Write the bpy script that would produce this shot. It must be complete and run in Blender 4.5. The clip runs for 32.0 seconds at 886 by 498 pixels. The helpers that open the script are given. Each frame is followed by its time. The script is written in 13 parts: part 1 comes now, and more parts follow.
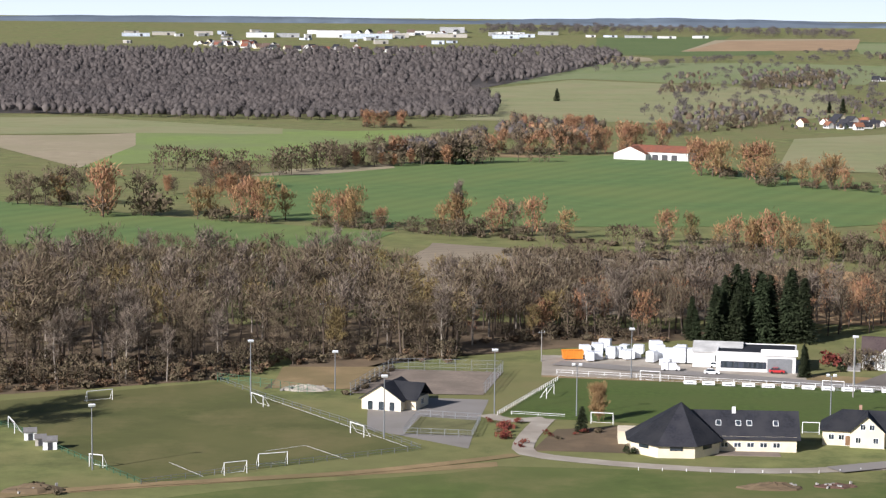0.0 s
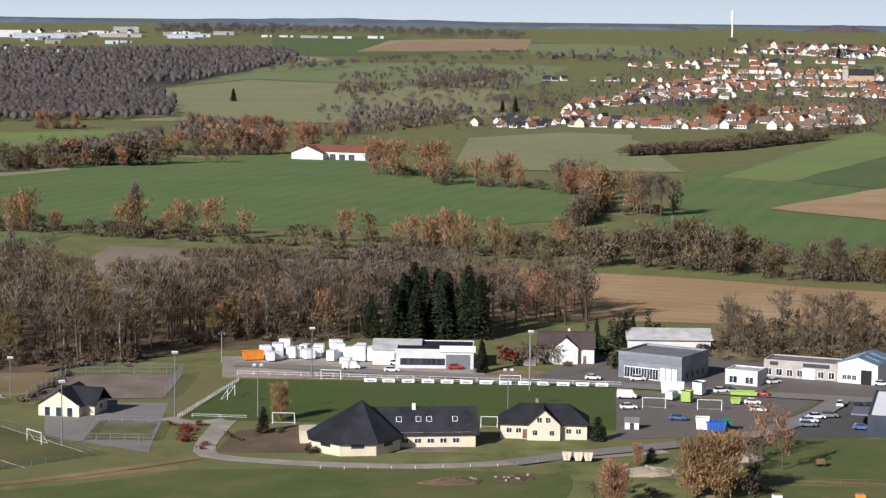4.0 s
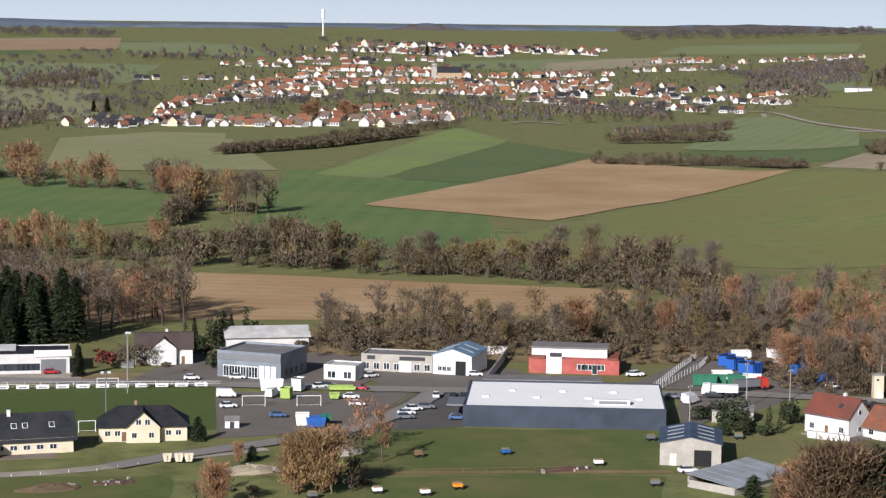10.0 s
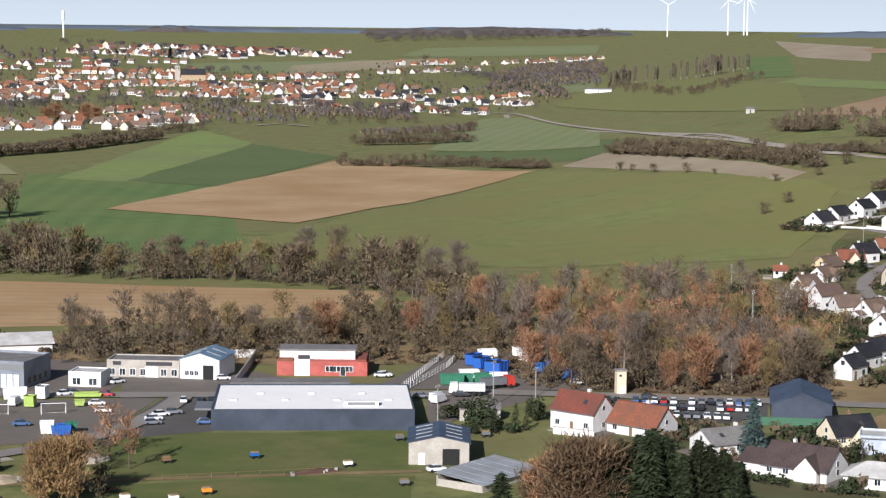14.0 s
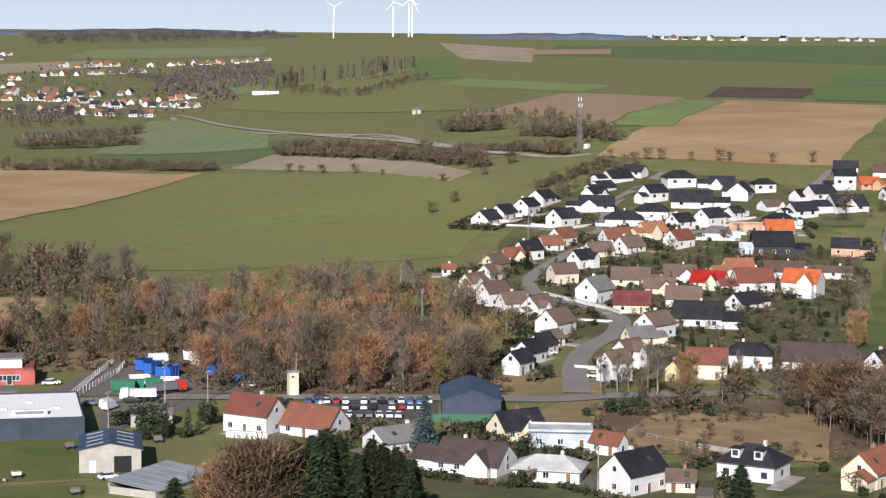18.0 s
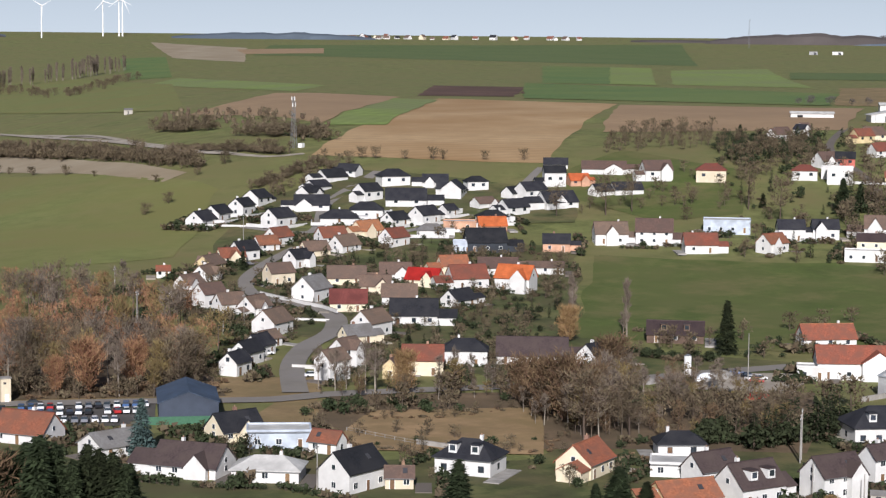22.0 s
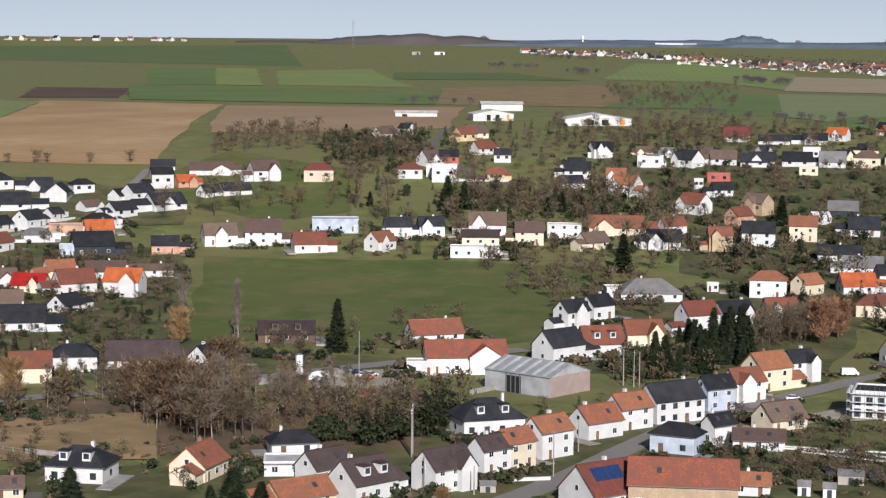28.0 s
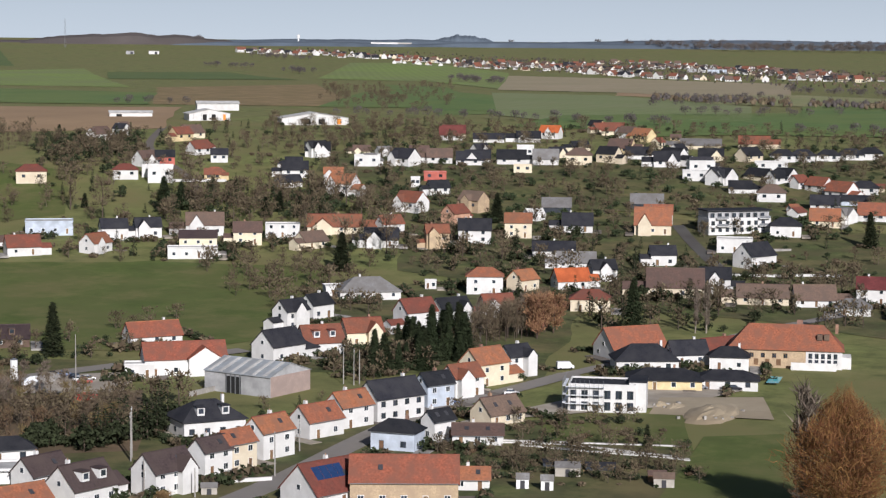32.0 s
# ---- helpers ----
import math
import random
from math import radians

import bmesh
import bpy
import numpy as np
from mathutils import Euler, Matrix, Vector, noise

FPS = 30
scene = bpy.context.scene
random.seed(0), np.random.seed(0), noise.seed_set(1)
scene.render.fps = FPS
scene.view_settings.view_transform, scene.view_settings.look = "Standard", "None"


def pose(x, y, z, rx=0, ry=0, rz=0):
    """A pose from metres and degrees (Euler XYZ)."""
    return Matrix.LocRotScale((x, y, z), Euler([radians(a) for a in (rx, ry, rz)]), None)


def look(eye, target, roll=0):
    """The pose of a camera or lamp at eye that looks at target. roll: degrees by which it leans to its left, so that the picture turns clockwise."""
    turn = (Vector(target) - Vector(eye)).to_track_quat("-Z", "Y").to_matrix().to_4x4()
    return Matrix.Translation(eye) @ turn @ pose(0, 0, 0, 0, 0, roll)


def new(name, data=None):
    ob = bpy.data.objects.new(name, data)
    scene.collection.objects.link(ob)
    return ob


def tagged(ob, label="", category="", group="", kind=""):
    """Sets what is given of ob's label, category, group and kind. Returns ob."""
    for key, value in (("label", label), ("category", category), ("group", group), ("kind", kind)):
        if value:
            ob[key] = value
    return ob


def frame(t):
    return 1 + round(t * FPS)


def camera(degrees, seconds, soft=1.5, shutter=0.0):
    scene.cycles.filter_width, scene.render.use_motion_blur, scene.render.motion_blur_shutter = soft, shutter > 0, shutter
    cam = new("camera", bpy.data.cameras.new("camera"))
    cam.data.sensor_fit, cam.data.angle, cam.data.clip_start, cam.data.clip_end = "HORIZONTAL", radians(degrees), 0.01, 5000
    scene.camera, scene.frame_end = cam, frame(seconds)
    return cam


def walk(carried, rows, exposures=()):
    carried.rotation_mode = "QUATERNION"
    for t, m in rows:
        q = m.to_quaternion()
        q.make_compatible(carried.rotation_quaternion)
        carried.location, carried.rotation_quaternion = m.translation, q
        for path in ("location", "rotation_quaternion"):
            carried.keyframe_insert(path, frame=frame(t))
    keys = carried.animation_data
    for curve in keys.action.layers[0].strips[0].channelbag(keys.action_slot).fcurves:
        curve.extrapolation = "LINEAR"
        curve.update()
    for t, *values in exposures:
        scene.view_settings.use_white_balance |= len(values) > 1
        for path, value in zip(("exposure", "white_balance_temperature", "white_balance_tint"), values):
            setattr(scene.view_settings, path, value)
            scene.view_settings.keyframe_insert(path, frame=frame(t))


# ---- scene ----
EYE = 85.0
cam = camera(24.53, 32.0, soft=1.3)
# seconds, heading clockwise from +y, tilt, lean
PATH = [
    (0.0, 0.031, -6.300, 0.447),
    (0.5, 1.580, -6.270, 0.426),
    (1.0, 2.667, -6.263, 0.467),
    (1.5, 3.558, -6.252, 0.468),
    (2.0, 4.382, -6.254, 0.483),
    (2.5, 5.309, -6.245, 0.523),
    (3.0, 6.287, -6.246, 0.504),
    (3.5, 7.619, -6.234, 0.543),
    (4.0, 9.092, -6.219, 0.599),
    (4.5, 10.544, -6.211, 0.580),
    (6.5, 14.718, -6.225, 0.554),
    (7.0, 15.322, -6.224, 0.525),
    (7.5, 16.151, -6.214, 0.533),
    (8.0, 17.197, -6.196, 0.568),
    (8.5, 18.039, -6.192, 0.554),
    (9.0, 18.738, -6.188, 0.568),
    (9.5, 19.551, -6.166, 0.567),
    (10.0, 20.470, -6.153, 0.563),
    (10.5, 21.409, -6.140, 0.527),
    (11.0, 22.304, -6.125, 0.563),
    (11.5, 23.021, -6.104, 0.562),
    (12.0, 23.654, -6.095, 0.585),
    (12.5, 24.322, -6.081, 0.562),
    (13.0, 25.321, -6.058, 0.548),
    (13.5, 26.566, -6.039, 0.572),
    (15.5, 30.353, -5.981, 0.589),
    (16.0, 31.616, -5.950, 0.576),
    (16.5, 33.083, -5.925, 0.607),
    (17.0, 34.305, -5.909, 0.584),
    (17.5, 35.506, -5.891, 0.592),
    (18.0, 36.926, -5.884, 0.585),
    (18.5, 38.291, -5.863, 0.585),
    (19.0, 39.676, -5.848, 0.603),
    (19.5, 40.566, -5.850, 0.595),
    (20.0, 41.454, -5.840, 0.592),
    (20.5, 42.732, -5.839, 0.593),
    (21.0, 43.656, -5.833, 0.573),
    (21.5, 44.342, -5.823, 0.569),
    (22.0, 44.946, -5.823, 0.541),
    (22.5, 45.605, -5.822, 0.522),
    (23.0, 46.615, -5.814, 0.520),
    (23.5, 47.797, -5.811, 0.505),
    (24.0, 48.891, -5.797, 0.520),
    (24.5, 49.944, -5.782, 0.507),
    (25.0, 50.632, -5.780, 0.512),
    (25.5, 51.283, -5.771, 0.490),
    (26.0, 52.284, -5.764, 0.499),
    (26.5, 53.464, -5.749, 0.507),
    (28.5, 56.734, -5.710, 0.478),
    (29.0, 57.703, -5.702, 0.515),
    (29.5, 58.779, -5.691, 0.508),
    (30.0, 59.618, -5.692, 0.504),
    (30.5, 60.587, -5.682, 0.525),
    (31.0, 61.539, -5.674, 0.499),
    (31.5, 62.575, -5.673, 0.479),
    (32.0, 63.887, -5.673, 0.477),
]
walk(cam, [(t, pose(0, 0, EYE, 90 + tilt, 0, -head) @ pose(0, 0, 0, 0, 0, lean)) for t, head, tilt, lean in PATH], [(0.0, 0.66, 6120, 15), (2.0, 0.44, 6120, 15), (4.0, 0.20, 6120, 15), (7.0, 0.03, 6120, 15), (10.0, 0.19, 6120, 15), (13.0, 0.26, 6120, 15), (16.0, 0.39, 6120, 15), (19.0, 0.21, 6120, 15), (24.0, 0.11, 6120, 15), (32.0, 0.0, 6120, 15)])

# ---- light ----
SUN_AZ, SUN_EL = 227.0, 27.0
world = bpy.data.worlds.new("sky_world")
scene.world = world
world.use_nodes = True
wn = world.node_tree.nodes
sky = wn.new("ShaderNodeTexSky")
sky.sky_type, sky.sun_disc = "NISHITA", False
sky.sun_elevation, sky.sun_rotation = radians(SUN_EL), radians(SUN_AZ)
sky.air_density, sky.dust_density, sky.ozone_density = 1.0, 1.5, 1.6
coord, lifted = wn.new("ShaderNodeTexCoord"), wn.new("ShaderNodeVectorMath")
lifted.operation, lifted.inputs[1].default_value = "ADD", (0, 0, 0.12)
world.node_tree.links.new(coord.outputs["Generated"], lifted.inputs[0])
world.node_tree.links.new(lifted.outputs[0], sky.inputs[0])
# a thin pale veil of haze above the horizon, all round
parts_, rise, veil = wn.new("ShaderNodeSeparateXYZ"), wn.new("ShaderNodeMapRange"), wn.new("ShaderNodeMix")
world.node_tree.links.new(coord.outputs["Generated"], parts_.inputs[0])
world.node_tree.links.new(parts_.outputs[2], rise.inputs[0])
rise.inputs[1].default_value, rise.inputs[2].default_value, rise.inputs[3].default_value, rise.inputs[4].default_value = 0.0, 0.13, 0.85, 0.0
veil.data_type = "RGBA"
veil.inputs[7].default_value = (12.8, 14.2, 14.9, 1)
world.node_tree.links.new(rise.outputs[0], veil.inputs[0])
world.node_tree.links.new(sky.outputs[0], veil.inputs[6])
world.node_tree.links.new(veil.outputs[2], wn["Background"].inputs[0])
wn["Background"].inputs[1].default_value = 0.05
sun = new("sun", bpy.data.lights.new("sun", "SUN"))
sun.data.energy, sun.data.angle, sun.data.color = 4.9, radians(0.55), (1.0, 0.962, 0.908)
sa, se = radians(SUN_AZ), radians(SUN_EL)
sun.matrix_world = look((0, 0, 200), (-math.sin(sa) * math.cos(se), -math.cos(sa) * math.cos(se), 200 - math.sin(se)))


# ---- materials ----
MATS = {}


def mat(name, rgb, rough=0.8, scale=1.0, amount=0.25, big=0.0, bump=0.0, metal=0.0, vary=0.0, tint=None, spec=0.3, stripes=0.0, angle=0.0, island=False, fractal=False, dry=0.0):
    """A painted, earthen or woven surface: fine grain, broad stains, relief and a change from piece to piece."""
    m = bpy.data.materials.new(name)
    m.use_nodes = True
    nt = m.node_tree
    nd, ln = nt.nodes, nt.links
    bsdf = nd["Principled BSDF"]
    bsdf.inputs["Roughness"].default_value = rough
    bsdf.inputs["Metallic"].default_value = metal
    bsdf.inputs["Specular IOR Level"].default_value = spec
    co = nd.new("ShaderNodeTexCoord")
    geo = nd.new("ShaderNodeNewGeometry")
    n1 = nd.new("ShaderNodeTexNoise")
    n1.inputs["Scale"].default_value, n1.inputs["Detail"].default_value = 1.0 / scale, 5
    if fractal:
        n1.inputs["Scale"].default_value, n1.inputs["Detail"].default_value, n1.inputs["Roughness"].default_value = 0.09, 9, 0.72
    ln.new(geo.outputs["Position"], n1.inputs["Vector"])
    dark = [c * (1 - amount) for c in rgb]
    light = [min(1, c * (1 + amount)) for c in rgb]
    mix = nd.new("ShaderNodeMix")
    mix.data_type = "RGBA"
    mix.inputs[6].default_value, mix.inputs[7].default_value = (*dark, 1), (*light, 1)
    ramp = nd.new("ShaderNodeMapRange")
    ramp.inputs[1].default_value, ramp.inputs[2].default_value = 0.3, 0.7
    ln.new(n1.outputs[0], ramp.inputs[0])
    ln.new(ramp.outputs[0], mix.inputs[0])
    out = mix.outputs[2]
    if big:
        n2 = nd.new("ShaderNodeTexNoise")
        n2.inputs["Scale"].default_value, n2.inputs["Detail"].default_value = 1.0 / big, 3
        ln.new(geo.outputs["Position"], n2.inputs["Vector"])
        r2 = nd.new("ShaderNodeMapRange")
        r2.inputs[1].default_value, r2.inputs[2].default_value = 0.35, 0.65
        ln.new(n2.outputs[0], r2.inputs[0])
        m2 = nd.new("ShaderNodeMix")
        m2.data_type = "RGBA"
        ln.new(r2.outputs[0], m2.inputs[0])
        ln.new(out, m2.inputs[6])
        m2.inputs[7].default_value = (*(tint or [c * 0.7 for c in rgb]), 1)
        out = m2.outputs[2]
    if dry:
        n4 = nd.new("ShaderNodeTexNoise")
        n4.inputs["Scale"].default_value, n4.inputs["Detail"].default_value, n4.inputs["Roughness"].default_value = 0.045, 8, 0.68
        ln.new(geo.outputs["Position"], n4.inputs["Vector"])
        r4 = nd.new("ShaderNodeMapRange")
        r4.inputs[1].default_value, r4.inputs[2].default_value, r4.inputs[4].default_value = 0.47, 0.68, dry
        ln.new(n4.outputs[0], r4.inputs[0])
        m4 = nd.new("ShaderNodeMix")
        m4.data_type = "RGBA"
        ln.new(r4.outputs[0], m4.inputs[0])
        ln.new(out, m4.inputs[6])
        m4.inputs[7].default_value = (0.20, 0.155, 0.07, 1)
        out = m4.outputs[2]
    if stripes:
        mp = nd.new("ShaderNodeMapping")
        mp.inputs["Rotation"].default_value = (0, 0, radians(angle))
        ln.new(geo.outputs["Position"], mp.inputs["Vector"])
        wv = nd.new("ShaderNodeTexWave")
        wv.inputs["Scale"].default_value, wv.inputs["Distortion"].default_value, wv.inputs["Detail Scale"].default_value = 0.314 / stripes, 1.5, 0.3
        ln.new(mp.outputs[0], wv.inputs["Vector"])
        m3 = nd.new("ShaderNodeMix")
        m3.data_type, m3.blend_type = "RGBA", "MULTIPLY"
        m3.inputs[0].default_value = 0.10
        ln.new(out, m3.inputs[6])
        ln.new(wv.outputs[0], m3.inputs[7])
        out = m3.outputs[2]
    if vary:
        hs = nd.new("ShaderNodeHueSaturation")
        if island:
            rnd = geo.outputs["Random Per Island"]
        else:
            rnd = nd.new("ShaderNodeObjectInfo").outputs["Random"]
        rv = nd.new("ShaderNodeMapRange")
        rv.inputs[3].default_value, rv.inputs[4].default_value = 1 - vary, 1 + vary
        ln.new(rnd, rv.inputs[0])
        ln.new(rv.outputs[0], hs.inputs["Value"])
        rh = nd.new("ShaderNodeMapRange")
        rh.inputs[3].default_value, rh.inputs[4].default_value = 0.5 - vary * 0.06, 0.5 + vary * 0.06
        ln.new(rnd, rh.inputs[0])
        ln.new(rh.outputs[0], hs.inputs["Hue"])
        ln.new(out, hs.inputs["Color"])
        out = hs.outputs[0]
    ln.new(out, bsdf.inputs["Base Color"])
    if bump:
        bp = nd.new("ShaderNodeBump")
        bp.inputs["Strength"].default_value, bp.inputs["Distance"].default_value = 0.6, bump
        ln.new(n1.outputs[0], bp.inputs["Height"])
        ln.new(bp.outputs[0], bsdf.inputs["Normal"])
    MATS[name] = m
    return m


# ground covers
mat("rough_grass", (0.15, 0.168, 0.052), 0.95, 2.5, 0.6, 60.0, 0.15, tint=(0.165, 0.16, 0.058), fractal=True, dry=0.55)
mat("garden_grass", (0.078, 0.096, 0.03), 0.95, 1.2, 0.65, 14.0, 0.1, tint=(0.095, 0.088, 0.038), fractal=True, dry=0.60)
mat("lawn_grass", (0.088, 0.118, 0.026), 0.95, 1.2, 0.25, 25.0, 0.05, tint=(0.112, 0.124, 0.036), fractal=True, dry=0.50)
mat("pitch_worn", (0.086, 0.093, 0.026), 0.95, 1.5, 0.25, 30.0, 0.03, tint=(0.115, 0.112, 0.036), fractal=True, dry=0.45)
mat("pitch_green", (0.066, 0.10, 0.017), 0.95, 1.5, 0.2, 25.0, 0.03, tint=(0.078, 0.102, 0.022))
mat("crop_green", (0.105, 0.17, 0.05), 0.95, 4.0, 0.2, 90.0, 0.05, tint=(0.145, 0.19, 0.055), stripes=14.0, angle=25, fractal=True)
mat("crop_deep", (0.10, 0.14, 0.045), 0.95, 4.0, 0.2, 90.0, 0.05, tint=(0.115, 0.15, 0.05), stripes=12.0, angle=-35, fractal=True)
mat("crop_light", (0.20, 0.265, 0.068), 0.95, 4.0, 0.2, 90.0, 0.05, tint=(0.19, 0.22, 0.085), stripes=10.0, angle=60, fractal=True)
mat("pasture", (0.165, 0.188, 0.056), 0.95, 4.0, 0.25, 70.0, 0.1, tint=(0.18, 0.175, 0.055), fractal=True, dry=0.35)
mat("ploughed_tan", (0.45, 0.31, 0.165), 0.95, 3.0, 0.15, 60.0, 0.1, tint=(0.36, 0.225, 0.105), stripes=9.0, angle=-62, fractal=True)
mat("ploughed_brown", (0.36, 0.245, 0.14), 0.95, 3.0, 0.15, 60.0, 0.1, tint=(0.31, 0.21, 0.12), stripes=8.0, angle=-30, fractal=True)
mat("ploughed_grey", (0.31, 0.25, 0.17), 0.95, 3.0, 0.18, 50.0, 0.1, tint=(0.24, 0.195, 0.135), stripes=7.0, angle=60, fractal=True)
mat("pale_soil", (0.36, 0.30, 0.21), 0.95, 3.0, 0.15, 60.0, 0.1, tint=(0.29, 0.23, 0.15), fractal=True)
mat("end_pink", (0.40, 0.305, 0.265), 0.85, 0.5, 0.12, 2.5, 0.004, tint=(0.34, 0.265, 0.235))
mat("dark_soil", (0.12, 0.07, 0.05), 0.95, 5.0, 0.2, 60.0, 0.1)
mat("dry_scrub", (0.27, 0.19, 0.095), 0.95, 2.0, 0.35, 20.0, 0.2, tint=(0.19, 0.145, 0.065), fractal=True)
mat("bracken", (0.33, 0.22, 0.115), 0.95, 2.0, 0.4, 12.0, 0.2, tint=(0.24, 0.17, 0.08), fractal=True)
mat("leaf_litter", (0.16, 0.112, 0.066), 0.95, 1.5, 0.4, 15.0, 0.2, tint=(0.115, 0.085, 0.05), fractal=True)
mat("asphalt", (0.085, 0.077, 0.07), 0.9, 0.8, 0.15, 12.0, 0.01, tint=(0.105, 0.1, 0.092), fractal=True)
mat("road_grey", (0.225, 0.205, 0.178), 0.9, 0.8, 0.15, 10.0, 0.01, tint=(0.24, 0.22, 0.2), fractal=True)
mat("old_asphalt", (0.15, 0.13, 0.11), 0.9, 0.8, 0.15, 10.0, 0.01, tint=(0.16, 0.138, 0.118), fractal=True)
mat("gravel", (0.40, 0.355, 0.29), 0.95, 0.7, 0.2, 8.0, 0.03, tint=(0.29, 0.25, 0.2), fractal=True)
mat("sand_court", (0.25, 0.20, 0.155), 0.95, 1.0, 0.15, 9.0, 0.02)
mat("turf_court", (0.17, 0.165, 0.07), 0.95, 0.8, 0.15, 6.0, 0.02)
# bluish grey: the haze of distance is painted into the hills' colour
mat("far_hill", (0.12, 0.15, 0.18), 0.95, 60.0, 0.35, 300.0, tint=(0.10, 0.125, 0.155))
# far grass and crop, paled in the colour itself to suggest distance haze
mat("meadow_pale", (0.225, 0.24, 0.105), 0.95, 4.0, 0.25, 90.0, 0.1, tint=(0.27, 0.255, 0.13), fractal=True, dry=0.40)
mat("crop_haze", (0.185, 0.225, 0.09), 0.95, 4.0, 0.2, 120.0, 0.05, tint=(0.21, 0.235, 0.11), stripes=16.0, angle=40, fractal=True, dry=0.25)
mat("stubble", (0.33, 0.27, 0.175), 0.95, 4.0, 0.2, 90.0, 0.05, tint=(0.29, 0.25, 0.15), fractal=True)
# walls
mat("wall_w", (0.70, 0.692, 0.668), 0.85, 0.6, 0.05, 3.0, 0.004, vary=0.05, tint=(0.61, 0.60, 0.575))
mat("wall_c", (0.72, 0.64, 0.48), 0.85, 0.6, 0.06, 3.0, 0.004, vary=0.08, tint=(0.64, 0.55, 0.40))
mat("wall_y", (0.72, 0.58, 0.33), 0.85, 0.6, 0.06, 3.0, 0.004, vary=0.06)
mat("wall_p", (0.62, 0.36, 0.24), 0.85, 0.6, 0.06, 3.0, 0.004, vary=0.06)
mat("wall_l", (0.56, 0.62, 0.70), 0.8, 0.6, 0.05, 3.0, 0.003, vary=0.04)
mat("wall_s", (0.50, 0.38, 0.24), 0.9, 0.35, 0.25, 2.5, 0.02, vary=0.08, tint=(0.40, 0.30, 0.20))
mat("wall_g", (0.42, 0.42, 0.42), 0.8, 0.6, 0.08, 3.0, 0.003, vary=0.06)
mat("wall_d", (0.035, 0.042, 0.052), 0.6, 0.6, 0.1, 3.0, 0.002, vary=0.08)
mat("wall_m", (0.50, 0.14, 0.11), 0.85, 0.5, 0.08, 3.0, 0.004, vary=0.05)
mat("wall_b", (0.16, 0.11, 0.08), 0.85, 0.4, 0.15, 2.0, 0.006, vary=0.1)
mat("wall_block", (0.45, 0.42, 0.37), 0.9, 0.5, 0.12, 2.5, 0.006, tint=(0.38, 0.35, 0.30))
mat("wall_steel", (0.27, 0.30, 0.34), 0.45, 1.0, 0.06, 4.0, 0.0, metal=0.2)
mat("wall_slate", (0.06, 0.075, 0.105), 0.5, 1.0, 0.06, 5.0, 0.0, metal=0.1)
# roofs
mat("roof_k", (0.021, 0.022, 0.027), 0.75, 0.45, 0.35, 3.0, 0.02, vary=0.25, tint=(0.034, 0.034, 0.038), spec=0.2)
mat("roof_b", (0.15, 0.098, 0.075), 0.85, 0.45, 0.3, 3.0, 0.02, vary=0.22, tint=(0.12, 0.085, 0.068))
mat("roof_n", (0.055, 0.038, 0.038), 0.75, 0.45, 0.3, 3.0, 0.02, vary=0.2, tint=(0.07, 0.05, 0.046))
mat("roof_r", (0.22, 0.075, 0.045), 0.85, 0.45, 0.28, 3.0, 0.02, vary=0.2, tint=(0.165, 0.07, 0.047))
mat("roof_o", (0.31, 0.11, 0.058), 0.85, 0.45, 0.3, 2.0, 0.02, vary=0.2, tint=(0.23, 0.10, 0.062))
mat("roof_O", (0.50, 0.125, 0.042), 0.85, 0.45, 0.15, 3.0, 0.02, vary=0.06)
mat("roof_R", (0.38, 0.02, 0.015), 0.7, 0.45, 0.15, 3.0, 0.02)
mat("roof_m", (0.16, 0.045, 0.04), 0.85, 0.45, 0.25, 3.0, 0.02, vary=0.1)
mat("roof_g", (0.20, 0.195, 0.19), 0.85, 0.45, 0.25, 3.0, 0.02, vary=0.15, tint=(0.16, 0.15, 0.14))
mat("roof_l", (0.58, 0.57, 0.54), 0.8, 0.8, 0.1, 4.0, 0.01, vary=0.06)
mat("roof_blue", (0.19, 0.30, 0.40), 0.5, 0.8, 0.1, 4.0, 0.0, metal=0.15)
mat("roof_navy", (0.075, 0.105, 0.155), 0.55, 0.8, 0.15, 4.0, 0.0, metal=0.1)
mat("roof_zinc", (0.40, 0.43, 0.45), 0.5, 0.8, 0.12, 4.0, 0.0, metal=0.2, tint=(0.33, 0.34, 0.34))
mat("membrane_white", (0.84, 0.83, 0.80), 0.95, 1.5, 0.04, 8.0, 0.0, tint=(0.88, 0.87, 0.84), spec=0.1)
# small parts
mat("white_paint", (0.8, 0.8, 0.78), 0.5, 0.5, 0.05, vary=0.04)
mat("cream_paint", (0.70, 0.62, 0.45), 0.6, 0.5, 0.05, vary=0.04)
mat("dark_frame", (0.05, 0.05, 0.055), 0.5, 0.4, 0.1, vary=0.1)
mat("glass", (0.035, 0.045, 0.055), 0.12, 2.0, 0.3, spec=0.6, vary=0.5)
mat("timber", (0.22, 0.13, 0.07), 0.8, 0.3, 0.25, 2.0, 0.005, vary=0.15)
mat("grey_metal", (0.25, 0.26, 0.27), 0.45, 0.4, 0.1, metal=0.5, vary=0.08)
mat("green_mesh", (0.05, 0.13, 0.075), 0.7, 0.4, 0.15, vary=0.1)
mat("concrete", (0.36, 0.34, 0.31), 0.9, 0.5, 0.12, 2.0, 0.005, vary=0.08)
mat("chimney_brick", (0.33, 0.20, 0.14), 0.9, 0.2, 0.25, 1.0, 0.01, vary=0.2)
mat("blue_paint", (0.03, 0.12, 0.42), 0.5, 0.5, 0.1, vary=0.15)
mat("green_paint", (0.03, 0.16, 0.09), 0.5, 0.5, 0.1, vary=0.15)
mat("lime_paint", (0.36, 0.50, 0.12), 0.6, 0.5, 0.08)
mat("orange_paint", (0.75, 0.26, 0.03), 0.55, 0.5, 0.1, vary=0.1)
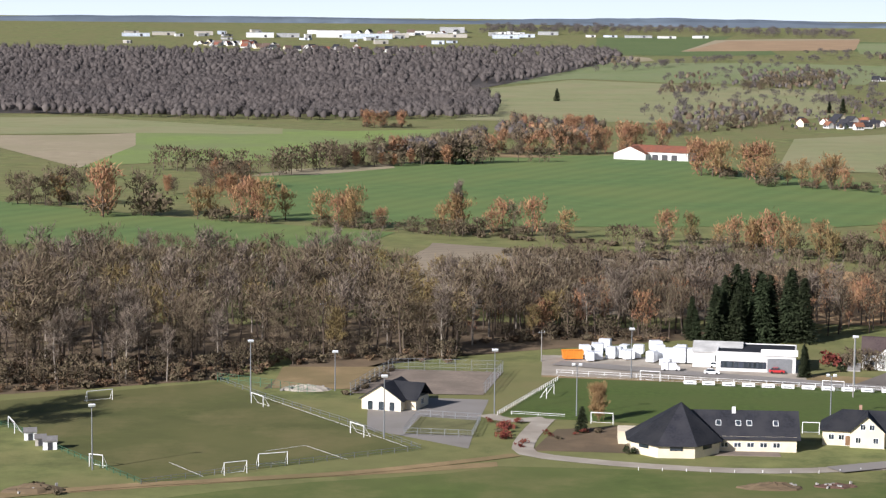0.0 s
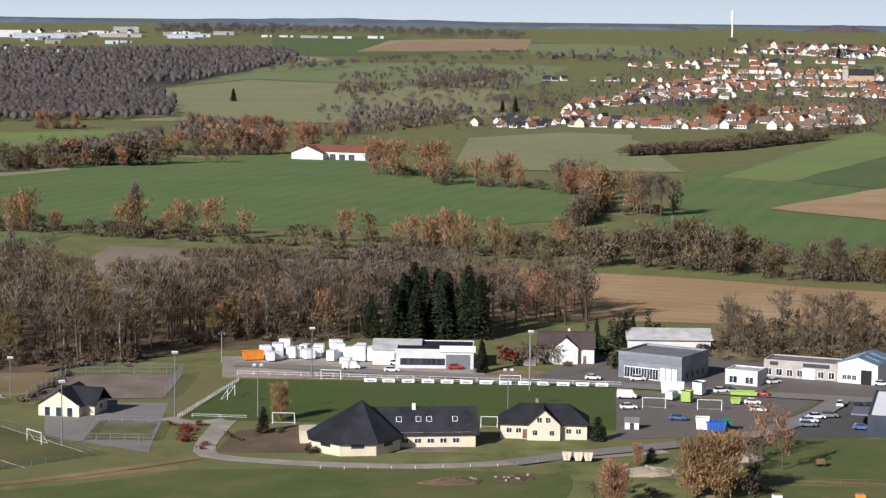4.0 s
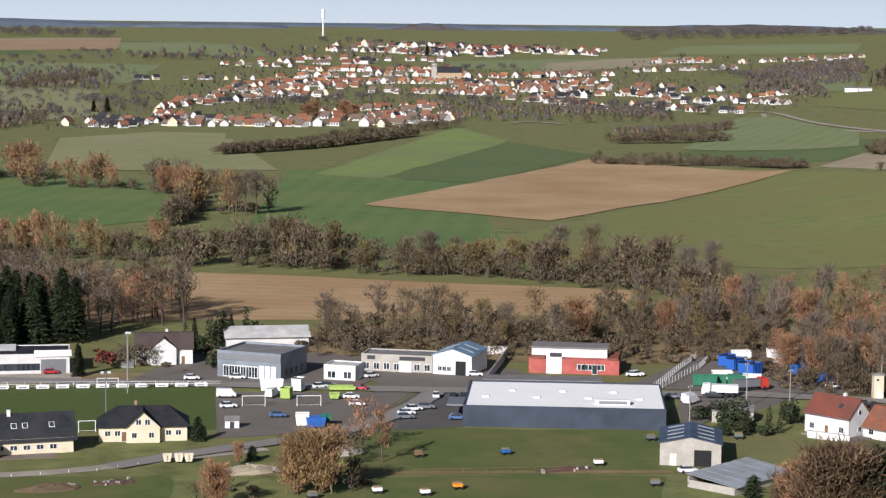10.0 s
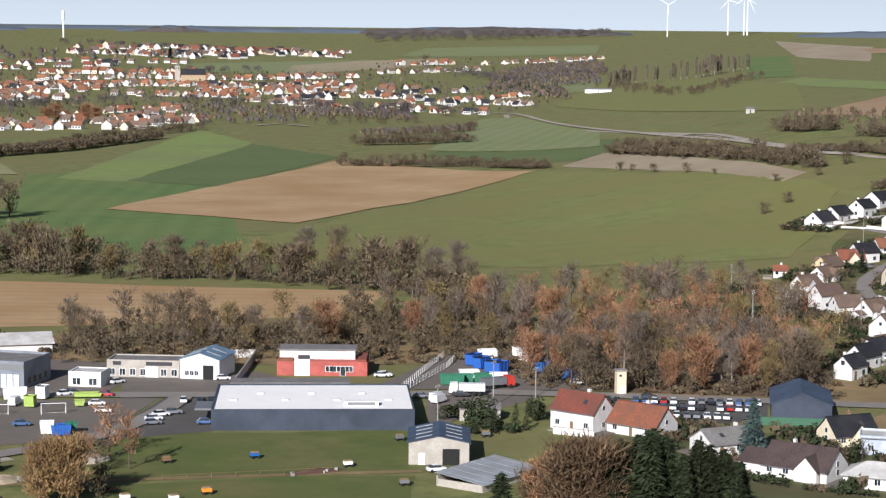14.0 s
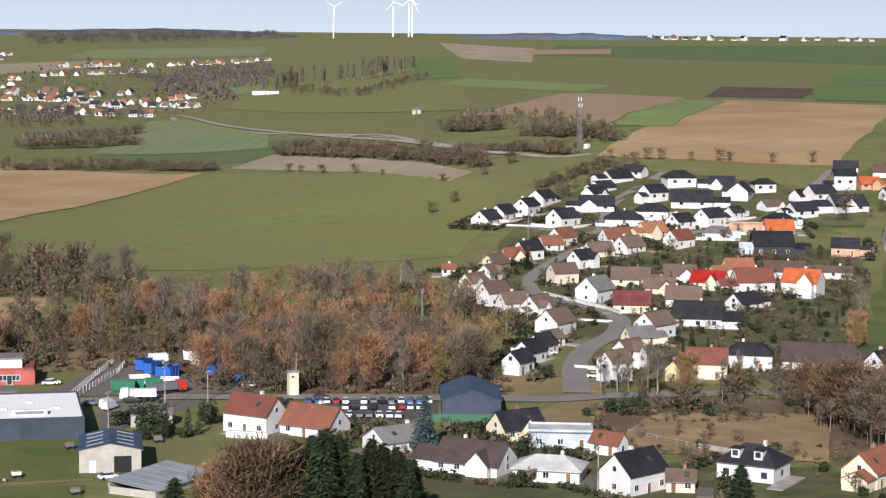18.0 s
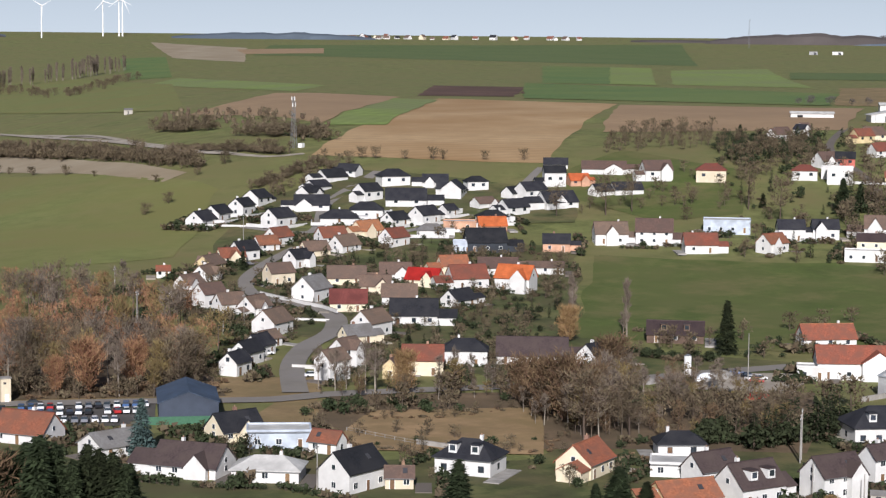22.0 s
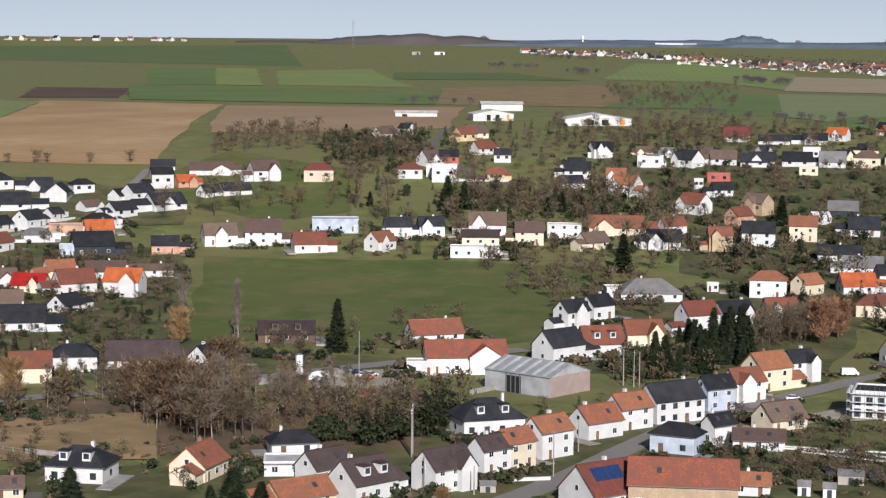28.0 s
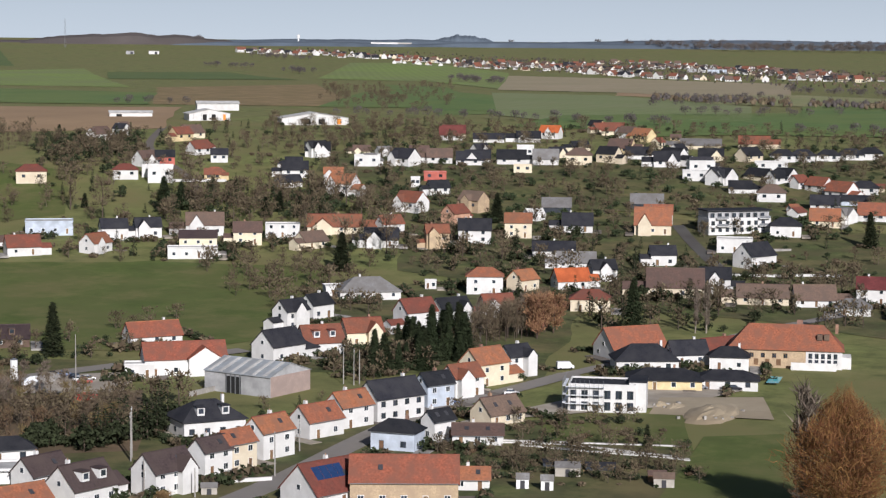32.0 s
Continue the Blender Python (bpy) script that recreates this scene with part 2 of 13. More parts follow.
mat("red_paint", (0.48, 0.04, 0.03), 0.5, 0.5, 0.1, vary=0.1)
mat("rubber", (0.02, 0.02, 0.02), 0.85, 0.3, 0.2)
mat("white_wrap", (0.78, 0.80, 0.82), 0.35, 0.6, 0.06, vary=0.06)
mat("solar_glass", (0.02, 0.045, 0.12), 0.15, 0.5, 0.15, spec=0.6)
mat("pool_water", (0.10, 0.55, 0.62), 0.1, 1.0, 0.1)
mat("car_white", (0.75, 0.75, 0.75), 0.3, 0.5, 0.03, spec=0.5)
mat("car_grey", (0.20, 0.21, 0.23), 0.3, 0.5, 0.03, metal=0.3, spec=0.5, vary=0.4)
mat("car_black", (0.02, 0.02, 0.024), 0.25, 0.5, 0.05, spec=0.5)
mat("car_red", (0.40, 0.03, 0.03), 0.3, 0.5, 0.03, spec=0.5)
mat("car_blue", (0.06, 0.12, 0.26), 0.3, 0.5, 0.03, spec=0.5)
# plants
mat("bark", (0.12, 0.092, 0.068), 0.9, 0.4, 0.3, 2.0, 0.02, vary=0.2)
mat("bark_pale", (0.30, 0.26, 0.21), 0.9, 0.4, 0.25, 2.0, 0.02, vary=0.15)
mat("twig_brown", (0.136, 0.105, 0.07), 0.95, 9.0, 0.35, vary=0.3, spec=0.1, island=True)
mat("twig_grey", (0.16, 0.128, 0.10), 0.95, 9.0, 0.35, vary=0.3, spec=0.1, island=True)
mat("twig_olive", (0.175, 0.13, 0.06), 0.95, 9.0, 0.35, vary=0.3, spec=0.1, island=True)
mat("leaf_rust", (0.275, 0.15, 0.085), 0.9, 8.0, 0.35, vary=0.28, spec=0.1, island=True)
mat("scrub_brown", (0.115, 0.09, 0.058), 0.95, 7.0, 0.35, vary=0.3, spec=0.1, island=True)
mat("leaf_willow", (0.20, 0.098, 0.042), 0.9, 3.0, 0.4, vary=0.35, spec=0.1, island=True)
mat("leaf_dead", (0.145, 0.096, 0.058), 0.9, 8.0, 0.4, vary=0.3, spec=0.1, island=True)
mat("leaf_red", (0.17, 0.05, 0.036), 0.9, 6.0, 0.4, vary=0.3, spec=0.1, island=True)
mat("leaf_ochre", (0.25, 0.16, 0.078), 0.9, 8.0, 0.35, vary=0.25, spec=0.1, island=True)
mat("needle_dark", (0.033, 0.043, 0.02), 0.9, 1.5, 0.4, vary=0.25, spec=0.15)
mat("needle_blue", (0.075, 0.115, 0.105), 0.9, 1.5, 0.35, vary=0.1, spec=0.15)
mat("leaf_green", (0.036, 0.047, 0.021), 0.85, 1.0, 0.4, vary=0.25, spec=0.2)
mat("far_wood", (0.112, 0.097, 0.09), 0.95, 60.0, 0.2, 260.0, vary=0.12, tint=(0.10, 0.088, 0.083), spec=0.05, island=True)
# floor under the far crowns, with their shade painted into its colour
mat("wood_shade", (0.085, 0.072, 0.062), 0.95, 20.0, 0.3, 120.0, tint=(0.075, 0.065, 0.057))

# ---- ground ----
R0, R1 = 1500.0, 4700.0
# the long hillside north-east of the village, shaped to the camera's view: distance from below the camera, height
HILL = [(0, 0.0), (400, 0.0), (500, 0.0), (634, 2.1), (735, 6.9), (805, 13.0), (875, 20.3), (935, 28.2), (985, 32.7), (1080, 37.5), (1240, 42.2), (1650, 43.6), (2400, 43.7), (3200, 52.2), (3900, 65.0), (4700, 89.1), (4900, 100.6)]


def hill_slope(i):
    if i in (0, len(HILL) - 1):
        return 0.0 if i == 0 else (HILL[-1][1] - HILL[-2][1]) / (HILL[-1][0] - HILL[-2][0])
    (a, p), (b, q), (c, r) = HILL[i - 1:i + 2]
    m, n_ = (q - p) / (b - a), (r - q) / (c - b)
    return 0.0 if m * n_ <= 0 else 2 * m * n_ / (m + n_)


HILL_SLOPE = [hill_slope(i) for i in range(len(HILL))]


def hill_z(r):
    """The hillside's height, a smooth curve through its knots."""
    for i in range(len(HILL) - 1):
        (a, p), (b, q) = HILL[i], HILL[i + 1]
        if r <= b:
            u, h = (r - a) / (b - a), b - a
            return p * (1 + 2 * u) * (1 - u) ** 2 + h * HILL_SLOPE[i] * u * (1 - u) ** 2 + q * u * u * (3 - 2 * u) + h * HILL_SLOPE[i + 1] * u * u * (u - 1)
    return HILL[-1][1] + HILL_SLOPE[-1] * (r - HILL[-1][0])


def smooth(a, b, x):
    u = min(1.0, max(0.0, (x - a) / (b - a)))
    return u * u * (3 - 2 * u)


def ground_z(x, y):
    """A wide valley floor that climbs to plateaus at its rim, with a steeper hillside to the north-east; both slopes
    are shaped to fit the camera's view.
    """
    r, az = math.hypot(x, y), math.degrees(math.atan2(x, y))
    s = max(0.0, (r - R0) / (R1 - R0))
    w = smooth(27, 42, az) * (1 - smooth(95, 150, az))
    rim = 89.1 * s * s
    return rim if w == 0 else rim * (1 - w) + w * hill_z(r)


def mesh_from(name, verts, faces, materials):
    me = bpy.data.meshes.new(name)
    me.from_pydata(verts, [], faces)
    for m in materials:
        me.materials.append(MATS[m])
    return me


rings = [0.0, 120.0, 250.0] + [300.0 + 10 * i for i in range(141)] + [1750.0 + 50 * i for i in range(63)]
spokes = [-180 + 4 * i for i in range(40)] + [-20 + 0.4 * i for i in range(276)] + [90.4 + 4 * i for i in range(23)]
verts = [(r * math.sin(radians(a)), r * math.cos(radians(a))) for r in rings for a in spokes]
verts = [(x, y, ground_z(x, y)) for x, y in verts]
n = len(spokes)
faces = [(i * n + j, i * n + (j + 1) % n, (i + 1) * n + (j + 1) % n, (i + 1) * n + j) for i in range(len(rings) - 1) for j in range(n)]
ground = new("ground", mesh_from("ground", verts, [f[::-1] for f in faces], ["rough_grass"]))
for p in ground.data.polygons:
    p.use_smooth = True
tagged(ground, "winter valley floor of rough olive grass", "ground", kind="structure")


def sheet(name, corners, material, lift=0.12, label="", category="field", step=24.0, wave=0.0):
    """A patch of land cover laid over the ground between four corners (near left, near right, far right, far left)."""
    a, b, c, d = [Vector((*p, 0)) for p in corners]
    if max(p.length for p in (a, b, c, d)) > 540 and max(math.atan2(p.x, p.y) for p in (a, b, c, d)) > 0.47:
        step, lift = min(step, 14.0), lift + 0.06
    nu = max(2, min(90, int(max((b - a).length, (c - d).length) / step)))
    nv = max(2, min(90, int(max((d - a).length, (c - b).length) / step)))
    vs, fs = [], []
    for j in range(nv + 1):
        for i in range(nu + 1):
            u, v = i / nu, j / nv
            p = (a.lerp(b, u)).lerp(d.lerp(c, u), v)
            if wave and (i in (0, nu) or j in (0, nv)):
                p += Vector((noise.noise(p * 0.02), noise.noise(p * 0.02 + Vector((9, 3, 1))), 0)) * wave
            vs.append((p.x, p.y, ground_z(p.x, p.y) + lift))
    for j in range(nv):
        for i in range(nu):
            k = j * (nu + 1) + i
            fs.append((k, k + 1, k + nu + 2, k + nu + 1))
    ob = new(name, mesh_from(name, vs, fs, [material]))
    return tagged(ob, label or name.replace("_", " "), category, kind="structure")


def land(name, near, far, material, lift=0.3, label="", category="field", step=25.0):
    """A field between two lines of equally many points, near edge and far edge, both from west to east."""
    near, far = [Vector((*p, 0)) for p in near], [Vector((*p, 0)) for p in far]
    deep = max(2, min(60, int(max((a - b).length for a, b in zip(near, far)) / step)))
    cols = []
    for k in range(len(near) - 1):
        m = max(1, min(30, int(max((near[k + 1] - near[k]).length, (far[k + 1] - far[k]).length) / step)))
        cols += [(near[k].lerp(near[k + 1], q / m), far[k].lerp(far[k + 1], q / m)) for q in range(m)]
    cols.append((near[-1], far[-1]))
    vs = [(p.x, p.y, ground_z(p.x, p.y) + lift) for a, b in cols for p in [a.lerp(b, v / deep) for v in range(deep + 1)]]
    d = deep + 1
    fs = [(i * d + j, (i + 1) * d + j, (i + 1) * d + j + 1, i * d + j + 1) for i in range(len(cols) - 1) for j in range(deep)]
    return tagged(new(name, mesh_from(name, vs, fs, [material])), label or name.replace("_", " "), category, kind="structure")


ROAD_PTS = []


def ribbon(name, points, width, material, lift=0.2, label="", category="road"):
    """A road or track of even width along a smooth line of points."""
    pts = [Vector((*p, 0)) for p in points]
    line = []
    for k in range(len(pts) - 1):
        p0, p1, p2, p3 = pts[max(k - 1, 0)], pts[k], pts[k + 1], pts[min(k + 2, len(pts) - 1)]
        m = max(2, int((p2 - p1).length / 6))
        for q in range(m):
            s = q / m
            line.append(0.5 * (2 * p1 + (p2 - p0) * s + (2 * p0 - 5 * p1 + 4 * p2 - p3) * s * s + (3 * p1 - p0 - 3 * p2 + p3) * s ** 3))
    line.append(pts[-1])
    ROAD_PTS.extend((p.x, p.y, width / 2) for p in line)
    vs, fs = [], []
    for k, p in enumerate(line):
        d = (line[min(k + 1, len(line) - 1)] - line[max(k - 1, 0)]).normalized()
        side = Vector((d.y, -d.x, 0)) * width / 2
        for q in (p - side, p + side):
            vs.append((q.x, q.y, ground_z(q.x, q.y) + lift + (0.12 if q.length > 600 else 0.0)))
    fs = [(2 * k, 2 * k + 1, 2 * k + 3, 2 * k + 2) for k in range(len(line) - 1)]
    ob = new(name, mesh_from(name, vs, fs, [material]))
    return tagged(ob, label or name.replace("_", " "), category, kind="structure")


# ---- builders ----
def part(name, me, parent, m=None, label=""):
    """Links a mesh under a thing or one of its parts."""
    ob = new(name, me)
    ob.parent = parent
    if m is not None:
        ob.matrix_basis = m
    if label:
        ob["label"] = label
    return ob


SHARED = {}


def block(material, bevel=0.0):
    """A unit block, 1 x 1 x 1, standing on its base; shared by all that use it."""
    key = ("block", material, bevel)
    if key not in SHARED:
        bm = bmesh.new()
        bmesh.ops.create_cube(bm, size=1.0, matrix=Matrix.Translation((0, 0, 0.5)))
        if bevel:
            bmesh.ops.bevel(bm, geom=bm.edges[:], offset=bevel, segments=1, affect="EDGES")
        me = bpy.data.meshes.new("block")
        bm.to_mesh(me)
        bm.free()
        me.materials.append(MATS[material])
        SHARED[key] = me
    return SHARED[key]


def rod(material, sides=8, top=1.0):
    """A unit rod of diameter 1 and height 1, narrowing to top."""
    key = ("rod", material, sides, top)
    if key not in SHARED:
        bm = bmesh.new()
        bmesh.ops.create_cone(bm, cap_ends=True, segments=sides, radius1=0.5, radius2=0.5 * top, depth=1.0, matrix=Matrix.Translation((0, 0, 0.5)))
        me = bpy.data.meshes.new("rod")
        bm.to_mesh(me)
        bm.free()
        me.materials.append(MATS[material])
        SHARED[key] = me
    return SHARED[key]


def box(parent, name, material, x, y, z, sx, sy, sz, rz=0.0, label="", bevel=0.0):
    """A block part: centre of its base, then its size."""
    return part(name, block(material, bevel), parent, pose(x, y, z, 0, 0, rz) @ Matrix.Diagonal((sx, sy, sz, 1)), label)


def pole(parent, name, material, x, y, z, dia, height, top=1.0, tilt=(0, 0), label=""):
    return part(name, rod(material, 8, top), parent, pose(x, y, z, tilt[0], tilt[1], 0) @ Matrix.Diagonal((dia, dia, height, 1)), label)


def thing(name, x, y, rz, label, category, group="", lift=0.0):
    ob = new(name)
    ob.empty_display_size = 0.5
    ob.matrix_basis = pose(x, y, ground_z(x, y) + lift, 0, 0, rz)
    return tagged(ob, label, category, group)


def slab(pts, up, down):
    """Verts and faces of a closed slab over a plane polygon, thickened downwards."""
    n_ = len(pts)
    vs = [(p[0], p[1], p[2] + up) for p in pts] + [(p[0], p[1], p[2] - down) for p in pts]
    fs = [tuple(range(n_)), tuple(range(2 * n_ - 1, n_ - 1, -1))]
    fs += [(i, n_ + i, n_ + (i + 1) % n_, (i + 1) % n_) for i in range(n_)]
    return vs, fs


def merge(*chunks):
    vs, fs = [], []
    for v, f in chunks:
        o = len(vs)
        vs += v
        fs += [tuple(i + o for i in q) for q in f]
    return vs, fs


def gable_walls(L, D, eave, ridge):
    """Four outer walls with two pointed gables; the ridge runs along x."""
    x, y = L / 2, D / 2
    vs = [(-x, -y, -0.6), (x, -y, -0.6), (x, y, -0.6), (-x, y, -0.6), (-x, -y, eave), (x, -y, eave), (x, y, eave), (-x, y, eave), (-x, 0, ridge), (x, 0, ridge)]
    fs = [(0, 1, 5, 4), (2, 3, 7, 6), (1, 2, 6, 9, 5), (3, 0, 4, 8, 7)]
    return vs, fs


def gable_roof(L, D, eave, ridge, over=0.45, thick=0.18):
    x, y = L / 2 + over * 0.7, D / 2 + over
    drop = (ridge - eave) / (D / 2) * over
    front = slab([(-x, -y, eave - drop), (x, -y, eave - drop), (x, 0, ridge), (-x, 0, ridge)], thick, 0.0)
    back = slab([(x, y, eave - drop), (-x, y, eave - drop), (-x, 0, ridge), (x, 0, ridge)], thick, 0.0)
    return merge(front, back)


def hip_roof(L, D, eave, ridge, over=0.5, thick=0.16):
    x, y = L / 2 + over, D / 2 + over
    r = max(0.05, L / 2 - D / 2 * 0.85)
    e = eave + thick
    vs = [(-x, -y, e), (x, -y, e), (x, y, e), (-x, y, e), (-r, 0, ridge + thick), (r, 0, ridge + thick), (-x, -y, eave - 0.05), (x, -y, eave - 0.05), (x, y, eave - 0.05), (-x, y, eave - 0.05)]
    fs = [(0, 1, 5, 4), (2, 3, 4, 5), (1, 2, 5), (3, 0, 4), (0, 6, 7, 1), (1, 7, 8, 2), (2, 8, 9, 3), (3, 9, 6, 0), (9, 8, 7, 6)]
    return vs, fs


def moved(chunk, m):
    """The same verts and faces, carried to another place."""
    return [tuple(m @ Vector(v)) for v in chunk[0]], chunk[1]


WALL_WORDS = {"w": "white-rendered", "c": "cream-rendered", "y": "pale yellow", "p": "salmon-rendered", "l": "pale blue-grey", "s": "old stone", "g": "grey-rendered", "d": "dark-clad", "m": "brick-red", "b": "dark timber-clad"}
ROOF_WORDS = {"k": "black slate", "b": "brown tile", "n": "dark brown tile", "r": "weathered red tile", "o": "orange tile", "O": "bright orange tile", "R": "bright red", "m": "maroon tile", "g": "grey tile", "l": "pale grey"}
FORM_WORDS = {"gab": "gabled", "hip": "hipped", "flat": "flat"}


def opening(parent, x, y, z, w, h, face, frame_mat="white_paint", kind="window", shut=False, panes=2):
    """A window or door set into a wall: frame proud of the wall, a pane behind it, a sill below. face: 0 front, 90 right, 180 back, 270 left."""
    win = part(kind, block(frame_mat), parent, pose(x, y, z, 0, 0, face) @ Matrix.Diagonal((w, 0.10, h, 1)))
    if kind == "window":
        if panes == 2:
            part("pane", block("glass"), win, pose(-0.23, -0.12, 0.07) @ Matrix.Diagonal((0.40, 1.0, 0.86, 1)))
            part("pane", block("glass"), win, pose(0.23, -0.12, 0.07) @ Matrix.Diagonal((0.40, 1.0, 0.86, 1)))
        else:
            part("pane", block("glass"), win, pose(0, -0.12, 0.07) @ Matrix.Diagonal((0.84, 1.0, 0.86, 1)))
    else:
        part("panel", block("timber" if shut else "glass"), win, pose(0, -0.12, 0.03) @ Matrix.Diagonal((0.82, 1.0, 0.92, 1)))
    return win


GARDENS = []


def house(x, y, rz, L, D, eave, ridge, form="gab", wall="w", roof="k", detail=2, group="houses of the village", extra="", note=""):
    """A village house. Its ridge runs along its own x; its front is towards -y. detail: 0 far off, 1 middle distance, 2 near."""
    rng = random.Random(int(x * 13 + y * 7))
    storeys = "two-storey" if eave > 4.6 else "low"
    label = f"{storeys} {WALL_WORDS[wall]} house with a {FORM_WORDS[form]} {ROOF_WORDS[roof]} roof" + (" " + note if note else "")
    h = thing("house", x, y, rz, label, "house", group)
    if form == "gab":
        walls, roofs = [gable_walls(L, D, eave, ridge)], [gable_roof(L, D, eave, ridge)]
        if detail >= 0 and L > 7.5:
            rw = random.Random(int(x * 5 + y * 11))
            if rw.random() < (0.15 if detail == 2 else 0.45):
                # a cross gable standing out of the front or the back
                cw, out = L * rw.uniform(0.34, 0.45), rw.uniform(1.0, 2.4)
                top, side = eave + (ridge - eave) * rw.uniform(0.62, 0.85), rw.choice((-1, -1, 1))
                at = pose(rw.choice((-0.22, 0.0, 0.22)) * L, side * (D / 4 + out / 2), 0, 0, 0, 90)
                walls.append(moved(gable_walls(D / 2 + out, cw, eave, top), at))
                roofs.append(moved(gable_roof(D / 2 + out, cw, eave, top, 0.3), at))
            if rw.random() < (0.3 if detail == 2 else 0.5):
                # a lower wing or garage against one end
                wl, wd, we = L * rw.uniform(0.3, 0.5), D * rw.uniform(0.55, 0.8), min(eave, 2.7) * rw.uniform(0.85, 1.0)
                at = pose(rw.choice((-1, 1)) * (L + wl) / 2, rw.choice((-0.12, 0.1)) * D, 0)
                walls.append(moved(gable_walls(wl, wd, we, we + wd * 0.28), at))
                roofs.append(moved(gable_roof(wl, wd, we, we + wd * 0.28, 0.3), at))
        part("wall", mesh_from("wall", *merge(*walls), ["wall_" + wall]), h)
        part("roof", mesh_from("roof", *merge(*roofs), ["roof_" + roof]), h)
    else:
        box(h, "wall", "wall_" + wall, 0, 0, -0.6, L, D, eave + 0.6)
        if form == "hip":
            part("roof", mesh_from("roof", *hip_roof(L, D, eave, ridge), ["roof_" + roof]), h)
        else:
            box(h, "roof", "roof_" + roof, 0, 0, eave, L - 0.5, D - 0.5, 0.10)
            for sx, sy, lx, ly in ((0, -D / 2, L + 0.1, 0.3), (0, D / 2, L + 0.1, 0.3), (-L / 2, 0, 0.3, D - 0.4), (L / 2, 0, 0.3, D - 0.4)):
                box(h, "parapet", "wall_" + wall, sx, sy, eave, lx, ly, 0.45)
    if form != "flat" and detail > 0 and rng.random() < 0.85:
        cx, cz = rng.uniform(-0.3, 0.3) * L, ridge
        ch = box(h, "chimney", "chimney_brick" if wall != "w" else "wall_w", cx, 0.4, cz - 1.0, 0.6, 0.8, 1.9)
        if detail == 2:
            part("pot", rod("chimney_brick", 6, 0.8), ch, pose(0, 0, 1.0) @ Matrix.Diagonal((0.4, 0.3, 0.2, 1)))
    if detail < 0:
        return h
    if detail == 0:
        if eave > 2.2:
            for fx in (-0.25, 0.25):
                opening_far(h, fx * L, -D / 2, eave * 0.45, 0)
        return h
    frame_mat = "white_paint" if wall not in "wl" else ("dark_frame" if roof == "k" and rng.random() < 0.5 else "white_paint")
    levels = [0.95] if eave < 4.3 else [0.95, 3.55]
    nfront = max(2, int(L / (3.4 if detail == 2 else 4.3)))
    door = rng.randrange(nfront)
    for lv in levels:
        for i in range(nfront):
            fx = (i + 0.5) / nfront * L - L / 2
            if lv < 1 and i == door:
                opening(h, fx, -D / 2, 0.05, 1.05, 2.15, 0, frame_mat, "door", True)
            elif lv + 1.3 < eave:
                opening(h, fx, -D / 2, lv, 1.25, 1.3, 0, frame_mat, panes=detail)
        nend = 1 if D < 11 or rng.random() < 0.5 else 2
        for i in range(nend):
            fy = (i + 0.5) / nend * D - D / 2
            if lv + 1.3 < eave and rng.random() < 0.6:
                opening(h, -L / 2, -fy, lv, 1.1, 1.25, 270, frame_mat, panes=detail)
                if detail == 2:
                    opening(h, L / 2, fy, lv, 1.1, 1.25, 90, frame_mat)
    if form == "gab" and ridge - eave > 2.4:
        opening(h, -L / 2, 0, eave + 0.2, 1.0, 1.1, 270, frame_mat, panes=1)
        opening(h, L / 2, 0, eave + 0.2, 1.0, 1.1, 90, frame_mat, panes=1)
    if form == "gab" and detail > 0:
        box(h, "ridge_cap", "roof_" + roof, 0, 0, ridge + 0.06, L + 0.6, 0.36, 0.2)
    if "new estate" in group:
        box(h, "garden_wall", "wall_w", -L / 2 - 3.5, 0, -0.3, 0.25, D + 9, 1.3)
        box(h, "garden_wall", "wall_w", -1, -D / 2 - 4.5, -0.3, L + 5, 0.25, 1.2)
        box(h, "garage", "wall_w", L / 2 + 1.9, 1.5, -0.3, 3.6, 6.5, 2.9)
    if extra == "solar":
        for k in range(4):
            on_roof(h, "solar_module", "solar_glass", L, D, eave, ridge, -L * 0.28 + k * 1.8, 0.62, 1.7, 3.0, 0.1)
    if extra == "dormers":
        for fx in (-0.2, 0.2):
            dm = part("dormer", block("wall_" + wall), h, pose(fx * L, -D * 0.3, eave + (ridge - eave) * 0.3) @ Matrix.Diagonal((1.7, 2.4, 1.8, 1)))
            part("dormer_roof", block("roof_" + roof), dm, pose(0, -0.04, 1.0) @ Matrix.Diagonal((1.2, 1.15, 0.12, 1)))
            part("dormer_window", block("glass"), dm, pose(0, -0.5, 0.25) @ Matrix.Diagonal((0.65, 0.06, 0.6, 1)))
    if detail == 2 and form == "gab":
        slope = math.atan2(ridge - eave, D / 2)
        for fx in (-0.22, 0.2):
            if rng.random() < 0.6:
                m = Matrix.Translation((fx * L, -D / 4, (eave + ridge) / 2 + 0.16)) @ Matrix.Rotation(slope, 4, "X") @ Matrix.Diagonal((0.9, 1.2, 0.12, 1))
                part("roof_window", block("dark_frame"), h, m)
    if detail > 0:
        GARDENS.append((x, y, rz, L, D, rng.random()))
        sx = rng.choice((-1, 1))
        box(h, "driveway", rng.choice(("gravel", "concrete", "old_asphalt")), sx * (L / 2 + 1.9), -D * 0.3, -0.3, 3.2, D * 0.9 + 5, 0.62)
    if detail == 2:
        box(h, "terrace", "concrete", rng.uniform(-0.2, 0.2) * L, -D / 2 - 1.6, -0.4, L * 0.55, 3.0, 0.5)
        if rng.random() < 0.7:
            box(h, "gutter", "grey_metal", 0, -D / 2 - 0.42, eave - 0.38 if form == "gab" else eave - 0.16, L, 0.14, 0.12)
    return h


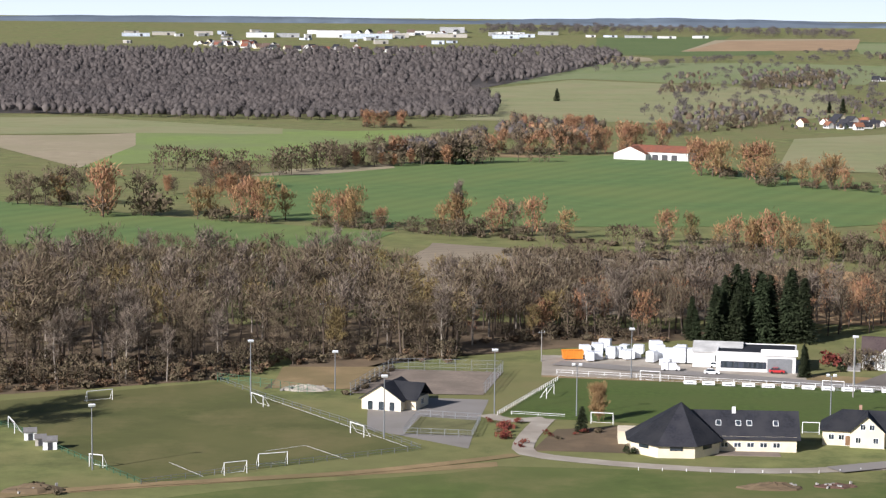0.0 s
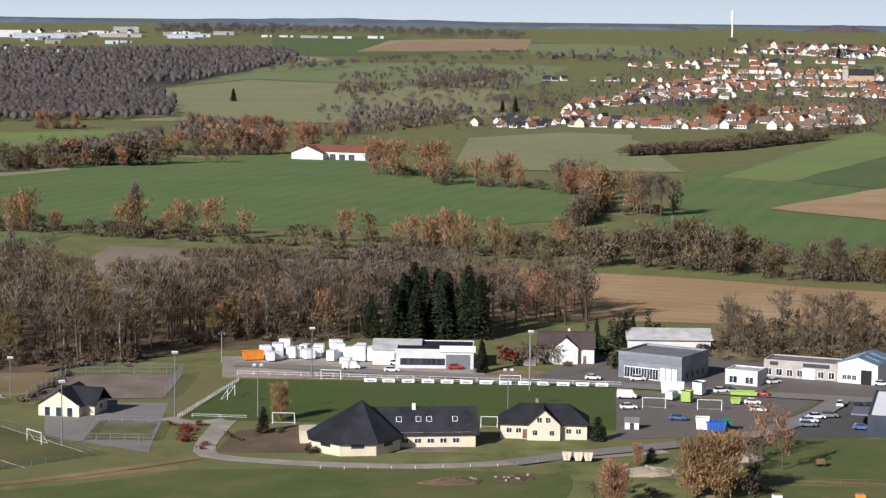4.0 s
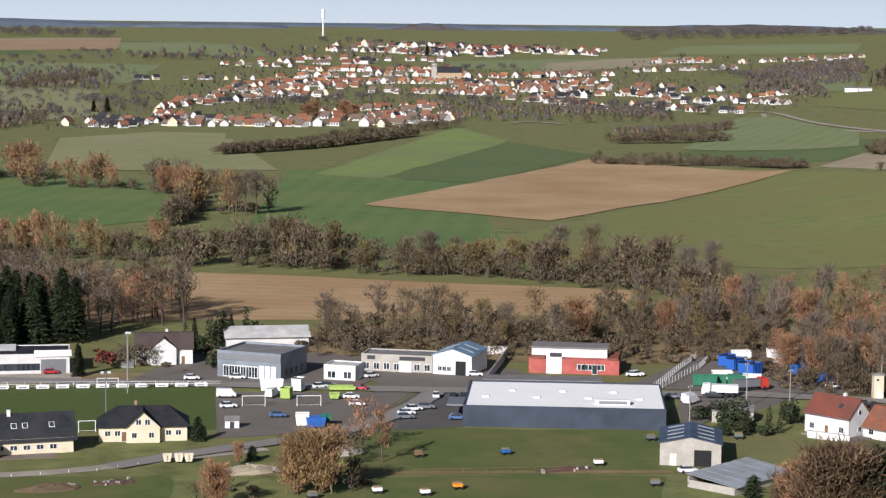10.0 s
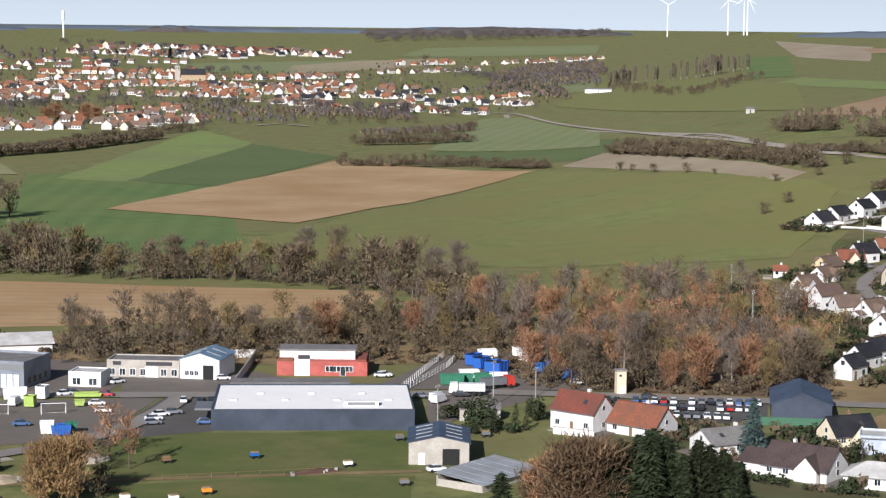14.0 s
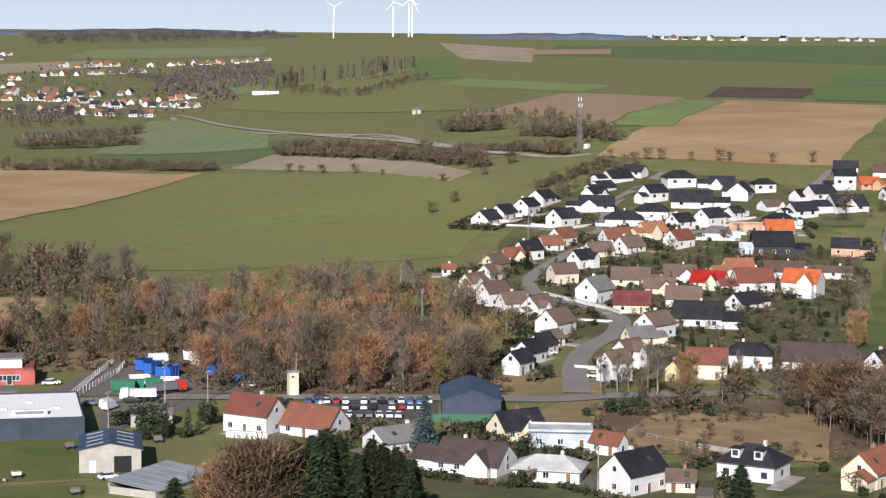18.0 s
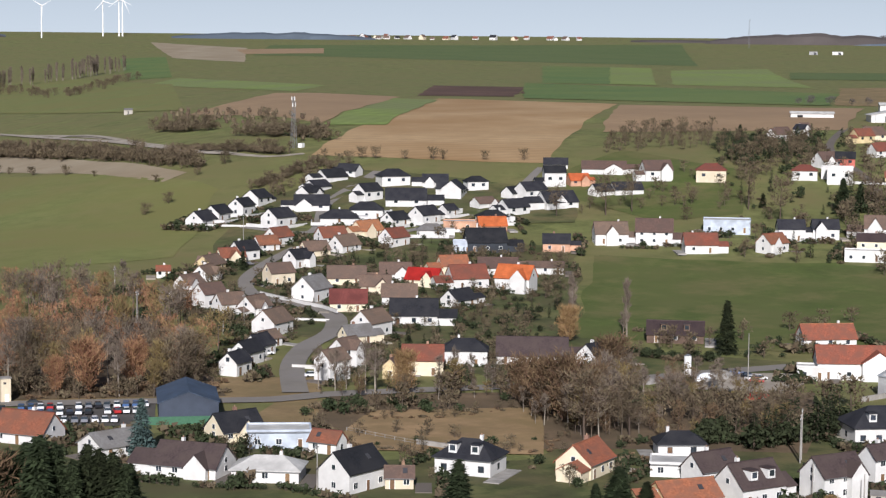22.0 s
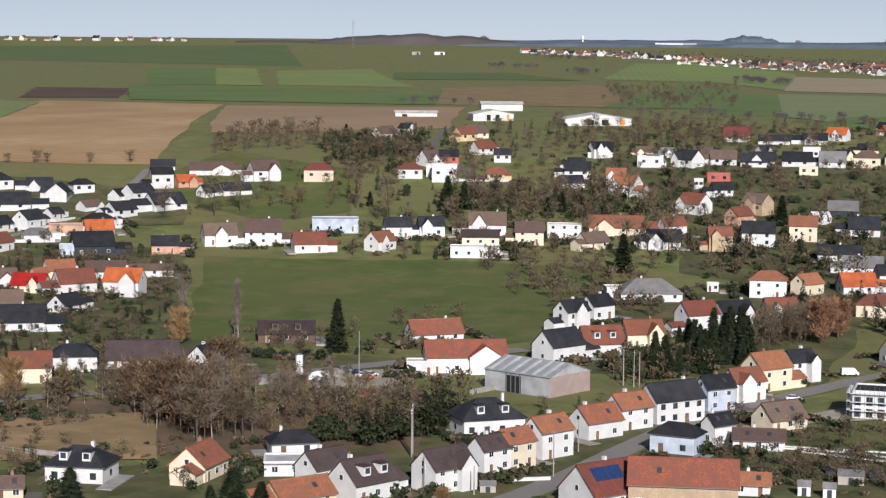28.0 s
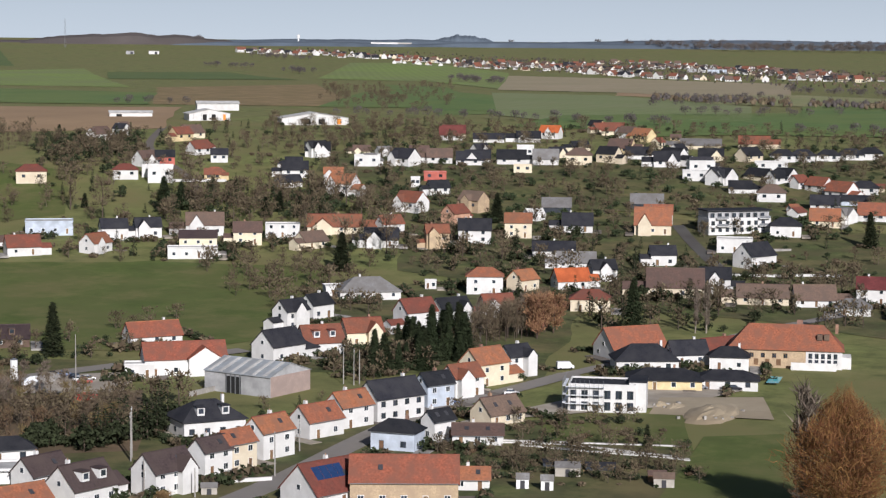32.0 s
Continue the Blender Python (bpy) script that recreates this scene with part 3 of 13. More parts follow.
def opening_far(parent, x, y, z, face):
    part("window", block("glass"), parent, pose(x, y, z, 0, 0, face) @ Matrix.Diagonal((1.5, 0.12, 1.3, 1)))


# ---- plants ----
def tube(p, q, r0, r1, sides=5):
    p, q = Vector(p), Vector(q)
    turn = (q - p).to_track_quat("Z", "Y")
    vs = []
    for c, r in ((p, r0), (q, r1)):
        for k in range(sides):
            a = 2 * math.pi * k / sides
            vs.append(tuple(c + turn @ Vector((r * math.cos(a), r * math.sin(a), 0))))
    return vs, [(k, (k + 1) % sides, sides + (k + 1) % sides, sides + k) for k in range(sides)]


def bare_tree(seed, height, spread, low, twigs, limbs, width=0.07, upright=0.5, leafy=0.0):
    """Trunk with limbs, and a crown of fine twigs (thin blades). Returns two lists of verts and faces."""
    rng = random.Random(seed)
    wood = []
    bend = Vector((rng.uniform(-1, 1), rng.uniform(-1, 1), 0)) * height * 0.03
    r = height * 0.014 + 0.05
    mid = bend + Vector((0, 0, height * 0.5))
    top = bend * 0.3 + Vector((0, 0, height * 0.93))
    wood += [tube((0, 0, -0.4), mid, r, r * 0.65, 6), tube(mid, top, r * 0.65, r * 0.12, 5)]
    blades = ([], [])
    tips = []
    for k in range(limbs):
        s = low + (0.9 - low) * (k + rng.random()) / limbs
        base = mid * (s / 0.5) if s < 0.5 else mid.lerp(top, (s - 0.5) / 0.43 if s < 0.93 else 1)
        a = k * 2.4 + rng.uniform(-0.5, 0.5)
        reach = spread * (0.55 + 0.45 * math.sin(math.pi * min(1, max(0.05, (s - low) / (1.02 - low))) ** 0.8)) * rng.uniform(0.7, 1.1)
        tip = base + Vector((math.cos(a) * reach, math.sin(a) * reach, reach * upright * rng.uniform(0.8, 1.9)))
        tip.z = min(tip.z, height)
        wood.append(tube(base, tip, r * 0.38 * (1.1 - s), 0.025, 4))
        tips.append((base, tip))
    tips.append((mid.lerp(top, 0.5), top + Vector((0, 0, height * 0.05))))
    for k in range(twigs):
        base, tip = tips[rng.randrange(len(tips))]
        s = rng.random() ** 0.6
        p = base.lerp(tip, s) + Vector((rng.gauss(0, 1), rng.gauss(0, 1), rng.gauss(0, 1))) * spread * 0.17
        d = Vector((rng.gauss(0, 1), rng.gauss(0, 1), rng.gauss(0.4 + upright, 0.8))) + (tip - base).normalized() * 1.1
        d = d.normalized() * rng.uniform(0.5, 1.4) * (height * 0.07 + 0.35)
        w = d.cross(Vector((rng.gauss(0, 1), rng.gauss(0, 1), rng.gauss(0, 1)))).normalized() * width * rng.uniform(0.6, 1.5)
        o = len(blades[0])
        if leafy:
            blades[0].extend([tuple(p - w), tuple(p + w), tuple(p + d * leafy + w * 0.8), tuple(p + d * leafy - w * 0.6)])
            blades[1].append((o, o + 1, o + 2, o + 3))
        else:
            blades[0].extend([tuple(p - w), tuple(p + w), tuple(p + d)])
            blades[1].append((o, o + 1, o + 2))
    return merge(*wood), blades


def conifer(seed, height, spread, needles):
    """A spruce: straight trunk and whorls of drooping sprays of needles."""
    rng = random.Random(seed)
    wood = tube((0, 0, -0.4), (0, 0, height * 0.97), height * 0.015 + 0.05, 0.03, 6)
    vs, fs = [], []
    for k in range(needles):
        s = rng.random() ** 0.75
        z = height * (1.0 - s * 0.94)
        a = rng.uniform(0, 6.283)
        lump = 0.75 + 0.3 * math.sin(a * 3 + z * 1.7) * math.cos(z * 2.3)
        reach = spread * s ** 0.85 * lump
        f = rng.random() ** 0.5
        p = Vector((math.cos(a) * reach * f * 0.9, math.sin(a) * reach * f * 0.9, z - reach * 0.25 * f))
        d = Vector((math.cos(a + rng.gauss(0, 0.5)), math.sin(a + rng.gauss(0, 0.5)), rng.uniform(-0.7, 0.25))) * rng.uniform(0.5, 1.1) * (0.5 + height * 0.035)
        w = d.cross(Vector((rng.gauss(0, 0.4), rng.gauss(0, 0.4), 1))).normalized() * rng.uniform(0.16, 0.42) * (0.4 + height * 0.03)
        o = len(vs)
        vs.extend([tuple(p - w), tuple(p + w), tuple(p + d)])
        fs.append((o, o + 1, o + 2))
    return wood, (vs, fs)


def bush(seed, height, spread, leaves, size=0.16):
    """A shrub or clipped hedge plant: short stems under many small leaves in clumps."""
    rng = random.Random(seed)
    wood = merge(*[tube((0, 0, -0.3), (rng.uniform(-1, 1) * spread * 0.5, rng.uniform(-1, 1) * spread * 0.5, height * 0.75), 0.05, 0.02, 4) for _ in range(5)])
    clumps = [(Vector((rng.gauss(0, 0.4) * spread, rng.gauss(0, 0.4) * spread, height * rng.uniform(0.3, 0.8))), rng.uniform(0.3, 0.55)) for _ in range(9)]
    vs, fs = [], []
    for k in range(leaves):
        c, q = clumps[k % 9]
        n_ = Vector((rng.gauss(0, 1), rng.gauss(0, 1), rng.gauss(0, 1))).normalized()
        p = c + Vector((n_.x * spread * q, n_.y * spread * q, n_.z * height * q * 0.5)) * rng.uniform(0.6, 1.05)
        p.z = max(p.z, 0.02)
        w = n_.cross(Vector((rng.gauss(0, 1), rng.gauss(0, 1), rng.gauss(0, 1)))).normalized() * size * rng.uniform(0.6, 1.4)
        d = n_.cross(w).normalized() * size * 1.6 + n_ * size * 0.7
        o = len(vs)
        vs.extend([tuple(p - w), tuple(p + w), tuple(p + d)])
        fs.append((o, o + 1, o + 2))
    return wood, (vs, fs)


PLANTS = {}


def plant_kind(key, shape, bark, leaf, label, category, name):
    wood, crown = shape
    PLANTS[key] = (wood, crown, bark, leaf, label, category, name, mesh_from("trunk", *wood, [bark]), mesh_from("crown", *crown, [leaf]))


def plant(key, x, y, scale=1.0, wide=1.0, group="", note=""):
    """One tree or shrub with its trunk and crown."""
    wood, crown, bark, leaf, label, category, name, trunk_me, crown_me = PLANTS[key]
    rng = random.Random(int(x * 31 + y * 17))
    ob = new(name)
    s = scale * rng.uniform(0.93, 1.07)
    ob.matrix_basis = pose(x, y, ground_z(x, y), 0, 0, rng.uniform(0, 360)) @ Matrix.Diagonal((s * wide, s * wide, s, 1))
    tagged(ob, label + (" " + note if note else ""), category, group)
    part("trunk", trunk_me, ob)
    part("crown", crown_me, ob)
    return ob


def stuff_of(name, label, category, places, keys):
    """Many plants that nobody would count, as one mesh. places: x, y, size."""
    rng = random.Random(len(places) * 7 + len(name))
    chunks, mats_, loops, mat_ids = [], [], [], []
    off = 0
    counts = []
    for x, y, s in places:
        wood, crown, bark, leaf = PLANTS[keys[rng.randrange(len(keys))]][:4]
        a, wide = rng.uniform(0, 6.283), rng.uniform(0.85, 1.2)
        c_, s_ = math.cos(a) * s * wide, math.sin(a) * s * wide
        gz = ground_z(x, y)
        for (vs, fs), mt in ((wood, bark), (crown, leaf)):
            if mt not in mats_:
                mats_.append(mt)
            v = np.array(vs)
            chunks.append(np.stack([v[:, 0] * c_ - v[:, 1] * s_ + x, v[:, 0] * s_ + v[:, 1] * c_ + y, v[:, 2] * s + gz], 1))
            ln_ = np.array([len(f) for f in fs])
            flat = np.fromiter((i for f in fs for i in f), dtype=np.int32) + off
            loops.append(flat)
            counts.append(ln_)
            mat_ids.append(np.full(len(fs), mats_.index(mt), dtype=np.int32))
            off += len(vs)
    co, lp, ct, mi = np.concatenate(chunks), np.concatenate(loops), np.concatenate(counts), np.concatenate(mat_ids)
    me = bpy.data.meshes.new(name)
    me.vertices.add(len(co))
    me.vertices.foreach_set("co", co.ravel())
    me.loops.add(len(lp))
    me.loops.foreach_set("vertex_index", lp)
    me.polygons.add(len(ct))
    me.polygons.foreach_set("loop_start", np.concatenate([[0], np.cumsum(ct)[:-1]]).astype(np.int32))
    me.polygons.foreach_set("material_index", mi)
    for mt in mats_:
        me.materials.append(MATS[mt])
    me.update(calc_edges=True)
    return tagged(new(name, me), label, category, kind="stuff")


def inside(x, y, poly):
    hit = False
    for (x0, y0), (x1, y1) in zip(poly, poly[1:] + poly[:1]):
        if (y0 > y) != (y1 > y) and x < (x1 - x0) * (y - y0) / (y1 - y0) + x0:
            hit = not hit
    return hit


def scatter(poly, spacing, rng, jitter=0.45):
    """Points spread over a polygon, about spacing apart."""
    xs, ys = [p[0] for p in poly], [p[1] for p in poly]
    out = []
    y = min(ys)
    while y < max(ys):
        x = min(xs)
        while x < max(xs):
            px, py = x + rng.uniform(-jitter, jitter) * spacing, y + rng.uniform(-jitter, jitter) * spacing
            if inside(px, py, poly):
                out.append((px, py))
            x += spacing
        y += spacing
    return out


def along(points, spacing, rng, spread):
    """Points strewn along a line, within spread to either side."""
    out = []
    for (x0, y0), (x1, y1) in zip(points, points[1:]):
        m = max(1, int(math.hypot(x1 - x0, y1 - y0) / spacing))
        for k in range(m):
            s = (k + rng.random()) / m
            out.append((x0 + (x1 - x0) * s + rng.gauss(0, 0.5) * spread, y0 + (y1 - y0) * s + rng.gauss(0, 0.5) * spread))
    return out


BARE = "tall bare winter tree with grey-brown twigs"
plant_kind("bare_a", bare_tree(1, 20, 4.6, 0.35, 1500, 15, 0.075), "bark", "twig_brown", BARE, "tree", "tree")
plant_kind("bare_b", bare_tree(2, 21, 4.0, 0.42, 1500, 14, 0.075), "bark", "twig_grey", BARE, "tree", "tree")
plant_kind("bare_c", bare_tree(3, 18, 4.8, 0.3, 1500, 15, 0.08, 0.35), "bark", "twig_brown", BARE, "tree", "tree")
plant_kind("birch", bare_tree(4, 19, 2.8, 0.4, 900, 12, 0.07), "bark_pale", "twig_grey", "slender pale-barked tree with bare twigs", "tree", "tree")
plant_kind("olive", bare_tree(5, 16, 4.0, 0.3, 1500, 14, 0.085), "bark", "twig_olive", "bare tree with olive-yellow twigs and mistletoe", "tree", "tree")
plant_kind("rust", bare_tree(6, 15, 4.4, 0.14, 3000, 20, 0.10, 0.6), "bark", "leaf_rust", "rust-orange tree with dry winter leaves", "tree", "tree")
plant_kind("ochre", bare_tree(7, 13, 3.8, 0.05, 4200, 34, 0.085, 0.9), "bark", "leaf_ochre", "ochre willow with dense yellowish twigs", "tree", "tree")
plant_kind("poplar", bare_tree(8, 24, 1.6, 0.15, 1300, 22, 0.08, 1.6), "bark_pale", "twig_grey", "tall narrow bare poplar", "tree", "tree")
plant_kind("spruce", conifer(9, 20, 4.6, 3200), "bark", "needle_dark", "tall dark green spruce", "tree", "tree")
plant_kind("blue_spruce", conifer(10, 13, 4.8, 2600), "bark", "needle_blue", "broad blue-grey garden spruce tree", "tree", "tree")
plant_kind("cypress", conifer(11, 6, 1.6, 900), "bark", "needle_dark", "small dark green garden conifer", "tree", "tree")
plant_kind("shrub", bush(12, 3.0, 2.0, 750), "bark", "leaf_green", "rounded dark green garden shrub", "shrub", "shrub")
plant_kind("scrub", bare_tree(13, 5.5, 3.2, 0.08, 800, 9, 0.09), "bark", "scrub_brown", "leafless brown bush with tangled twigs", "shrub", "shrub")
plant_kind("fruit", bare_tree(14, 5.0, 2.6, 0.25, 520, 9, 0.065, 0.5), "bark", "scrub_brown", "small bare fruit tree on grass", "tree", "tree")
plant_kind("far_tree", bare_tree(16, 13, 5.5, 0.12, 240, 6, 0.32), "bark", "twig_brown", "bare tree far off", "tree", "tree")
plant_kind("far_ever", conifer(18, 12, 3.6, 220), "bark", "needle_dark", "dark evergreen tree far off", "tree", "tree")
for key, seed, h, sp, low, bark, leaf in (("bare_a", 31, 20, 4.6, 0.35, "bark", "twig_brown"), ("bare_b", 32, 21, 4.2, 0.42, "bark", "twig_grey"), ("bare_c", 33, 18, 4.8, 0.3, "bark", "twig_brown"), ("olive", 34, 16, 4.2, 0.3, "bark", "twig_olive"), ("rust", 35, 15, 4.4, 0.2, "bark", "leaf_rust"), ("ochre", 36, 13, 4.2, 0.15, "bark", "leaf_ochre"), ("birch", 37, 19, 3.0, 0.4, "bark_pale", "twig_grey"), ("pale", 38, 20, 4.0, 0.45, "bark_pale", "twig_brown")):
    plant_kind("light_" + key, bare_tree(seed, h, sp, low, 470, 9, 0.13, 0.6), bark, leaf, "bare winter tree of the wood", "tree", "tree")
plant_kind("light_scrub", bare_tree(41, 5.5, 3.0, 0.08, 170, 6, 0.2), "bark", "scrub_brown", "leafless brown bush", "shrub", "shrub")
plant_kind("light_fruit", bare_tree(42, 5.0, 2.6, 0.25, 120, 6, 0.15, 0.5), "bark", "scrub_brown", "small bare tree", "tree", "tree")
plant_kind("light_shrub", bush(43, 3.0, 2.0, 190, 0.3), "bark", "leaf_green", "green shrub", "shrub", "shrub")
plant_kind("light_bramble", bush(44, 1.8, 2.2, 110, 0.38), "bark", "scrub_brown", "brown bramble", "shrub", "shrub")
plant_kind("light_cypress", conifer(45, 6, 1.7, 220), "bark", "needle_dark", "garden conifer", "tree", "tree")
plant_kind("hedge_piece", bush(46, 1.9, 1.0, 40, 0.36), "bark", "leaf_green", "hedge plant", "hedge", "hedge")
plant_kind("hedge_dry", bush(47, 1.7, 1.1, 26, 0.5), "bark", "scrub_brown", "hedge plant", "hedge", "hedge")
great = bare_tree(51, 24, 8.5, 0.08, 20000, 70, 0.048, 0.35)
domed = []
for x, y, z in great[1][0]:
    k = math.sin(math.pi * min(0.97, 0.12 + 0.80 * max(0.0, z) / 24)) ** 0.75
    domed.append((x * k * 1.1, y * k * 1.1, z))
plant_kind("willow", (great[0], (domed, great[1][1])), "bark", "leaf_willow", "great rust-orange willow with fine hanging twigs", "tree", "tree")
for key, seed, leaf in (("rust", 61, "leaf_rust"), ("ochre", 62, "leaf_ochre"), ("grey", 63, "twig_brown"), ("olive", 64, "twig_olive")):
    plant_kind("mid_" + key, bare_tree(seed, 9.6, 3.3, 0.06, 640, 12, 0.125, 0.75), "bark", leaf, "hedgerow tree", "tree", "tree")
plant_kind("mid_dark", bush(65, 9.0, 6.0, 330, 0.5), "bark", "scrub_brown", "dense leafless bush", "shrub", "shrub")


def canopy_shape(seed):
    """The rounded crown of a far forest tree: a cloud of upright twigs."""
    rng = random.Random(seed)
    vs, fs = [], []
    for k in range(150):
        n_ = Vector((rng.gauss(0, 1), rng.gauss(0, 1), rng.gauss(0.35, 1))).normalized() * rng.random() ** 0.4
        p = Vector((n_.x * 8.5, n_.y * 8.5, 9.0 + n_.z * 6.0))
        d = Vector((rng.gauss(0, 0.45), rng.gauss(0, 0.45), 1)) * rng.uniform(1.0, 2.6) + n_ * 0.8
        w = d.cross(Vector((rng.gauss(0, 1), rng.gauss(0, 1), 0))).normalized() * rng.uniform(0.28, 0.6)
        o = len(vs)
        vs.extend([tuple(p - w - d * 0.4), tuple(p + w - d * 0.4), tuple(p + d)])
        fs.append((o, o + 1, o + 2))
    return tube((0, 0, -0.4), (0, 0, 8), 0.3, 0.2, 4), (vs, fs)


def thicket(points, height, depth, keys, seed, label="dense hedgerow of bare and rust-coloured trees", under=True):
    """A closed belt of trees over scrub along a line."""
    rng = random.Random(seed)
    spots = along(points, height * 0.34, rng, depth)
    stuff_of("hedgerow", label, "hedge", [(x, y, height / 10 * rng.uniform(0.75, 1.15)) for x, y in spots], keys)
    if under:
        stuff_of("hedgerow", "dark leafless scrub under the hedgerow trees", "hedge", [(x, y, height / 10 * rng.uniform(0.25, 0.5)) for x, y in along(points, height * 0.3, rng, depth * 1.2)], ["mid_dark"])


plant_kind("russet", bare_tree(71, 15, 4.6, 0.06, 3400, 26, 0.10, 0.7), "bark", "leaf_dead", "dark russet-brown tree with tangled twigs", "tree", "tree")
plant_kind("light_russet", bare_tree(72, 15, 4.6, 0.1, 470, 10, 0.14, 0.7), "bark", "leaf_dead", "dark russet tree", "tree", "tree")
plant_kind("light_red", bush(53, 2.2, 1.8, 150, 0.24), "bark", "leaf_red", "dark red garden shrub", "shrub", "shrub")
plant_kind("light_dead", bush(52, 1.7, 2.0, 110, 0.3), "bark", "leaf_dead", "russet bracken", "shrub", "shrub")


# ---- large buildings ----
def shell(b, L, D, h, wall, roof="roof_g", parapet=0.5):
    """Flat-roofed block: walls, roof deck sunk behind a parapet."""
    box(b, "wall", wall, 0, 0, -0.6, L, D, h + 0.6)
    box(b, "roof", roof, 0, 0, h, L - 0.7, D - 0.7, 0.12)
    for sx, sy, lx, ly in ((0, -D / 2 + 0.17, L + 0.06, 0.36), (0, D / 2 - 0.17, L + 0.06, 0.36), (-L / 2 + 0.17, 0, 0.36, D - 0.75), (L / 2 - 0.17, 0, 0.36, D - 0.75)):
        box(b, "parapet", wall, sx, sy, h, lx, ly, parapet)


def shed(b, L, D, eave, ridge, wall, roof, over=0.35):
    part("wall", mesh_from("wall", *gable_walls(L, D, eave, ridge), [wall]), b)
    part("roof", mesh_from("roof", *gable_roof(L, D, eave, ridge, over, 0.12), [roof]), b)


def on_roof(b, name, mt, L, D, eave, ridge, fx, s, sx, sy, sz=0.08, side=-1):
    """A piece lying on a slope: fx along the ridge, s from eave (0) to ridge (1)."""
    slope = math.atan2(ridge - eave, D / 2)
    m = Matrix.Translation((fx, side * D / 2 * (1 - s), eave + (ridge - eave) * s + 0.13)) @ Matrix.Rotation(-side * slope, 4, "X") @ Matrix.Diagonal((sx, sy, sz, 1))
    return part(name, block(mt), b, m)


def store(x, y, rz, L, D, h):
    b = thing("supermarket", x, y, rz, "long slate-blue clad store with a white flat roof", "shop", lift=0)
    shell(b, L, D, h, "wall_slate", "membrane_white", 0.45)
    for k in range(12):
        box(b, "cladding_joint", "dark_frame", -L / 2 + L * (k + 0.5) / 12, -D / 2 - 0.01, 0.2, 0.05, 0.04, h)
    box(b, "rear_hall", "wall_steel", -L * 0.12, D / 2 + 3, -0.5, L * 0.62, 6, h + 1.0)
    box(b, "rear_roof", "roof_g", -L * 0.12, D / 2 + 3, h + 0.5, L * 0.62 + 0.4, 6.4, 0.25)
    u = box(b, "roof_unit", "white_paint", L * 0.24, -D * 0.3, h + 0.12, 7.5, 2.2, 1.1)
    part("grille", block("grey_metal"), u, pose(0, -0.52, 0.2) @ Matrix.Diagonal((0.8, 0.06, 0.6, 1)))
    for k in range(7):
        box(b, "roof_light", "white_wrap", -L * 0.4 + k * L * 0.13, D * (0.15 if k % 2 else -0.1), h + 0.12, 1.4, 1.4, 0.35)
    box(b, "canopy", "grey_metal", -L / 2 - 2, -D * 0.1, h - 1.3, 4, 9, 0.4)
    for k in range(3):
        box(b, "shop_window", "glass", -L / 2 - 0.05, -D * 0.28 + k * 4, 0.3, 0.12, 3.2, 2.6)


def barn(x, y, rz, L, D, eave, ridge):
    """A farm shed whose gable faces its own left end (-x)."""
    b = thing("barn", x, y, rz, "grey block farm shed with a blue metal roof", "barn")
    shed(b, L, D, eave, ridge, "wall_block", "roof_navy")
    for side in (-1, 1):
        for k in range(4):
            on_roof(b, "roof_light", "roof_zinc", L, D, eave, ridge, -L * 0.36 + k * L * 0.24, 0.5, 0.8, D * 0.28, side=side)
    # the doorway is a black block standing in for the shade inside
    box(b, "doorway", "rubber", -L / 2 - 0.03, -D * 0.2, 0, 0.2, D * 0.28, eave * 0.72)
    box(b, "door", "white_paint", -L / 2 - 0.06, D * 0.28, 0, 0.2, 1.3, 2.4)
    box(b, "gutter", "grey_metal", 0, -D / 2 - 0.3, eave - 0.3, L, 0.16, 0.14)


def low_shed(x, y, rz, L, D, h):
    b = thing("low_shed", x, y, rz, "long low farm shed under corrugated zinc sheets", "shed")
    box(b, "back_wall", "wall_block", 0, D / 2 - 0.15, -0.3, L, 0.3, h + 0.6)
    box(b, "front_wall", "wall_block", 0, -D / 2 + 0.15, -0.3, L, 0.3, h)
    box(b, "end_wall", "wall_block", -L / 2 + 0.15, 0, -0.3, 0.3, D, h)
    box(b, "end_wall", "wall_block", L / 2 - 0.15, 0, -0.3, 0.3, D, h)
    n_ = int(L / 1.6)
    tilt = math.degrees(math.atan2(1.0, D))
    for k in range(n_):
        m = pose(-L / 2 + (k + 0.5) * L / n_, 0, h + 0.25 + (0.03 if k % 2 else 0), tilt, 0, 0) @ Matrix.Diagonal((L / n_, D + 1.0, 0.06, 1))
        part("roof_sheet", block("roof_zinc"), b, m)
    for k in range(5):
        box(b, "post", "timber", -L / 2 + 1 + k * (L - 2) / 4, -D / 2 + 0.3, 0, 0.2, 0.2, h - 0.2)


def works(x, y, rz, L, D, h):
    b = thing("warehouse", x, y, rz, "white flat-roofed works with a dark glazed band", "building")
    shell(b, L, D, h, "wall_w", "roof_k", 0.35)
    box(b, "sign_wall", "white_paint", L / 2 - 4, -D / 2 - 0.2, h - 0.3, 9, 0.3, 1.6)
    for k in range(9):
        opening(b, -L / 2 + 2 + k * L * 0.55 / 9, -D / 2, 0.9, 1.7, 1.7, 0, "dark_frame")
    box(b, "gate", "grey_metal", L * 0.3, -D / 2 - 0.05, 0, 6, 0.2, h - 1.0)
    a = thing("storage_shed", x - L * 0.45, y + 6, rz, "open storage shed with a weathered pale roof", "shed")
    shed(a, L * 0.62, 15, h - 0.6, h + 1.0, "wall_w", "roof_l")
    # black panel on the wall, painted as the unlit interior
    box(a, "opening", "rubber", L * 0.1, -7.55, 0, L * 0.25, 0.2, h - 1.4)


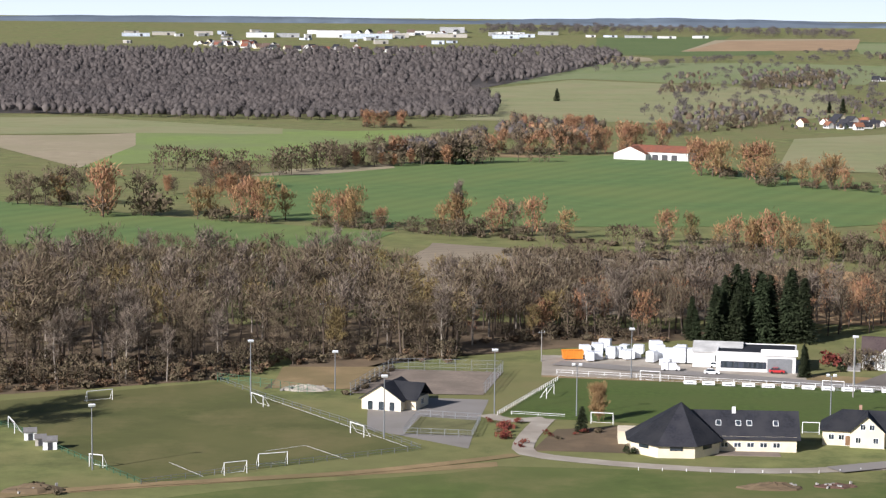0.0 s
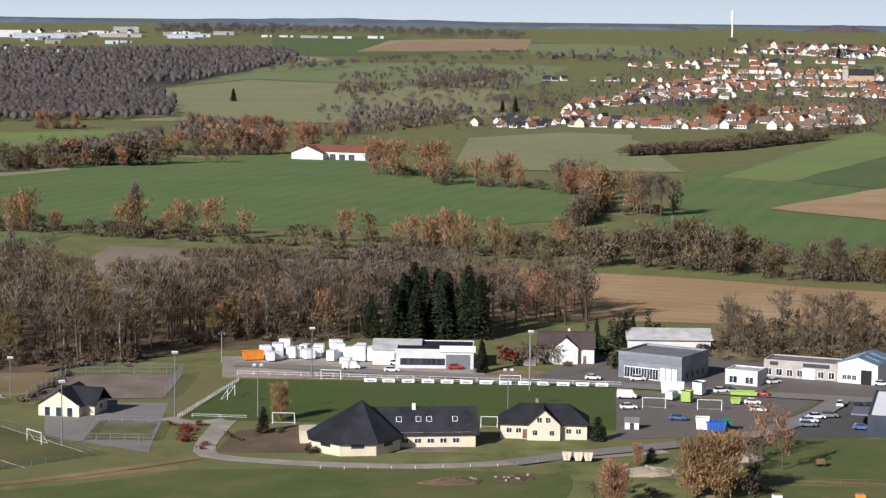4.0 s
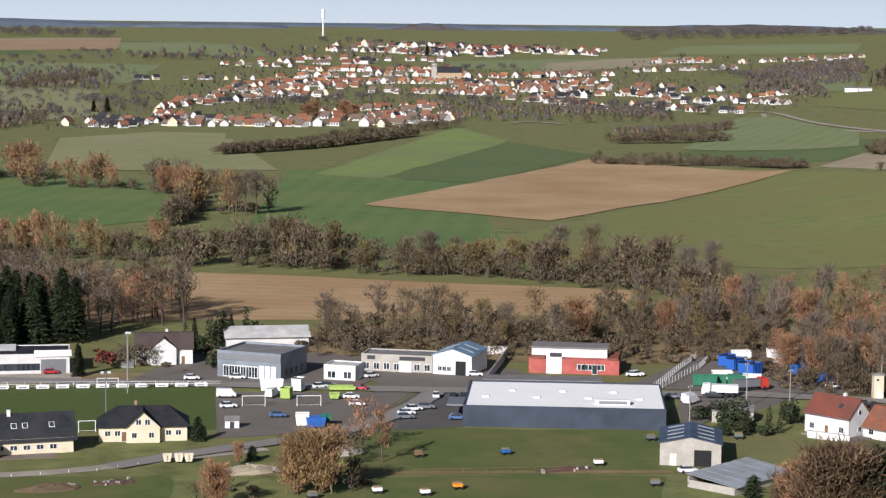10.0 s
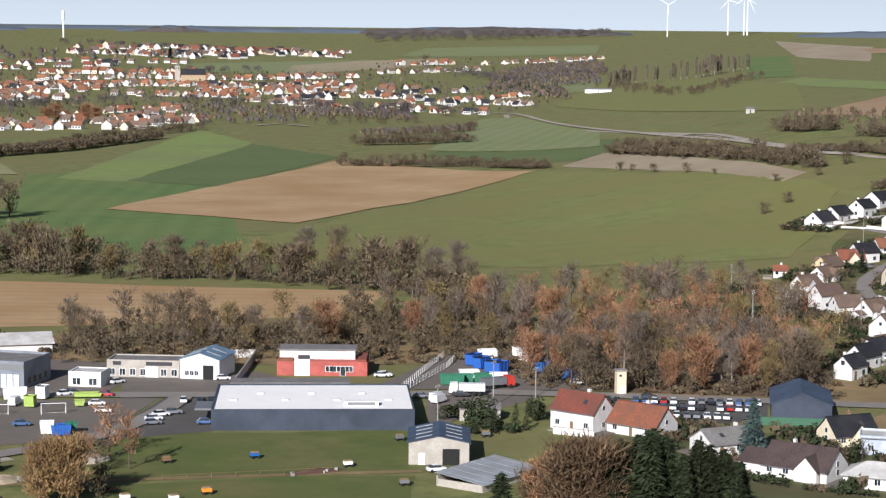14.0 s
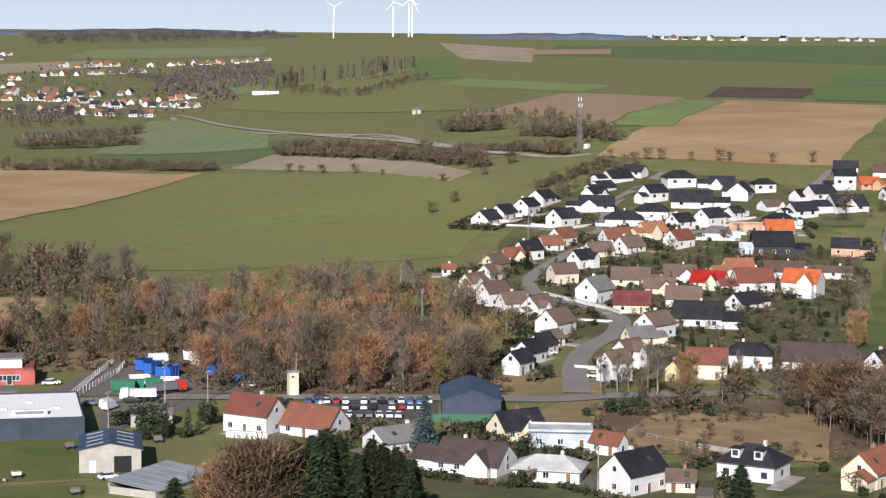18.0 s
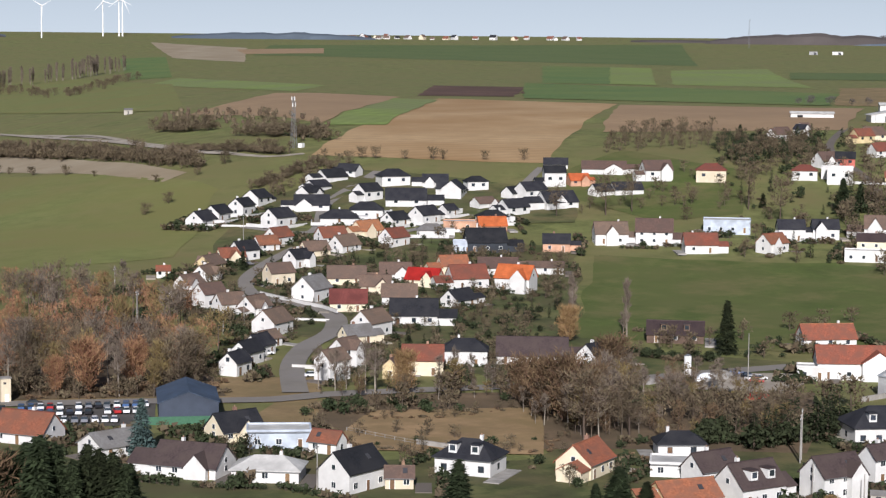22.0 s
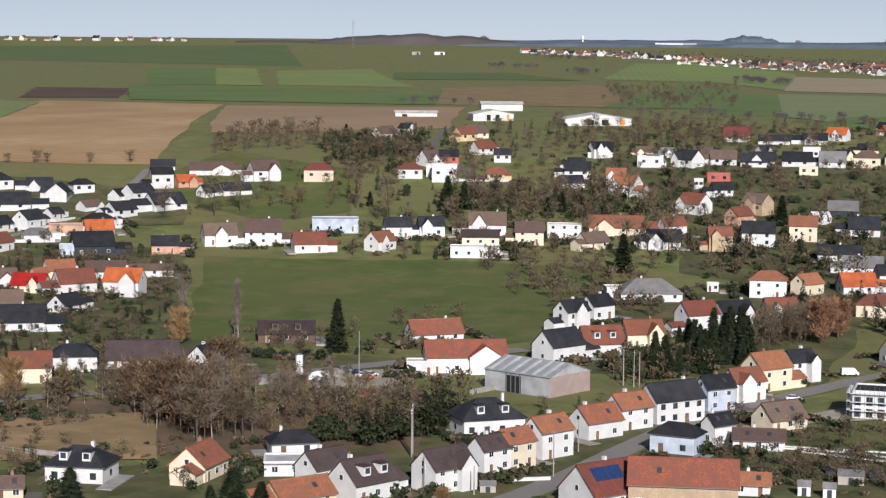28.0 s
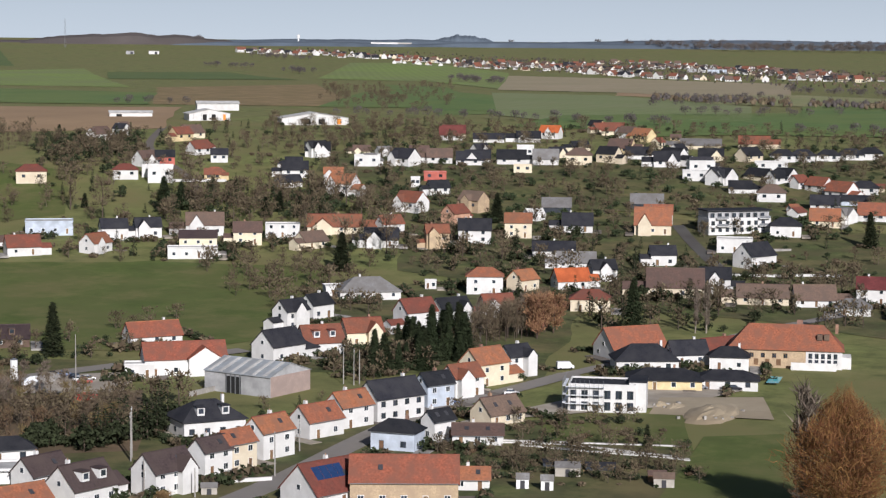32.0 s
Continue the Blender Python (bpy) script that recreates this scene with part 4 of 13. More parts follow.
def bale_stack(x, y, rz, w, d, h):
    ob = new("wrapped_pallet", block("white_wrap", 0.06))
    ob.matrix_basis = pose(x, y, ground_z(x, y) + 0.35, 0, 0, rz) @ Matrix.Diagonal((w, d, h, 1))
    return tagged(ob, "stack of goods wrapped in white film", "pallet", "wrapped stacks at the works")


def grey_works(x, y, rz, L, D, h):
    b = thing("showroom", x, y, rz, "modern grey metal-clad showroom with a glazed entrance", "building")
    shell(b, L, D, h, "wall_steel", "roof_g", 0.6)
    box(b, "band", "grey_metal", 0, -D / 2 - 0.06, h - 1.6, L, 0.16, 1.5)
    for k in range(6):
        opening(b, -L * 0.36 + k * L * 0.09, -D / 2, 0.2, 1.6, 2.9, 0, "white_paint", "window")
    for k in range(3):
        box(b, "entrance_panel", "white_wrap", L * 0.2 + k * 1.6, -D / 2 - 0.08, 0, 1.3, 0.18, 3.4)
    for k in range(9):
        box(b, "cladding_joint", "dark_frame", -L / 2 + L * (k + 0.5) / 9, -D / 2 - 0.02, h - 1.6, 0.05, 0.22, 1.5)
    for k in range(4):
        opening(b, L / 2, -D * 0.3 + k * D * 0.2, 1.0, 1.5, 1.4, 90, "dark_frame")


def flat_block(x, y, rz, L, D, h, wall, label, windows=3, name="building", roof="roof_l", group=""):
    b = thing(name, x, y, rz, label, "building", group)
    shell(b, L, D, h, wall, roof, 0.4)
    for k in range(windows):
        opening(b, -L / 2 + L * (k + 0.5) / windows, -D / 2, 0.5, min(2.2, L / windows * 0.6), 1.8, 0, "white_paint")
    return b


def row_shop(x, y, rz, L, D, h):
    b = flat_block(x, y, rz, L, D, h, "wall_block", "long beige workshop with dark sign boards", 7, "workshop", "roof_g")
    for k, w in ((-0.36, 2.0), (0.22, 6.5)):
        box(b, "sign_board", "dark_frame", k * L, -D / 2 - 0.08, h - 0.9, w, 0.18, 0.9)
    box(b, "shutter", "white_paint", L * 0.12, -D / 2 - 0.07, 0, 3.2, 0.16, 2.8)


def blue_shed(x, y, rz, L, D, eave, ridge):
    b = thing("workshop", x, y, rz, "white workshop with a pale blue metal roof and an open gate", "building")
    shed(b, L, D, eave, ridge, "wall_w", "roof_blue")
    # no hole in the gable: black colour imitates the shaded gateway
    box(b, "gate_opening", "rubber", -L / 2 - 0.03, -D * 0.22, 0, 0.2, D * 0.26, 3.6)
    for k in (0.08, 0.2, 0.32):
        opening(b, -L / 2, k * D, 1.0, 1.1, 1.2, 270, "white_paint")
    for side in (-1, 1):
        for k in range(2):
            on_roof(b, "roof_light", "roof_zinc", L, D, eave, ridge, -L * 0.2 + k * L * 0.35, 0.5, 0.9, D * 0.4, side=side)


def red_building(x, y, rz, L, D):
    b = thing("service_building", x, y, rz, "red and white single-storey building with a flat roof", "building")
    box(b, "wall", "wall_m", 0, 0, -0.5, L, D, 4.2)
    shell2 = box(b, "upper_wall", "wall_w", -L * 0.06, 1.5, 3.7, L * 0.84, D - 3, 2.2)
    box(b, "roof", "roof_g", -L * 0.06, 1.5, 5.9, L * 0.84 + 0.5, D - 2.5, 0.35)
    box(b, "roof_edge", "roof_o", L * 0.44, 0, 3.7, L * 0.1, D + 0.4, 0.5)
    box(b, "roof_edge", "roof_o", -L * 0.41, 0, 3.7, L * 0.17, D + 0.4, 0.4)
    box(b, "gate_wall", "white_paint", -L * 0.22, -D / 2 - 0.05, 0, L * 0.17, 0.2, 4.6)
    for k in range(3):
        box(b, "gate", "white_wrap", -L * 0.27 + k * L * 0.05, -D / 2 - 0.12, 0, L * 0.042, 0.2, 3.2)
    box(b, "sign_board", "dark_frame", -L * 0.2, -D / 2 - 0.1, 4.2, L * 0.13, 0.2, 1.0)
    for k in (0.08, 0.16, 0.3):
        opening(b, k * L, -D / 2, 1.0, 2.0, 1.5, 0, "white_paint")
    opening(b, 0.23 * L, -D / 2, 0.0, 1.4, 2.5, 0, "white_paint", "door")


def dark_hall(x, y, rz, L, D, eave, ridge):
    b = thing("hall", x, y, rz, "dark blue-grey metal hall with a low gable", "building")
    shed(b, L, D, eave, ridge, "wall_slate", "roof_navy")
    box(b, "fence_panel", "green_mesh", -L / 2 - 1.5, 0, 0, 0.15, D + 8, 1.8)


def transformer(x, y, rz):
    b = thing("transformer_tower", x, y, rz, "narrow cream transformer tower beside the road", "tower")
    box(b, "wall", "wall_c", 0, 0, -0.3, 2.3, 2.3, 6.0)
    box(b, "roof", "concrete", 0, 0, 5.7, 2.7, 2.7, 0.25)
    box(b, "door", "white_paint", 0.2, -1.17, 0, 1.0, 0.1, 2.1)
    box(b, "vent", "dark_frame", -0.3, -1.17, 4.4, 0.6, 0.1, 0.5)


def metal_hall(x, y, rz, L, D, eave, ridge):
    b = thing("storage_hall", x, y, rz, "long grey sheet-metal storage hall with a pinkish end wall", "building")
    shed(b, L, D, eave, ridge, "wall_g", "roof_zinc")
    box(b, "end_cladding", "end_pink", L / 2 + 0.06, 0, -0.3, 0.12, D * 0.98, eave + 0.3)
    for k in range(6):
        on_roof(b, "roof_light", "roof_l", L, D, eave, ridge, -L * 0.42 + k * L * 0.165, 0.48, 1.0, D * 0.5)
    # solid black block in place of the hall's shaded interior
    box(b, "opening", "rubber", -L * 0.05, -D / 2 - 0.03, 0, L * 0.22, 0.2, eave - 0.8)
    for k in range(4):
        box(b, "post", "grey_metal", -L * 0.16 + k * L * 0.07, -D / 2 - 0.1, 0, 0.25, 0.25, eave)


def modern_block(x, y, rz, L, D, h):
    b = thing("apartment_house", x, y, rz, "white modern house under scaffolding with a flat dark roof", "building")
    shell(b, L * 0.8, D, h, "wall_w", "roof_k", 0.5)
    box(b, "side_wing", "wall_w", L * 0.42, 0.5, -0.5, L * 0.2, D * 0.8, h + 1.4)
    box(b, "wing_roof", "roof_k", L * 0.42, 0.5, h + 0.9, L * 0.22, D * 0.85, 0.3)
    for lv in (0.5, h * 0.52):
        for k in range(6):
            opening(b, -L * 0.34 + k * L * 0.135, -D / 2, lv, 1.5, 2.0, 0, "dark_frame")
    for k in range(3):
        opening(b, -L * 0.4, -D * 0.3 + k * D * 0.3, 0.6, 1.3, 2.0, 270, "dark_frame")
    for k in range(7):
        pole(b, "scaffold_pole", "grey_metal", -L * 0.42 - 0.9, -D / 2 - 0.6 + k * D / 6, 0, 0.09, h + 1.5)
    for k in range(9):
        pole(b, "scaffold_pole", "grey_metal", -L * 0.42 + k * L * 0.055, -D / 2 - 1.1, 0, 0.09, h + 1.5)
    for lv in (2.0, 4.0, 6.0):
        if lv < h + 1:
            box(b, "scaffold_deck", "white_wrap", -L * 0.2, -D / 2 - 0.7, lv, L * 0.46, 0.8, 0.1)
            box(b, "scaffold_deck", "white_wrap", -L * 0.42 - 0.6, 0, lv, 0.8, D, 0.1)


def manor(x, y, rz, L, D, eave, ridge):
    b = thing("farmhouse", x, y, rz, "long old stone farmhouse with a large hipped orange tile roof", "house")
    box(b, "stone_wall", "wall_s", -L * 0.16, 0, -0.6, L * 0.68, D, eave + 0.6)
    box(b, "white_wall", "wall_w", L * 0.34, 0, -0.6, L * 0.32, D, eave + 0.6)
    part("roof", mesh_from("roof", *hip_roof(L, D, eave, ridge, 0.6), ["roof_o"]), b)
    for k in range(5):
        opening(b, -L * 0.4 + k * L * 0.1, -D / 2, eave - 2.2, 1.1, 1.3, 0, "timber")
    for k in range(4):
        opening(b, -L * 0.36 + k * L * 0.1, -D / 2, 0.6, 1.2, 1.7, 0, "timber", "door", True)
    for lv in (1.0, eave - 2.1):
        for k in range(5):
            opening(b, L * 0.22 + k * L * 0.055, -D / 2, lv, 1.0, 1.4, 0, "dark_frame")
    for k in (0.3, 0.36):
        m = Matrix.Translation((L * k, -D * 0.3, (eave + ridge) / 2 - 0.4)) @ Matrix.Diagonal((1.4, 1.6, 1.5, 1))
        part("dormer", block("wall_b"), b, m)
    box(b, "chimney", "chimney_brick", L * 0.12, 0.5, ridge - 0.6, 1.6, 1.0, 1.9)
    box(b, "chimney", "chimney_brick", L * 0.45, 0.5, ridge - 2.2, 0.8, 0.8, 2.6)
    box(b, "lean_to", "wall_w", L * 0.54, -1, -0.4, L * 0.08, D * 0.6, 3.4)
    box(b, "low_wall", "wall_w", L * 0.25, -D / 2 - 2.5, -0.3, L * 0.4, 0.4, 2.2)


def apartments(x, y, rz, L, D, h):
    b = thing("apartment_building", x, y, rz, "three-storey white apartment block with a dark top floor", "building")
    box(b, "wall", "wall_w", 0, 0, -0.6, L, D, h * 0.68 + 0.6)
    box(b, "top_floor", "wall_g", 0, 0.6, h * 0.68, L * 0.98, D - 1.2, h * 0.3)
    box(b, "roof", "roof_k", 0, 0.4, h * 0.98, L + 1.2, D + 0.6, 0.4)
    for lv in (0.6, h * 0.36, h * 0.7):
        for k in range(8):
            opening(b, -L * 0.43 + k * L * 0.115, -D / 2 + (0.6 if lv > h * 0.5 else 0), lv, 1.5, 1.7, 0, "dark_frame")
    for lv in (h * 0.33, h * 0.66):
        for fx in (-0.3, 0.38):
            p = box(b, "balcony", "wall_w", fx * L, -D / 2 - 0.8, lv - 0.2, L * 0.18, 1.6, 0.2)
            part("railing", block("grey_metal"), p, pose(0, -0.48, 1.0) @ Matrix.Diagonal((1, 0.05, 4.5, 1)))


def farm_barn(x, y, rz, L, D, eave, ridge, openings=3, note="white farm barn with a pale low roof"):
    b = thing("barn", x, y, rz, note, "barn", "farm buildings on the hill")
    shed(b, L, D, eave, ridge, "wall_w", "roof_l", 0.8)
    # openings are black blocks on the wall, coloured like the shade within
    for k in range(openings):
        box(b, "opening", "rubber", -L * 0.28 + k * L * 0.26, -D / 2 - 0.03, 0, L * 0.13, 0.2, eave - 1.0)


def wide_barn(x, y, rz, L, D, eave, ridge):
    """A broad low farm barn with its gable at its own -x end."""
    b = thing("barn", x, y, rz, "broad white barn with a low pale roof and dark doorways", "barn", "farm buildings on the hill")
    shed(b, L, D, eave, ridge, "wall_w", "roof_l", 0.9)
    # two black blocks painted as shaded doorways, then the orange door
    for fy, mt, wide in ((0.12, "rubber", 0.10), (-0.10, "rubber", 0.10), (-0.36, "orange_paint", 0.06)):
        box(b, "doorway", mt, -L / 2 - 0.05, fy * D, 0, 0.2, wide * D, eave * 0.85)
    for k in range(5):
        box(b, "cladding_joint", "grey_metal", -L / 2 - 0.03, -D * 0.4 + k * D * 0.2, 0, 0.08, 0.12, eave)


def pavilion(x, y, rz):
    """The village hall: a faceted hall under a tall tent roof, with a long wing behind."""
    b = thing("village_hall", x, y, rz, "village hall with cream walls and a tall faceted slate roof", "hall")
    n_, R = 8, 9.6
    ring = [(R * math.cos(radians(22.5 + 45 * k)), R * math.sin(radians(22.5 + 45 * k))) for k in range(n_)]
    vs = [(px, py, -0.5) for px, py in ring] + [(px, py, 2.7) for px, py in ring]
    part("hall_wall", mesh_from("hall_wall", vs, [(k, (k + 1) % n_, n_ + (k + 1) % n_, n_ + k) for k in range(n_)], ["wall_c"]), b)
    eaves = [(px * 1.09, py * 1.09, 2.45) for px, py in ring]
    top = (1.5, 1.5, 9.3)
    for k in range(n_):
        part("roof_facet", mesh_from("roof_facet", *slab([eaves[k], eaves[(k + 1) % n_], top], 0.14, 0.0), ["roof_k"]), b)
    for k in range(n_):
        a = radians(45 * (k + 1))
        box(b, "window", "glass", math.cos(a) * R * 0.925, math.sin(a) * R * 0.925, 1.5, 2.6, 0.12, 0.8, 45 * (k + 1) - 90)
    w = box(b, "wing_wall", "wall_c", 14.5, 3.5, -0.5, 20, 9.5, 3.6)
    part("wing_roof", mesh_from("wing_roof", *[[(v[0] + 13.5, v[1] + 3.5, v[2]) for v in gable_roof(23, 9.5, 2.9, 7.4)[0]], gable_roof(23, 9.5, 2.9, 7.4)[1]], ["roof_k"]), b)
    part("wing_gable", mesh_from("wing_gable", [(24.5, -1.2, 3.1), (24.5, 8.2, 3.1), (24.5, 3.5, 7.3)], [(0, 1, 2)], ["wall_c"]), b)
    for fx in (9.0, 13.0, 15.2, 20.5):
        m = Matrix.Translation((fx, 1.2, 5.3)) @ Matrix.Rotation(math.atan2(4.5, 4.75), 4, "X") @ Matrix.Diagonal((1.1, 1.3, 0.16, 1))
        win = part("roof_window", block("white_paint"), b, m)
        part("pane", block("glass"), win, pose(0, 0, 0.7) @ Matrix.Diagonal((0.8, 0.85, 0.5, 1)))
    for k in range(6):
        opening(b, 7.5 + k * 2.6, -1.25, 0.9, 1.5, 1.0, 0, "white_paint")
    opening(b, 24.5, 3.5, 0.1, 1.6, 2.2, 90, "dark_frame", "door")
    box(b, "porch_wall", "wall_c", -8.5, 7, -0.5, 5, 6, 3.2)
    box(b, "chimney", "white_paint", 12.2, 3.2, 7.0, 0.7, 0.7, 1.3)
    box(b, "terrace", "sand_court", 12, -3.5, -0.35, 18, 4.2, 0.45)


def cream_house(x, y, rz):
    """The long cream house with a central gable."""
    L, D, e, r = 18.0, 9.0, 3.1, 6.6
    b = thing("caretaker_house", x, y, rz, "long cream house with a slate roof and a central front gable", "house")
    box(b, "wall", "wall_c", 0, 0, -0.5, L, D, e + 0.5)
    part("roof", mesh_from("roof", *hip_roof(L, D, e, r, 0.6), ["roof_k"]), b)
    gv = [(-3.4, -D / 2 - 1.6, -0.5), (3.4, -D / 2 - 1.6, -0.5), (3.4, -D / 2 - 1.6, 3.3), (0, -D / 2 - 1.6, 6.4), (-3.4, -D / 2 - 1.6, 3.3), (-3.4, 0, -0.5), (3.4, 0, -0.5), (3.4, 0, 3.3), (0, 0, 6.4), (-3.4, 0, 3.3)]
    part("gable_wall", mesh_from("gable_wall", gv, [(0, 1, 2, 3, 4), (1, 6, 7, 2), (5, 0, 4, 9)], ["wall_c"]), b)
    for s in (-1, 1):
        sl = slab([(s * 3.9, -D / 2 - 2.1, 2.95), (s * 3.9, 0.5, 2.95), (0, 0.5, 6.5), (0, -D / 2 - 2.1, 6.5)], 0.16, 0.0)
        part("gable_roof", mesh_from("gable_roof", *sl, ["roof_k"]), b)
    for fx, fz in ((-0.9, 3.7), (0.9, 3.7), (-1.8, 1.0), (1.7, 1.0)):
        opening(b, fx, -D / 2 - 1.6, fz, 1.1, 1.2, 0, "white_paint")
    for fx in (-7.2, -5.2, 5.2, 7.2):
        opening(b, fx, -D / 2, 1.2, 1.2, 1.1, 0, "white_paint")
    opening(b, -3.9, -D / 2, 0.0, 1.2, 2.2, 0, "white_paint", "door", True)
    box(b, "chimney", "chimney_brick", -1.5, 0.8, 6.2, 0.6, 0.7, 1.4)


def clubhouse(x, y, rz):
    b = thing("clubhouse", x, y, rz, "white clubhouse with a black slate roof and three doors", "clubhouse")
    part("wall", mesh_from("wall", *gable_walls(11.5, 9.4, 2.6, 5.6), ["wall_c"]), b)
    part("roof", mesh_from("roof", *gable_roof(11.5, 9.4, 2.6, 5.6, 0.6), ["roof_k"]), b)
    part("side_roof", mesh_from("side_roof", *[[(v[1] + 1.0, v[0] - 3.0, v[2]) for v in gable_roof(9, 8.4, 2.6, 5.5)[0]], [f[::-1] for f in gable_roof(9, 8.4, 2.6, 5.5)[1]]], ["roof_k"]), b)
    box(b, "side_wall", "wall_c", 1.0, -4.8, -0.4, 7.6, 4.6, 3.0)
    for k in (-2.6, 0, 2.6):
        opening(b, -5.75, k, 0.0, 1.5, 2.1, 270, "white_paint", "door")
    opening(b, 1.0, -7.1, 0.9, 1.4, 1.2, 0, "white_paint")


def roadside_farm(x, y, rz, L):
    b = thing("farm_building", x, y, rz, "long white farm building with red tile roofs among the fields", "barn")
    shed(b, L, 16, 5.5, 9.0, "wall_w", "roof_r", 0.8)
    part("cross_wall", mesh_from("cross_wall", *[[(v[1] - L * 0.42, v[0] - 4, v[2]) for v in gable_walls(20, 22, 4.0, 8.5)[0]], [f[::-1] for f in gable_walls(20, 22, 4.0, 8.5)[1]]], ["wall_w"]), b)
    part("cross_roof", mesh_from("cross_roof", *[[(v[1] - L * 0.42, v[0] - 4, v[2]) for v in gable_roof(20, 22, 4.0, 8.5)[0]], [f[::-1] for f in gable_roof(20, 22, 4.0, 8.5)[1]]], ["roof_r"]), b)
    for k in range(3):
        box(b, "door", "dark_frame", -L * 0.05 + k * L * 0.16, -8.05, 0, 4, 0.2, 3.6)


# ---- masts and towers ----
def lattice(x, y, h, w0, w1, label, name="lattice_mast", panels=10, dishes=True):
    b = thing(name, x, y, 20, label, "mast")
    corners = [(-1, -1), (1, -1), (1, 1), (-1, 1)]
    for cx, cy in corners:
        part("leg", mesh_from("leg", *tube((cx * w0 / 2, cy * w0 / 2, -0.5), (cx * w1 / 2, cy * w1 / 2, h), 0.11, 0.08, 5), ["grey_metal"]), b)
    for k in range(panels):
        z0, z1 = h * k / panels, h * (k + 1) / panels
        a, c = (w0 + (w1 - w0) * z0 / h) / 2, (w0 + (w1 - w0) * z1 / h) / 2
        for q in range(4):
            p, n_ = (corners[q], corners[(q + 1) % 4]) if k % 2 else (corners[(q + 1) % 4], corners[q])
            part("brace", mesh_from("brace", *tube((p[0] * a, p[1] * a, z0), (n_[0] * c, n_[1] * c, z1), 0.05, 0.05, 4), ["grey_metal"]), b)
    if dishes:
        for k in range(6):
            a = k * 1.047
            box(b, "antenna", "white_paint", math.cos(a) * 0.9, math.sin(a) * 0.9, h - 1.8 - (k % 2) * 3, 0.32, 0.32, 2.0, math.degrees(a))
        box(b, "platform", "grey_metal", 0, 0, h - 2.6, 1.8, 1.8, 0.15)
        box(b, "cabinet", "white_paint", 4, -2, 0, 3, 2, 2.4)
    return b


def turbine(x, y, h, blade, turn):
    b = thing("wind_turbine", x, y, 160, "white wind turbine standing on the far hill", "wind turbine", "turbines on the hill")
    pole(b, "tower", "white_paint", 0, 0, -2, h * 0.045, h + 2, 0.55)
    box(b, "nacelle", "white_paint", 0, 0.5, h - 1, 3, 8, 3)
    part("hub", rod("white_paint", 8, 0.6), b, pose(0, 4, h + 0.5, -90, 0, 0) @ Matrix.Diagonal((2.8, 2.8, 2.4, 1)))
    for k in range(3):
        m = Matrix.Translation((0, 5.5, h + 0.5)) @ Matrix.Rotation(radians(turn + 120 * k), 4, "Y") @ Matrix.Diagonal((2.4, 0.6, blade, 1))
        part("blade", rod("white_paint", 6, 0.25), b, m)


def church(x, y, rz):
    b = thing("church", x, y, rz, "stone church tower above the roofs of the far town", "church")
    box(b, "tower", "wall_block", 0, 0, 0, 7, 7, 21)
    part("spire", mesh_from("spire", *hip_roof(7, 7, 21, 24, 0.3), ["roof_g"]), b)
    # belfry openings: black blocks give the shade behind them as colour
    for k in (-1.8, 1.8):
        box(b, "belfry_opening", "rubber", k, -3.55, 16, 1.2, 0.2, 3.0)
    part("nave", mesh_from("nave", *[[(v[0] + 22, v[1], v[2]) for v in gable_walls(34, 14, 9, 17)[0]], gable_walls(34, 14, 9, 17)[1]], ["wall_s"]), b)
    part("nave_roof", mesh_from("nave_roof", *[[(v[0] + 22, v[1], v[2]) for v in gable_roof(34, 14, 9, 17)[0]], gable_roof(34, 14, 9, 17)[1]], ["roof_k"]), b)


def water_tower(x, y, h, w=6.0, name="water_tower", label="white water tower on the skyline"):
    b = thing(name, x, y, 0, label, "tower")
    pole(b, "shaft", "white_paint", 0, 0, -1, w * 0.7, h * 0.72)
    part("tank", rod("white_paint", 12, 1.0), b, pose(0, 0, h * 0.68) @ Matrix.Diagonal((w * 1.4, w * 1.4, h * 0.32, 1)))
    part("cap", rod("roof_l", 12, 0.4), b, pose(0, 0, h) @ Matrix.Diagonal((w * 1.4, w * 1.4, h * 0.04, 1)))


def silo(x, y, h, w):
    b = thing("silo", x, y, 0, "white cylindrical silo in the yard", "silo")
    pole(b, "tank", "white_paint", 0, 0, -0.3, w, h + 0.3)
    part("cap", rod("grey_metal", 10, 0.3), b, pose(0, 0, h) @ Matrix.Diagonal((w * 1.05, w * 1.05, w * 0.22, 1)))


# ---- sports ground ----
def floodlight(x, y, h, rz, double=False):
    b = thing("floodlight", x, y, rz, "tall grey floodlight pole with lamps at its head", "lamp", "floodlights of the pitches")
    pole(b, "pole", "grey_metal", 0, 0, -0.3, 0.34, h + 0.3, 0.5)
    box(b, "arm", "grey_metal", 0, 0, h - 0.2, 1.8 if double else 0.9, 0.12, 0.14)
    for k in (-0.75, 0.75) if double else (-0.25, 0.35):
        m = pose(k, -0.15, h - 0.1, 35, 0, 0) @ Matrix.Diagonal((0.75, 0.3, 0.6, 1))
        part("lamp_head", block("white_wrap", 0.08), b, m)


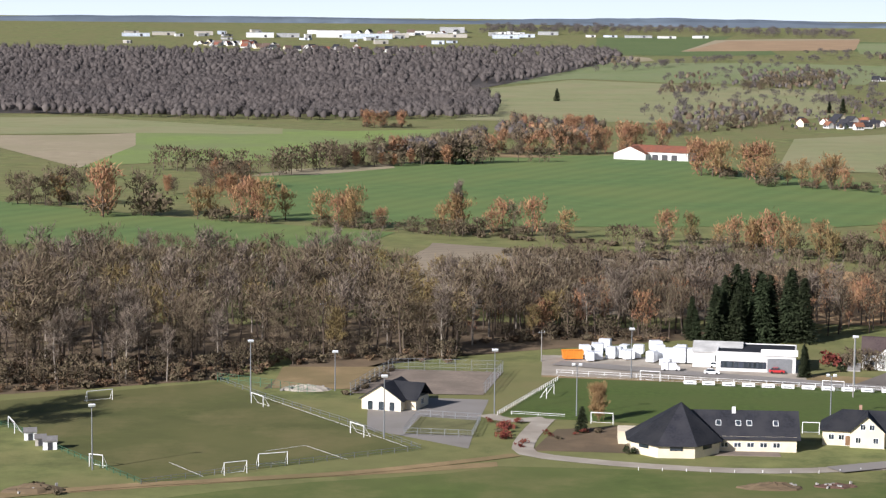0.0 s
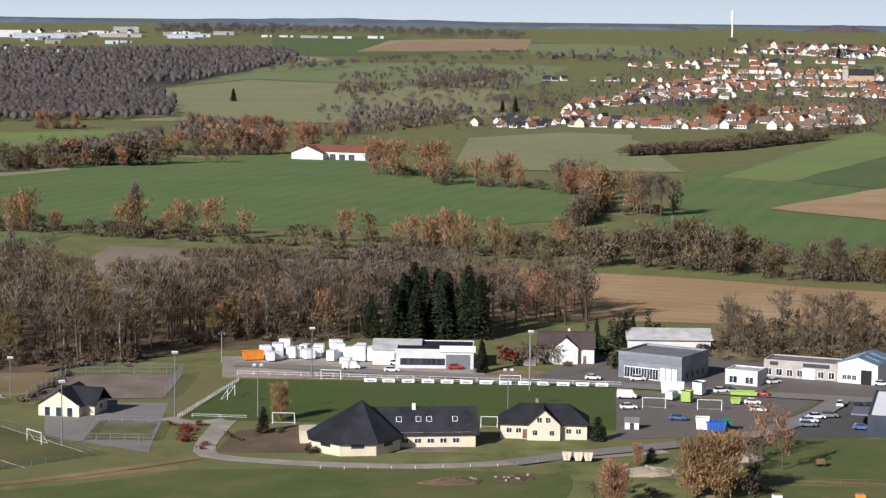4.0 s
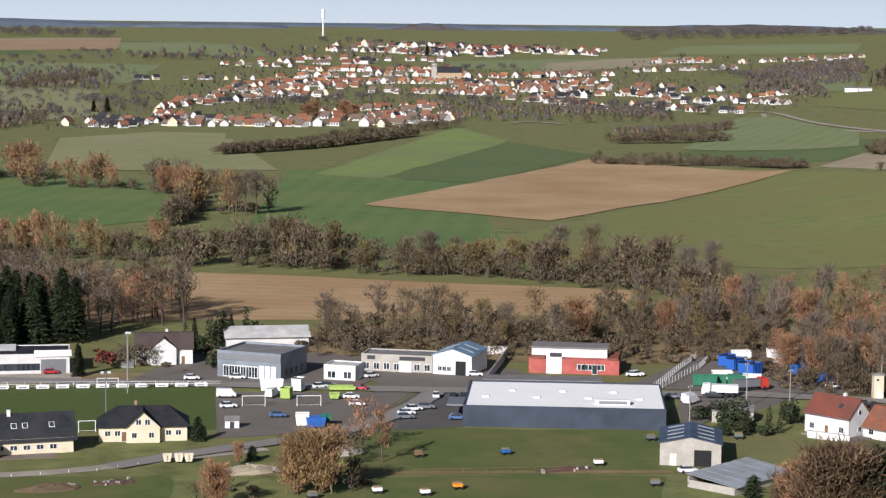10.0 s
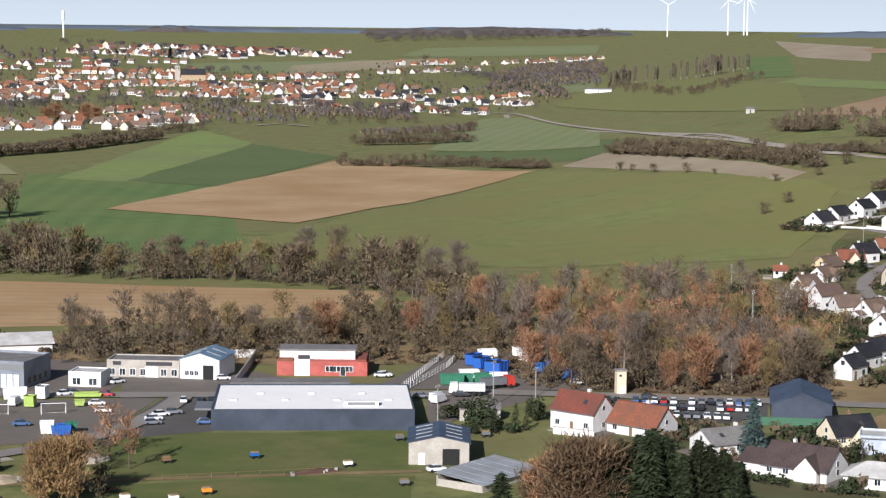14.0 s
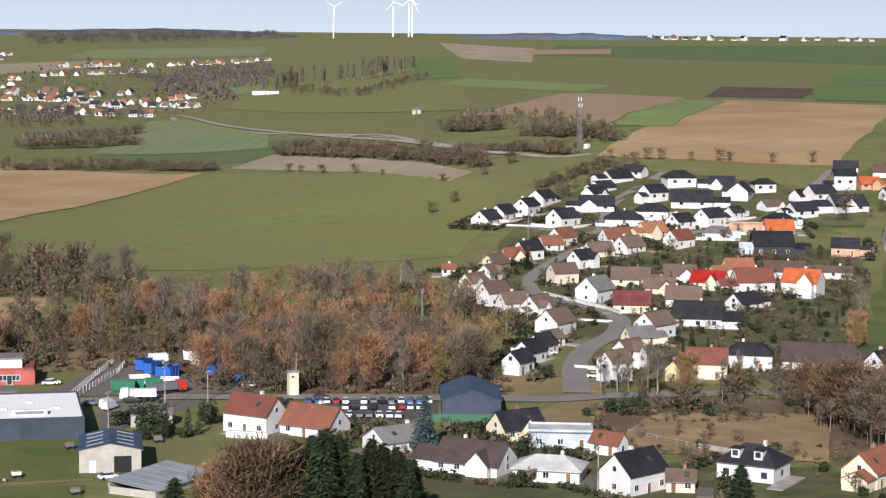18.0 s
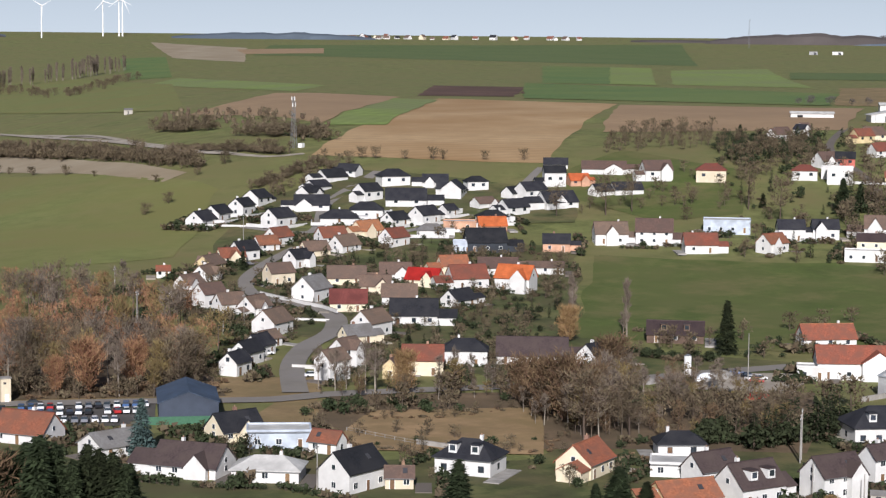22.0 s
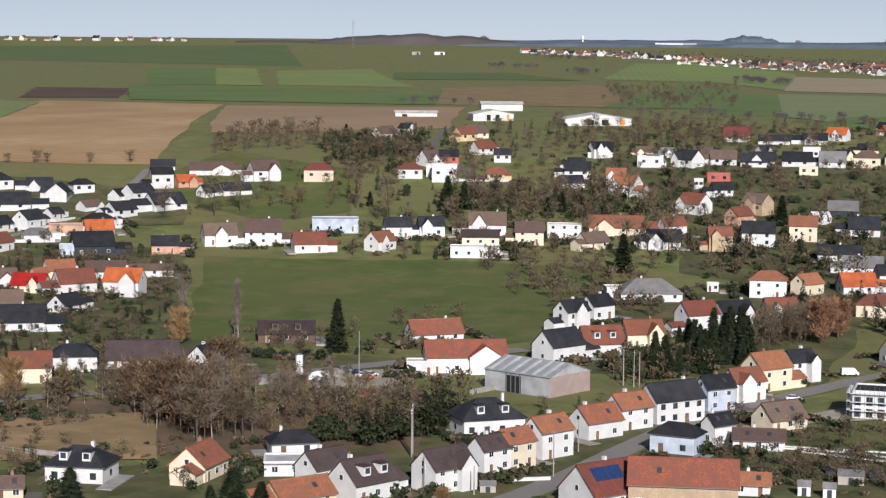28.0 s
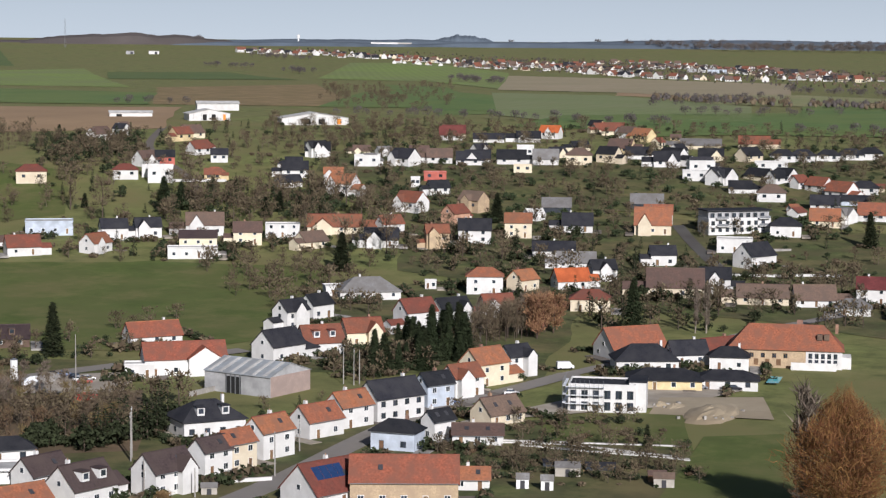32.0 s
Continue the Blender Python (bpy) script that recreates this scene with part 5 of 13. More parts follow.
def goal(x, y, rz, w=7.32, h=2.44, deep=1.6):
    b = thing("goal", x, y, rz, "white tubular football goal on the pitch", "goal", "football goals")
    for s in (-1, 1):
        pole(b, "post", "white_paint", s * w / 2, 0, 0, 0.16, h)
        part("stay", mesh_from("stay", *tube((s * w / 2, 0, h), (s * w / 2, deep, 0), 0.05, 0.05, 5), ["white_paint"]), b)
    part("crossbar", rod("white_paint"), b, pose(-w / 2 - 0.06, 0, h, 0, 90, 0) @ Matrix.Diagonal((0.16, 0.16, w + 0.12, 1)))
    part("ground_bar", rod("white_paint"), b, pose(-w / 2, deep, 0.06, 0, 90, 0) @ Matrix.Diagonal((0.08, 0.08, w, 1)))


def fence(points, h, gap, material, label, bars=2, mesh_fill="", post_w=0.10):
    """A fence of posts and rails along a line; one thing."""
    x0, y0 = points[0]
    b = thing("fence", x0, y0, 0, label, "fence")
    for (xa, ya), (xb, yb) in zip(points, points[1:]):
        d = math.hypot(xb - xa, yb - ya)
        a = math.degrees(math.atan2(yb - ya, xb - xa))
        m = max(1, round(d / gap))
        for k in range(m):
            s = k / m
            box(b, "post", material, xa + (xb - xa) * s - x0, ya + (yb - ya) * s - y0, 0, post_w, post_w, h, a)
        for k in range(bars):
            z = h * (k + 1) / bars - 0.08
            part("rail", block(material), b, pose((xa + xb) / 2 - x0, (ya + yb) / 2 - y0, z, 0, 0, a) @ Matrix.Diagonal((d, 0.05, 0.06, 1)))
        if mesh_fill:
            chunks = []
            for k in range(int(d / 0.9)):
                u = Vector((math.cos(radians(a)), math.sin(radians(a)), 0)) * (k * 0.9)
                chunks.append(tube((xa - x0 + u.x, ya - y0 + u.y, 0.05), (xa - x0 + u.x, ya - y0 + u.y, h), 0.012, 0.012, 3))
            for q in range(int(h / 0.4)):
                chunks.append(tube((xa - x0, ya - y0, 0.2 + q * 0.4), (xb - x0, yb - y0, 0.2 + q * 0.4), 0.012, 0.012, 3))
            part("wire_mesh", mesh_from("wire_mesh", *merge(*chunks), [mesh_fill]), b)
    return b


def board(x, y, rz, w=3.0, h=0.9):
    b = thing("advertising_board", x, y, rz, "white advertising board on the pitch rail", "board", "boards along the pitch")
    box(b, "panel", "white_paint", 0, 0, 0.25, w, 0.06, h)
    box(b, "print", "grey_metal", 0, -0.035, 0.45, w * 0.6, 0.02, h * 0.3)
    for s in (-0.42, 0.42):
        box(b, "foot", "grey_metal", s * w, 0.08, 0, 0.08, 0.08, 1.1)


def line_mark(name, x, y, rz, w, d, lift=0.14):
    ob = new(name, block("white_paint"))
    ob.matrix_basis = pose(x, y, lift, 0, 0, rz) @ Matrix.Diagonal((w, d, 0.02, 1))
    return tagged(ob, "faded white painted line on the ground", "marking", kind="structure")


# ---- vehicles and loose things ----
def hull(profile, width, taper):
    """A body from a side profile, narrowing towards its top."""
    top = max(z for _, z in profile)
    n_ = len(profile)
    vs = []
    for s in (-1, 1):
        for px, pz in profile:
            vs.append((px, s * width / 2 * (1 - taper * max(0, pz / top - 0.45)), pz))
    fs = [tuple(range(n_ - 1, -1, -1)), tuple(range(n_, 2 * n_))]
    fs += [(i, (i + 1) % n_, n_ + (i + 1) % n_, n_ + i) for i in range(n_)]
    return vs, fs


CAR_SHAPES = {
    "car": ([(-2.1, 0.28), (2.05, 0.28), (2.1, 0.7), (1.2, 0.9), (-1.95, 0.95), (-2.1, 0.75)], [(-1.75, 0.93), (1.05, 0.9), (0.45, 1.42), (-1.2, 1.45)], 1.75),
    "van": ([(-2.5, 0.35), (2.45, 0.35), (2.5, 1.0), (1.9, 1.3), (1.3, 2.2), (-2.45, 2.25), (-2.5, 1.0)], [(1.32, 1.35), (1.86, 1.32), (1.36, 2.05), (1.2, 2.05)], 1.95),
}
CAR_WORDS = {"car_white": "white", "car_grey": "grey", "car_black": "black", "car_red": "red", "car_blue": "blue"}


def car(x, y, rz, paint="car_white", kind="car", group="parked cars"):
    body, cabin, w = CAR_SHAPES[kind]
    b = thing(kind, x, y, rz, f"parked {CAR_WORDS[paint]} {kind} with dark windows", kind, group, lift=0.2)
    b.scale = (0.92, 0.92, 0.92)
    for key, prof, mt, wd in (("body", body, paint, w), ("cabin", cabin, "glass", w * 0.94)):
        if (kind, key, paint) not in SHARED:
            SHARED[(kind, key, paint)] = mesh_from(key, *hull(prof, wd, 0.25), [mt])
        part(key, SHARED[(kind, key, paint)], b)
    if kind == "car":
        part("roof", block(paint, 0.1), b, pose(-0.4, 0, 1.4) @ Matrix.Diagonal((1.55, 1.3, 0.09, 1)))
    for sx in (-1.3, 1.3) if kind == "car" else (-1.6, 1.6):
        for sy in (-1, 1):
            part("wheel", rod("rubber", 10), b, pose(sx, sy * w / 2 * 0.92 + 0.09, 0.31, 90, 0, 0) @ Matrix.Diagonal((0.62, 0.62, 0.18, 1)))
    return b


def lorry(x, y, rz, bed="white_paint", cab="white_paint", label="white tipper lorry parked in the yard"):
    b = thing("lorry", x, y, rz, label, "lorry", lift=0.24)
    c = part("cab", mesh_from("cab", *hull([(2.0, 0.6), (4.0, 0.6), (4.05, 1.6), (3.7, 2.9), (2.0, 3.0)], 2.4, 0.15), [cab]), b)
    box(b, "windscreen", "glass", 3.95, 0, 1.7, 0.12, 2.0, 0.9)
    box(b, "load_bed", bed, -1.4, 0, 1.0, 6.2, 2.45, 1.7)
    box(b, "chassis", "rubber", 0, 0, 0.55, 7.6, 1.0, 0.4)
    for sx in (-3.2, -1.9, 2.8):
        for sy in (-1, 1):
            part("wheel", rod("rubber", 10), b, pose(sx, sy * 1.15 + 0.15, 0.5, 90, 0, 0) @ Matrix.Diagonal((1.0, 1.0, 0.3, 1)))


def skip(x, y, rz, paint, L=6.0, W_=2.4, h=2.3, label=""):
    b = thing("container", x, y, rz, label or f"{paint.split('_')[0]} steel waste container in the yard", "container", "containers in the yards", lift=0.22)
    vs = [(-L / 2 + 0.3, -W_ / 2, 0.15), (L / 2 - 0.3, -W_ / 2, 0.15), (L / 2 - 0.3, W_ / 2, 0.15), (-L / 2 + 0.3, W_ / 2, 0.15), (-L / 2, -W_ / 2, h), (L / 2, -W_ / 2, h), (L / 2, W_ / 2, h), (-L / 2, W_ / 2, h)]
    part("shell", mesh_from("shell", vs, [(3, 2, 1, 0), (0, 1, 5, 4), (1, 2, 6, 5), (2, 3, 7, 6), (3, 0, 4, 7)], [paint]), b)
    box(b, "load", "rubber", 0, 0, h - 0.5, L - 0.4, W_ - 0.2, 0.25)
    for k in range(3):
        for s in (-1, 1):
            box(b, "rib", paint, -L / 2 + 0.9 + k * (L - 1.8) / 2, s * (W_ / 2 + 0.05), 0.3, 0.14, 0.1, h - 0.4)
    for s in (-1, 1):
        box(b, "rim", paint, 0, s * W_ / 2, h - 0.05, L, 0.14, 0.14)


def hay_rack(x, y, rz, paint="orange_paint", label="orange livestock feeder trailer in the paddock"):
    b = thing("feeder", x, y, rz, label, "feeder", "feeders in the paddock", lift=0.1)
    b.scale = (0.75, 0.75, 0.75)
    box(b, "body", paint, 0, 0, 0.6, 2.4, 1.6, 0.9, bevel=0.05)
    box(b, "hay", "dry_scrub", 0, 0, 1.5, 2.1, 1.3, 0.35, bevel=0.1)
    for sx in (-0.9, 0.9):
        for sy in (-0.8, 0.8):
            part("wheel", rod("rubber", 8), b, pose(sx, sy, 0.35, 90, 0, 0) @ Matrix.Diagonal((0.7, 0.7, 0.2, 1)))


def utility_pole(x, y, h, arms=True, material="concrete"):
    b = thing("utility_pole", x, y, 30, "weathered utility pole with a crossarm", "pole", "utility poles")
    pole(b, "shaft", material, 0, 0, -0.3, 0.32, h + 0.3, 0.6)
    if arms:
        box(b, "crossarm", "grey_metal", 0, 0, h - 0.7, 1.8, 0.12, 0.14)
        for k in (-0.8, 0, 0.8):
            part("insulator", rod("white_paint", 6), b, pose(k, 0, h - 0.55) @ Matrix.Diagonal((0.12, 0.12, 0.3, 1)))


def garden_wall(points, h, material="wall_w", label="low white rendered garden wall", thick=0.25):
    x0, y0 = points[0]
    b = thing("garden_wall", x0, y0, 0, label, "wall", "garden walls")
    for (xa, ya), (xb, yb) in zip(points, points[1:]):
        d, a = math.hypot(xb - xa, yb - ya), math.degrees(math.atan2(yb - ya, xb - xa))
        box(b, "wall_run", material, (xa + xb) / 2 - x0, (ya + yb) / 2 - y0, -0.2, d + thick, thick, h + 0.2, a)
        box(b, "coping", "concrete", (xa + xb) / 2 - x0, (ya + yb) / 2 - y0, h, d + thick, thick + 0.1, 0.08, a)


def hut(x, y, rz, L, D, h, wall="wall_block", roof="roof_g", label="small white garden hut"):
    b = thing("hut", x, y, rz, label, "hut")
    shed(b, L, D, h * 0.72, h, wall, roof, 0.2)
    box(b, "door", "dark_frame", 0, -D / 2 - 0.04, 0, 0.9, 0.1, h * 0.6)


def earth_heap(x, y, w, d, h, material="gravel", label="heap of loose earth and rubble"):
    b = new("earth_heap")
    b.matrix_basis = pose(x, y, ground_z(x, y))
    tagged(b, label, "heap")
    rng = random.Random(int(x))
    n_, vs, fs = 14, [], []
    for j in range(6):
        for i in range(n_):
            a, s = 2 * math.pi * i / n_, 1 - j / 5.5
            k = 1 + 0.25 * noise.noise((math.cos(a) * 2 + x, math.sin(a) * 2 + y, j * 0.6))
            vs.append((math.cos(a) * w / 2 * s * k, math.sin(a) * d / 2 * s * k, h * (1 - s ** 1.6) * k + (0 if j else -0.3) + 0.3 * noise.noise((x + i, y, j))))
    fs = [(j * n_ + i, j * n_ + (i + 1) % n_, (j + 1) * n_ + (i + 1) % n_, (j + 1) * n_ + i) for j in range(5) for i in range(n_)] + [tuple(5 * n_ + i for i in range(n_))]
    part("mound", mesh_from("mound", vs, fs, [material]), b)
    for k in range(8):
        box(b, "rubble", "concrete", rng.uniform(-0.4, 0.4) * w, rng.uniform(-0.4, 0.4) * d, 0.05, rng.uniform(0.3, 0.9), rng.uniform(0.3, 0.8), rng.uniform(0.3, h * 0.6 + 0.3), rng.uniform(0, 90))


def solar(x, y, z, rz, tilt, n_=3):
    b = new("solar_panel")
    b.matrix_basis = pose(x, y, z, tilt, 0, rz)
    tagged(b, "blue solar panels on a red tiled roof", "solar panel")
    for k in range(n_):
        p = box(b, "module", "solar_glass", (k - (n_ - 1) / 2) * 1.75, 0, 0, 1.65, 3.0, 0.08)


# ---- fields and surfaces ----
sheet("sports_pitch", ((-105.8, 447.9), (-55.3, 370.4), (-4.5, 403.0), (-53.1, 478.4)), "pitch_worn", 0.04, "worn olive sports pitch with faded lines", "pitch", wave=0.0, step=12)
sheet("sports_pitch", ((12.8, 438.1), (106.0, 415.7), (118.0, 470.6), (29.4, 491.2)), "pitch_green", 0.04, "green sports pitch behind a white rail", "pitch", wave=0.0, step=12)
sheet("scrub_ground", ((122.5, 519.9), (262.2, 451.9), (318.5, 553.4), (171.6, 558.3)), "dry_scrub", 0.04, "brown dry scrub along the brook", "ground", wave=4.0, step=12)
sheet("field", ((-64.3, 350.6), (73.0, 324.3), (84.5, 373.9), (11.0, 387.3)), "lawn_grass", 0.04, "green winter crop", "field", wave=9.0, step=12)
sheet("verge", ((-88.1, 354.5), (11.0, 387.3), (11.1, 391.4), (-89.0, 358.3)), "dry_scrub", 0.04, "dry grass verge", "ground", wave=3.0, step=12)
sheet("verge", ((24.6, 488.1), (119.3, 471.2), (120.2, 486.8), (25.8, 511.5)), "dry_scrub", 0.07, "dry grass strip behind the pitch", "ground", wave=1.0, step=12)
sheet("verge", ((254.0, 401.8), (314.0, 357.8), (339.8, 383.1), (288.3, 429.2)), "dry_scrub", 0.04, "dry grass verge beside the road", "ground", wave=2.0, step=12)
sheet("verge", ((278.7, 341.9), (313.9, 314.1), (340.1, 348.2), (306.2, 363.0)), "dry_scrub", 0.07, "dry grass bank", "ground", wave=2.0, step=12)
sheet("field", ((-25.2, 617.3), (80.2, 587.9), (119.1, 723.4), (-4.3, 792.2)), "ploughed_grey", 0.04, "grey-brown ploughed field", "field", wave=3.0, step=12)
sheet("field", ((80.2, 587.9), (256.4, 547.9), (294.9, 600.1), (119.1, 723.4)), "ploughed_tan", 0.07, "tan ploughed field", "field", wave=3.0, step=12)
sheet("field", ((257.7, 3449.1), (414.4, 3558.5), (592.8, 4189.2), (306.7, 4108.1)), "crop_deep", 0.16, "far dark green field", "field", wave=3.0, step=60)
sheet("field", ((421.3, 3618.1), (736.1, 3666.9), (821.5, 4038.0), (554.2, 3994.3)), "ploughed_brown", 0.32, "far brown field", "field", wave=3.0, step=60)
sheet("field", ((728.1, 3627.1), (952.6, 3503.9), (961.8, 3864.1), (808.7, 3974.6)), "crop_deep", 0.16, "far green field", "field", wave=3.0, step=60)
sheet("field", ((205.1, 786.2), (292.9, 716.2), (445.8, 1164.7), (339.6, 1181.1)), "crop_green", 0.04, "green crop field", "field", wave=3.0, step=30)
sheet("field", ((344.9, 1140.4), (381.2, 1084.9), (595.6, 1454.1), (628.0, 1655.2)), "crop_light", 0.14, "light green field", "field", wave=3.0, step=30)
sheet("field", ((374.5, 1104.8), (409.2, 1051.3), (585.5, 1269.6), (589.7, 1439.6)), "crop_deep", 0.21, "dark green crop field", "field", wave=3.0, step=30)
sheet("field", ((255.2, 719.7), (451.0, 590.3), (559.1, 695.4), (605.6, 1042.4)), "pasture", 0.07, "wide olive pasture", "field", wave=9.0, step=30)
sheet("field", ((307.0, 934.6), (362.1, 833.3), (605.9, 1041.5), (574.9, 1242.9)), "ploughed_tan", 0.28, "large tan ploughed field", "field", wave=3.0, step=30)
sheet("field", ((626.0, 1045.4), (559.1, 740.5), (579.6, 748.2), (684.8, 1089.2)), "pale_soil", 0.07, "pale bare soil strip", "field", wave=3.0, step=30)
sheet("field", ((642.6, 1262.7), (647.0, 1061.7), (758.4, 1159.4), (824.6, 1496.9)), "crop_deep", 0.07, "grey-green field", "field", wave=3.0, step=30)
sheet("field", ((2293.5, 2773.1), (2453.5, 1915.3), (3527.9, 2801.8), (2736.0, 3253.2)), "crop_deep", 0.16, "green hilltop field", "field", wave=3.0, step=60)
sheet("field", ((2127.6, 2783.1), (2022.7, 2466.3), (2582.6, 3140.3), (2629.9, 3519.1)), "pale_soil", 0.16, "pale hilltop field", "field", wave=3.0, step=60)
sheet("field", ((2329.4, 2840.2), (2457.9, 2772.1), (2685.5, 3028.9), (2498.0, 3071.6)), "ploughed_brown", 0.32, "narrow brown field", "field", wave=3.0, step=60)
sheet("field", ((1392.4, 1868.6), (1098.8, 1277.5), (1239.8, 1394.1), (1548.5, 2014.2)), "crop_light", 0.16, "light green strip", "field", wave=3.0, step=60)
sheet("field", ((830.2, 1073.8), (748.9, 846.7), (1049.4, 1097.8), (1069.6, 1264.6)), "ploughed_brown", 0.16, "brown ploughed field", "field", wave=3.0, step=60)
sheet("field", ((634.5, 725.2), (699.9, 633.5), (1077.1, 910.6), (1048.5, 1055.3)), "ploughed_tan", 0.07, "large tan ploughed field on the slope", "field", wave=3.0, step=60)
sheet("field", ((738.5, 834.9), (765.1, 813.6), (1021.4, 1028.0), (1017.5, 1070.4)), "crop_light", 0.32, "light green strip", "field", wave=3.0, step=60)
sheet("field", ((823.2, 707.2), (932.0, 627.0), (1154.7, 763.2), (1061.6, 895.0)), "ploughed_brown", 0.16, "brown ploughed field", "field", wave=3.0, step=60)
sheet("field", ((1081.8, 1113.1), (1131.2, 1059.5), (1379.2, 1274.4), (1339.9, 1356.2)), "dark_soil", 0.16, "dark freshly turned soil", "field", wave=3.0, step=60)
sheet("field", ((1206.9, 1124.3), (1192.1, 914.4), (1274.2, 977.5), (1365.1, 1257.8)), "dark_soil", 0.16, "dark soil strip", "field", wave=3.0, step=60)
sheet("field", ((1527.6, 1390.6), (1559.8, 1328.8), (2275.6, 1939.2), (2226.3, 2027.3)), "crop_green", 0.16, "square green field", "field", wave=3.0, step=60)
sheet("field", ((1559.8, 1328.8), (1568.9, 1276.3), (2286.0, 1870.7), (2275.6, 1939.2)), "crop_light", 0.32, "light green field", "field", wave=3.0, step=60)
sheet("field", ((1601.0, 1281.4), (1634.5, 1137.9), (2411.4, 1758.3), (2215.6, 1778.6)), "crop_light", 0.16, "light green field", "field", wave=3.0, step=60)
sheet("field", ((1987.4, 1416.2), (2114.5, 1229.1), (2408.1, 1516.9), (2285.3, 1628.3)), "crop_deep", 0.32, "dark green field", "field", wave=3.0, step=60)
sheet("field", ((1189.6, 809.6), (1235.4, 668.7), (1889.8, 1077.6), (1642.2, 1111.1)), "dry_scrub", 0.16, "olive brown stubble field", "field", wave=3.0, step=60)
sheet("field", ((1108.4, 1027.7), (1177.1, 805.8), (1453.0, 983.1), (1506.9, 1396.8)), "crop_green", 0.32, "green field strip", "field", wave=3.0, step=60)
sheet("field", ((1135.2, 558.7), (1184.6, 538.9), (1867.6, 913.1), (1949.5, 1027.7)), "crop_green", 0.16, "green field", "field", wave=3.0, step=60)
sheet("field", ((1204.4, 544.0), (1215.4, 454.8), (1497.5, 565.3), (1576.2, 727.9)), "crop_light", 0.16, "pale green field", "field", wave=3.0, step=60)
sheet("field", ((1657.5, 646.7), (1538.3, 410.6), (1995.0, 625.7), (2241.0, 867.5)), "ploughed_brown", 0.16, "brown field", "field", wave=3.0, step=60)
sheet("field", ((1049.2, 473.8), (1069.8, 316.0), (1365.1, 337.9), (1184.0, 495.8)), "crop_green", 0.32, "green field", "field", wave=3.0, step=60)
sheet("field", ((1091.5, 316.1), (1130.7, 238.4), (1525.4, 322.2), (1444.4, 418.7)), "crop_green", 0.48, "green field", "field", wave=3.0, step=60)
sheet("garden_ground", ((374.9, 487.4), (376.6, 329.9), (572.2, 502.8), (505.1, 627.5)), "garden_grass", 0.04, "garden ground of the old estate", "ground", wave=9.0, step=30)
sheet("garden_ground", ((491.2, 631.4), (606.8, 533.4), (662.8, 583.2), (618.4, 686.8)), "garden_grass", 0.21, "plots of the new estate", "ground", wave=9.0, step=30)
sheet("garden_ground", ((189.2, 318.8), (245.6, 264.1), (298.6, 328.6), (236.1, 373.8)), "garden_grass", 0.11, "gardens below the road", "ground", wave=9.0, step=12)
sheet("garden_ground", ((243.2, 273.6), (285.6, 231.3), (325.9, 264.1), (270.6, 296.2)), "garden_grass", 0.14, "gardens below the road", "ground", wave=9.0, step=12)
sheet("garden_ground", ((279.8, 261.5), (355.9, 119.5), (444.2, 151.0), (350.1, 294.1)), "garden_grass", 0.18, "gardens along the street", "ground", wave=9.0, step=12)
sheet("garden_ground", ((448.0, 279.0), (478.4, 205.6), (685.6, 264.2), (575.0, 344.8)), "garden_grass", 0.04, "gardens on the slope", "ground", wave=9.0, step=12)
sheet("garden_ground", ((636.3, 330.5), (585.0, 142.9), (785.6, 181.6), (775.7, 403.2)), "garden_grass", 0.07, "gardens on the slope", "ground", wave=9.0, step=30)
sheet("garden_ground", ((764.2, 435.7), (810.7, 183.1), (977.8, 221.8), (867.3, 494.4)), "garden_grass", 0.21, "gardens of the upper village", "ground", wave=9.0, step=30)
sheet("wood_floor", ((278.9, 319.3), (350.5, 241.8), (414.6, 286.5), (321.5, 364.0)), "leaf_litter", 0.21, "brown ground of the thicket", "ground", wave=4.0, step=12)
sheet("garden_ground", ((370.1, 385.8), (400.7, 312.3), (448.3, 309.0), (421.8, 373.9)), "garden_grass", 0.07, "gardens along the road", "ground", wave=9.0, step=12)
sheet("meadow", ((431.3, 382.9), (494.6, 301.5), (614.3, 416.0), (563.1, 483.4)), "lawn_grass", 0.07, "open green meadow between the houses", "meadow", wave=9.0, step=12)
sheet("meadow", ((276.7, 311.5), (309.1, 277.8), (347.5, 316.0), (315.1, 341.0)), "bracken", 0.25, "dry brown meadow", "meadow", wave=3.0, step=12)
sheet("paddock", ((115.1, 366.5), (181.8, 347.2), (195.1, 387.3), (136.5, 410.4)), "lawn_grass", 0.04, "grazed paddock", "meadow", wave=9.0, step=12)
sheet("paddock", ((88.5, 311.8), (148.8, 290.2), (177.2, 346.4), (113.5, 364.9)), "lawn_grass", 0.04, "grazed paddock", "meadow", wave=9.0, step=12)
sheet("lawn", ((401.6, 172.4), (405.7, 139.0), (445.8, 155.7), (429.9, 184.7)), "lawn_grass", 0.21, "garden lawn", "lawn", wave=1.0, step=12)
sheet("lawn", ((351.0, 128.8), (363.4, 105.6), (433.5, 127.6), (421.9, 142.0)), "lawn_grass", 0.21, "shaded lawn under the willow", "lawn", wave=1.0, step=12)
sheet("wood_floor", ((-115.0, 454.4), (-54.1, 481.4), (-28.7, 566.8), (-147.0, 582.7)), "leaf_litter", 0.04, "brown leaf litter of the wood floor", "ground", wave=3.0, step=12)
sheet("wood_floor", ((-40.8, 468.4), (-12.9, 509.7), (97.6, 562.7), (-29.9, 589.0)), "leaf_litter", 0.07, "brown leaf litter of the wood floor", "ground", wave=3.0, step=12)
sheet("wood_floor", ((238.3, 424.0), (303.9, 378.0), (381.5, 512.1), (314.0, 530.7)), "leaf_litter", 0.07, "brown leaf litter of the wood floor", "ground", wave=3.0, step=12)
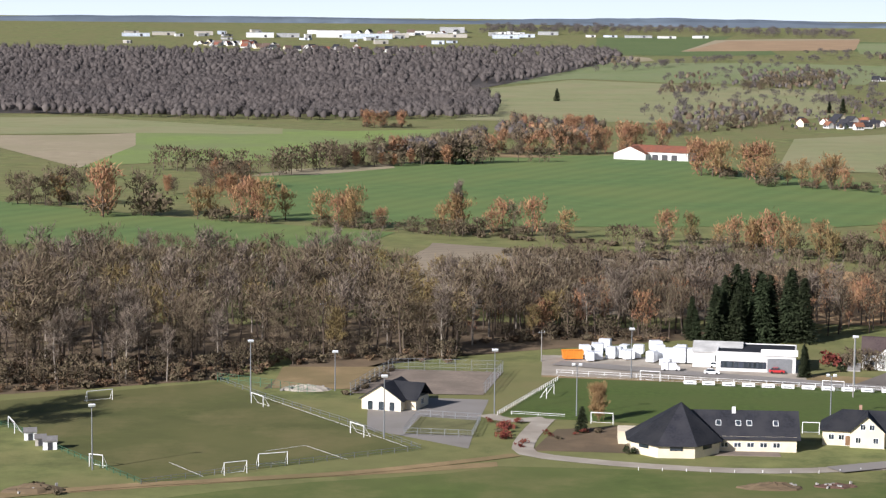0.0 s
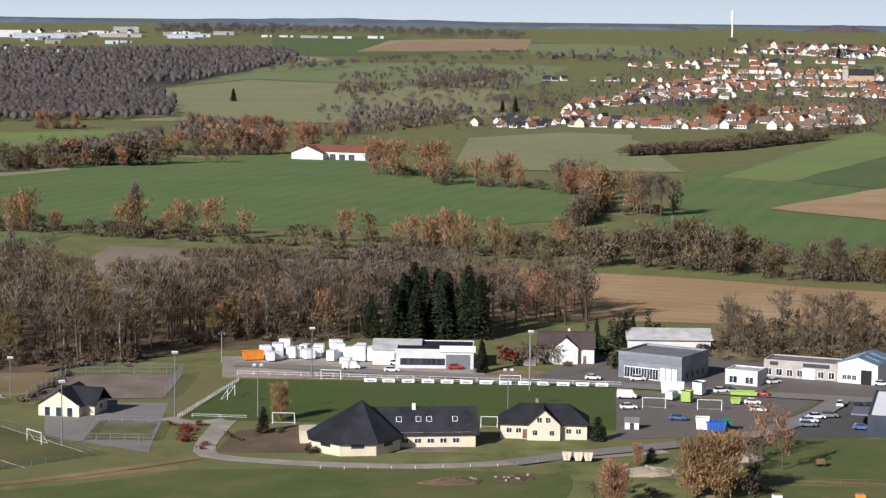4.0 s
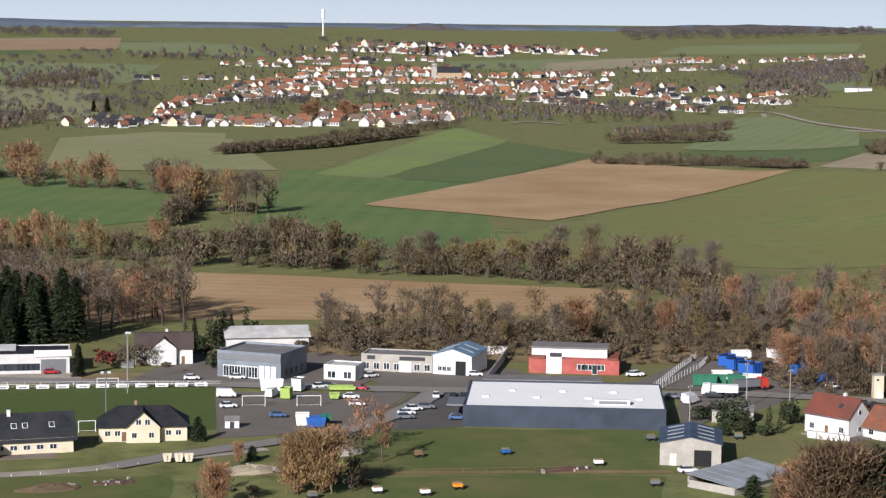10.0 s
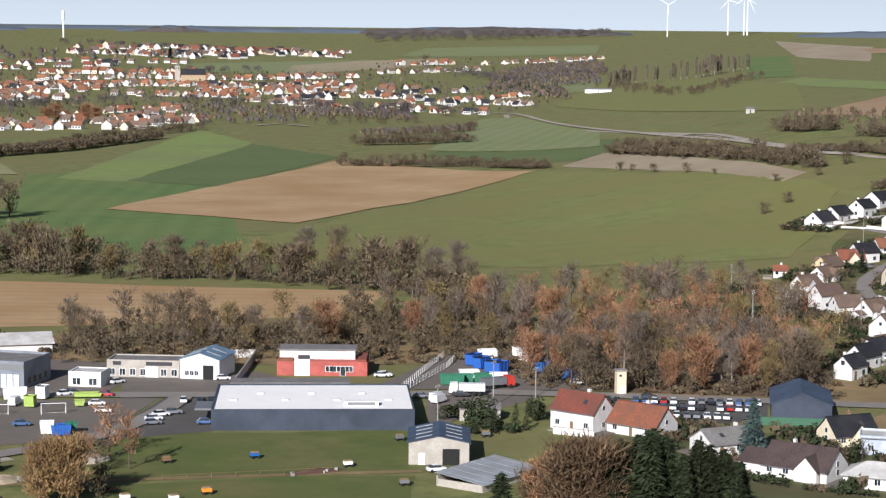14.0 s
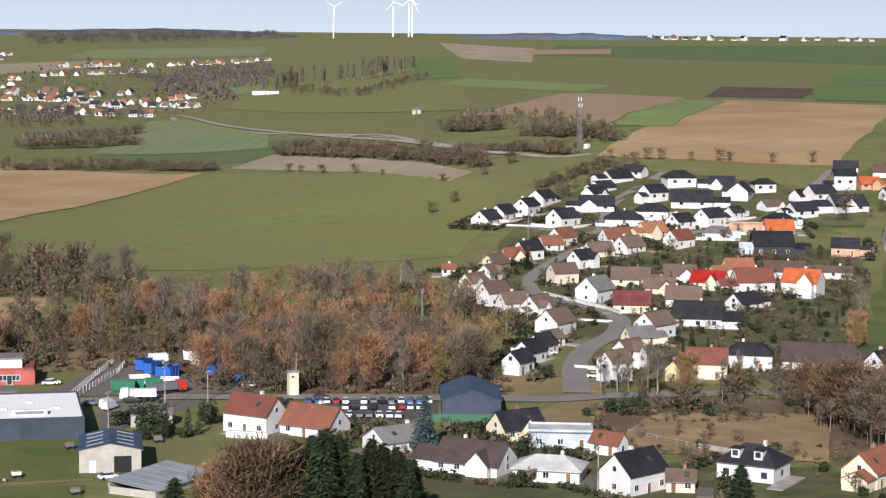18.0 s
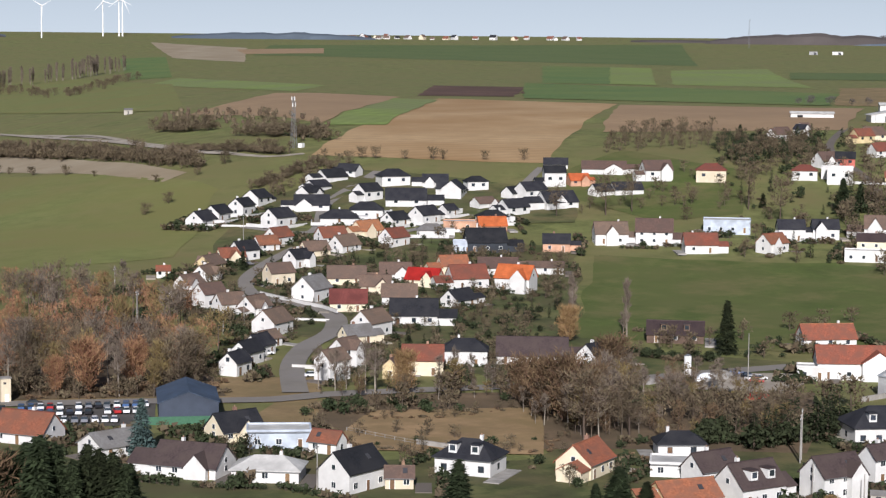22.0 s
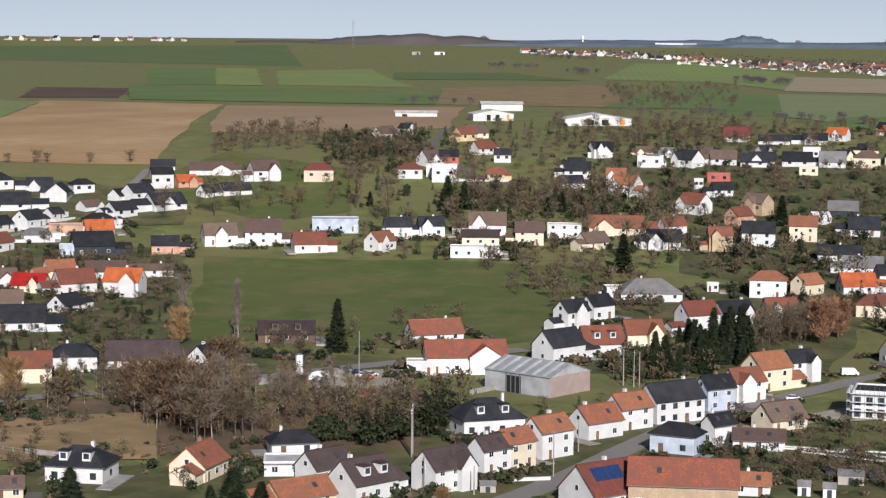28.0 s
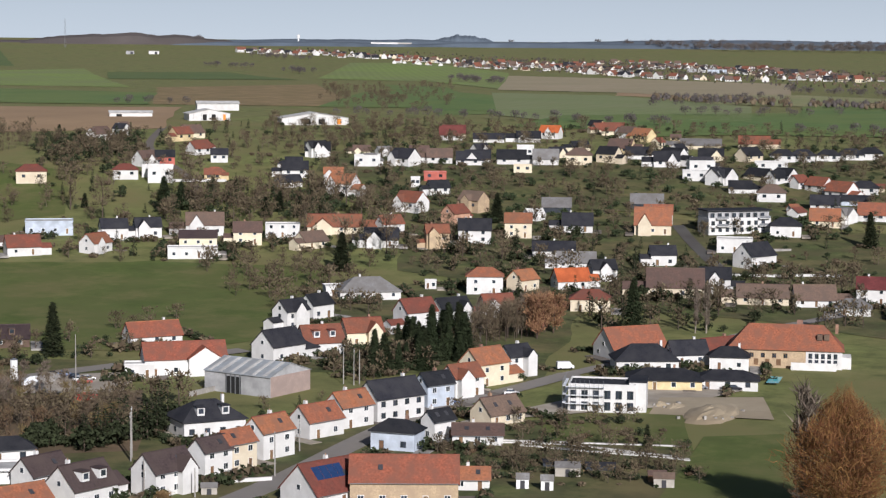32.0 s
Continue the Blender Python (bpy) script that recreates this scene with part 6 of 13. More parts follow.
sheet("bank", ((-39.6, 469.9), (-18.5, 469.3), (-12.7, 501.1), (-39.4, 499.9)), "dry_scrub", 0.11, "dry grass bank", "ground", wave=1.0, step=12)
sheet("court", ((-20.9, 464.1), (9.8, 463.2), (15.2, 494.1), (-12.6, 497.8)), "sand_court", 0.14, "sandy tennis court", "court", wave=0.0, step=12)
sheet("forecourt", ((-15.4, 422.7), (5.8, 403.4), (10.9, 457.6), (-16.2, 460.7)), "road_grey", 0.04, "asphalt forecourt of the clubhouse", "pavement", wave=1.0, step=12)
sheet("court", ((-7.6, 418.3), (7.1, 416.5), (8.6, 432.9), (-4.3, 436.9)), "turf_court", 0.07, "small fenced playing court", "court", wave=0.0, step=12)
sheet("flower_bed", ((19.3, 401.2), (40.1, 399.3), (41.2, 429.8), (26.3, 424.4)), "leaf_litter", 0.04, "brown planted bed", "ground", wave=4.0, step=12)
sheet("parking", ((101.6, 406.5), (129.9, 405.9), (159.1, 445.3), (114.8, 459.5)), "old_asphalt", 0.07, "asphalt parking area", "pavement", wave=1.0, step=12)
sheet("parking", ((127.6, 402.7), (155.9, 402.8), (173.9, 442.6), (160.7, 445.7)), "asphalt", 0.07, "store car park", "pavement", wave=1.0, step=12)
sheet("yard", ((98.9, 480.7), (148.7, 456.2), (175.5, 487.3), (130.9, 530.2)), "old_asphalt", 0.11, "asphalt works yard", "pavement", wave=1.0, step=12)
sheet("yard", ((150.0, 447.4), (197.8, 438.5), (194.7, 469.6), (160.1, 473.3)), "old_asphalt", 0.14, "asphalt works yard", "pavement", wave=1.0, step=12)
sheet("yard", ((24.7, 490.5), (87.9, 481.5), (92.3, 514.6), (26.2, 520.4)), "gravel", 0.11, "gravel works yard", "pavement", wave=1.0, step=12)
sheet("yard", ((208.2, 436.1), (257.8, 410.9), (274.2, 462.9), (255.4, 478.9)), "old_asphalt", 0.11, "recycling yard", "pavement", wave=1.0, step=12)
sheet("parking", ((244.1, 374.8), (269.9, 359.3), (288.9, 384.7), (261.7, 402.0)), "asphalt", 0.07, "car lot", "pavement", wave=1.0, step=12)
sheet("yard", ((199.5, 386.8), (243.7, 411.2), (235.6, 418.7), (217.4, 424.5)), "old_asphalt", 0.04, "asphalt yard behind the store", "pavement", wave=1.0, step=12)
sheet("building_site", ((410.2, 198.4), (452.5, 163.7), (487.2, 153.9), (507.2, 172.7)), "gravel", 0.25, "gravel building site", "ground", wave=2.0, step=12)
sheet("bare_earth", ((442.0, 162.7), (449.0, 134.9), (476.5, 147.6), (464.4, 169.5)), "pale_soil", 0.28, "heap of bare earth", "ground", wave=2.0, step=12)
sheet("yard", ((394.1, 307.2), (407.8, 287.8), (436.4, 300.8), (414.7, 323.2)), "gravel", 0.25, "gravel yard with scrap", "pavement", wave=2.0, step=12)

land("field", [(-228.1, 755.7), (-169.2, 775.7), (-103.3, 768.5), (-34.8, 769.4)], [(-298.1, 989.7), (-209.0, 959.5), (-119.3, 887.6), (-19.0, 829.7)], "crop_green", 0.15, "green winter crop beyond the wood", "field", 20)
land("field", [(-94.8, 889.6), (-19.8, 862.7), (52.1, 858.6), (124.6, 864.3), (191.1, 899.9)], [(-101.2, 1163.3), (-31.9, 1232.3), (17.2, 1329.2), (135.6, 1332.0), (238.9, 1094.5)], "crop_green", 0.16, "wide green crop field on a rise", "field", 20)
land("field", [(167.0, 864.5), (205.2, 888.8)], [(188.9, 1192.1), (229.4, 1020.1)], "crop_green", 0.17, "wide green crop field on a rise", "field", 20)
land("field", [(-31.9, 1232.3), (16.9, 1306.5), (78.7, 1308.3)], [(17.4, 1346.8), (21.5, 1371.4), (65.2, 1329.3)], "dry_scrub", 0.18, "dry grassy crown of the rise", "field", 20)
land("field", [(-107.9, 1132.1), (-70.9, 1144.5), (-27.8, 1203.6)], [(-86.8, 1187.7), (-54.8, 1210.2), (-32.2, 1242.3)], "stubble", 0.18, "strip of dry stubble", "field", 20)
land("field", [(-217.8, 1182.6), (-157.8, 1253.6), (-78.3, 1262.8), (-20.2, 1366.1), (33.2, 1568.4)], [(-238.4, 1553.3), (-218.5, 1629.6), (-153.2, 1656.5), (-81.9, 1608.2), (30.6, 1666.3)], "crop_light", 0.19, "light green meadow below the forest", "field", 30)
land("field", [(-297.4, 1368.2), (-211.4, 1183.3), (-211.8, 1405.0)], [(-329.6, 1516.8), (-276.3, 1524.5), (-235.4, 1561.6)], "stubble", 0.20, "brown fallow field", "field", 30)
land("field", [(-336.2, 1160.4), (-297.3, 1212.1), (-292.2, 1344.1)], [(-445.1, 1538.3), (-392.6, 1602.7), (-329.6, 1516.8)], "stubble", 0.21, "brown fallow field", "field", 30)
land("field", [(-332.8, 1531.7), (-235.4, 1561.6), (-122.8, 1562.1)], [(-387.2, 1783.0), (-315.3, 1795.5), (-129.2, 1643.0)], "meadow_pale", 0.22, "pale meadow at the edge of the forest", "field", 30)
land("field", [(-445.1, 1538.3), (-332.8, 1531.7)], [(-517.2, 1788.6), (-387.2, 1783.0)], "meadow_pale", 0.23, "pale meadow at the edge of the forest", "field", 30)
land("field", [(10.3, 1791.3), (123.3, 1797.4), (228.1, 1755.5), (378.2, 1908.4)], [(40.4, 2426.1), (170.5, 2702.6), (307.6, 2593.5), (472.7, 2458.9)], "meadow_pale", 0.24, "rough pale pasture on the far slope", "field", 40)
land("field", [(63.1, 2541.6), (180.1, 2734.6), (311.2, 2623.6), (538.4, 2606.2)], [(229.2, 3211.7), (346.1, 3223.3), (510.9, 3234.9), (701.0, 3133.6)], "crop_haze", 0.25, "far green pasture", "field", 50)
land("field", [(220.3, 3210.8), (273.9, 3216.5), (340.1, 3295.9)], [(262.8, 3419.3), (312.3, 3443.5), (340.3, 3389.3)], "stubble", 0.26, "brown patch at the edge of the forest", "field", 40)
land("field", [(296.3, 3480.3), (428.7, 3453.7), (572.6, 3501.1)], [(386.4, 4016.2), (504.8, 4068.8), (613.6, 4032.5)], "crop_deep", 0.27, "far dark green field", "field", 60)
land("field", [(417.6, 3608.6), (556.7, 3657.7), (732.3, 3704.0)], [(533.6, 4028.0), (666.5, 4077.5), (829.8, 4080.6)], "stubble", 0.28, "far brown field", "field", 60)
land("field", [(721.2, 3544.7), (856.3, 3428.9), (945.4, 3388.9)], [(784.1, 3910.5), (930.4, 3909.5), (1010.4, 3782.2)], "crop_haze", 0.28, "far green field", "field", 60)
land("field", [(198.0, 1206.3), (284.4, 1283.3), (340.2, 1341.1)], [(266.7, 1545.7), (360.5, 1628.4), (407.3, 1588.7)], "meadow_pale", 0.29, "pale meadow below the town", "field", 25)
land("field", [(217.5, 1199.2), (273.2, 1188.9), (333.0, 1177.7)], [(291.4, 1490.4), (358.2, 1558.5), (392.0, 1513.7)], "meadow_pale", 0.30, "pale meadow below the town", "field", 25)
land("field", [(1104.5, 2950.5), (1204.0, 2829.6), (1400.9, 2971.5)], [(1195.6, 3194.4), (1370.8, 3222.6), (1551.1, 3244.8)], "crop_haze", 0.31, "far green field behind the town", "field", 50)
land("field", [(1204.0, 2829.6), (1352.0, 2908.5), (1569.7, 3046.3)], [(1336.8, 3095.2), (1514.7, 3213.4), (1686.5, 3252.0)], "stubble", 0.32, "far stubble field behind the town", "field", 50)
land("field", [(1238.3, 2247.3), (1252.3, 2118.4), (1330.2, 2142.0)], [(1377.0, 2420.0), (1447.4, 2433.9), (1517.4, 2429.2)], "crop_haze", 0.33, "grey-green field", "field", 40)
land("field", [(1650.2, 3336.9), (1795.5, 3281.9), (2014.6, 3246.8)], [(1844.5, 3604.3), (2022.3, 3602.6), (2212.6, 3545.0)], "crop_haze", 0.34, "far green field", "field", 60)
land("field", [(1102.9, 1856.3), (979.5, 1424.1), (889.8, 1151.8)], [(1453.7, 2328.4), (1566.9, 2252.3), (1379.2, 1806.6)], "pasture", 0.35, "pasture on the slope", "field", 30)
land("field", [(676.9, 1322.9), (706.4, 1250.7), (725.8, 1162.0)], [(946.5, 1731.1), (975.2, 1704.8), (825.8, 1322.3)], "crop_haze", 0.36, "grey-green field", "field", 25)
land("field", [(1529.9, 2098.6), (1566.8, 2052.6)], [(2075.6, 2864.4), (2161.9, 2849.3)], "crop_green", 0.36, "green hilltop field", "field", 50)
land("field", [(1215.7, 693.3), (1246.7, 622.3), (1205.1, 544.3), (1098.9, 390.6)], [(1585.4, 858.3), (1736.2, 866.8), (1581.4, 725.0), (1276.2, 453.8)], "crop_green", 0.37, "green field", "field", 30)
land("field", [(1157.8, 530.6), (1044.0, 403.6), (1067.4, 337.3)], [(1674.1, 773.1), (1655.5, 651.1), (1420.2, 449.3)], "crop_haze", 0.38, "pale green field", "field", 30)
land("field", [(2192.0, 1250.1), (2151.0, 1074.0), (1796.3, 811.5)], [(3024.2, 1659.1), (3123.9, 1560.0), (2648.1, 1196.7)], "crop_light", 0.39, "light green field", "field", 40)
land("field", [(1787.6, 819.5), (1767.1, 683.8), (1587.9, 469.6)], [(2513.4, 1135.8), (2485.2, 962.0), (2347.1, 694.7)], "stubble", 0.40, "far stubble field", "field", 40)
land("field", [(1463.1, 498.1), (1445.5, 419.0), (1374.0, 327.8)], [(1720.7, 585.9), (1788.2, 518.6), (1694.4, 404.5)], "meadow_pale", 0.41, "far pale meadow", "field", 40)
land("field", [(1006.0, 395.2), (1055.8, 343.1), (1079.1, 257.0)], [(1127.1, 443.0), (1168.7, 380.0), (1256.1, 299.5)], "crop_green", 0.42, "green field", "field", 30)

land("meadow", [(449.8, 389.5), (452.0, 348.1), (464.4, 312.6), (498.4, 300.2)], [(562.8, 485.6), (583.9, 449.5), (611.0, 411.4), (631.5, 352.4)], "lawn_grass", 0.12, "open green meadow between the houses", "meadow", 12)
land("meadow", [(655.9, 602.3), (633.9, 514.4), (671.1, 499.7)], [(760.2, 638.5), (750.6, 588.9), (748.5, 554.4)], "lawn_grass", 0.13, "green meadow on the slope", "meadow", 12)

# ---- roads ----
ribbon("road", [(109.0, 393.8), (86.6, 388.9), (70.8, 385.4), (56.6, 384.9), (40.6, 388.3), (26.7, 393.5), (17.5, 399.5), (17.1, 409.4), (19.7, 422.9), (22.7, 435.4)], 4.5, "gravel", 0.08, "pale gravel lane", "road")
ribbon("road", [(22.7, 435.4), (14.7, 433.2), (9.9, 439.4)], 4.5, "gravel", 0.12, "pale gravel lane", "road")
ribbon("track", [(-83.5, 356.3), (-60.1, 367.4), (-37.9, 373.8), (-17.1, 380.3), (2.3, 390.0), (15.2, 397.8)], 3.0, "dry_scrub", 0.12, "rutted farm track", "track")
ribbon("road", [(29.2, 508.0), (115.9, 469.4), (160.1, 448.1), (220.6, 422.6), (232.8, 419.3), (277.1, 389.0), (308.8, 365.3), (321.8, 362.6), (361.1, 342.0), (377.7, 331.6), (411.3, 322.2), (448.1, 308.5), (478.5, 295.5)], 7.0, "road_grey", 0.29, "village road", "road")
ribbon("road", [(75.9, 385.4), (92.3, 392.4), (113.0, 398.9), (133.0, 407.7), (155.5, 431.3), (165.1, 446.2)], 5.5, "road_grey", 0.33, "access road", "road")
ribbon("road", [(318.5, 369.1), (343.7, 399.5), (367.0, 420.8), (388.8, 434.6), (407.0, 453.2), (415.1, 470.7), (415.0, 482.7)], 6.5, "road_grey", 0.33, "curving estate road", "road")
ribbon("road", [(415.0, 482.7), (416.4, 499.7), (426.2, 518.8), (441.4, 536.4), (468.8, 556.3), (492.6, 570.0)], 5.0, "road_grey", 0.36, "estate road", "road")
ribbon("road", [(507.5, 619.8), (517.6, 590.7), (564.9, 634.1), (627.9, 670.6)], 5.0, "road_grey", 0.15, "estate road", "road")
ribbon("road", [(533.2, 565.8), (602.2, 578.5), (688.8, 626.7)], 4.0, "road_grey", 0.15, "estate road", "road")
ribbon("road", [(312.9, 199.8), (340.0, 201.3), (382.9, 206.9), (416.0, 210.0), (438.8, 207.8), (464.2, 204.1), (487.0, 201.3)], 6.5, "road_grey", 0.22, "village street", "road")
ribbon("road", [(464.2, 204.1), (487.0, 201.3), (563.7, 183.6), (621.0, 165.7)], 5.0, "road_grey", 0.26, "village street", "road")
ribbon("road", [(680.3, 222.0), (740.4, 256.6), (771.7, 273.5)], 5.0, "asphalt", 0.12, "side street", "road")
ribbon("road", [(941.9, 633.7), (835.1, 570.1), (761.1, 497.2)], 4.0, "old_asphalt", 0.08, "side street", "road")
ribbon("track", [(999.5, 1778.4), (915.6, 1594.6), (774.2, 1142.5), (665.0, 890.1), (621.6, 755.5), (636.7, 731.8)], 5.0, "gravel", 0.05, "pale field track", "track")
ribbon("track", [(100.6, 370.7), (136.4, 361.4), (178.1, 348.3)], 2.5, "dry_scrub", 0.08, "worn track across the paddock", "track")

ribbon("track", [(998.4, 1837.9), (1008.5, 1774.3), (920.8, 1549.6), (807.1, 1245.7), (697.4, 978.4), (633.4, 819.4), (621.9, 768.7)], 5.0, "gravel", 0.5, "pale farm track over the slope", "track")
ribbon("track", [(807.1, 1245.7), (762.4, 1134.9), (746.0, 1065.2), (682.0, 934.7)], 4.0, "gravel", 0.5, "pale farm track over the slope", "track")
ribbon("track", [(701.7, 1705.1), (729.5, 1718.4), (738.8, 1675.4)], 6.0, "gravel", 0.6, "pale track below the far town", "track")

# ---- houses ----
house(500.3, 637.0, 22, 11.5, 7.8, 2.9, 6.1, "gab", "w", "k", 1, "white houses of the new estate")
house(511.9, 641.0, 21, 10.8, 7.3, 3.3, 6.2, "gab", "w", "k", 1, "white houses of the new estate")
house(525.3, 642.3, 21, 10.1, 6.8, 4.1, 6.8, "gab", "w", "k", 1, "white houses of the new estate")
house(543.1, 654.0, 20, 11.2, 7.6, 3.5, 6.5, "gab", "w", "k", 0, "white houses of the new estate")
house(518.6, 611.5, 10, 11.8, 8.0, 3.7, 6.9, "gab", "w", "k", 1, "white houses of the new estate")
house(550.5, 628.0, -41, 14.3, 9.8, 2.3, 6.1, "gab", "w", "k", 0, "white houses of the new estate")
house(569.5, 650.9, 9, 10.3, 7.0, 1.9, 4.4, "gab", "w", "k", 0, "white houses of the new estate")
house(580.9, 659.2, 9, 10.8, 7.3, 1.9, 4.4, "gab", "w", "k", 0, "white houses of the new estate")
house(599.1, 670.4, -2, 12.4, 8.4, 1.9, 5.0, "gab", "w", "k", 0, "white houses of the new estate")
house(612.1, 672.9, -72, 10.0, 6.8, 2.5, 5.2, "gab", "w", "k", 0, "white houses of the new estate")
house(582.1, 628.4, 2, 10.8, 7.3, 4.2, 7.1, "gab", "w", "k", 0, "white houses of the new estate")
house(539.3, 598.6, -42, 15.1, 10.3, 2.1, 5.2, "hip", "w", "k", 1, "white houses of the new estate")
house(554.9, 599.6, -43, 13.1, 8.9, 3.4, 6.4, "hip", "w", "k", 1, "white houses of the new estate")
house(613.4, 646.0, -24, 13.0, 8.8, 3.9, 6.9, "hip", "w", "k", 0, "white houses of the new estate")
house(586.6, 609.7, -44, 16.9, 11.4, 2.6, 7.0, "gab", "w", "k", 0, "white houses of the new estate")
house(625.3, 631.6, -45, 11.0, 7.6, 2.1, 5.2, "gab", "w", "k", 0, "white houses of the new estate")
house(614.6, 609.8, 35, 12.8, 8.7, 3.6, 7.1, "gab", "w", "k", 0, "white houses of the new estate")
house(632.9, 614.3, -26, 9.4, 6.4, 3.6, 5.8, "hip", "w", "k", 0, "white houses of the new estate")
house(552.6, 580.6, 6, 9.9, 6.7, 2.6, 5.3, "gab", "w", "k", 1, "white houses of the new estate")
house(565.2, 576.9, 6, 11.1, 7.5, 3.5, 6.6, "gab", "w", "k", 1, "white houses of the new estate")
house(582.8, 581.2, 5, 7.0, 4.8, 2.7, 4.6, "gab", "w", "k", 1, "white houses of the new estate")
house(548.2, 555.8, -45, 10.8, 7.3, 2.2, 4.5, "hip", "w", "g", 1, "white houses of the new estate")
house(565.0, 557.0, -45, 12.7, 8.7, 3.2, 3.2, "flat", "p", "l", 1, "white houses of the new estate")
house(583.6, 557.4, -26, 11.1, 7.5, 2.8, 5.3, "hip", "w", "k", 1, "white houses of the new estate")
house(604.6, 565.5, -7, 11.4, 7.7, 3.2, 6.3, "gab", "w", "k", 0, "white houses of the new estate")
house(606.6, 584.4, -6, 9.3, 6.3, 2.0, 4.3, "gab", "w", "b", 0, "white houses of the new estate")
house(631.9, 590.7, 3, 9.5, 6.4, 2.2, 4.8, "gab", "w", "k", 0, "white houses of the new estate")
house(635.8, 584.5, -7, 11.9, 8.1, 3.9, 7.1, "gab", "w", "k", 0, "white houses of the new estate")
house(629.6, 564.5, -28, 12.3, 8.4, 2.7, 6.1, "gab", "w", "k", 0, "white houses of the new estate")
house(663.3, 596.1, -38, 9.4, 6.4, 6.2, 8.8, "gab", "w", "k", 0, "white houses of the new estate")
house(694.5, 623.3, -48, 10.9, 7.4, 1.7, 4.4, "gab", "w", "k", 0, "white houses of the new estate")
house(672.1, 589.9, -29, 8.9, 6.0, 2.4, 5.1, "gab", "p", "O", 0, "hillside houses")
house(700.5, 599.5, -49, 19.8, 10.0, 2.0, 5.3, "gab", "w", "b", 0, "hillside houses")
house(705.4, 573.2, -31, 12.8, 8.7, 4.5, 8.5, "gab", "w", "b", 0, "hillside houses")
house(719.4, 553.4, -52, 13.1, 8.9, 4.8, 7.7, "hip", "c", "r", 0, "hillside houses")
house(662.8, 568.7, -9, 9.2, 6.3, 2.1, 4.9, "gab", "w", "k", 0, "hillside houses")
house(673.6, 563.6, -30, 12.8, 8.7, 1.9, 4.9, "gab", "w", "k", 0, "hillside houses")
house(628.8, 563.5, -18, 15.1, 10.3, 2.6, 6.8, "gab", "w", "k", 0, "hillside houses")
house(560.3, 501.9, -48, 10.0, 6.8, 3.3, 6.3, "gab", "p", "k", 1, "hillside houses")
house(586.4, 498.1, -40, 12.5, 8.5, 4.1, 8.1, "gab", "w", "b", 1, "hillside houses")
house(597.7, 486.0, -51, 13.8, 9.4, 5.0, 9.4, "gab", "w", "b", 1, "hillside houses")
house(596.6, 463.3, -42, 12.3, 8.4, 3.2, 7.0, "gab", "w", "r", 1, "hillside houses")
house(636.2, 481.1, -53, 18.0, 12.3, 4.6, 4.6, "flat", "l", "l", 1, "hillside houses")
house(615.3, 444.3, -4, 10.4, 7.1, 3.7, 6.9, "gab", "w", "r", 1, "hillside houses")
house(639.0, 453.1, -45, 10.2, 7.0, 4.7, 7.8, "gab", "w", "k", 1, "hillside houses")
house(650.3, 445.3, -46, 9.9, 6.8, 4.2, 7.3, "gab", "w", "k", 1, "hillside houses")
house(634.5, 412.0, -57, 13.8, 8.5, 5.8, 8.1, "gab", "c", "n", 1, "hillside houses")
house(625.0, 408.2, -57, 18.1, 8.0, 3.6, 3.6, "flat", "w", "l", 1, "hillside houses")
house(667.2, 430.1, -57, 14.5, 9.9, 3.9, 8.3, "gab", "w", "b", 1, "hillside houses")
house(422.3, 558.6, -37, 4.7, 3.2, 2.6, 4.0, "gab", "w", "r", 1, "houses of the old estate")
house(494.2, 582.7, 10, 9.8, 6.6, 3.1, 6.2, "gab", "w", "r", 1, "houses of the old estate")
house(482.4, 575.9, -10, 8.6, 5.8, 2.6, 5.4, "gab", "w", "r", 1, "houses of the old estate")
house(464.2, 566.2, 1, 9.3, 6.3, 3.9, 6.8, "gab", "w", "k", 1, "houses of the old estate")
house(457.5, 565.5, -19, 9.3, 6.3, 2.3, 5.2, "gab", "c", "r", 1, "houses of the old estate")
house(442.5, 558.5, 22, 10.1, 6.9, 2.4, 5.3, "gab", "y", "b", 1, "houses of the old estate")
house(428.0, 542.3, 22, 9.1, 6.2, 2.4, 5.2, "gab", "w", "b", 1, "houses of the old estate")
house(400.8, 516.6, 12, 8.6, 5.8, 5.1, 7.8, "gab", "w", "b", 1, "houses of the old estate")
house(394.8, 498.6, 2, 9.1, 6.2, 4.6, 7.4, "gab", "w", "b", 1, "houses of the old estate")
house(393.4, 487.0, -9, 8.9, 6.1, 2.8, 5.7, "gab", "w", "b", 1, "houses of the old estate")
house(440.1, 518.7, -10, 9.1, 6.1, 4.2, 7.0, "gab", "c", "b", 1, "houses of the old estate")
house(426.7, 486.6, 19, 11.8, 8.1, 4.1, 7.8, "gab", "w", "g", 1, "houses of the old estate")
house(467.5, 540.8, 9, 8.9, 6.0, 3.4, 6.2, "gab", "w", "k", 1, "houses of the old estate")
house(510.2, 570.9, -12, 10.9, 7.4, 2.4, 5.8, "gab", "w", "r", 1, "houses of the old estate")
house(502.1, 554.5, 8, 10.6, 7.3, 2.6, 6.0, "gab", "w", "b", 1, "houses of the old estate")
house(487.7, 554.9, -11, 9.8, 6.7, 2.3, 5.2, "gab", "c", "b", 1, "houses of the old estate")
house(529.2, 571.6, -3, 10.7, 7.3, 2.5, 5.9, "gab", "c", "o", 1, "houses of the old estate")
house(524.1, 551.1, 6, 10.1, 6.9, 3.4, 6.5, "gab", "w", "r", 1, "houses of the old estate")
house(540.7, 519.6, -36, 14.7, 10.0, 3.9, 8.5, "gab", "d", "k", 1, "houses of the old estate")
house(573.0, 547.3, -36, 10.9, 7.4, 2.2, 5.3, "gab", "p", "O", 1, "houses of the old estate")
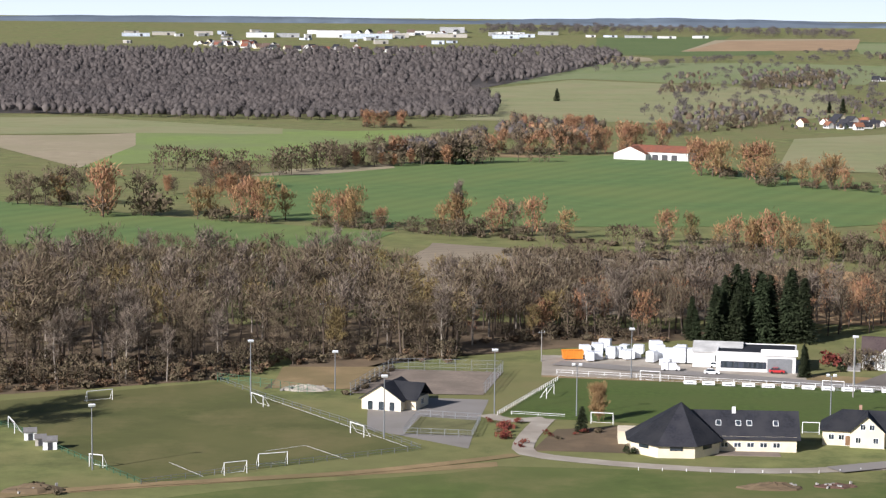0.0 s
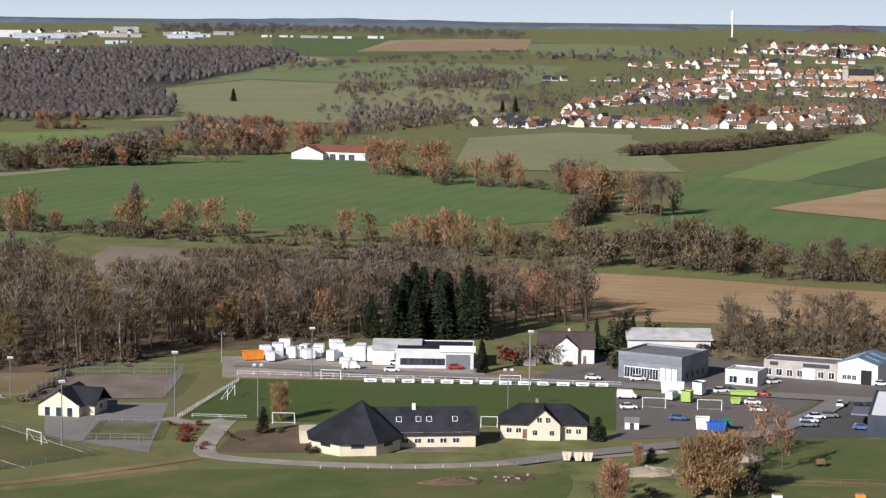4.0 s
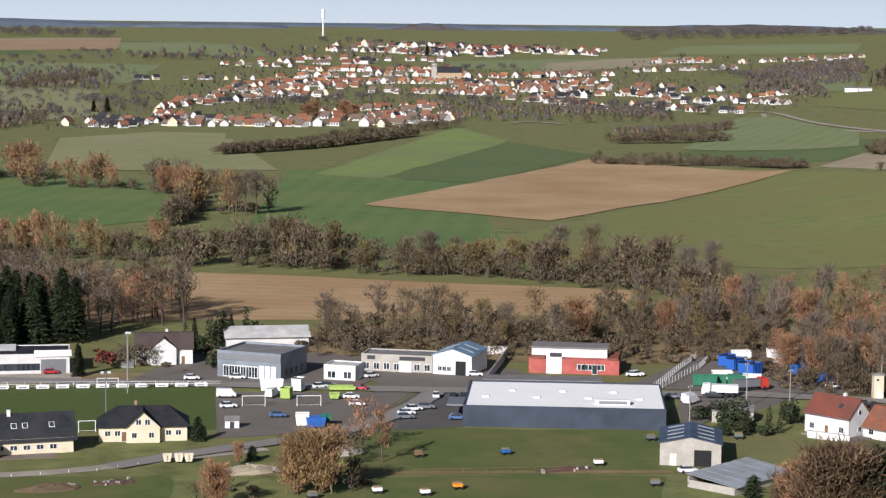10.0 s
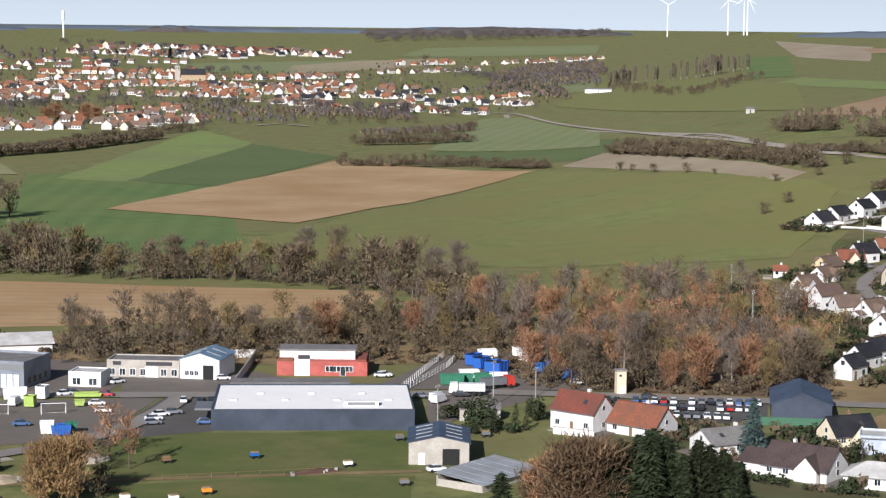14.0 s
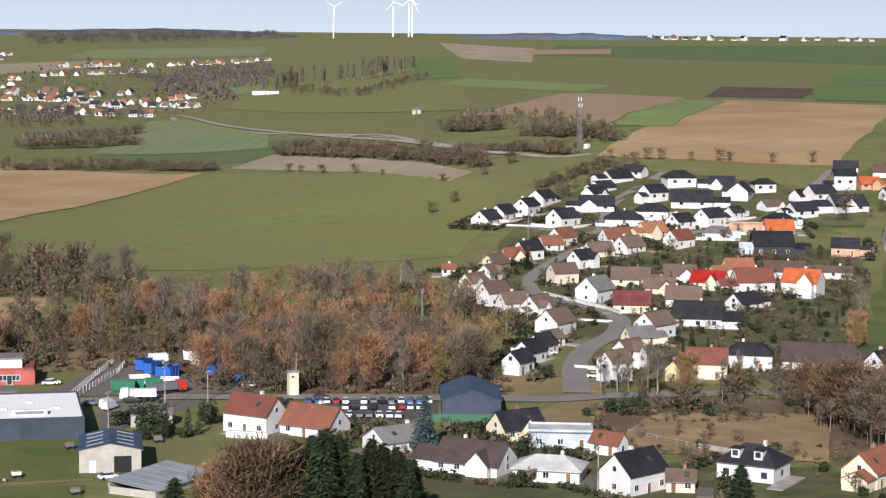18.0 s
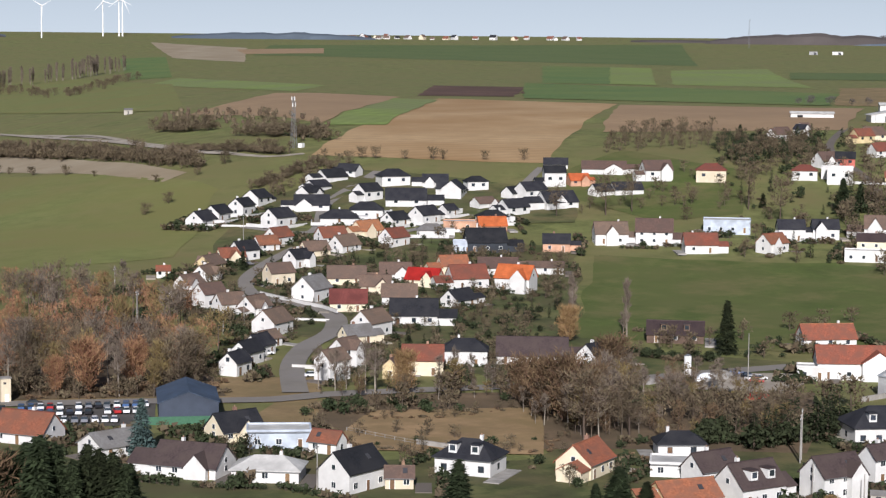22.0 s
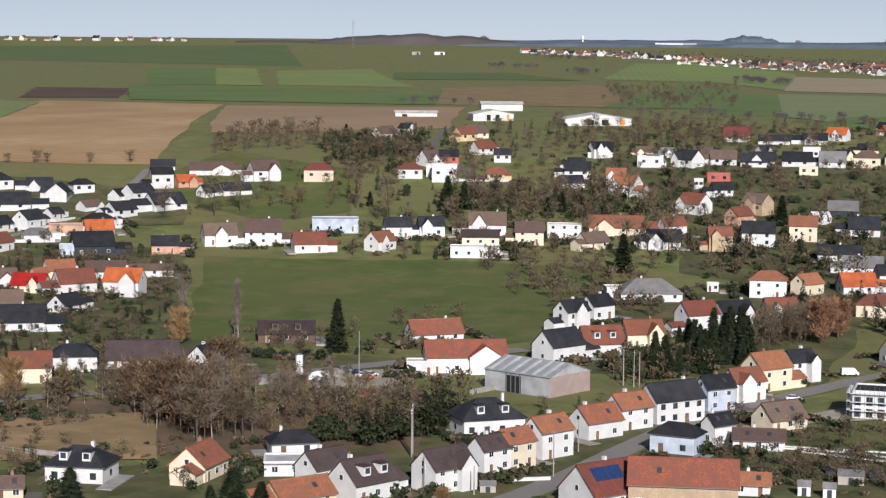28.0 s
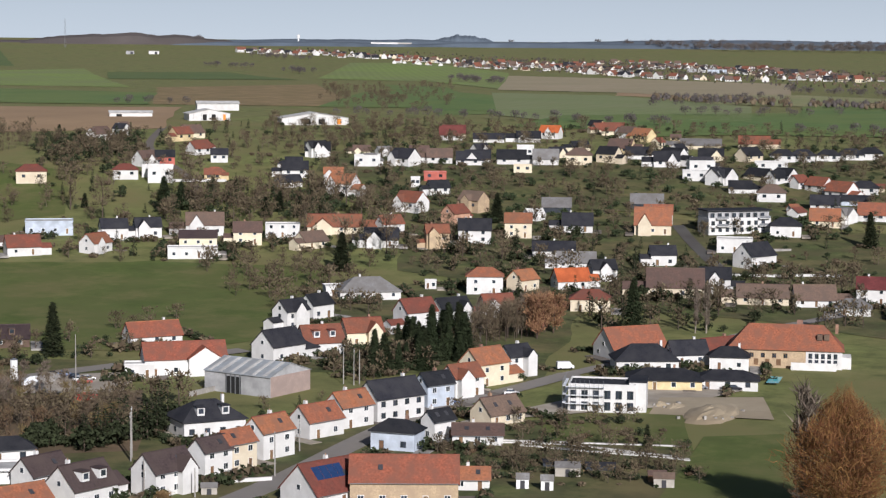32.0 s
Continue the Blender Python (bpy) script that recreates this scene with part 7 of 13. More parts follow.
house(532.8, 523.5, -46, 7.1, 4.8, 4.1, 4.1, "flat", "l", "l", 1, "houses of the old estate")
house(457.3, 503.8, -42, 12.8, 8.7, 2.4, 5.9, "gab", "c", "b", 1, "houses of the old estate")
house(452.9, 485.0, -43, 10.3, 7.0, 2.4, 5.5, "gab", "c", "b", 1, "houses of the old estate")
house(473.7, 497.3, -44, 10.7, 7.2, 2.8, 6.1, "gab", "w", "b", 1, "houses of the old estate")
house(474.5, 484.0, -64, 11.2, 7.7, 2.4, 5.7, "gab", "c", "R", 1, "houses of the old estate")
house(497.6, 493.7, -25, 9.9, 6.8, 3.4, 6.5, "gab", "c", "o", 1, "houses of the old estate")
house(481.9, 471.4, -26, 12.5, 8.4, 3.6, 7.6, "gab", "w", "r", 1, "houses of the old estate")
house(510.5, 484.4, -47, 13.6, 9.3, 2.4, 5.4, "gab", "w", "b", 1, "houses of the old estate")
house(488.8, 455.5, -67, 12.0, 8.2, 4.8, 8.6, "gab", "w", "O", 1, "houses of the old estate")
house(523.1, 473.6, -48, 12.9, 8.7, 2.3, 3.9, "gab", "w", "b", 1, "houses of the old estate")
house(421.1, 463.1, -42, 11.4, 7.8, 2.9, 6.5, "gab", "c", "m", 1, "houses of the old estate")
house(437.4, 457.3, -44, 10.9, 7.4, 3.9, 7.3, "gab", "w", "b", 1, "houses of the old estate")
house(418.9, 431.7, -44, 14.1, 9.5, 3.1, 7.4, "gab", "w", "k", 1, "houses of the old estate")
house(453.5, 447.1, 5, 10.0, 6.8, 2.4, 5.3, "gab", "w", "k", 1, "houses of the old estate")
house(394.9, 424.4, 12, 10.5, 7.1, 4.3, 7.5, "gab", "w", "b", 1, "houses of the old estate")
house(382.7, 417.5, -13, 8.6, 5.9, 2.5, 5.1, "gab", "c", "g", 1, "houses of the old estate")
house(354.8, 390.9, 8, 7.6, 5.2, 5.2, 7.6, "gab", "w", "b", 1, "houses of the old estate")
house(338.5, 378.2, 8, 7.8, 5.3, 5.4, 7.8, "gab", "w", "b", 1, "houses of the old estate")
house(376.0, 445.9, 20, 11.0, 7.4, 3.8, 7.2, "gab", "w", "b", 1, "houses of the old estate")
house(360.5, 429.9, 10, 7.3, 5.0, 2.5, 4.4, "gab", "w", "b", 1, "houses of the old estate")
house(392.0, 473.1, 15, 9.3, 6.4, 3.5, 6.5, "gab", "w", "b", 1, "houses of the old estate")
house(325.8, 401.0, 21, 7.7, 5.2, 3.5, 5.9, "gab", "w", "k", 1, "houses of the old estate")
house(338.7, 412.1, 21, 8.4, 5.7, 3.5, 6.1, "gab", "w", "k", 1, "houses of the old estate")
house(349.7, 420.4, 20, 8.4, 5.7, 3.1, 5.7, "gab", "w", "k", 1, "houses of the old estate")
house(361.8, 369.4, -44, 10.4, 7.1, 4.2, 7.5, "gab", "c", "r", 1, "houses of the old estate")
house(352.5, 370.2, 26, 6.1, 4.2, 3.3, 5.2, "gab", "y", "b", 1, "houses of the old estate")
house(380.4, 372.6, -46, 11.9, 8.1, 4.1, 6.9, "hip", "w", "k", 1, "houses of the old estate")
house(395.8, 362.6, -48, 18.7, 9.3, 2.6, 6.8, "gab", "w", "n", 1, "houses of the old estate")
house(405.0, 347.2, 6, 11.8, 8.0, 2.7, 6.3, "gab", "w", "k", 1, "houses along the road")
house(452.8, 359.7, -52, 16.0, 11.2, 2.5, 5.6, "gab", "b", "n", 1, "houses along the road", "dormers")
house(229.6, 372.8, -67, 11.3, 7.7, 4.4, 7.9, "gab", "w", "r", 2, "houses below the road")
house(238.2, 362.1, -68, 12.5, 8.5, 2.6, 6.5, "gab", "w", "r", 2, "houses below the road")
house(272.2, 335.3, -4, 10.7, 7.3, 2.5, 5.9, "gab", "c", "k", 2, "houses below the road")
house(274.4, 323.3, -40, 13.3, 8.0, 3.7, 3.7, "flat", "l", "l", 2, "houses below the road")
house(277.0, 310.8, -72, 6.6, 4.5, 2.7, 4.7, "gab", "w", "r", 2, "houses below the road")
house(244.2, 339.4, -1, 12.7, 8.6, 2.5, 4.9, "gab", "w", "g", 2, "houses below the road")
house(244.0, 313.3, -63, 13.8, 9.7, 2.5, 6.1, "gab", "w", "n", 2, "houses below the road")
house(251.7, 299.5, -50, 13.1, 8.9, 2.5, 4.6, "hip", "w", "l", 2, "houses below the road")
house(258.1, 282.4, 8, 11.2, 7.6, 4.2, 7.7, "gab", "w", "k", 2, "houses below the road")
house(285.6, 277.8, -66, 11.7, 9.4, 3.4, 6.6, "hip", "w", "k", 2, "houses below the road", "dormers")
house(264.9, 276.6, -44, 5.4, 3.7, 2.5, 4.2, "gab", "c", "b", 2, "houses below the road")
house(300.4, 260.6, 16, 11.1, 7.6, 3.3, 6.7, "gab", "c", "o", 2, "houses below the road")
house(329.8, 260.4, -42, 9.8, 6.7, 2.7, 4.9, "hip", "w", "k", 2, "houses along the street")
house(316.0, 245.9, -52, 16.8, 8.4, 2.8, 2.8, "flat", "w", "l", 2, "houses along the street")
house(313.6, 239.7, -11, 9.6, 6.5, 3.0, 6.0, "gab", "w", "n", 2, "houses along the street")
house(305.1, 224.1, -12, 10.6, 8.5, 3.7, 7.6, "gab", "w", "n", 2, "houses along the street", "dormers")
house(292.4, 229.5, -22, 11.6, 7.9, 2.5, 5.1, "gab", "y", "o", 2, "houses along the street")
house(373.9, 240.9, -37, 14.2, 11.4, 3.7, 7.5, "hip", "w", "k", 2, "houses of the upper village", "dormers")
house(319.8, 215.6, -14, 10.3, 7.0, 4.9, 8.1, "gab", "w", "n", 2, "houses of the upper village")
house(338.6, 217.2, -15, 7.3, 5.0, 5.1, 7.4, "gab", "w", "n", 2, "houses of the upper village")
house(345.6, 215.8, -16, 7.4, 5.1, 5.6, 7.9, "gab", "c", "o", 2, "houses of the upper village")
house(358.7, 215.8, -14, 9.1, 6.2, 5.9, 8.7, "gab", "w", "o", 2, "houses of the upper village")
house(383.3, 218.4, -18, 10.1, 6.8, 4.0, 7.1, "gab", "w", "o", 2, "houses of the upper village")
house(396.6, 217.6, -19, 9.3, 6.3, 5.1, 8.0, "gab", "w", "o", 2, "houses of the upper village")
house(409.9, 213.9, -24, 13.7, 7.5, 5.6, 9.1, "gab", "w", "k", 2, "houses of the upper village")
house(429.2, 212.4, -26, 8.0, 5.4, 5.6, 8.1, "gab", "l", "k", 2, "houses of the upper village")
house(445.5, 212.8, -26, 8.9, 6.0, 5.0, 7.8, "gab", "w", "r", 2, "houses of the upper village")
house(463.4, 215.2, -20, 10.7, 7.3, 5.9, 9.3, "gab", "c", "o", 1, "houses of the upper village")
house(480.0, 214.0, -24, 7.8, 5.3, 5.4, 7.9, "gab", "w", "k", 1, "houses of the upper village")
house(327.7, 184.8, -19, 13.1, 10.5, 2.9, 7.8, "gab", "w", "r", 2, "houses of the upper village", "solar")
house(334.2, 171.5, -63, 20.1, 9.0, 4.8, 8.9, "gab", "s", "o", 2, "houses of the upper village")
house(350.5, 165.5, -65, 7.4, 5.1, 2.5, 4.2, "gab", "w", "o", 2, "houses of the upper village")
house(378.8, 196.0, -83, 9.8, 6.6, 4.1, 6.3, "hip", "l", "k", 2, "houses of the upper village")
house(392.5, 193.2, -19, 6.4, 4.3, 4.5, 6.5, "gab", "w", "k", 2, "houses of the upper village")
house(416.3, 189.9, -23, 10.4, 7.1, 2.8, 6.1, "gab", "c", "b", 2, "houses of the upper village")
house(392.6, 183.7, -65, 10.9, 7.4, 2.5, 4.2, "gab", "w", "b", 2, "houses of the upper village")
house(504.7, 187.6, -60, 16.5, 11.2, 2.9, 6.7, "hip", "w", "k", 1, "houses of the upper village")
house(518.3, 180.5, -51, 10.2, 6.9, 3.1, 6.3, "gab", "w", "k", 1, "houses of the upper village")
house(480.9, 173.3, -70, 18.8, 11.3, 2.5, 4.8, "hip", "y", "k", 1, "houses of the upper village")
house(487.6, 158.8, -72, 15.0, 9.0, 2.5, 4.5, "hip", "w", "k", 1, "houses of the upper village")
house(516.0, 167.8, -72, 10.3, 7.0, 3.5, 5.9, "hip", "w", "k", 1, "houses of the upper village")
house(521.9, 198.1, -39, 16.9, 11.4, 3.2, 8.3, "gab", "w", "o", 1, "houses of the upper village")
house(531.2, 176.1, -32, 11.6, 7.9, 2.5, 5.6, "gab", "s", "r", 1, "houses of the upper village")
house(476.8, 325.1, -36, 15.2, 7.6, 2.7, 6.2, "gab", "w", "o", 1, "houses of the upper village")
house(440.0, 290.3, -47, 21.2, 8.0, 4.6, 8.3, "gab", "w", "o", 1, "houses of the upper village")
house(430.4, 297.4, -55, 7.6, 5.2, 3.3, 3.3, "flat", "w", "l", 1, "houses of the upper village")
house(470.9, 280.1, -14, 12.3, 8.3, 4.5, 8.4, "gab", "w", "k", 1, "houses of the upper village")
house(486.4, 276.1, -40, 11.5, 9.2, 3.5, 7.7, "gab", "w", "r", 1, "houses of the upper village", "dormers")
house(518.9, 304.4, -15, 9.3, 6.3, 5.8, 8.7, "gab", "w", "k", 1, "houses of the upper village")
house(541.0, 308.3, -15, 9.0, 6.2, 4.5, 7.3, "gab", "w", "k", 1, "houses of the upper village")
house(584.4, 314.0, -52, 20.0, 13.5, 2.5, 6.7, "hip", "w", "g", 1, "houses of the upper village")
house(584.0, 324.2, -51, 10.1, 6.8, 3.1, 3.1, "flat", "w", "l", 1, "houses of the upper village")
house(610.0, 303.5, -64, 3.8, 2.6, 2.7, 2.7, "flat", "w", "l", 1, "houses of the upper village")
house(504.6, 272.9, -42, 11.1, 7.5, 4.1, 7.5, "gab", "c", "r", 1, "houses of the upper village")
house(533.9, 270.6, -28, 10.9, 7.5, 6.1, 9.6, "gab", "w", "r", 1, "houses of the upper village")
house(544.6, 264.1, -29, 10.8, 7.4, 5.6, 8.9, "gab", "w", "k", 1, "houses of the upper village")
house(611.4, 284.1, -65, 12.0, 8.1, 5.8, 8.5, "hip", "w", "o", 1, "houses of the upper village")
house(622.6, 275.2, -16, 9.4, 6.4, 4.0, 6.9, "gab", "c", "o", 1, "houses of the upper village")
house(567.7, 259.7, -45, 9.8, 6.7, 4.3, 7.4, "gab", "w", "r", 1, "houses of the upper village")
house(634.4, 262.7, -48, 11.7, 7.9, 2.9, 6.6, "gab", "w", "O", 1, "houses of the upper village")
house(654.3, 259.3, -48, 9.0, 6.1, 4.1, 7.0, "gab", "w", "k", 1, "houses of the upper village")
house(674.2, 277.1, -68, 13.8, 9.3, 2.3, 5.6, "gab", "w", "g", 1, "houses of the upper village")
house(596.0, 240.0, -68, 12.5, 8.5, 3.8, 6.6, "hip", "c", "r", 1, "houses of the upper village")
house(693.6, 294.2, -67, 15.8, 10.7, 2.3, 5.3, "gab", "w", "k", 1, "houses of the upper village")
house(693.4, 251.5, -60, 9.3, 6.3, 4.1, 7.0, "gab", "w", "k", 1, "houses of the upper village")
house(636.4, 226.1, -70, 18.7, 12.7, 3.4, 9.0, "gab", "c", "b", 1, "houses of the upper village")
house(647.9, 216.2, -72, 10.4, 7.1, 5.1, 8.4, "gab", "w", "k", 1, "houses of the upper village")
house(635.3, 195.7, -73, 16.6, 11.3, 2.4, 6.0, "gab", "c", "b", 1, "houses of the upper village")
house(637.3, 179.3, -64, 13.3, 9.1, 2.5, 6.7, "gab", "w", "b", 1, "houses of the upper village")
house(649.5, 163.2, -76, 10.4, 7.1, 5.3, 8.6, "gab", "w", "m", 1, "houses of the upper village")
house(625.5, 163.3, -75, 10.8, 7.3, 2.4, 5.0, "hip", "w", "g", 1, "houses of the upper village")
house(752.2, 277.0, -70, 14.3, 9.5, 4.0, 10.2, "gab", "c", "o", 1, "houses of the upper village")
house(769.4, 228.5, -73, 12.0, 9.1, 4.1, 7.1, "hip", "w", "k", 1, "houses of the upper village")
house(704.8, 220.5, -23, 13.3, 9.1, 4.4, 8.6, "gab", "w", "k", 1, "houses of the upper village")
house(731.1, 236.6, -72, 13.2, 9.0, 4.7, 4.7, "flat", "w", "l", 1, "houses of the upper village")
house(658.7, 405.5, -58, 10.7, 7.3, 4.9, 8.3, "gab", "c", "b", 1, "houses of the upper village")
house(677.5, 401.3, -59, 13.1, 8.9, 4.9, 4.9, "flat", "w", "l", 1, "houses of the upper village")
house(696.2, 388.7, -61, 21.1, 10.6, 2.7, 7.0, "gab", "c", "r", 1, "houses of the upper village")
house(664.5, 381.2, -20, 11.2, 7.7, 2.7, 6.1, "gab", "c", "b", 1, "houses of the upper village")
house(680.7, 359.7, -62, 12.8, 8.7, 2.8, 6.8, "gab", "w", "k", 1, "houses of the upper village")
house(702.8, 367.7, -32, 9.5, 6.5, 4.5, 7.5, "gab", "w", "r", 1, "houses of the upper village")
house(686.6, 339.2, -54, 8.8, 6.1, 6.2, 9.0, "gab", "s", "r", 1, "houses of the upper village")
house(703.9, 331.5, -65, 12.5, 8.5, 5.2, 9.1, "gab", "w", "k", 1, "houses of the upper village")
house(721.8, 321.3, -66, 10.5, 7.2, 6.0, 9.3, "gab", "c", "r", 1, "houses of the upper village")
house(744.1, 305.6, -68, 12.0, 9.5, 2.7, 7.1, "gab", "w", "k", 1, "houses of the upper village")
house(752.5, 383.6, -103, 12.0, 8.6, 4.2, 8.2, "gab", "w", "r", 0, "houses of the upper village")
house(738.4, 356.5, -14, 10.1, 6.9, 4.1, 7.2, "gab", "p", "r", 1, "houses of the upper village")
house(764.4, 360.7, -105, 10.9, 7.4, 5.0, 8.4, "gab", "s", "b", 0, "houses of the upper village")
house(758.1, 330.5, -36, 7.6, 5.2, 2.3, 4.7, "gab", "w", "l", 0, "houses of the upper village")
house(780.1, 329.9, -67, 12.0, 9.5, 2.2, 5.7, "gab", "d", "g", 0, "houses of the upper village")
house(802.9, 298.5, -70, 13.6, 9.5, 2.4, 6.1, "gab", "d", "g", 0, "houses of the upper village")
house(771.3, 426.3, -91, 12.0, 8.8, 5.0, 9.0, "gab", "w", "o", 0, "houses of the upper village")
house(794.1, 463.8, -60, 11.7, 7.9, 3.2, 6.9, "gab", "w", "k", 0, "houses of the upper village")
house(773.9, 455.5, -40, 10.6, 7.2, 2.0, 5.1, "gab", "w", "k", 0, "houses of the upper village")
house(749.8, 525.0, -55, 11.1, 7.6, 3.8, 6.3, "hip", "w", "r", 0, "houses of the upper village")
house(782.5, 535.3, -16, 12.0, 8.9, 2.8, 6.8, "gab", "w", "b", 0, "houses of the upper village")
house(752.4, 508.1, -56, 11.1, 7.5, 7.0, 7.0, "flat", "w", "l", 0, "houses of the upper village")
house(788.2, 529.8, -56, 8.9, 6.0, 3.9, 6.7, "gab", "m", "k", 0, "houses of the upper village")
house(889.0, 581.4, -17, 12.0, 8.3, 3.1, 6.9, "gab", "c", "b", 0, "houses of the upper village")
house(826.5, 536.1, -17, 10.4, 7.1, 3.0, 6.2, "gab", "w", "r", 0, "houses of the upper village")
house(809.1, 513.5, -58, 7.9, 5.4, 3.7, 6.2, "gab", "w", "k", 0, "houses of the upper village")
house(766.8, 490.0, -57, 7.6, 5.2, 3.0, 5.4, "gab", "y", "r", 0, "houses of the upper village")
house(853.9, 613.0, -4, 10.0, 6.8, 3.8, 6.9, "gab", "w", "b", 0, "houses of the upper village")
house(881.0, 619.4, -95, 7.4, 5.1, 4.0, 6.4, "gab", "w", "k", 0, "houses of the upper village")
house(851.0, 484.6, -60, 12.0, 8.5, 2.9, 6.8, "gab", "w", "k", 0, "houses of the upper village")
house(838.1, 449.0, -62, 12.0, 9.5, 2.1, 5.5, "hip", "w", "g", 0, "houses of the upper village")
house(845.6, 434.8, -103, 12.0, 9.2, 3.6, 7.8, "gab", "w", "k", 0, "houses of the upper village")
house(873.9, 441.5, -63, 9.2, 6.3, 2.4, 5.3, "gab", "y", "b", 0, "houses of the upper village")
house(860.1, 423.8, -64, 12.0, 8.3, 2.9, 6.7, "gab", "w", "b", 0, "houses of the upper village")
house(866.1, 406.8, -65, 12.0, 9.5, 2.5, 6.5, "gab", "w", "k", 0, "houses of the upper village")
house(874.0, 392.9, -66, 13.7, 9.5, 2.5, 6.5, "gab", "w", "k", 0, "houses of the upper village")
house(879.6, 377.8, -67, 12.0, 9.5, 2.7, 7.1, "gab", "w", "g", 0, "houses of the upper village")
house(853.0, 377.8, -66, 8.3, 5.6, 3.3, 3.3, "flat", "c", "l", 0, "houses of the upper village")
house(886.4, 363.7, -68, 12.0, 9.4, 4.5, 7.7, "hip", "c", "b", 0, "houses of the upper village")
house(898.1, 353.3, -99, 10.1, 6.9, 4.4, 7.6, "gab", "c", "k", 0, "houses of the upper village")
house(936.1, 361.7, -89, 12.0, 9.0, 2.7, 6.9, "gab", "y", "b", 0, "houses of the upper village")
house(917.2, 345.7, -69, 12.0, 9.5, 2.2, 5.7, "gab", "w", "k", 0, "houses of the upper village")
house(907.2, 324.4, -110, 12.0, 9.3, 3.4, 7.6, "gab", "w", "k", 0, "houses of the upper village")
house(892.5, 305.9, -51, 11.1, 7.6, 3.0, 6.4, "gab", "w", "k", 0, "houses of the upper village")
house(866.6, 287.2, -112, 12.0, 8.5, 3.2, 7.1, "gab", "w", "k", 0, "houses of the upper village")
house(926.0, 312.4, -71, 11.9, 8.1, 2.2, 5.7, "gab", "c", "k", 0, "houses of the upper village")
house(930.9, 295.3, -22, 11.6, 7.8, 3.0, 6.6, "gab", "c", "k", 0, "houses of the upper village")
house(936.4, 280.4, -73, 12.0, 8.5, 2.9, 5.7, "hip", "w", "k", 0, "houses of the upper village")
house(940.3, 271.9, -74, 12.0, 8.4, 2.9, 5.7, "hip", "w", "k", 0, "houses of the upper village")
house(947.1, 261.3, -75, 10.9, 7.4, 2.7, 5.3, "hip", "w", "k", 0, "houses of the upper village")
house(956.0, 252.8, -75, 12.0, 8.2, 2.5, 5.3, "hip", "w", "k", 0, "houses of the upper village")
house(959.7, 244.5, -76, 12.0, 8.2, 3.1, 5.8, "hip", "w", "k", 0, "houses of the upper village")
house(955.8, 464.4, -64, 12.0, 9.2, 2.6, 6.9, "gab", "w", "m", 0, "houses of the upper village")
house(954.7, 442.2, -65, 15.9, 9.5, 1.7, 4.4, "gab", "w", "k", 0, "houses of the upper village")
house(965.3, 424.5, -66, 12.5, 9.5, 2.1, 5.5, "gab", "w", "k", 0, "houses of the upper village")
house(989.6, 422.3, -87, 10.6, 7.2, 3.5, 6.8, "gab", "w", "O", 0, "houses of the upper village")
house(1047.1, 419.5, -108, 8.3, 5.6, 3.4, 6.0, "gab", "y", "k", 0, "houses of the upper village")
house(1026.4, 401.7, -69, 12.0, 9.1, 2.6, 6.7, "gab", "c", "r", 0, "houses of the upper village")
house(1003.7, 384.2, -109, 9.9, 6.7, 3.8, 6.8, "gab", "w", "b", 0, "houses of the upper village")
house(995.0, 372.7, -109, 11.2, 7.6, 3.4, 6.9, "gab", "y", "o", 0, "houses of the upper village")
house(1000.6, 356.8, -70, 5.3, 3.6, 2.4, 4.0, "gab", "y", "b", 0, "houses of the upper village")
house(973.8, 334.0, -71, 20.4, 9.5, 1.8, 4.8, "gab", "c", "g", 0, "houses of the upper village")
house(988.6, 310.8, -73, 15.6, 9.5, 2.3, 6.0, "gab", "c", "r", 0, "houses of the upper village")
house(851.7, 273.7, -72, 9.9, 6.7, 2.1, 5.2, "gab", "w", "k", 0, "houses of the upper village")
house(881.7, 274.2, -113, 12.0, 8.6, 2.0, 5.1, "gab", "c", "k", 0, "houses of the upper village")
house(882.9, 262.9, -113, 9.3, 6.3, 2.9, 5.8, "gab", "w", "k", 0, "houses of the upper village")
house(872.5, 254.1, -34, 6.3, 4.2, 3.3, 5.3, "gab", "w", "r", 0, "houses of the upper village")
house(840.4, 256.1, -73, 12.0, 9.5, 3.6, 7.0, "hip", "w", "b", 0, "houses of the upper village")
house(867.6, 243.0, -114, 10.3, 7.1, 2.8, 6.1, "gab", "w", "o", 0, "houses of the upper village")
house(853.5, 229.1, -115, 12.0, 8.2, 4.0, 7.8, "gab", "w", "o", 0, "houses of the upper village")
house(868.3, 223.3, -76, 12.0, 8.4, 2.8, 5.7, "hip", "w", "k", 0, "houses of the upper village")
house(830.8, 230.1, -75, 12.0, 8.4, 2.3, 5.9, "gab", "w", "k", 0, "houses of the upper village")
house(814.5, 205.6, -76, 12.0, 9.5, 2.7, 7.1, "gab", "w", "o", 0, "houses of the upper village")
house(795.4, 220.1, -75, 12.0, 9.5, 2.6, 6.9, "gab", "c", "o", 1, "houses of the upper village")
house(805.5, 214.8, -115, 8.5, 5.7, 3.4, 6.1, "gab", "w", "g", 0, "houses of the upper village")
house(817.9, 239.8, -34, 4.7, 3.2, 2.1, 3.6, "gab", "w", "r", 0, "houses of the upper village")
house(869.1, 300.4, -71, 11.2, 7.6, 4.1, 4.1, "flat", "w", "k", 0, "houses of the upper village")
house(909.3, 277.5, -73, 15.1, 9.5, 3.4, 3.4, "flat", "w", "l", 0, "houses of the upper village")
house(113.1, 505.3, -13, 14.4, 7.2, 4.3, 7.6, "gab", "w", "n", 1, "houses by the works")
house(963.9, 466.7, -64, 12.0, 9.5, 2.6, 6.9, "gab", "c", "m", 0, "houses of the upper village")
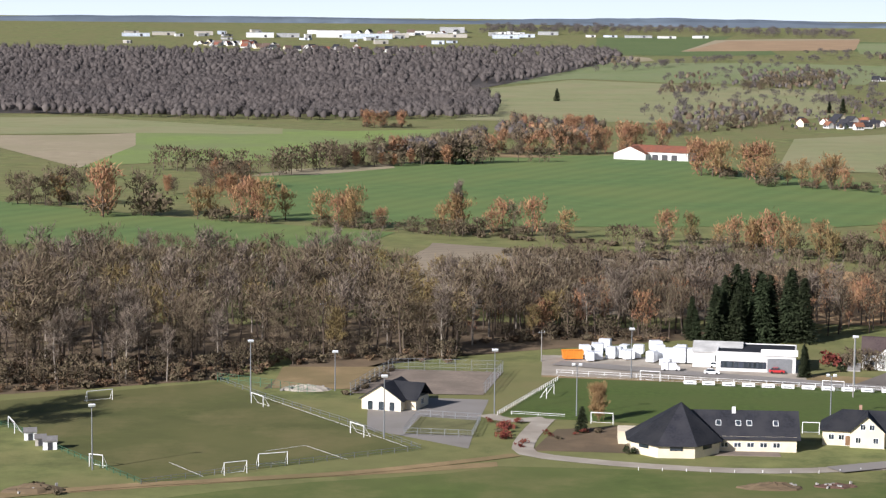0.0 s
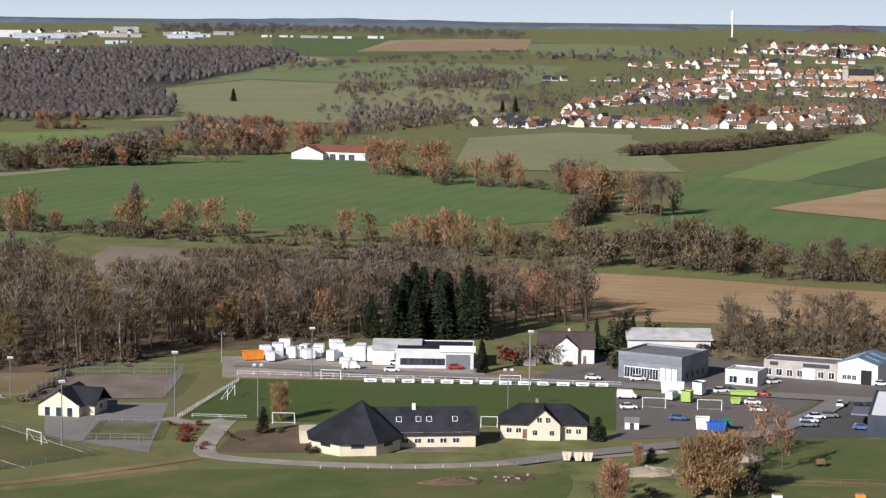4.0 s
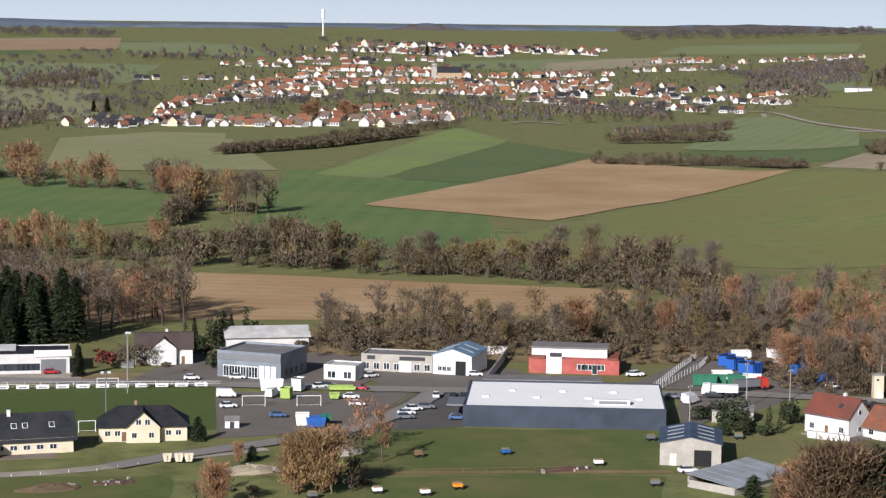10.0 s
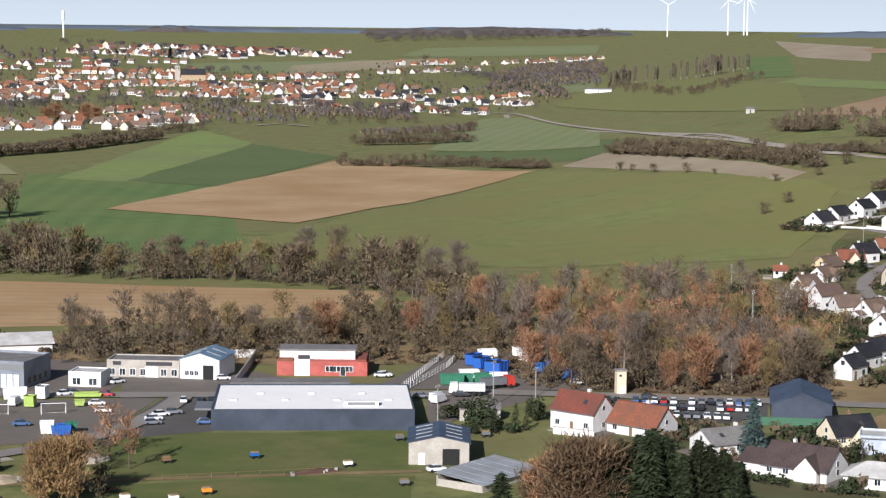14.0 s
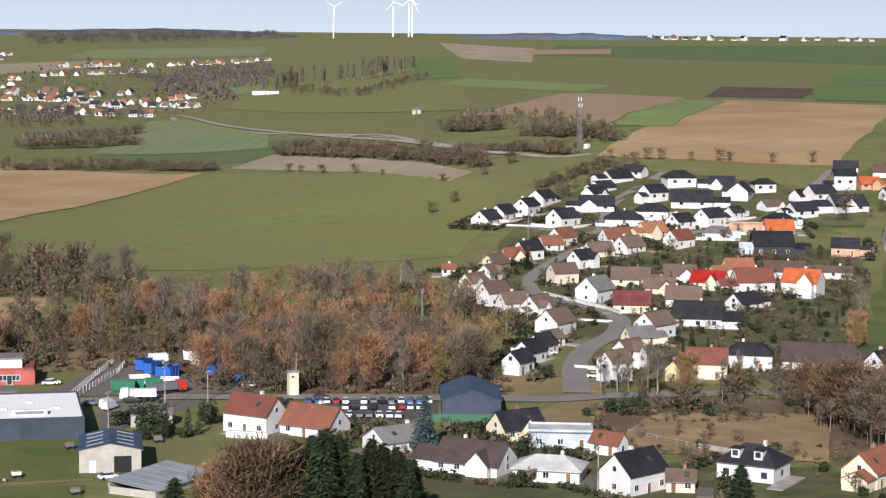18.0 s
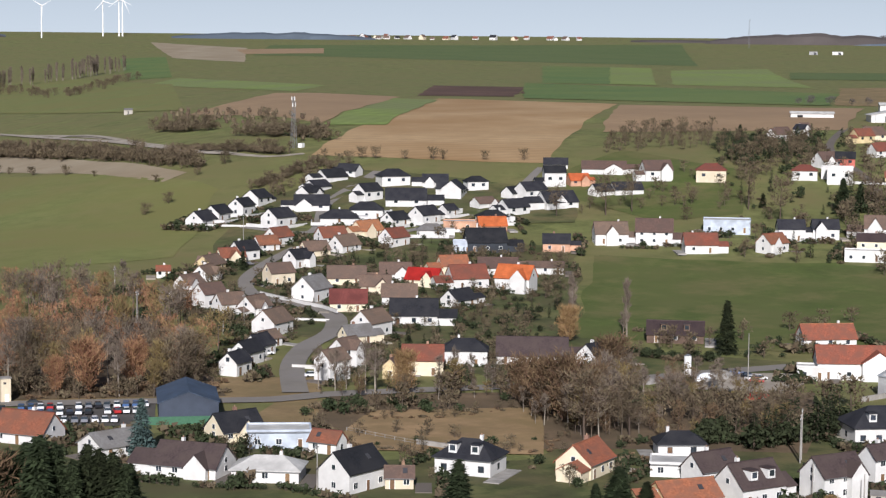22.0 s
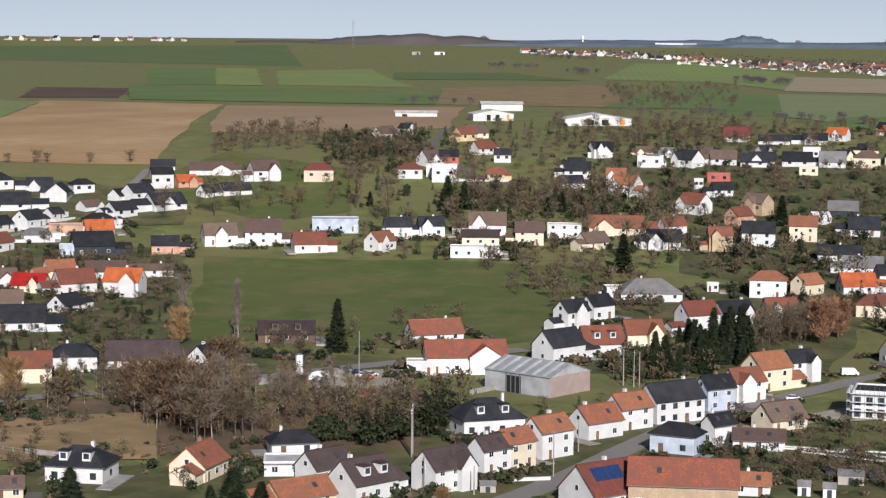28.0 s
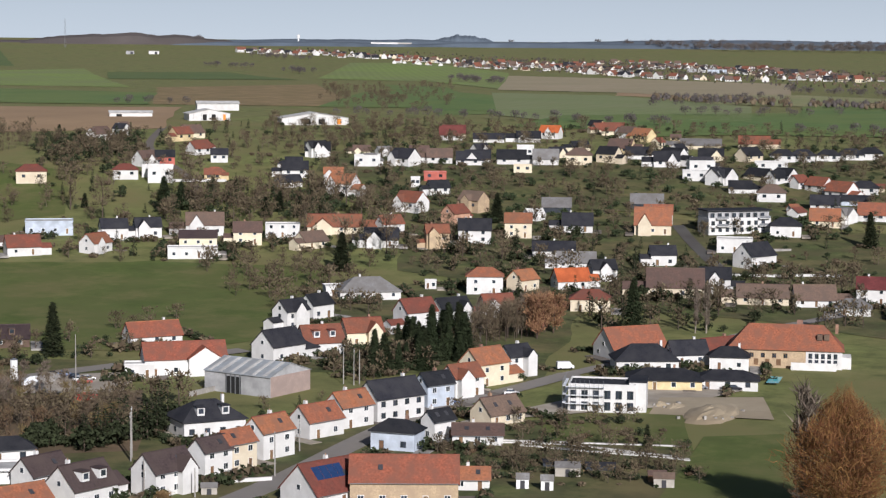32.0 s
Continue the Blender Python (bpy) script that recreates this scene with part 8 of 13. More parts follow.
house(849.2, 484.1, -30, 9.4, 6.4, 4.5, 7.5, "gab", "w", "k", 0, "houses of the upper village")
house(869.5, 470.6, -62, 8.2, 5.6, 1.7, 4.2, "gab", "c", "b", 0, "houses of the upper village")
house(867.7, 457.2, -32, 7.6, 5.2, 2.3, 4.6, "gab", "w", "g", 0, "houses of the upper village")
house(835.8, 449.3, -62, 12.0, 9.2, 4.7, 4.7, "flat", "w", "l", 0, "houses of the upper village")
house(862.4, 409.5, -65, 12.0, 9.5, 2.3, 6.1, "gab", "w", "k", 0, "houses of the upper village")
house(901.9, 422.3, -25, 8.2, 5.6, 2.1, 4.7, "gab", "w", "k", 0, "houses of the upper village")
house(895.0, 395.1, -66, 8.1, 5.5, 5.7, 5.7, "flat", "w", "l", 0, "houses of the upper village")
house(903.1, 382.3, -27, 9.0, 6.1, 2.4, 5.1, "gab", "c", "k", 0, "houses of the upper village")
house(935.0, 383.7, -38, 9.3, 6.3, 1.9, 4.8, "gab", "c", "k", 0, "houses of the upper village")
house(786.6, 439.8, -61, 8.5, 5.8, 5.2, 7.8, "gab", "w", "o", 0, "houses of the upper village")
house(799.9, 405.9, -63, 4.0, 2.7, 4.3, 4.3, "flat", "w", "l", 0, "houses of the upper village")
house(817.6, 405.0, -64, 10.1, 6.9, 3.6, 3.6, "flat", "m", "l", 0, "houses of the upper village")
house(791.7, 390.7, -44, 9.1, 6.2, 3.1, 6.1, "gab", "w", "k", 0, "houses of the upper village")
house(898.0, 324.4, -70, 12.0, 9.0, 3.0, 7.2, "gab", "w", "k", 0, "houses of the upper village")
house(923.7, 328.1, -10, 8.9, 6.1, 4.5, 7.3, "gab", "w", "k", 0, "houses of the upper village")
house(963.0, 352.6, -10, 6.3, 4.3, 3.5, 5.5, "gab", "c", "r", 0, "houses of the upper village")
house(1012.4, 389.8, -29, 8.4, 5.8, 3.1, 5.8, "gab", "w", "b", 0, "houses of the upper village")
house(1038.1, 412.9, -38, 10.2, 7.0, 2.1, 5.3, "gab", "c", "r", 0, "houses of the upper village")
house(939.9, 299.6, -22, 8.4, 5.7, 2.0, 4.6, "gab", "c", "n", 0, "houses of the upper village")
house(889.4, 304.8, -61, 11.8, 8.0, 5.1, 5.1, "flat", "w", "l", 0, "houses of the upper village")
house(864.4, 288.3, -12, 10.1, 6.9, 4.0, 7.2, "gab", "w", "k", 0, "houses of the upper village")
house(857.0, 273.4, -72, 10.9, 7.4, 1.8, 3.8, "hip", "w", "k", 0, "houses of the upper village")
house(876.7, 264.9, -23, 9.5, 6.5, 2.7, 5.7, "gab", "w", "k", 0, "houses of the upper village")
house(870.7, 252.7, -24, 7.3, 5.0, 2.9, 5.3, "gab", "w", "r", 0, "houses of the upper village")
house(877.5, 226.9, -76, 7.5, 5.1, 1.8, 3.3, "gab", "w", "g", 0, "houses of the upper village")
house(875.1, 220.1, -76, 7.5, 5.1, 1.8, 3.3, "gab", "c", "r", 0, "houses of the upper village")
house(845.2, 220.8, -75, 12.0, 8.2, 1.9, 4.0, "gab", "l", "k", 0, "houses of the upper village")
house(810.8, 236.2, -14, 7.3, 5.0, 2.0, 3.8, "gab", "w", "r", 0, "houses of the upper village")
house(774.6, 283.0, -70, 11.4, 7.8, 3.9, 7.4, "gab", "w", "o", 0, "houses of the upper village")
house(844.8, 609.2, -4, 8.9, 6.1, 4.2, 7.0, "gab", "w", "b", 0, "houses of the upper village")
house(902.5, 633.2, -5, 6.8, 4.7, 3.2, 5.3, "gab", "w", "b", 0, "houses of the upper village")
house(761.6, 517.0, -56, 12.0, 8.7, 4.5, 4.5, "flat", "w", "l", 0, "houses of the upper village")
house(874.8, 578.3, -17, 10.6, 7.2, 3.7, 7.0, "gab", "y", "r", 0, "houses of the upper village")
house(834.9, 540.5, -7, 10.4, 7.1, 2.5, 5.7, "gab", "w", "r", 0, "houses of the upper village")
house(771.5, 492.0, -57, 8.6, 5.9, 2.9, 4.9, "hip", "y", "o", 0, "houses of the upper village")
house(809.3, 473.3, -60, 7.8, 5.3, 3.1, 5.6, "gab", "w", "k", 0, "houses of the upper village")

# ---- woods and trees ----
rng = random.Random(1)
for x, y in scatter([(-112.1, 463.8), (-84.6, 477.8), (-65.1, 482.5), (-54.3, 489.4), (-49.0, 497.8), (-52.3, 516.6), (-68.4, 507.1), (-88.8, 501.8), (-117.9, 488.1)], 10.5, rng):
    plant(rng.choice(['bare_a', 'bare_b', 'birch', 'bare_c']), x, y, rng.uniform(0.65, 0.95), group="trees at the edge of the wood")
rng = random.Random(2)
stuff_of("wood", "grey-brown winter wood of bare trees", "woodland", [(x, y, rng.uniform(0.62, 0.95)) for x, y in scatter([(-118.9, 492.1), (-89.5, 506.1), (-52.4, 518.4), (-44.6, 511.7), (-20.4, 516.4), (2.8, 510.4), (7.5, 543.0), (27.7, 551.0), (31.1, 622.9), (-14.6, 640.1), (-33.7, 664.4), (-70.9, 665.0), (-159.8, 664.0)], 8.3, rng)], ['light_bare_a', 'light_bare_b', 'light_bare_c', 'light_pale', 'light_olive'])
rng = random.Random(3)
stuff_of("wood", "grey-brown winter wood of bare trees", "woodland", [(x, y, rng.uniform(0.60, 0.90)) for x, y in scatter([(7.5, 541.0), (27.6, 549.0), (64.4, 547.8), (86.5, 562.2), (104.4, 556.9), (134.3, 568.3), (140.2, 597.3), (91.4, 630.2), (31.2, 625.5), (8.1, 591.1)], 6.5, rng)], ['light_bare_a', 'light_bare_b', 'light_bare_c', 'light_rust'])
rng = random.Random(4)
for x, y in scatter([(-44.1, 506.5), (-20.3, 514.6), (2.8, 508.7), (7.4, 538.1), (33.6, 547.3), (60.9, 544.7), (62.0, 554.7), (28.0, 557.1), (2.9, 528.4), (-26.6, 525.1), (-45.0, 517.0)], 9.0, rng):
    plant(rng.choice(['bare_b', 'olive', 'birch', 'bare_c']), x, y, rng.uniform(0.55, 0.90), group="trees at the edge of the wood")
rng = random.Random(5)
for x, y in along([(71.3, 545.2), (83.9, 546.1), (98.2, 546.8)], 3.2, rng, 3.0):
    plant(rng.choice(['spruce']), x, y, rng.uniform(0.66, 0.92), 1.25, group="dark spruces behind the works")
rng = random.Random(6)
for x, y in along([(74.4, 557.3), (86.2, 561.6), (97.6, 557.3)], 4.0, rng, 3.0):
    plant(rng.choice(['spruce']), x, y, rng.uniform(0.75, 0.97), 1.25, group="dark spruces behind the works")
rng = random.Random(7)
for x, y in along([(65.4, 547.7), (75.2, 550.9)], 5.0, rng, 3.0):
    plant(rng.choice(['spruce', 'bare_c']), x, y, rng.uniform(0.44, 0.66), 1.25, group="dark spruces behind the works")
rng = random.Random(8)
for x, y in along([(127.0, 537.1), (147.7, 540.3)], 4.0, rng, 3.0):
    plant(rng.choice(['spruce']), x, y, rng.uniform(0.20, 0.35), group="low evergreens behind the works")
rng = random.Random(88)
stuff_of("hedge", "reddish brown hedge", "hedge", [(x, y, rng.uniform(0.50, 0.90)) for x, y in along([(102.7, 506.2), (109.5, 496.8)], 1.5, rng, 2.0)], ['light_bramble', 'light_scrub'])
plant("spruce", 88.4, 490.4, 0.41, 1.10)
plant("spruce", 88.9, 491.0, 0.40, 1.20)
plant("poplar", 7.1, 828.1, 0.91, 1.60)
rng = random.Random(11)
stuff_of("hedge", "leafless brown brookside scrub", "hedge", [(x, y, rng.uniform(0.68, 1.35)) for x, y in along([(-49.5, 857.9), (2.4, 816.9), (48.9, 795.7), (84.7, 775.3), (171.6, 740.8)], 2.9, rng, 5.0)], ['light_scrub', 'light_bramble'])
rng = random.Random(12)
stuff_of("hedge", "dense leafless thicket", "hedge", [(x, y, rng.uniform(1.08, 1.80)) for x, y in along([(168.6, 746.4), (195.3, 733.4), (216.1, 719.1), (238.0, 701.9)], 2.2, rng, 10.0)], ['light_scrub', 'light_fruit', 'light_scrub'])
rng = random.Random(14)
for x, y in along([(222.2, 675.9), (265.8, 651.5), (283.7, 643.7), (298.8, 608.1), (309.0, 587.7), (304.4, 563.7)], 7.2, rng, 7.0):
    plant(rng.choice(['bare_b', 'olive', 'bare_c', 'bare_a']), x, y, rng.uniform(0.55, 0.90), group="bare trees along the brook")
rng = random.Random(15)
stuff_of("hedge", "leafless brown brookside scrub", "hedge", [(x, y, rng.uniform(0.81, 1.50)) for x, y in along([(203.4, 689.3), (264.6, 648.5), (297.5, 605.4), (297.2, 539.7)], 2.9, rng, 7.0)], ['light_scrub', 'light_scrub', 'light_fruit'])
rng = random.Random(16)
stuff_of("hedge", "leafless scrub along the field edge", "hedge", [(x, y, rng.uniform(1.22, 2.55)) for x, y in along([(-163.2, 1173.3), (-122.0, 1144.4), (-90.0, 1132.9), (-67.0, 1224.2), (-36.4, 1211.1), (17.6, 1253.2), (66.9, 1266.0)], 5.8, rng, 8.0)], ['light_scrub', 'light_fruit'])
rng = random.Random(17)
for x, y in along([(-65.7, 1200.3), (10.6, 1242.7)], 11.2, rng, 6.0):
    plant(rng.choice(['bare_c', 'bare_b', 'rust']), x, y, rng.uniform(0.45, 0.75), group="hedgerow trees")
rng = random.Random(19)
for x, y in along([(-138.7, 995.7), (-109.8, 1002.9), (-87.9, 971.6)], 9.6, rng, 9.0):
    plant(rng.choice(['bare_c', 'rust']), x, y, rng.uniform(0.50, 0.80), group="hedgerow trees")
rng = random.Random(24)
for x, y in along([(222.6, 1028.0), (236.4, 1011.1), (239.0, 962.7)], 8.8, rng, 7.0):
    plant(rng.choice(['rust', 'bare_c']), x, y, rng.uniform(0.70, 1.00), group="hedgerow trees")
rng = random.Random(25)
for x, y in along([(225.3, 896.5), (248.6, 896.8)], 6.4, rng, 6.0):
    plant(rng.choice(['bare_b', 'bare_a']), x, y, rng.uniform(0.80, 1.10), group="bare trees at the field corner")
rng = random.Random(26)
stuff_of("hedge", "leafless hedge", "hedge", [(x, y, rng.uniform(1.08, 1.65)) for x, y in along([(201.3, 865.2), (231.6, 978.2)], 2.9, rng, 4.0)], ['light_scrub'])
rng = random.Random(27)
stuff_of("hedge", "leafless scrub", "hedge", [(x, y, rng.uniform(0.81, 1.80)) for x, y in along([(163.2, 1584.7), (258.8, 1717.9), (298.6, 1813.2)], 6.5, rng, 14.0)], ['light_scrub', 'light_bramble'])
rng = random.Random(28)
stuff_of("hedge", "leafless hedge", "hedge", [(x, y, rng.uniform(1.00, 1.80)) for x, y in along([(256.8, 2370.2), (321.2, 2457.6)], 8.0, rng, 6.0)], ['light_scrub'])
rng = random.Random(29)
stuff_of("hedge", "leafless hedge", "hedge", [(x, y, rng.uniform(1.00, 2.40)) for x, y in along([(365.9, 2433.2), (532.9, 2767.6)], 10.0, rng, 12.0)], ['light_scrub'])
plant("spruce", 121.4, 2178.0, 0.67, 1.60)
rng = random.Random(30)
stuff_of("hedge", "dark leafless hedge", "hedge", [(x, y, rng.uniform(0.68, 1.27)) for x, y in along([(338.8, 1327.4), (415.9, 1403.0), (486.5, 1517.7), (628.0, 1655.2)], 2.9, rng, 8.0)], ['light_scrub'])
rng = random.Random(31)
stuff_of("hedge", "dark leafless hedge", "hedge", [(x, y, rng.uniform(0.68, 1.20)) for x, y in along([(335.3, 1323.6), (418.4, 1401.2)], 3.6, rng, 6.0)], ['light_scrub'])
rng = random.Random(32)
stuff_of("hedge", "dark leafless hedge", "hedge", [(x, y, rng.uniform(0.60, 1.11)) for x, y in along([(567.4, 1230.3), (613.7, 1189.4), (620.7, 1050.1)], 3.5, rng, 6.8)], ['light_scrub'])
rng = random.Random(33)
stuff_of("hedge", "dark leafless hedge", "hedge", [(x, y, rng.uniform(0.68, 1.35)) for x, y in along([(670.0, 1422.1), (763.2, 1500.4), (851.0, 1565.3)], 4.3, rng, 10.0)], ['light_scrub'])
rng = random.Random(34)
stuff_of("hedge", "dark leafless hedge", "hedge", [(x, y, rng.uniform(0.68, 1.35)) for x, y in along([(763.2, 1705.3), (876.5, 1711.9)], 5.0, rng, 10.0)], ['light_scrub'])
rng = random.Random(35)
stuff_of("hedge", "dark leafless hedge", "hedge", [(x, y, rng.uniform(0.62, 1.15)) for x, y in along([(681.7, 1076.2), (638.1, 930.9), (587.3, 755.3)], 2.8, rng, 6.2)], ['light_scrub'])
rng = random.Random(36)
stuff_of("hedge", "leafless bushes", "hedge", [(x, y, rng.uniform(0.60, 1.12)) for x, y in along([(553.5, 661.5), (595.1, 676.2), (628.9, 691.3)], 3.6, rng, 5.1)], ['light_scrub'])
rng = random.Random(37)
stuff_of("hedge", "old orchard bushes", "hedge", [(x, y, rng.uniform(0.65, 1.22)) for x, y in along([(721.7, 949.6), (740.7, 900.5), (678.1, 762.2)], 8.4, rng, 13.3)], ['light_scrub', 'light_fruit'])
rng = random.Random(38)
stuff_of("hedge", "leafless bushes", "hedge", [(x, y, rng.uniform(0.83, 1.32)) for x, y in along([(742.4, 988.0), (726.7, 913.7)], 5.6, rng, 5.0)], ['light_scrub'])
rng = random.Random(381)
stuff_of("hedge", "leafless bushes", "hedge", [(x, y, rng.uniform(0.84, 1.26)) for x, y in along([(630.8, 784.3), (632.5, 739.3)], 4.5, rng, 4.5)], ['light_scrub'])
rng = random.Random(40)
stuff_of("hedge", "leafless scrub", "hedge", [(x, y, rng.uniform(0.94, 1.70)) for x, y in along([(1384.6, 2203.8), (1216.2, 1773.6), (1544.2, 2101.9)], 12.1, rng, 17.2)], ['light_scrub'])
plant("scrub", 597.3, 934.9, 0.78, 1.00)
plant("scrub", 594.2, 918.1, 0.66, 1.00)
plant("scrub", 584.9, 883.7, 0.74, 1.00)
plant("scrub", 577.7, 843.0, 0.82, 1.00)
plant("scrub", 570.3, 808.4, 0.50, 1.00)
plant("scrub", 558.4, 743.9, 0.56, 1.00)
plant("scrub", 527.3, 693.8, 0.79, 1.00)
plant("scrub", 506.1, 681.4, 0.77, 1.00)
plant("scrub", 600.0, 745.9, 0.96, 1.00)
plant("scrub", 575.0, 734.6, 0.66, 1.00)
rng = random.Random(41)
for x, y in along([(630.4, 716.4), (677.8, 666.7), (699.0, 643.3)], 11.4, rng, 1.3):
    plant(rng.choice(['fruit']), x, y, rng.uniform(0.80, 1.20), group="small trees along the field edge")
thicket([(-198.0, 945.4), (-163.3, 942.4)], 16.6, 9.1, ['mid_grey', 'mid_grey', 'mid_ochre'], 201)
thicket([(-149.1, 903.9), (-135.1, 894.3)], 21.6, 11.9, ['mid_rust', 'mid_rust', 'mid_ochre'], 202)
thicket([(-135.9, 899.6), (-124.0, 895.2)], 17.7, 9.7, ['mid_grey', 'mid_dark'], 203)
thicket([(-109.7, 880.6), (-88.0, 872.2)], 17.7, 9.7, ['mid_rust', 'mid_rust', 'mid_ochre'], 204)
thicket([(-88.0, 872.2), (-67.9, 863.8)], 16.0, 8.8, ['mid_rust', 'mid_rust', 'mid_ochre'], 205)
thicket([(-50.3, 850.6), (-36.0, 847.0)], 14.2, 3.9, ['mid_ochre', 'mid_rust', 'mid_ochre'], 206)
thicket([(-26.1, 847.7), (-24.2, 847.9)], 9.9, 1.6, ['mid_rust'], 207)
thicket([(-125.6, 1058.8), (-93.1, 1043.7)], 13.0, 7.2, ['mid_grey', 'mid_grey', 'mid_rust'], 208)
thicket([(-67.9, 1208.4), (-44.7, 1217.7)], 13.4, 7.4, ['mid_grey', 'mid_grey'], 209)
thicket([(-39.1, 1237.0), (25.7, 1246.6)], 16.5, 9.1, ['mid_grey', 'mid_grey', 'mid_rust', 'mid_dark'], 210)
thicket([(27.6, 1338.5), (99.8, 1344.9)], 16.3, 9.0, ['mid_rust', 'mid_rust', 'mid_grey'], 211)
thicket([(94.6, 1350.8), (145.3, 1357.2)], 22.5, 12.4, ['mid_rust', 'mid_rust', 'mid_rust'], 212)
thicket([(145.6, 1169.2), (181.5, 1125.0)], 22.2, 12.2, ['mid_rust', 'mid_rust', 'mid_rust', 'mid_ochre'], 213)
thicket([(174.4, 1092.4), (218.3, 1060.3)], 15.9, 8.8, ['mid_rust', 'mid_ochre', 'mid_grey', 'mid_olive'], 214)
thicket([(224.2, 1030.7), (239.6, 1019.6)], 16.1, 5.3, ['mid_rust', 'mid_rust', 'mid_grey'], 215)
thicket([(218.1, 921.5), (251.1, 908.6)], 18.4, 8.1, ['mid_ochre', 'mid_ochre', 'mid_grey'], 216)
thicket([(-66.7, 1670.2), (-26.5, 1672.1)], 13.0, 4.3, ['mid_rust', 'mid_rust', 'mid_grey'], 217)
thicket([(94.7, 1643.7), (122.0, 1644.7)], 12.8, 4.2, ['mid_rust'], 218)
thicket([(-46.7, 846.7), (-36.5, 846.1)], 14.6, 4.0, ['mid_rust', 'mid_ochre', 'mid_ochre'], 219)
thicket([(-27.1, 850.3), (-25.7, 850.2)], 9.0, 1.5, ['mid_ochre'], 220)
thicket([(-2.3, 826.1), (12.3, 820.9)], 15.1, 4.2, ['mid_rust', 'mid_ochre', 'mid_ochre'], 221)
thicket([(13.9, 825.2), (21.3, 820.4)], 13.3, 3.6, ['mid_rust', 'mid_ochre'], 222)
thicket([(25.0, 831.3), (34.0, 828.6)], 12.9, 3.6, ['mid_rust', 'mid_grey'], 223)
thicket([(35.9, 819.5), (43.0, 816.9)], 15.9, 3.5, ['mid_rust', 'mid_rust', 'mid_ochre'], 224)
thicket([(44.3, 808.2), (51.0, 807.8)], 10.1, 2.2, ['mid_ochre', 'mid_rust'], 225)
thicket([(83.9, 799.4), (90.6, 799.0)], 12.9, 2.8, ['mid_rust', 'mid_ochre'], 226)
thicket([(94.2, 798.8), (100.5, 798.4)], 14.7, 3.2, ['mid_olive'], 227)
thicket([(100.4, 783.8), (107.4, 781.3)], 11.0, 2.4, ['mid_ochre', 'mid_olive'], 228)
thicket([(109.6, 773.0), (121.7, 760.4)], 11.3, 2.5, ['mid_olive', 'mid_rust', 'mid_ochre'], 229)
thicket([(120.5, 752.7), (131.3, 748.2)], 15.2, 3.3, ['mid_rust', 'mid_ochre'], 230)
thicket([(132.8, 748.1), (141.4, 741.9)], 12.2, 2.7, ['mid_ochre', 'mid_olive'], 231)
thicket([(141.2, 736.3), (153.2, 731.9)], 12.1, 3.3, ['mid_olive', 'mid_grey'], 232)
thicket([(163.5, 749.9), (171.3, 745.6)], 12.3, 2.7, ['mid_rust', 'mid_olive'], 233)
thicket([(164.5, 720.3), (184.7, 708.3)], 14.7, 8.1, ['mid_grey', 'mid_grey', 'mid_grey', 'mid_dark'], 234)
thicket([(184.7, 708.3), (203.4, 693.3)], 15.8, 8.7, ['mid_grey', 'mid_grey', 'mid_grey', 'mid_olive'], 235)
thicket([(204.4, 696.6), (217.6, 685.7)], 15.3, 5.0, ['mid_rust', 'mid_olive', 'mid_grey'], 236)
thicket([(228.3, 670.2), (266.5, 649.5)], 11.0, 4.2, ['mid_grey', 'mid_grey', 'mid_grey', 'mid_olive'], 237)
thicket([(267.7, 639.0), (291.5, 621.6)], 11.5, 5.1, ['mid_grey', 'mid_grey', 'mid_grey', 'mid_olive'], 238)
thicket([(290.2, 618.7), (299.6, 590.8)], 15.2, 6.7, ['mid_grey', 'mid_grey', 'mid_grey'], 239)
thicket([(297.0, 585.7), (310.1, 569.8)], 11.3, 5.0, ['mid_grey', 'mid_grey', 'mid_dark'], 240)
thicket([(227.9, 963.4), (194.5, 853.0)], 9.9, 2.2, ['mid_grey', 'mid_dark'], 241)
thicket([(26.6, 749.5), (117.0, 730.7)], 4.6, 2.5, ['mid_dark'], 242, "dense dark leafless hedge between the fields", under=False)
thicket([(337.0, 1327.8), (425.7, 1393.7)], 10.3, 3.4, ['mid_dark'], 243, "dense dark leafless hedge between the fields", under=False)
thicket([(425.7, 1393.7), (546.8, 1529.7)], 9.7, 3.2, ['mid_dark'], 244, "dense dark leafless hedge between the fields", under=False)
thicket([(548.0, 1188.2), (624.0, 1141.5)], 6.9, 2.3, ['mid_dark'], 245, "dense dark leafless hedge between the fields", under=False)
thicket([(615.4, 1116.2), (615.8, 1045.1)], 6.2, 2.0, ['mid_dark'], 246, "dense dark leafless hedge between the fields", under=False)
thicket([(657.9, 1401.4), (756.4, 1400.1)], 9.4, 5.2, ['mid_dark'], 247, "dense dark leafless hedge between the fields", under=False)
thicket([(675.6, 1064.9), (639.4, 928.7)], 7.3, 3.2, ['mid_dark'], 248, "dense dark leafless hedge between the fields", under=False)
thicket([(681.2, 1074.3), (588.9, 753.2)], 8.7, 3.8, ['mid_dark', 'mid_dark', 'mid_grey'], 249, "dense dark leafless hedge between the fields", under=False)
thicket([(722.7, 958.9), (708.9, 896.5)], 7.8, 4.3, ['mid_dark'], 250, "dense dark leafless hedge between the fields", under=False)
thicket([(685.5, 840.4), (683.8, 764.4)], 7.8, 4.2, ['mid_dark', 'mid_grey'], 251, "dense dark leafless hedge between the fields", under=False)
thicket([(633.5, 826.5), (629.3, 737.6)], 5.1, 2.8, ['mid_dark'], 252, "dense dark leafless hedge between the fields", under=False)
thicket([(564.9, 682.8), (619.1, 697.8)], 5.1, 1.6, ['mid_dark', 'mid_grey'], 253, "dense dark leafless hedge between the fields", under=False)
rng = random.Random(42)
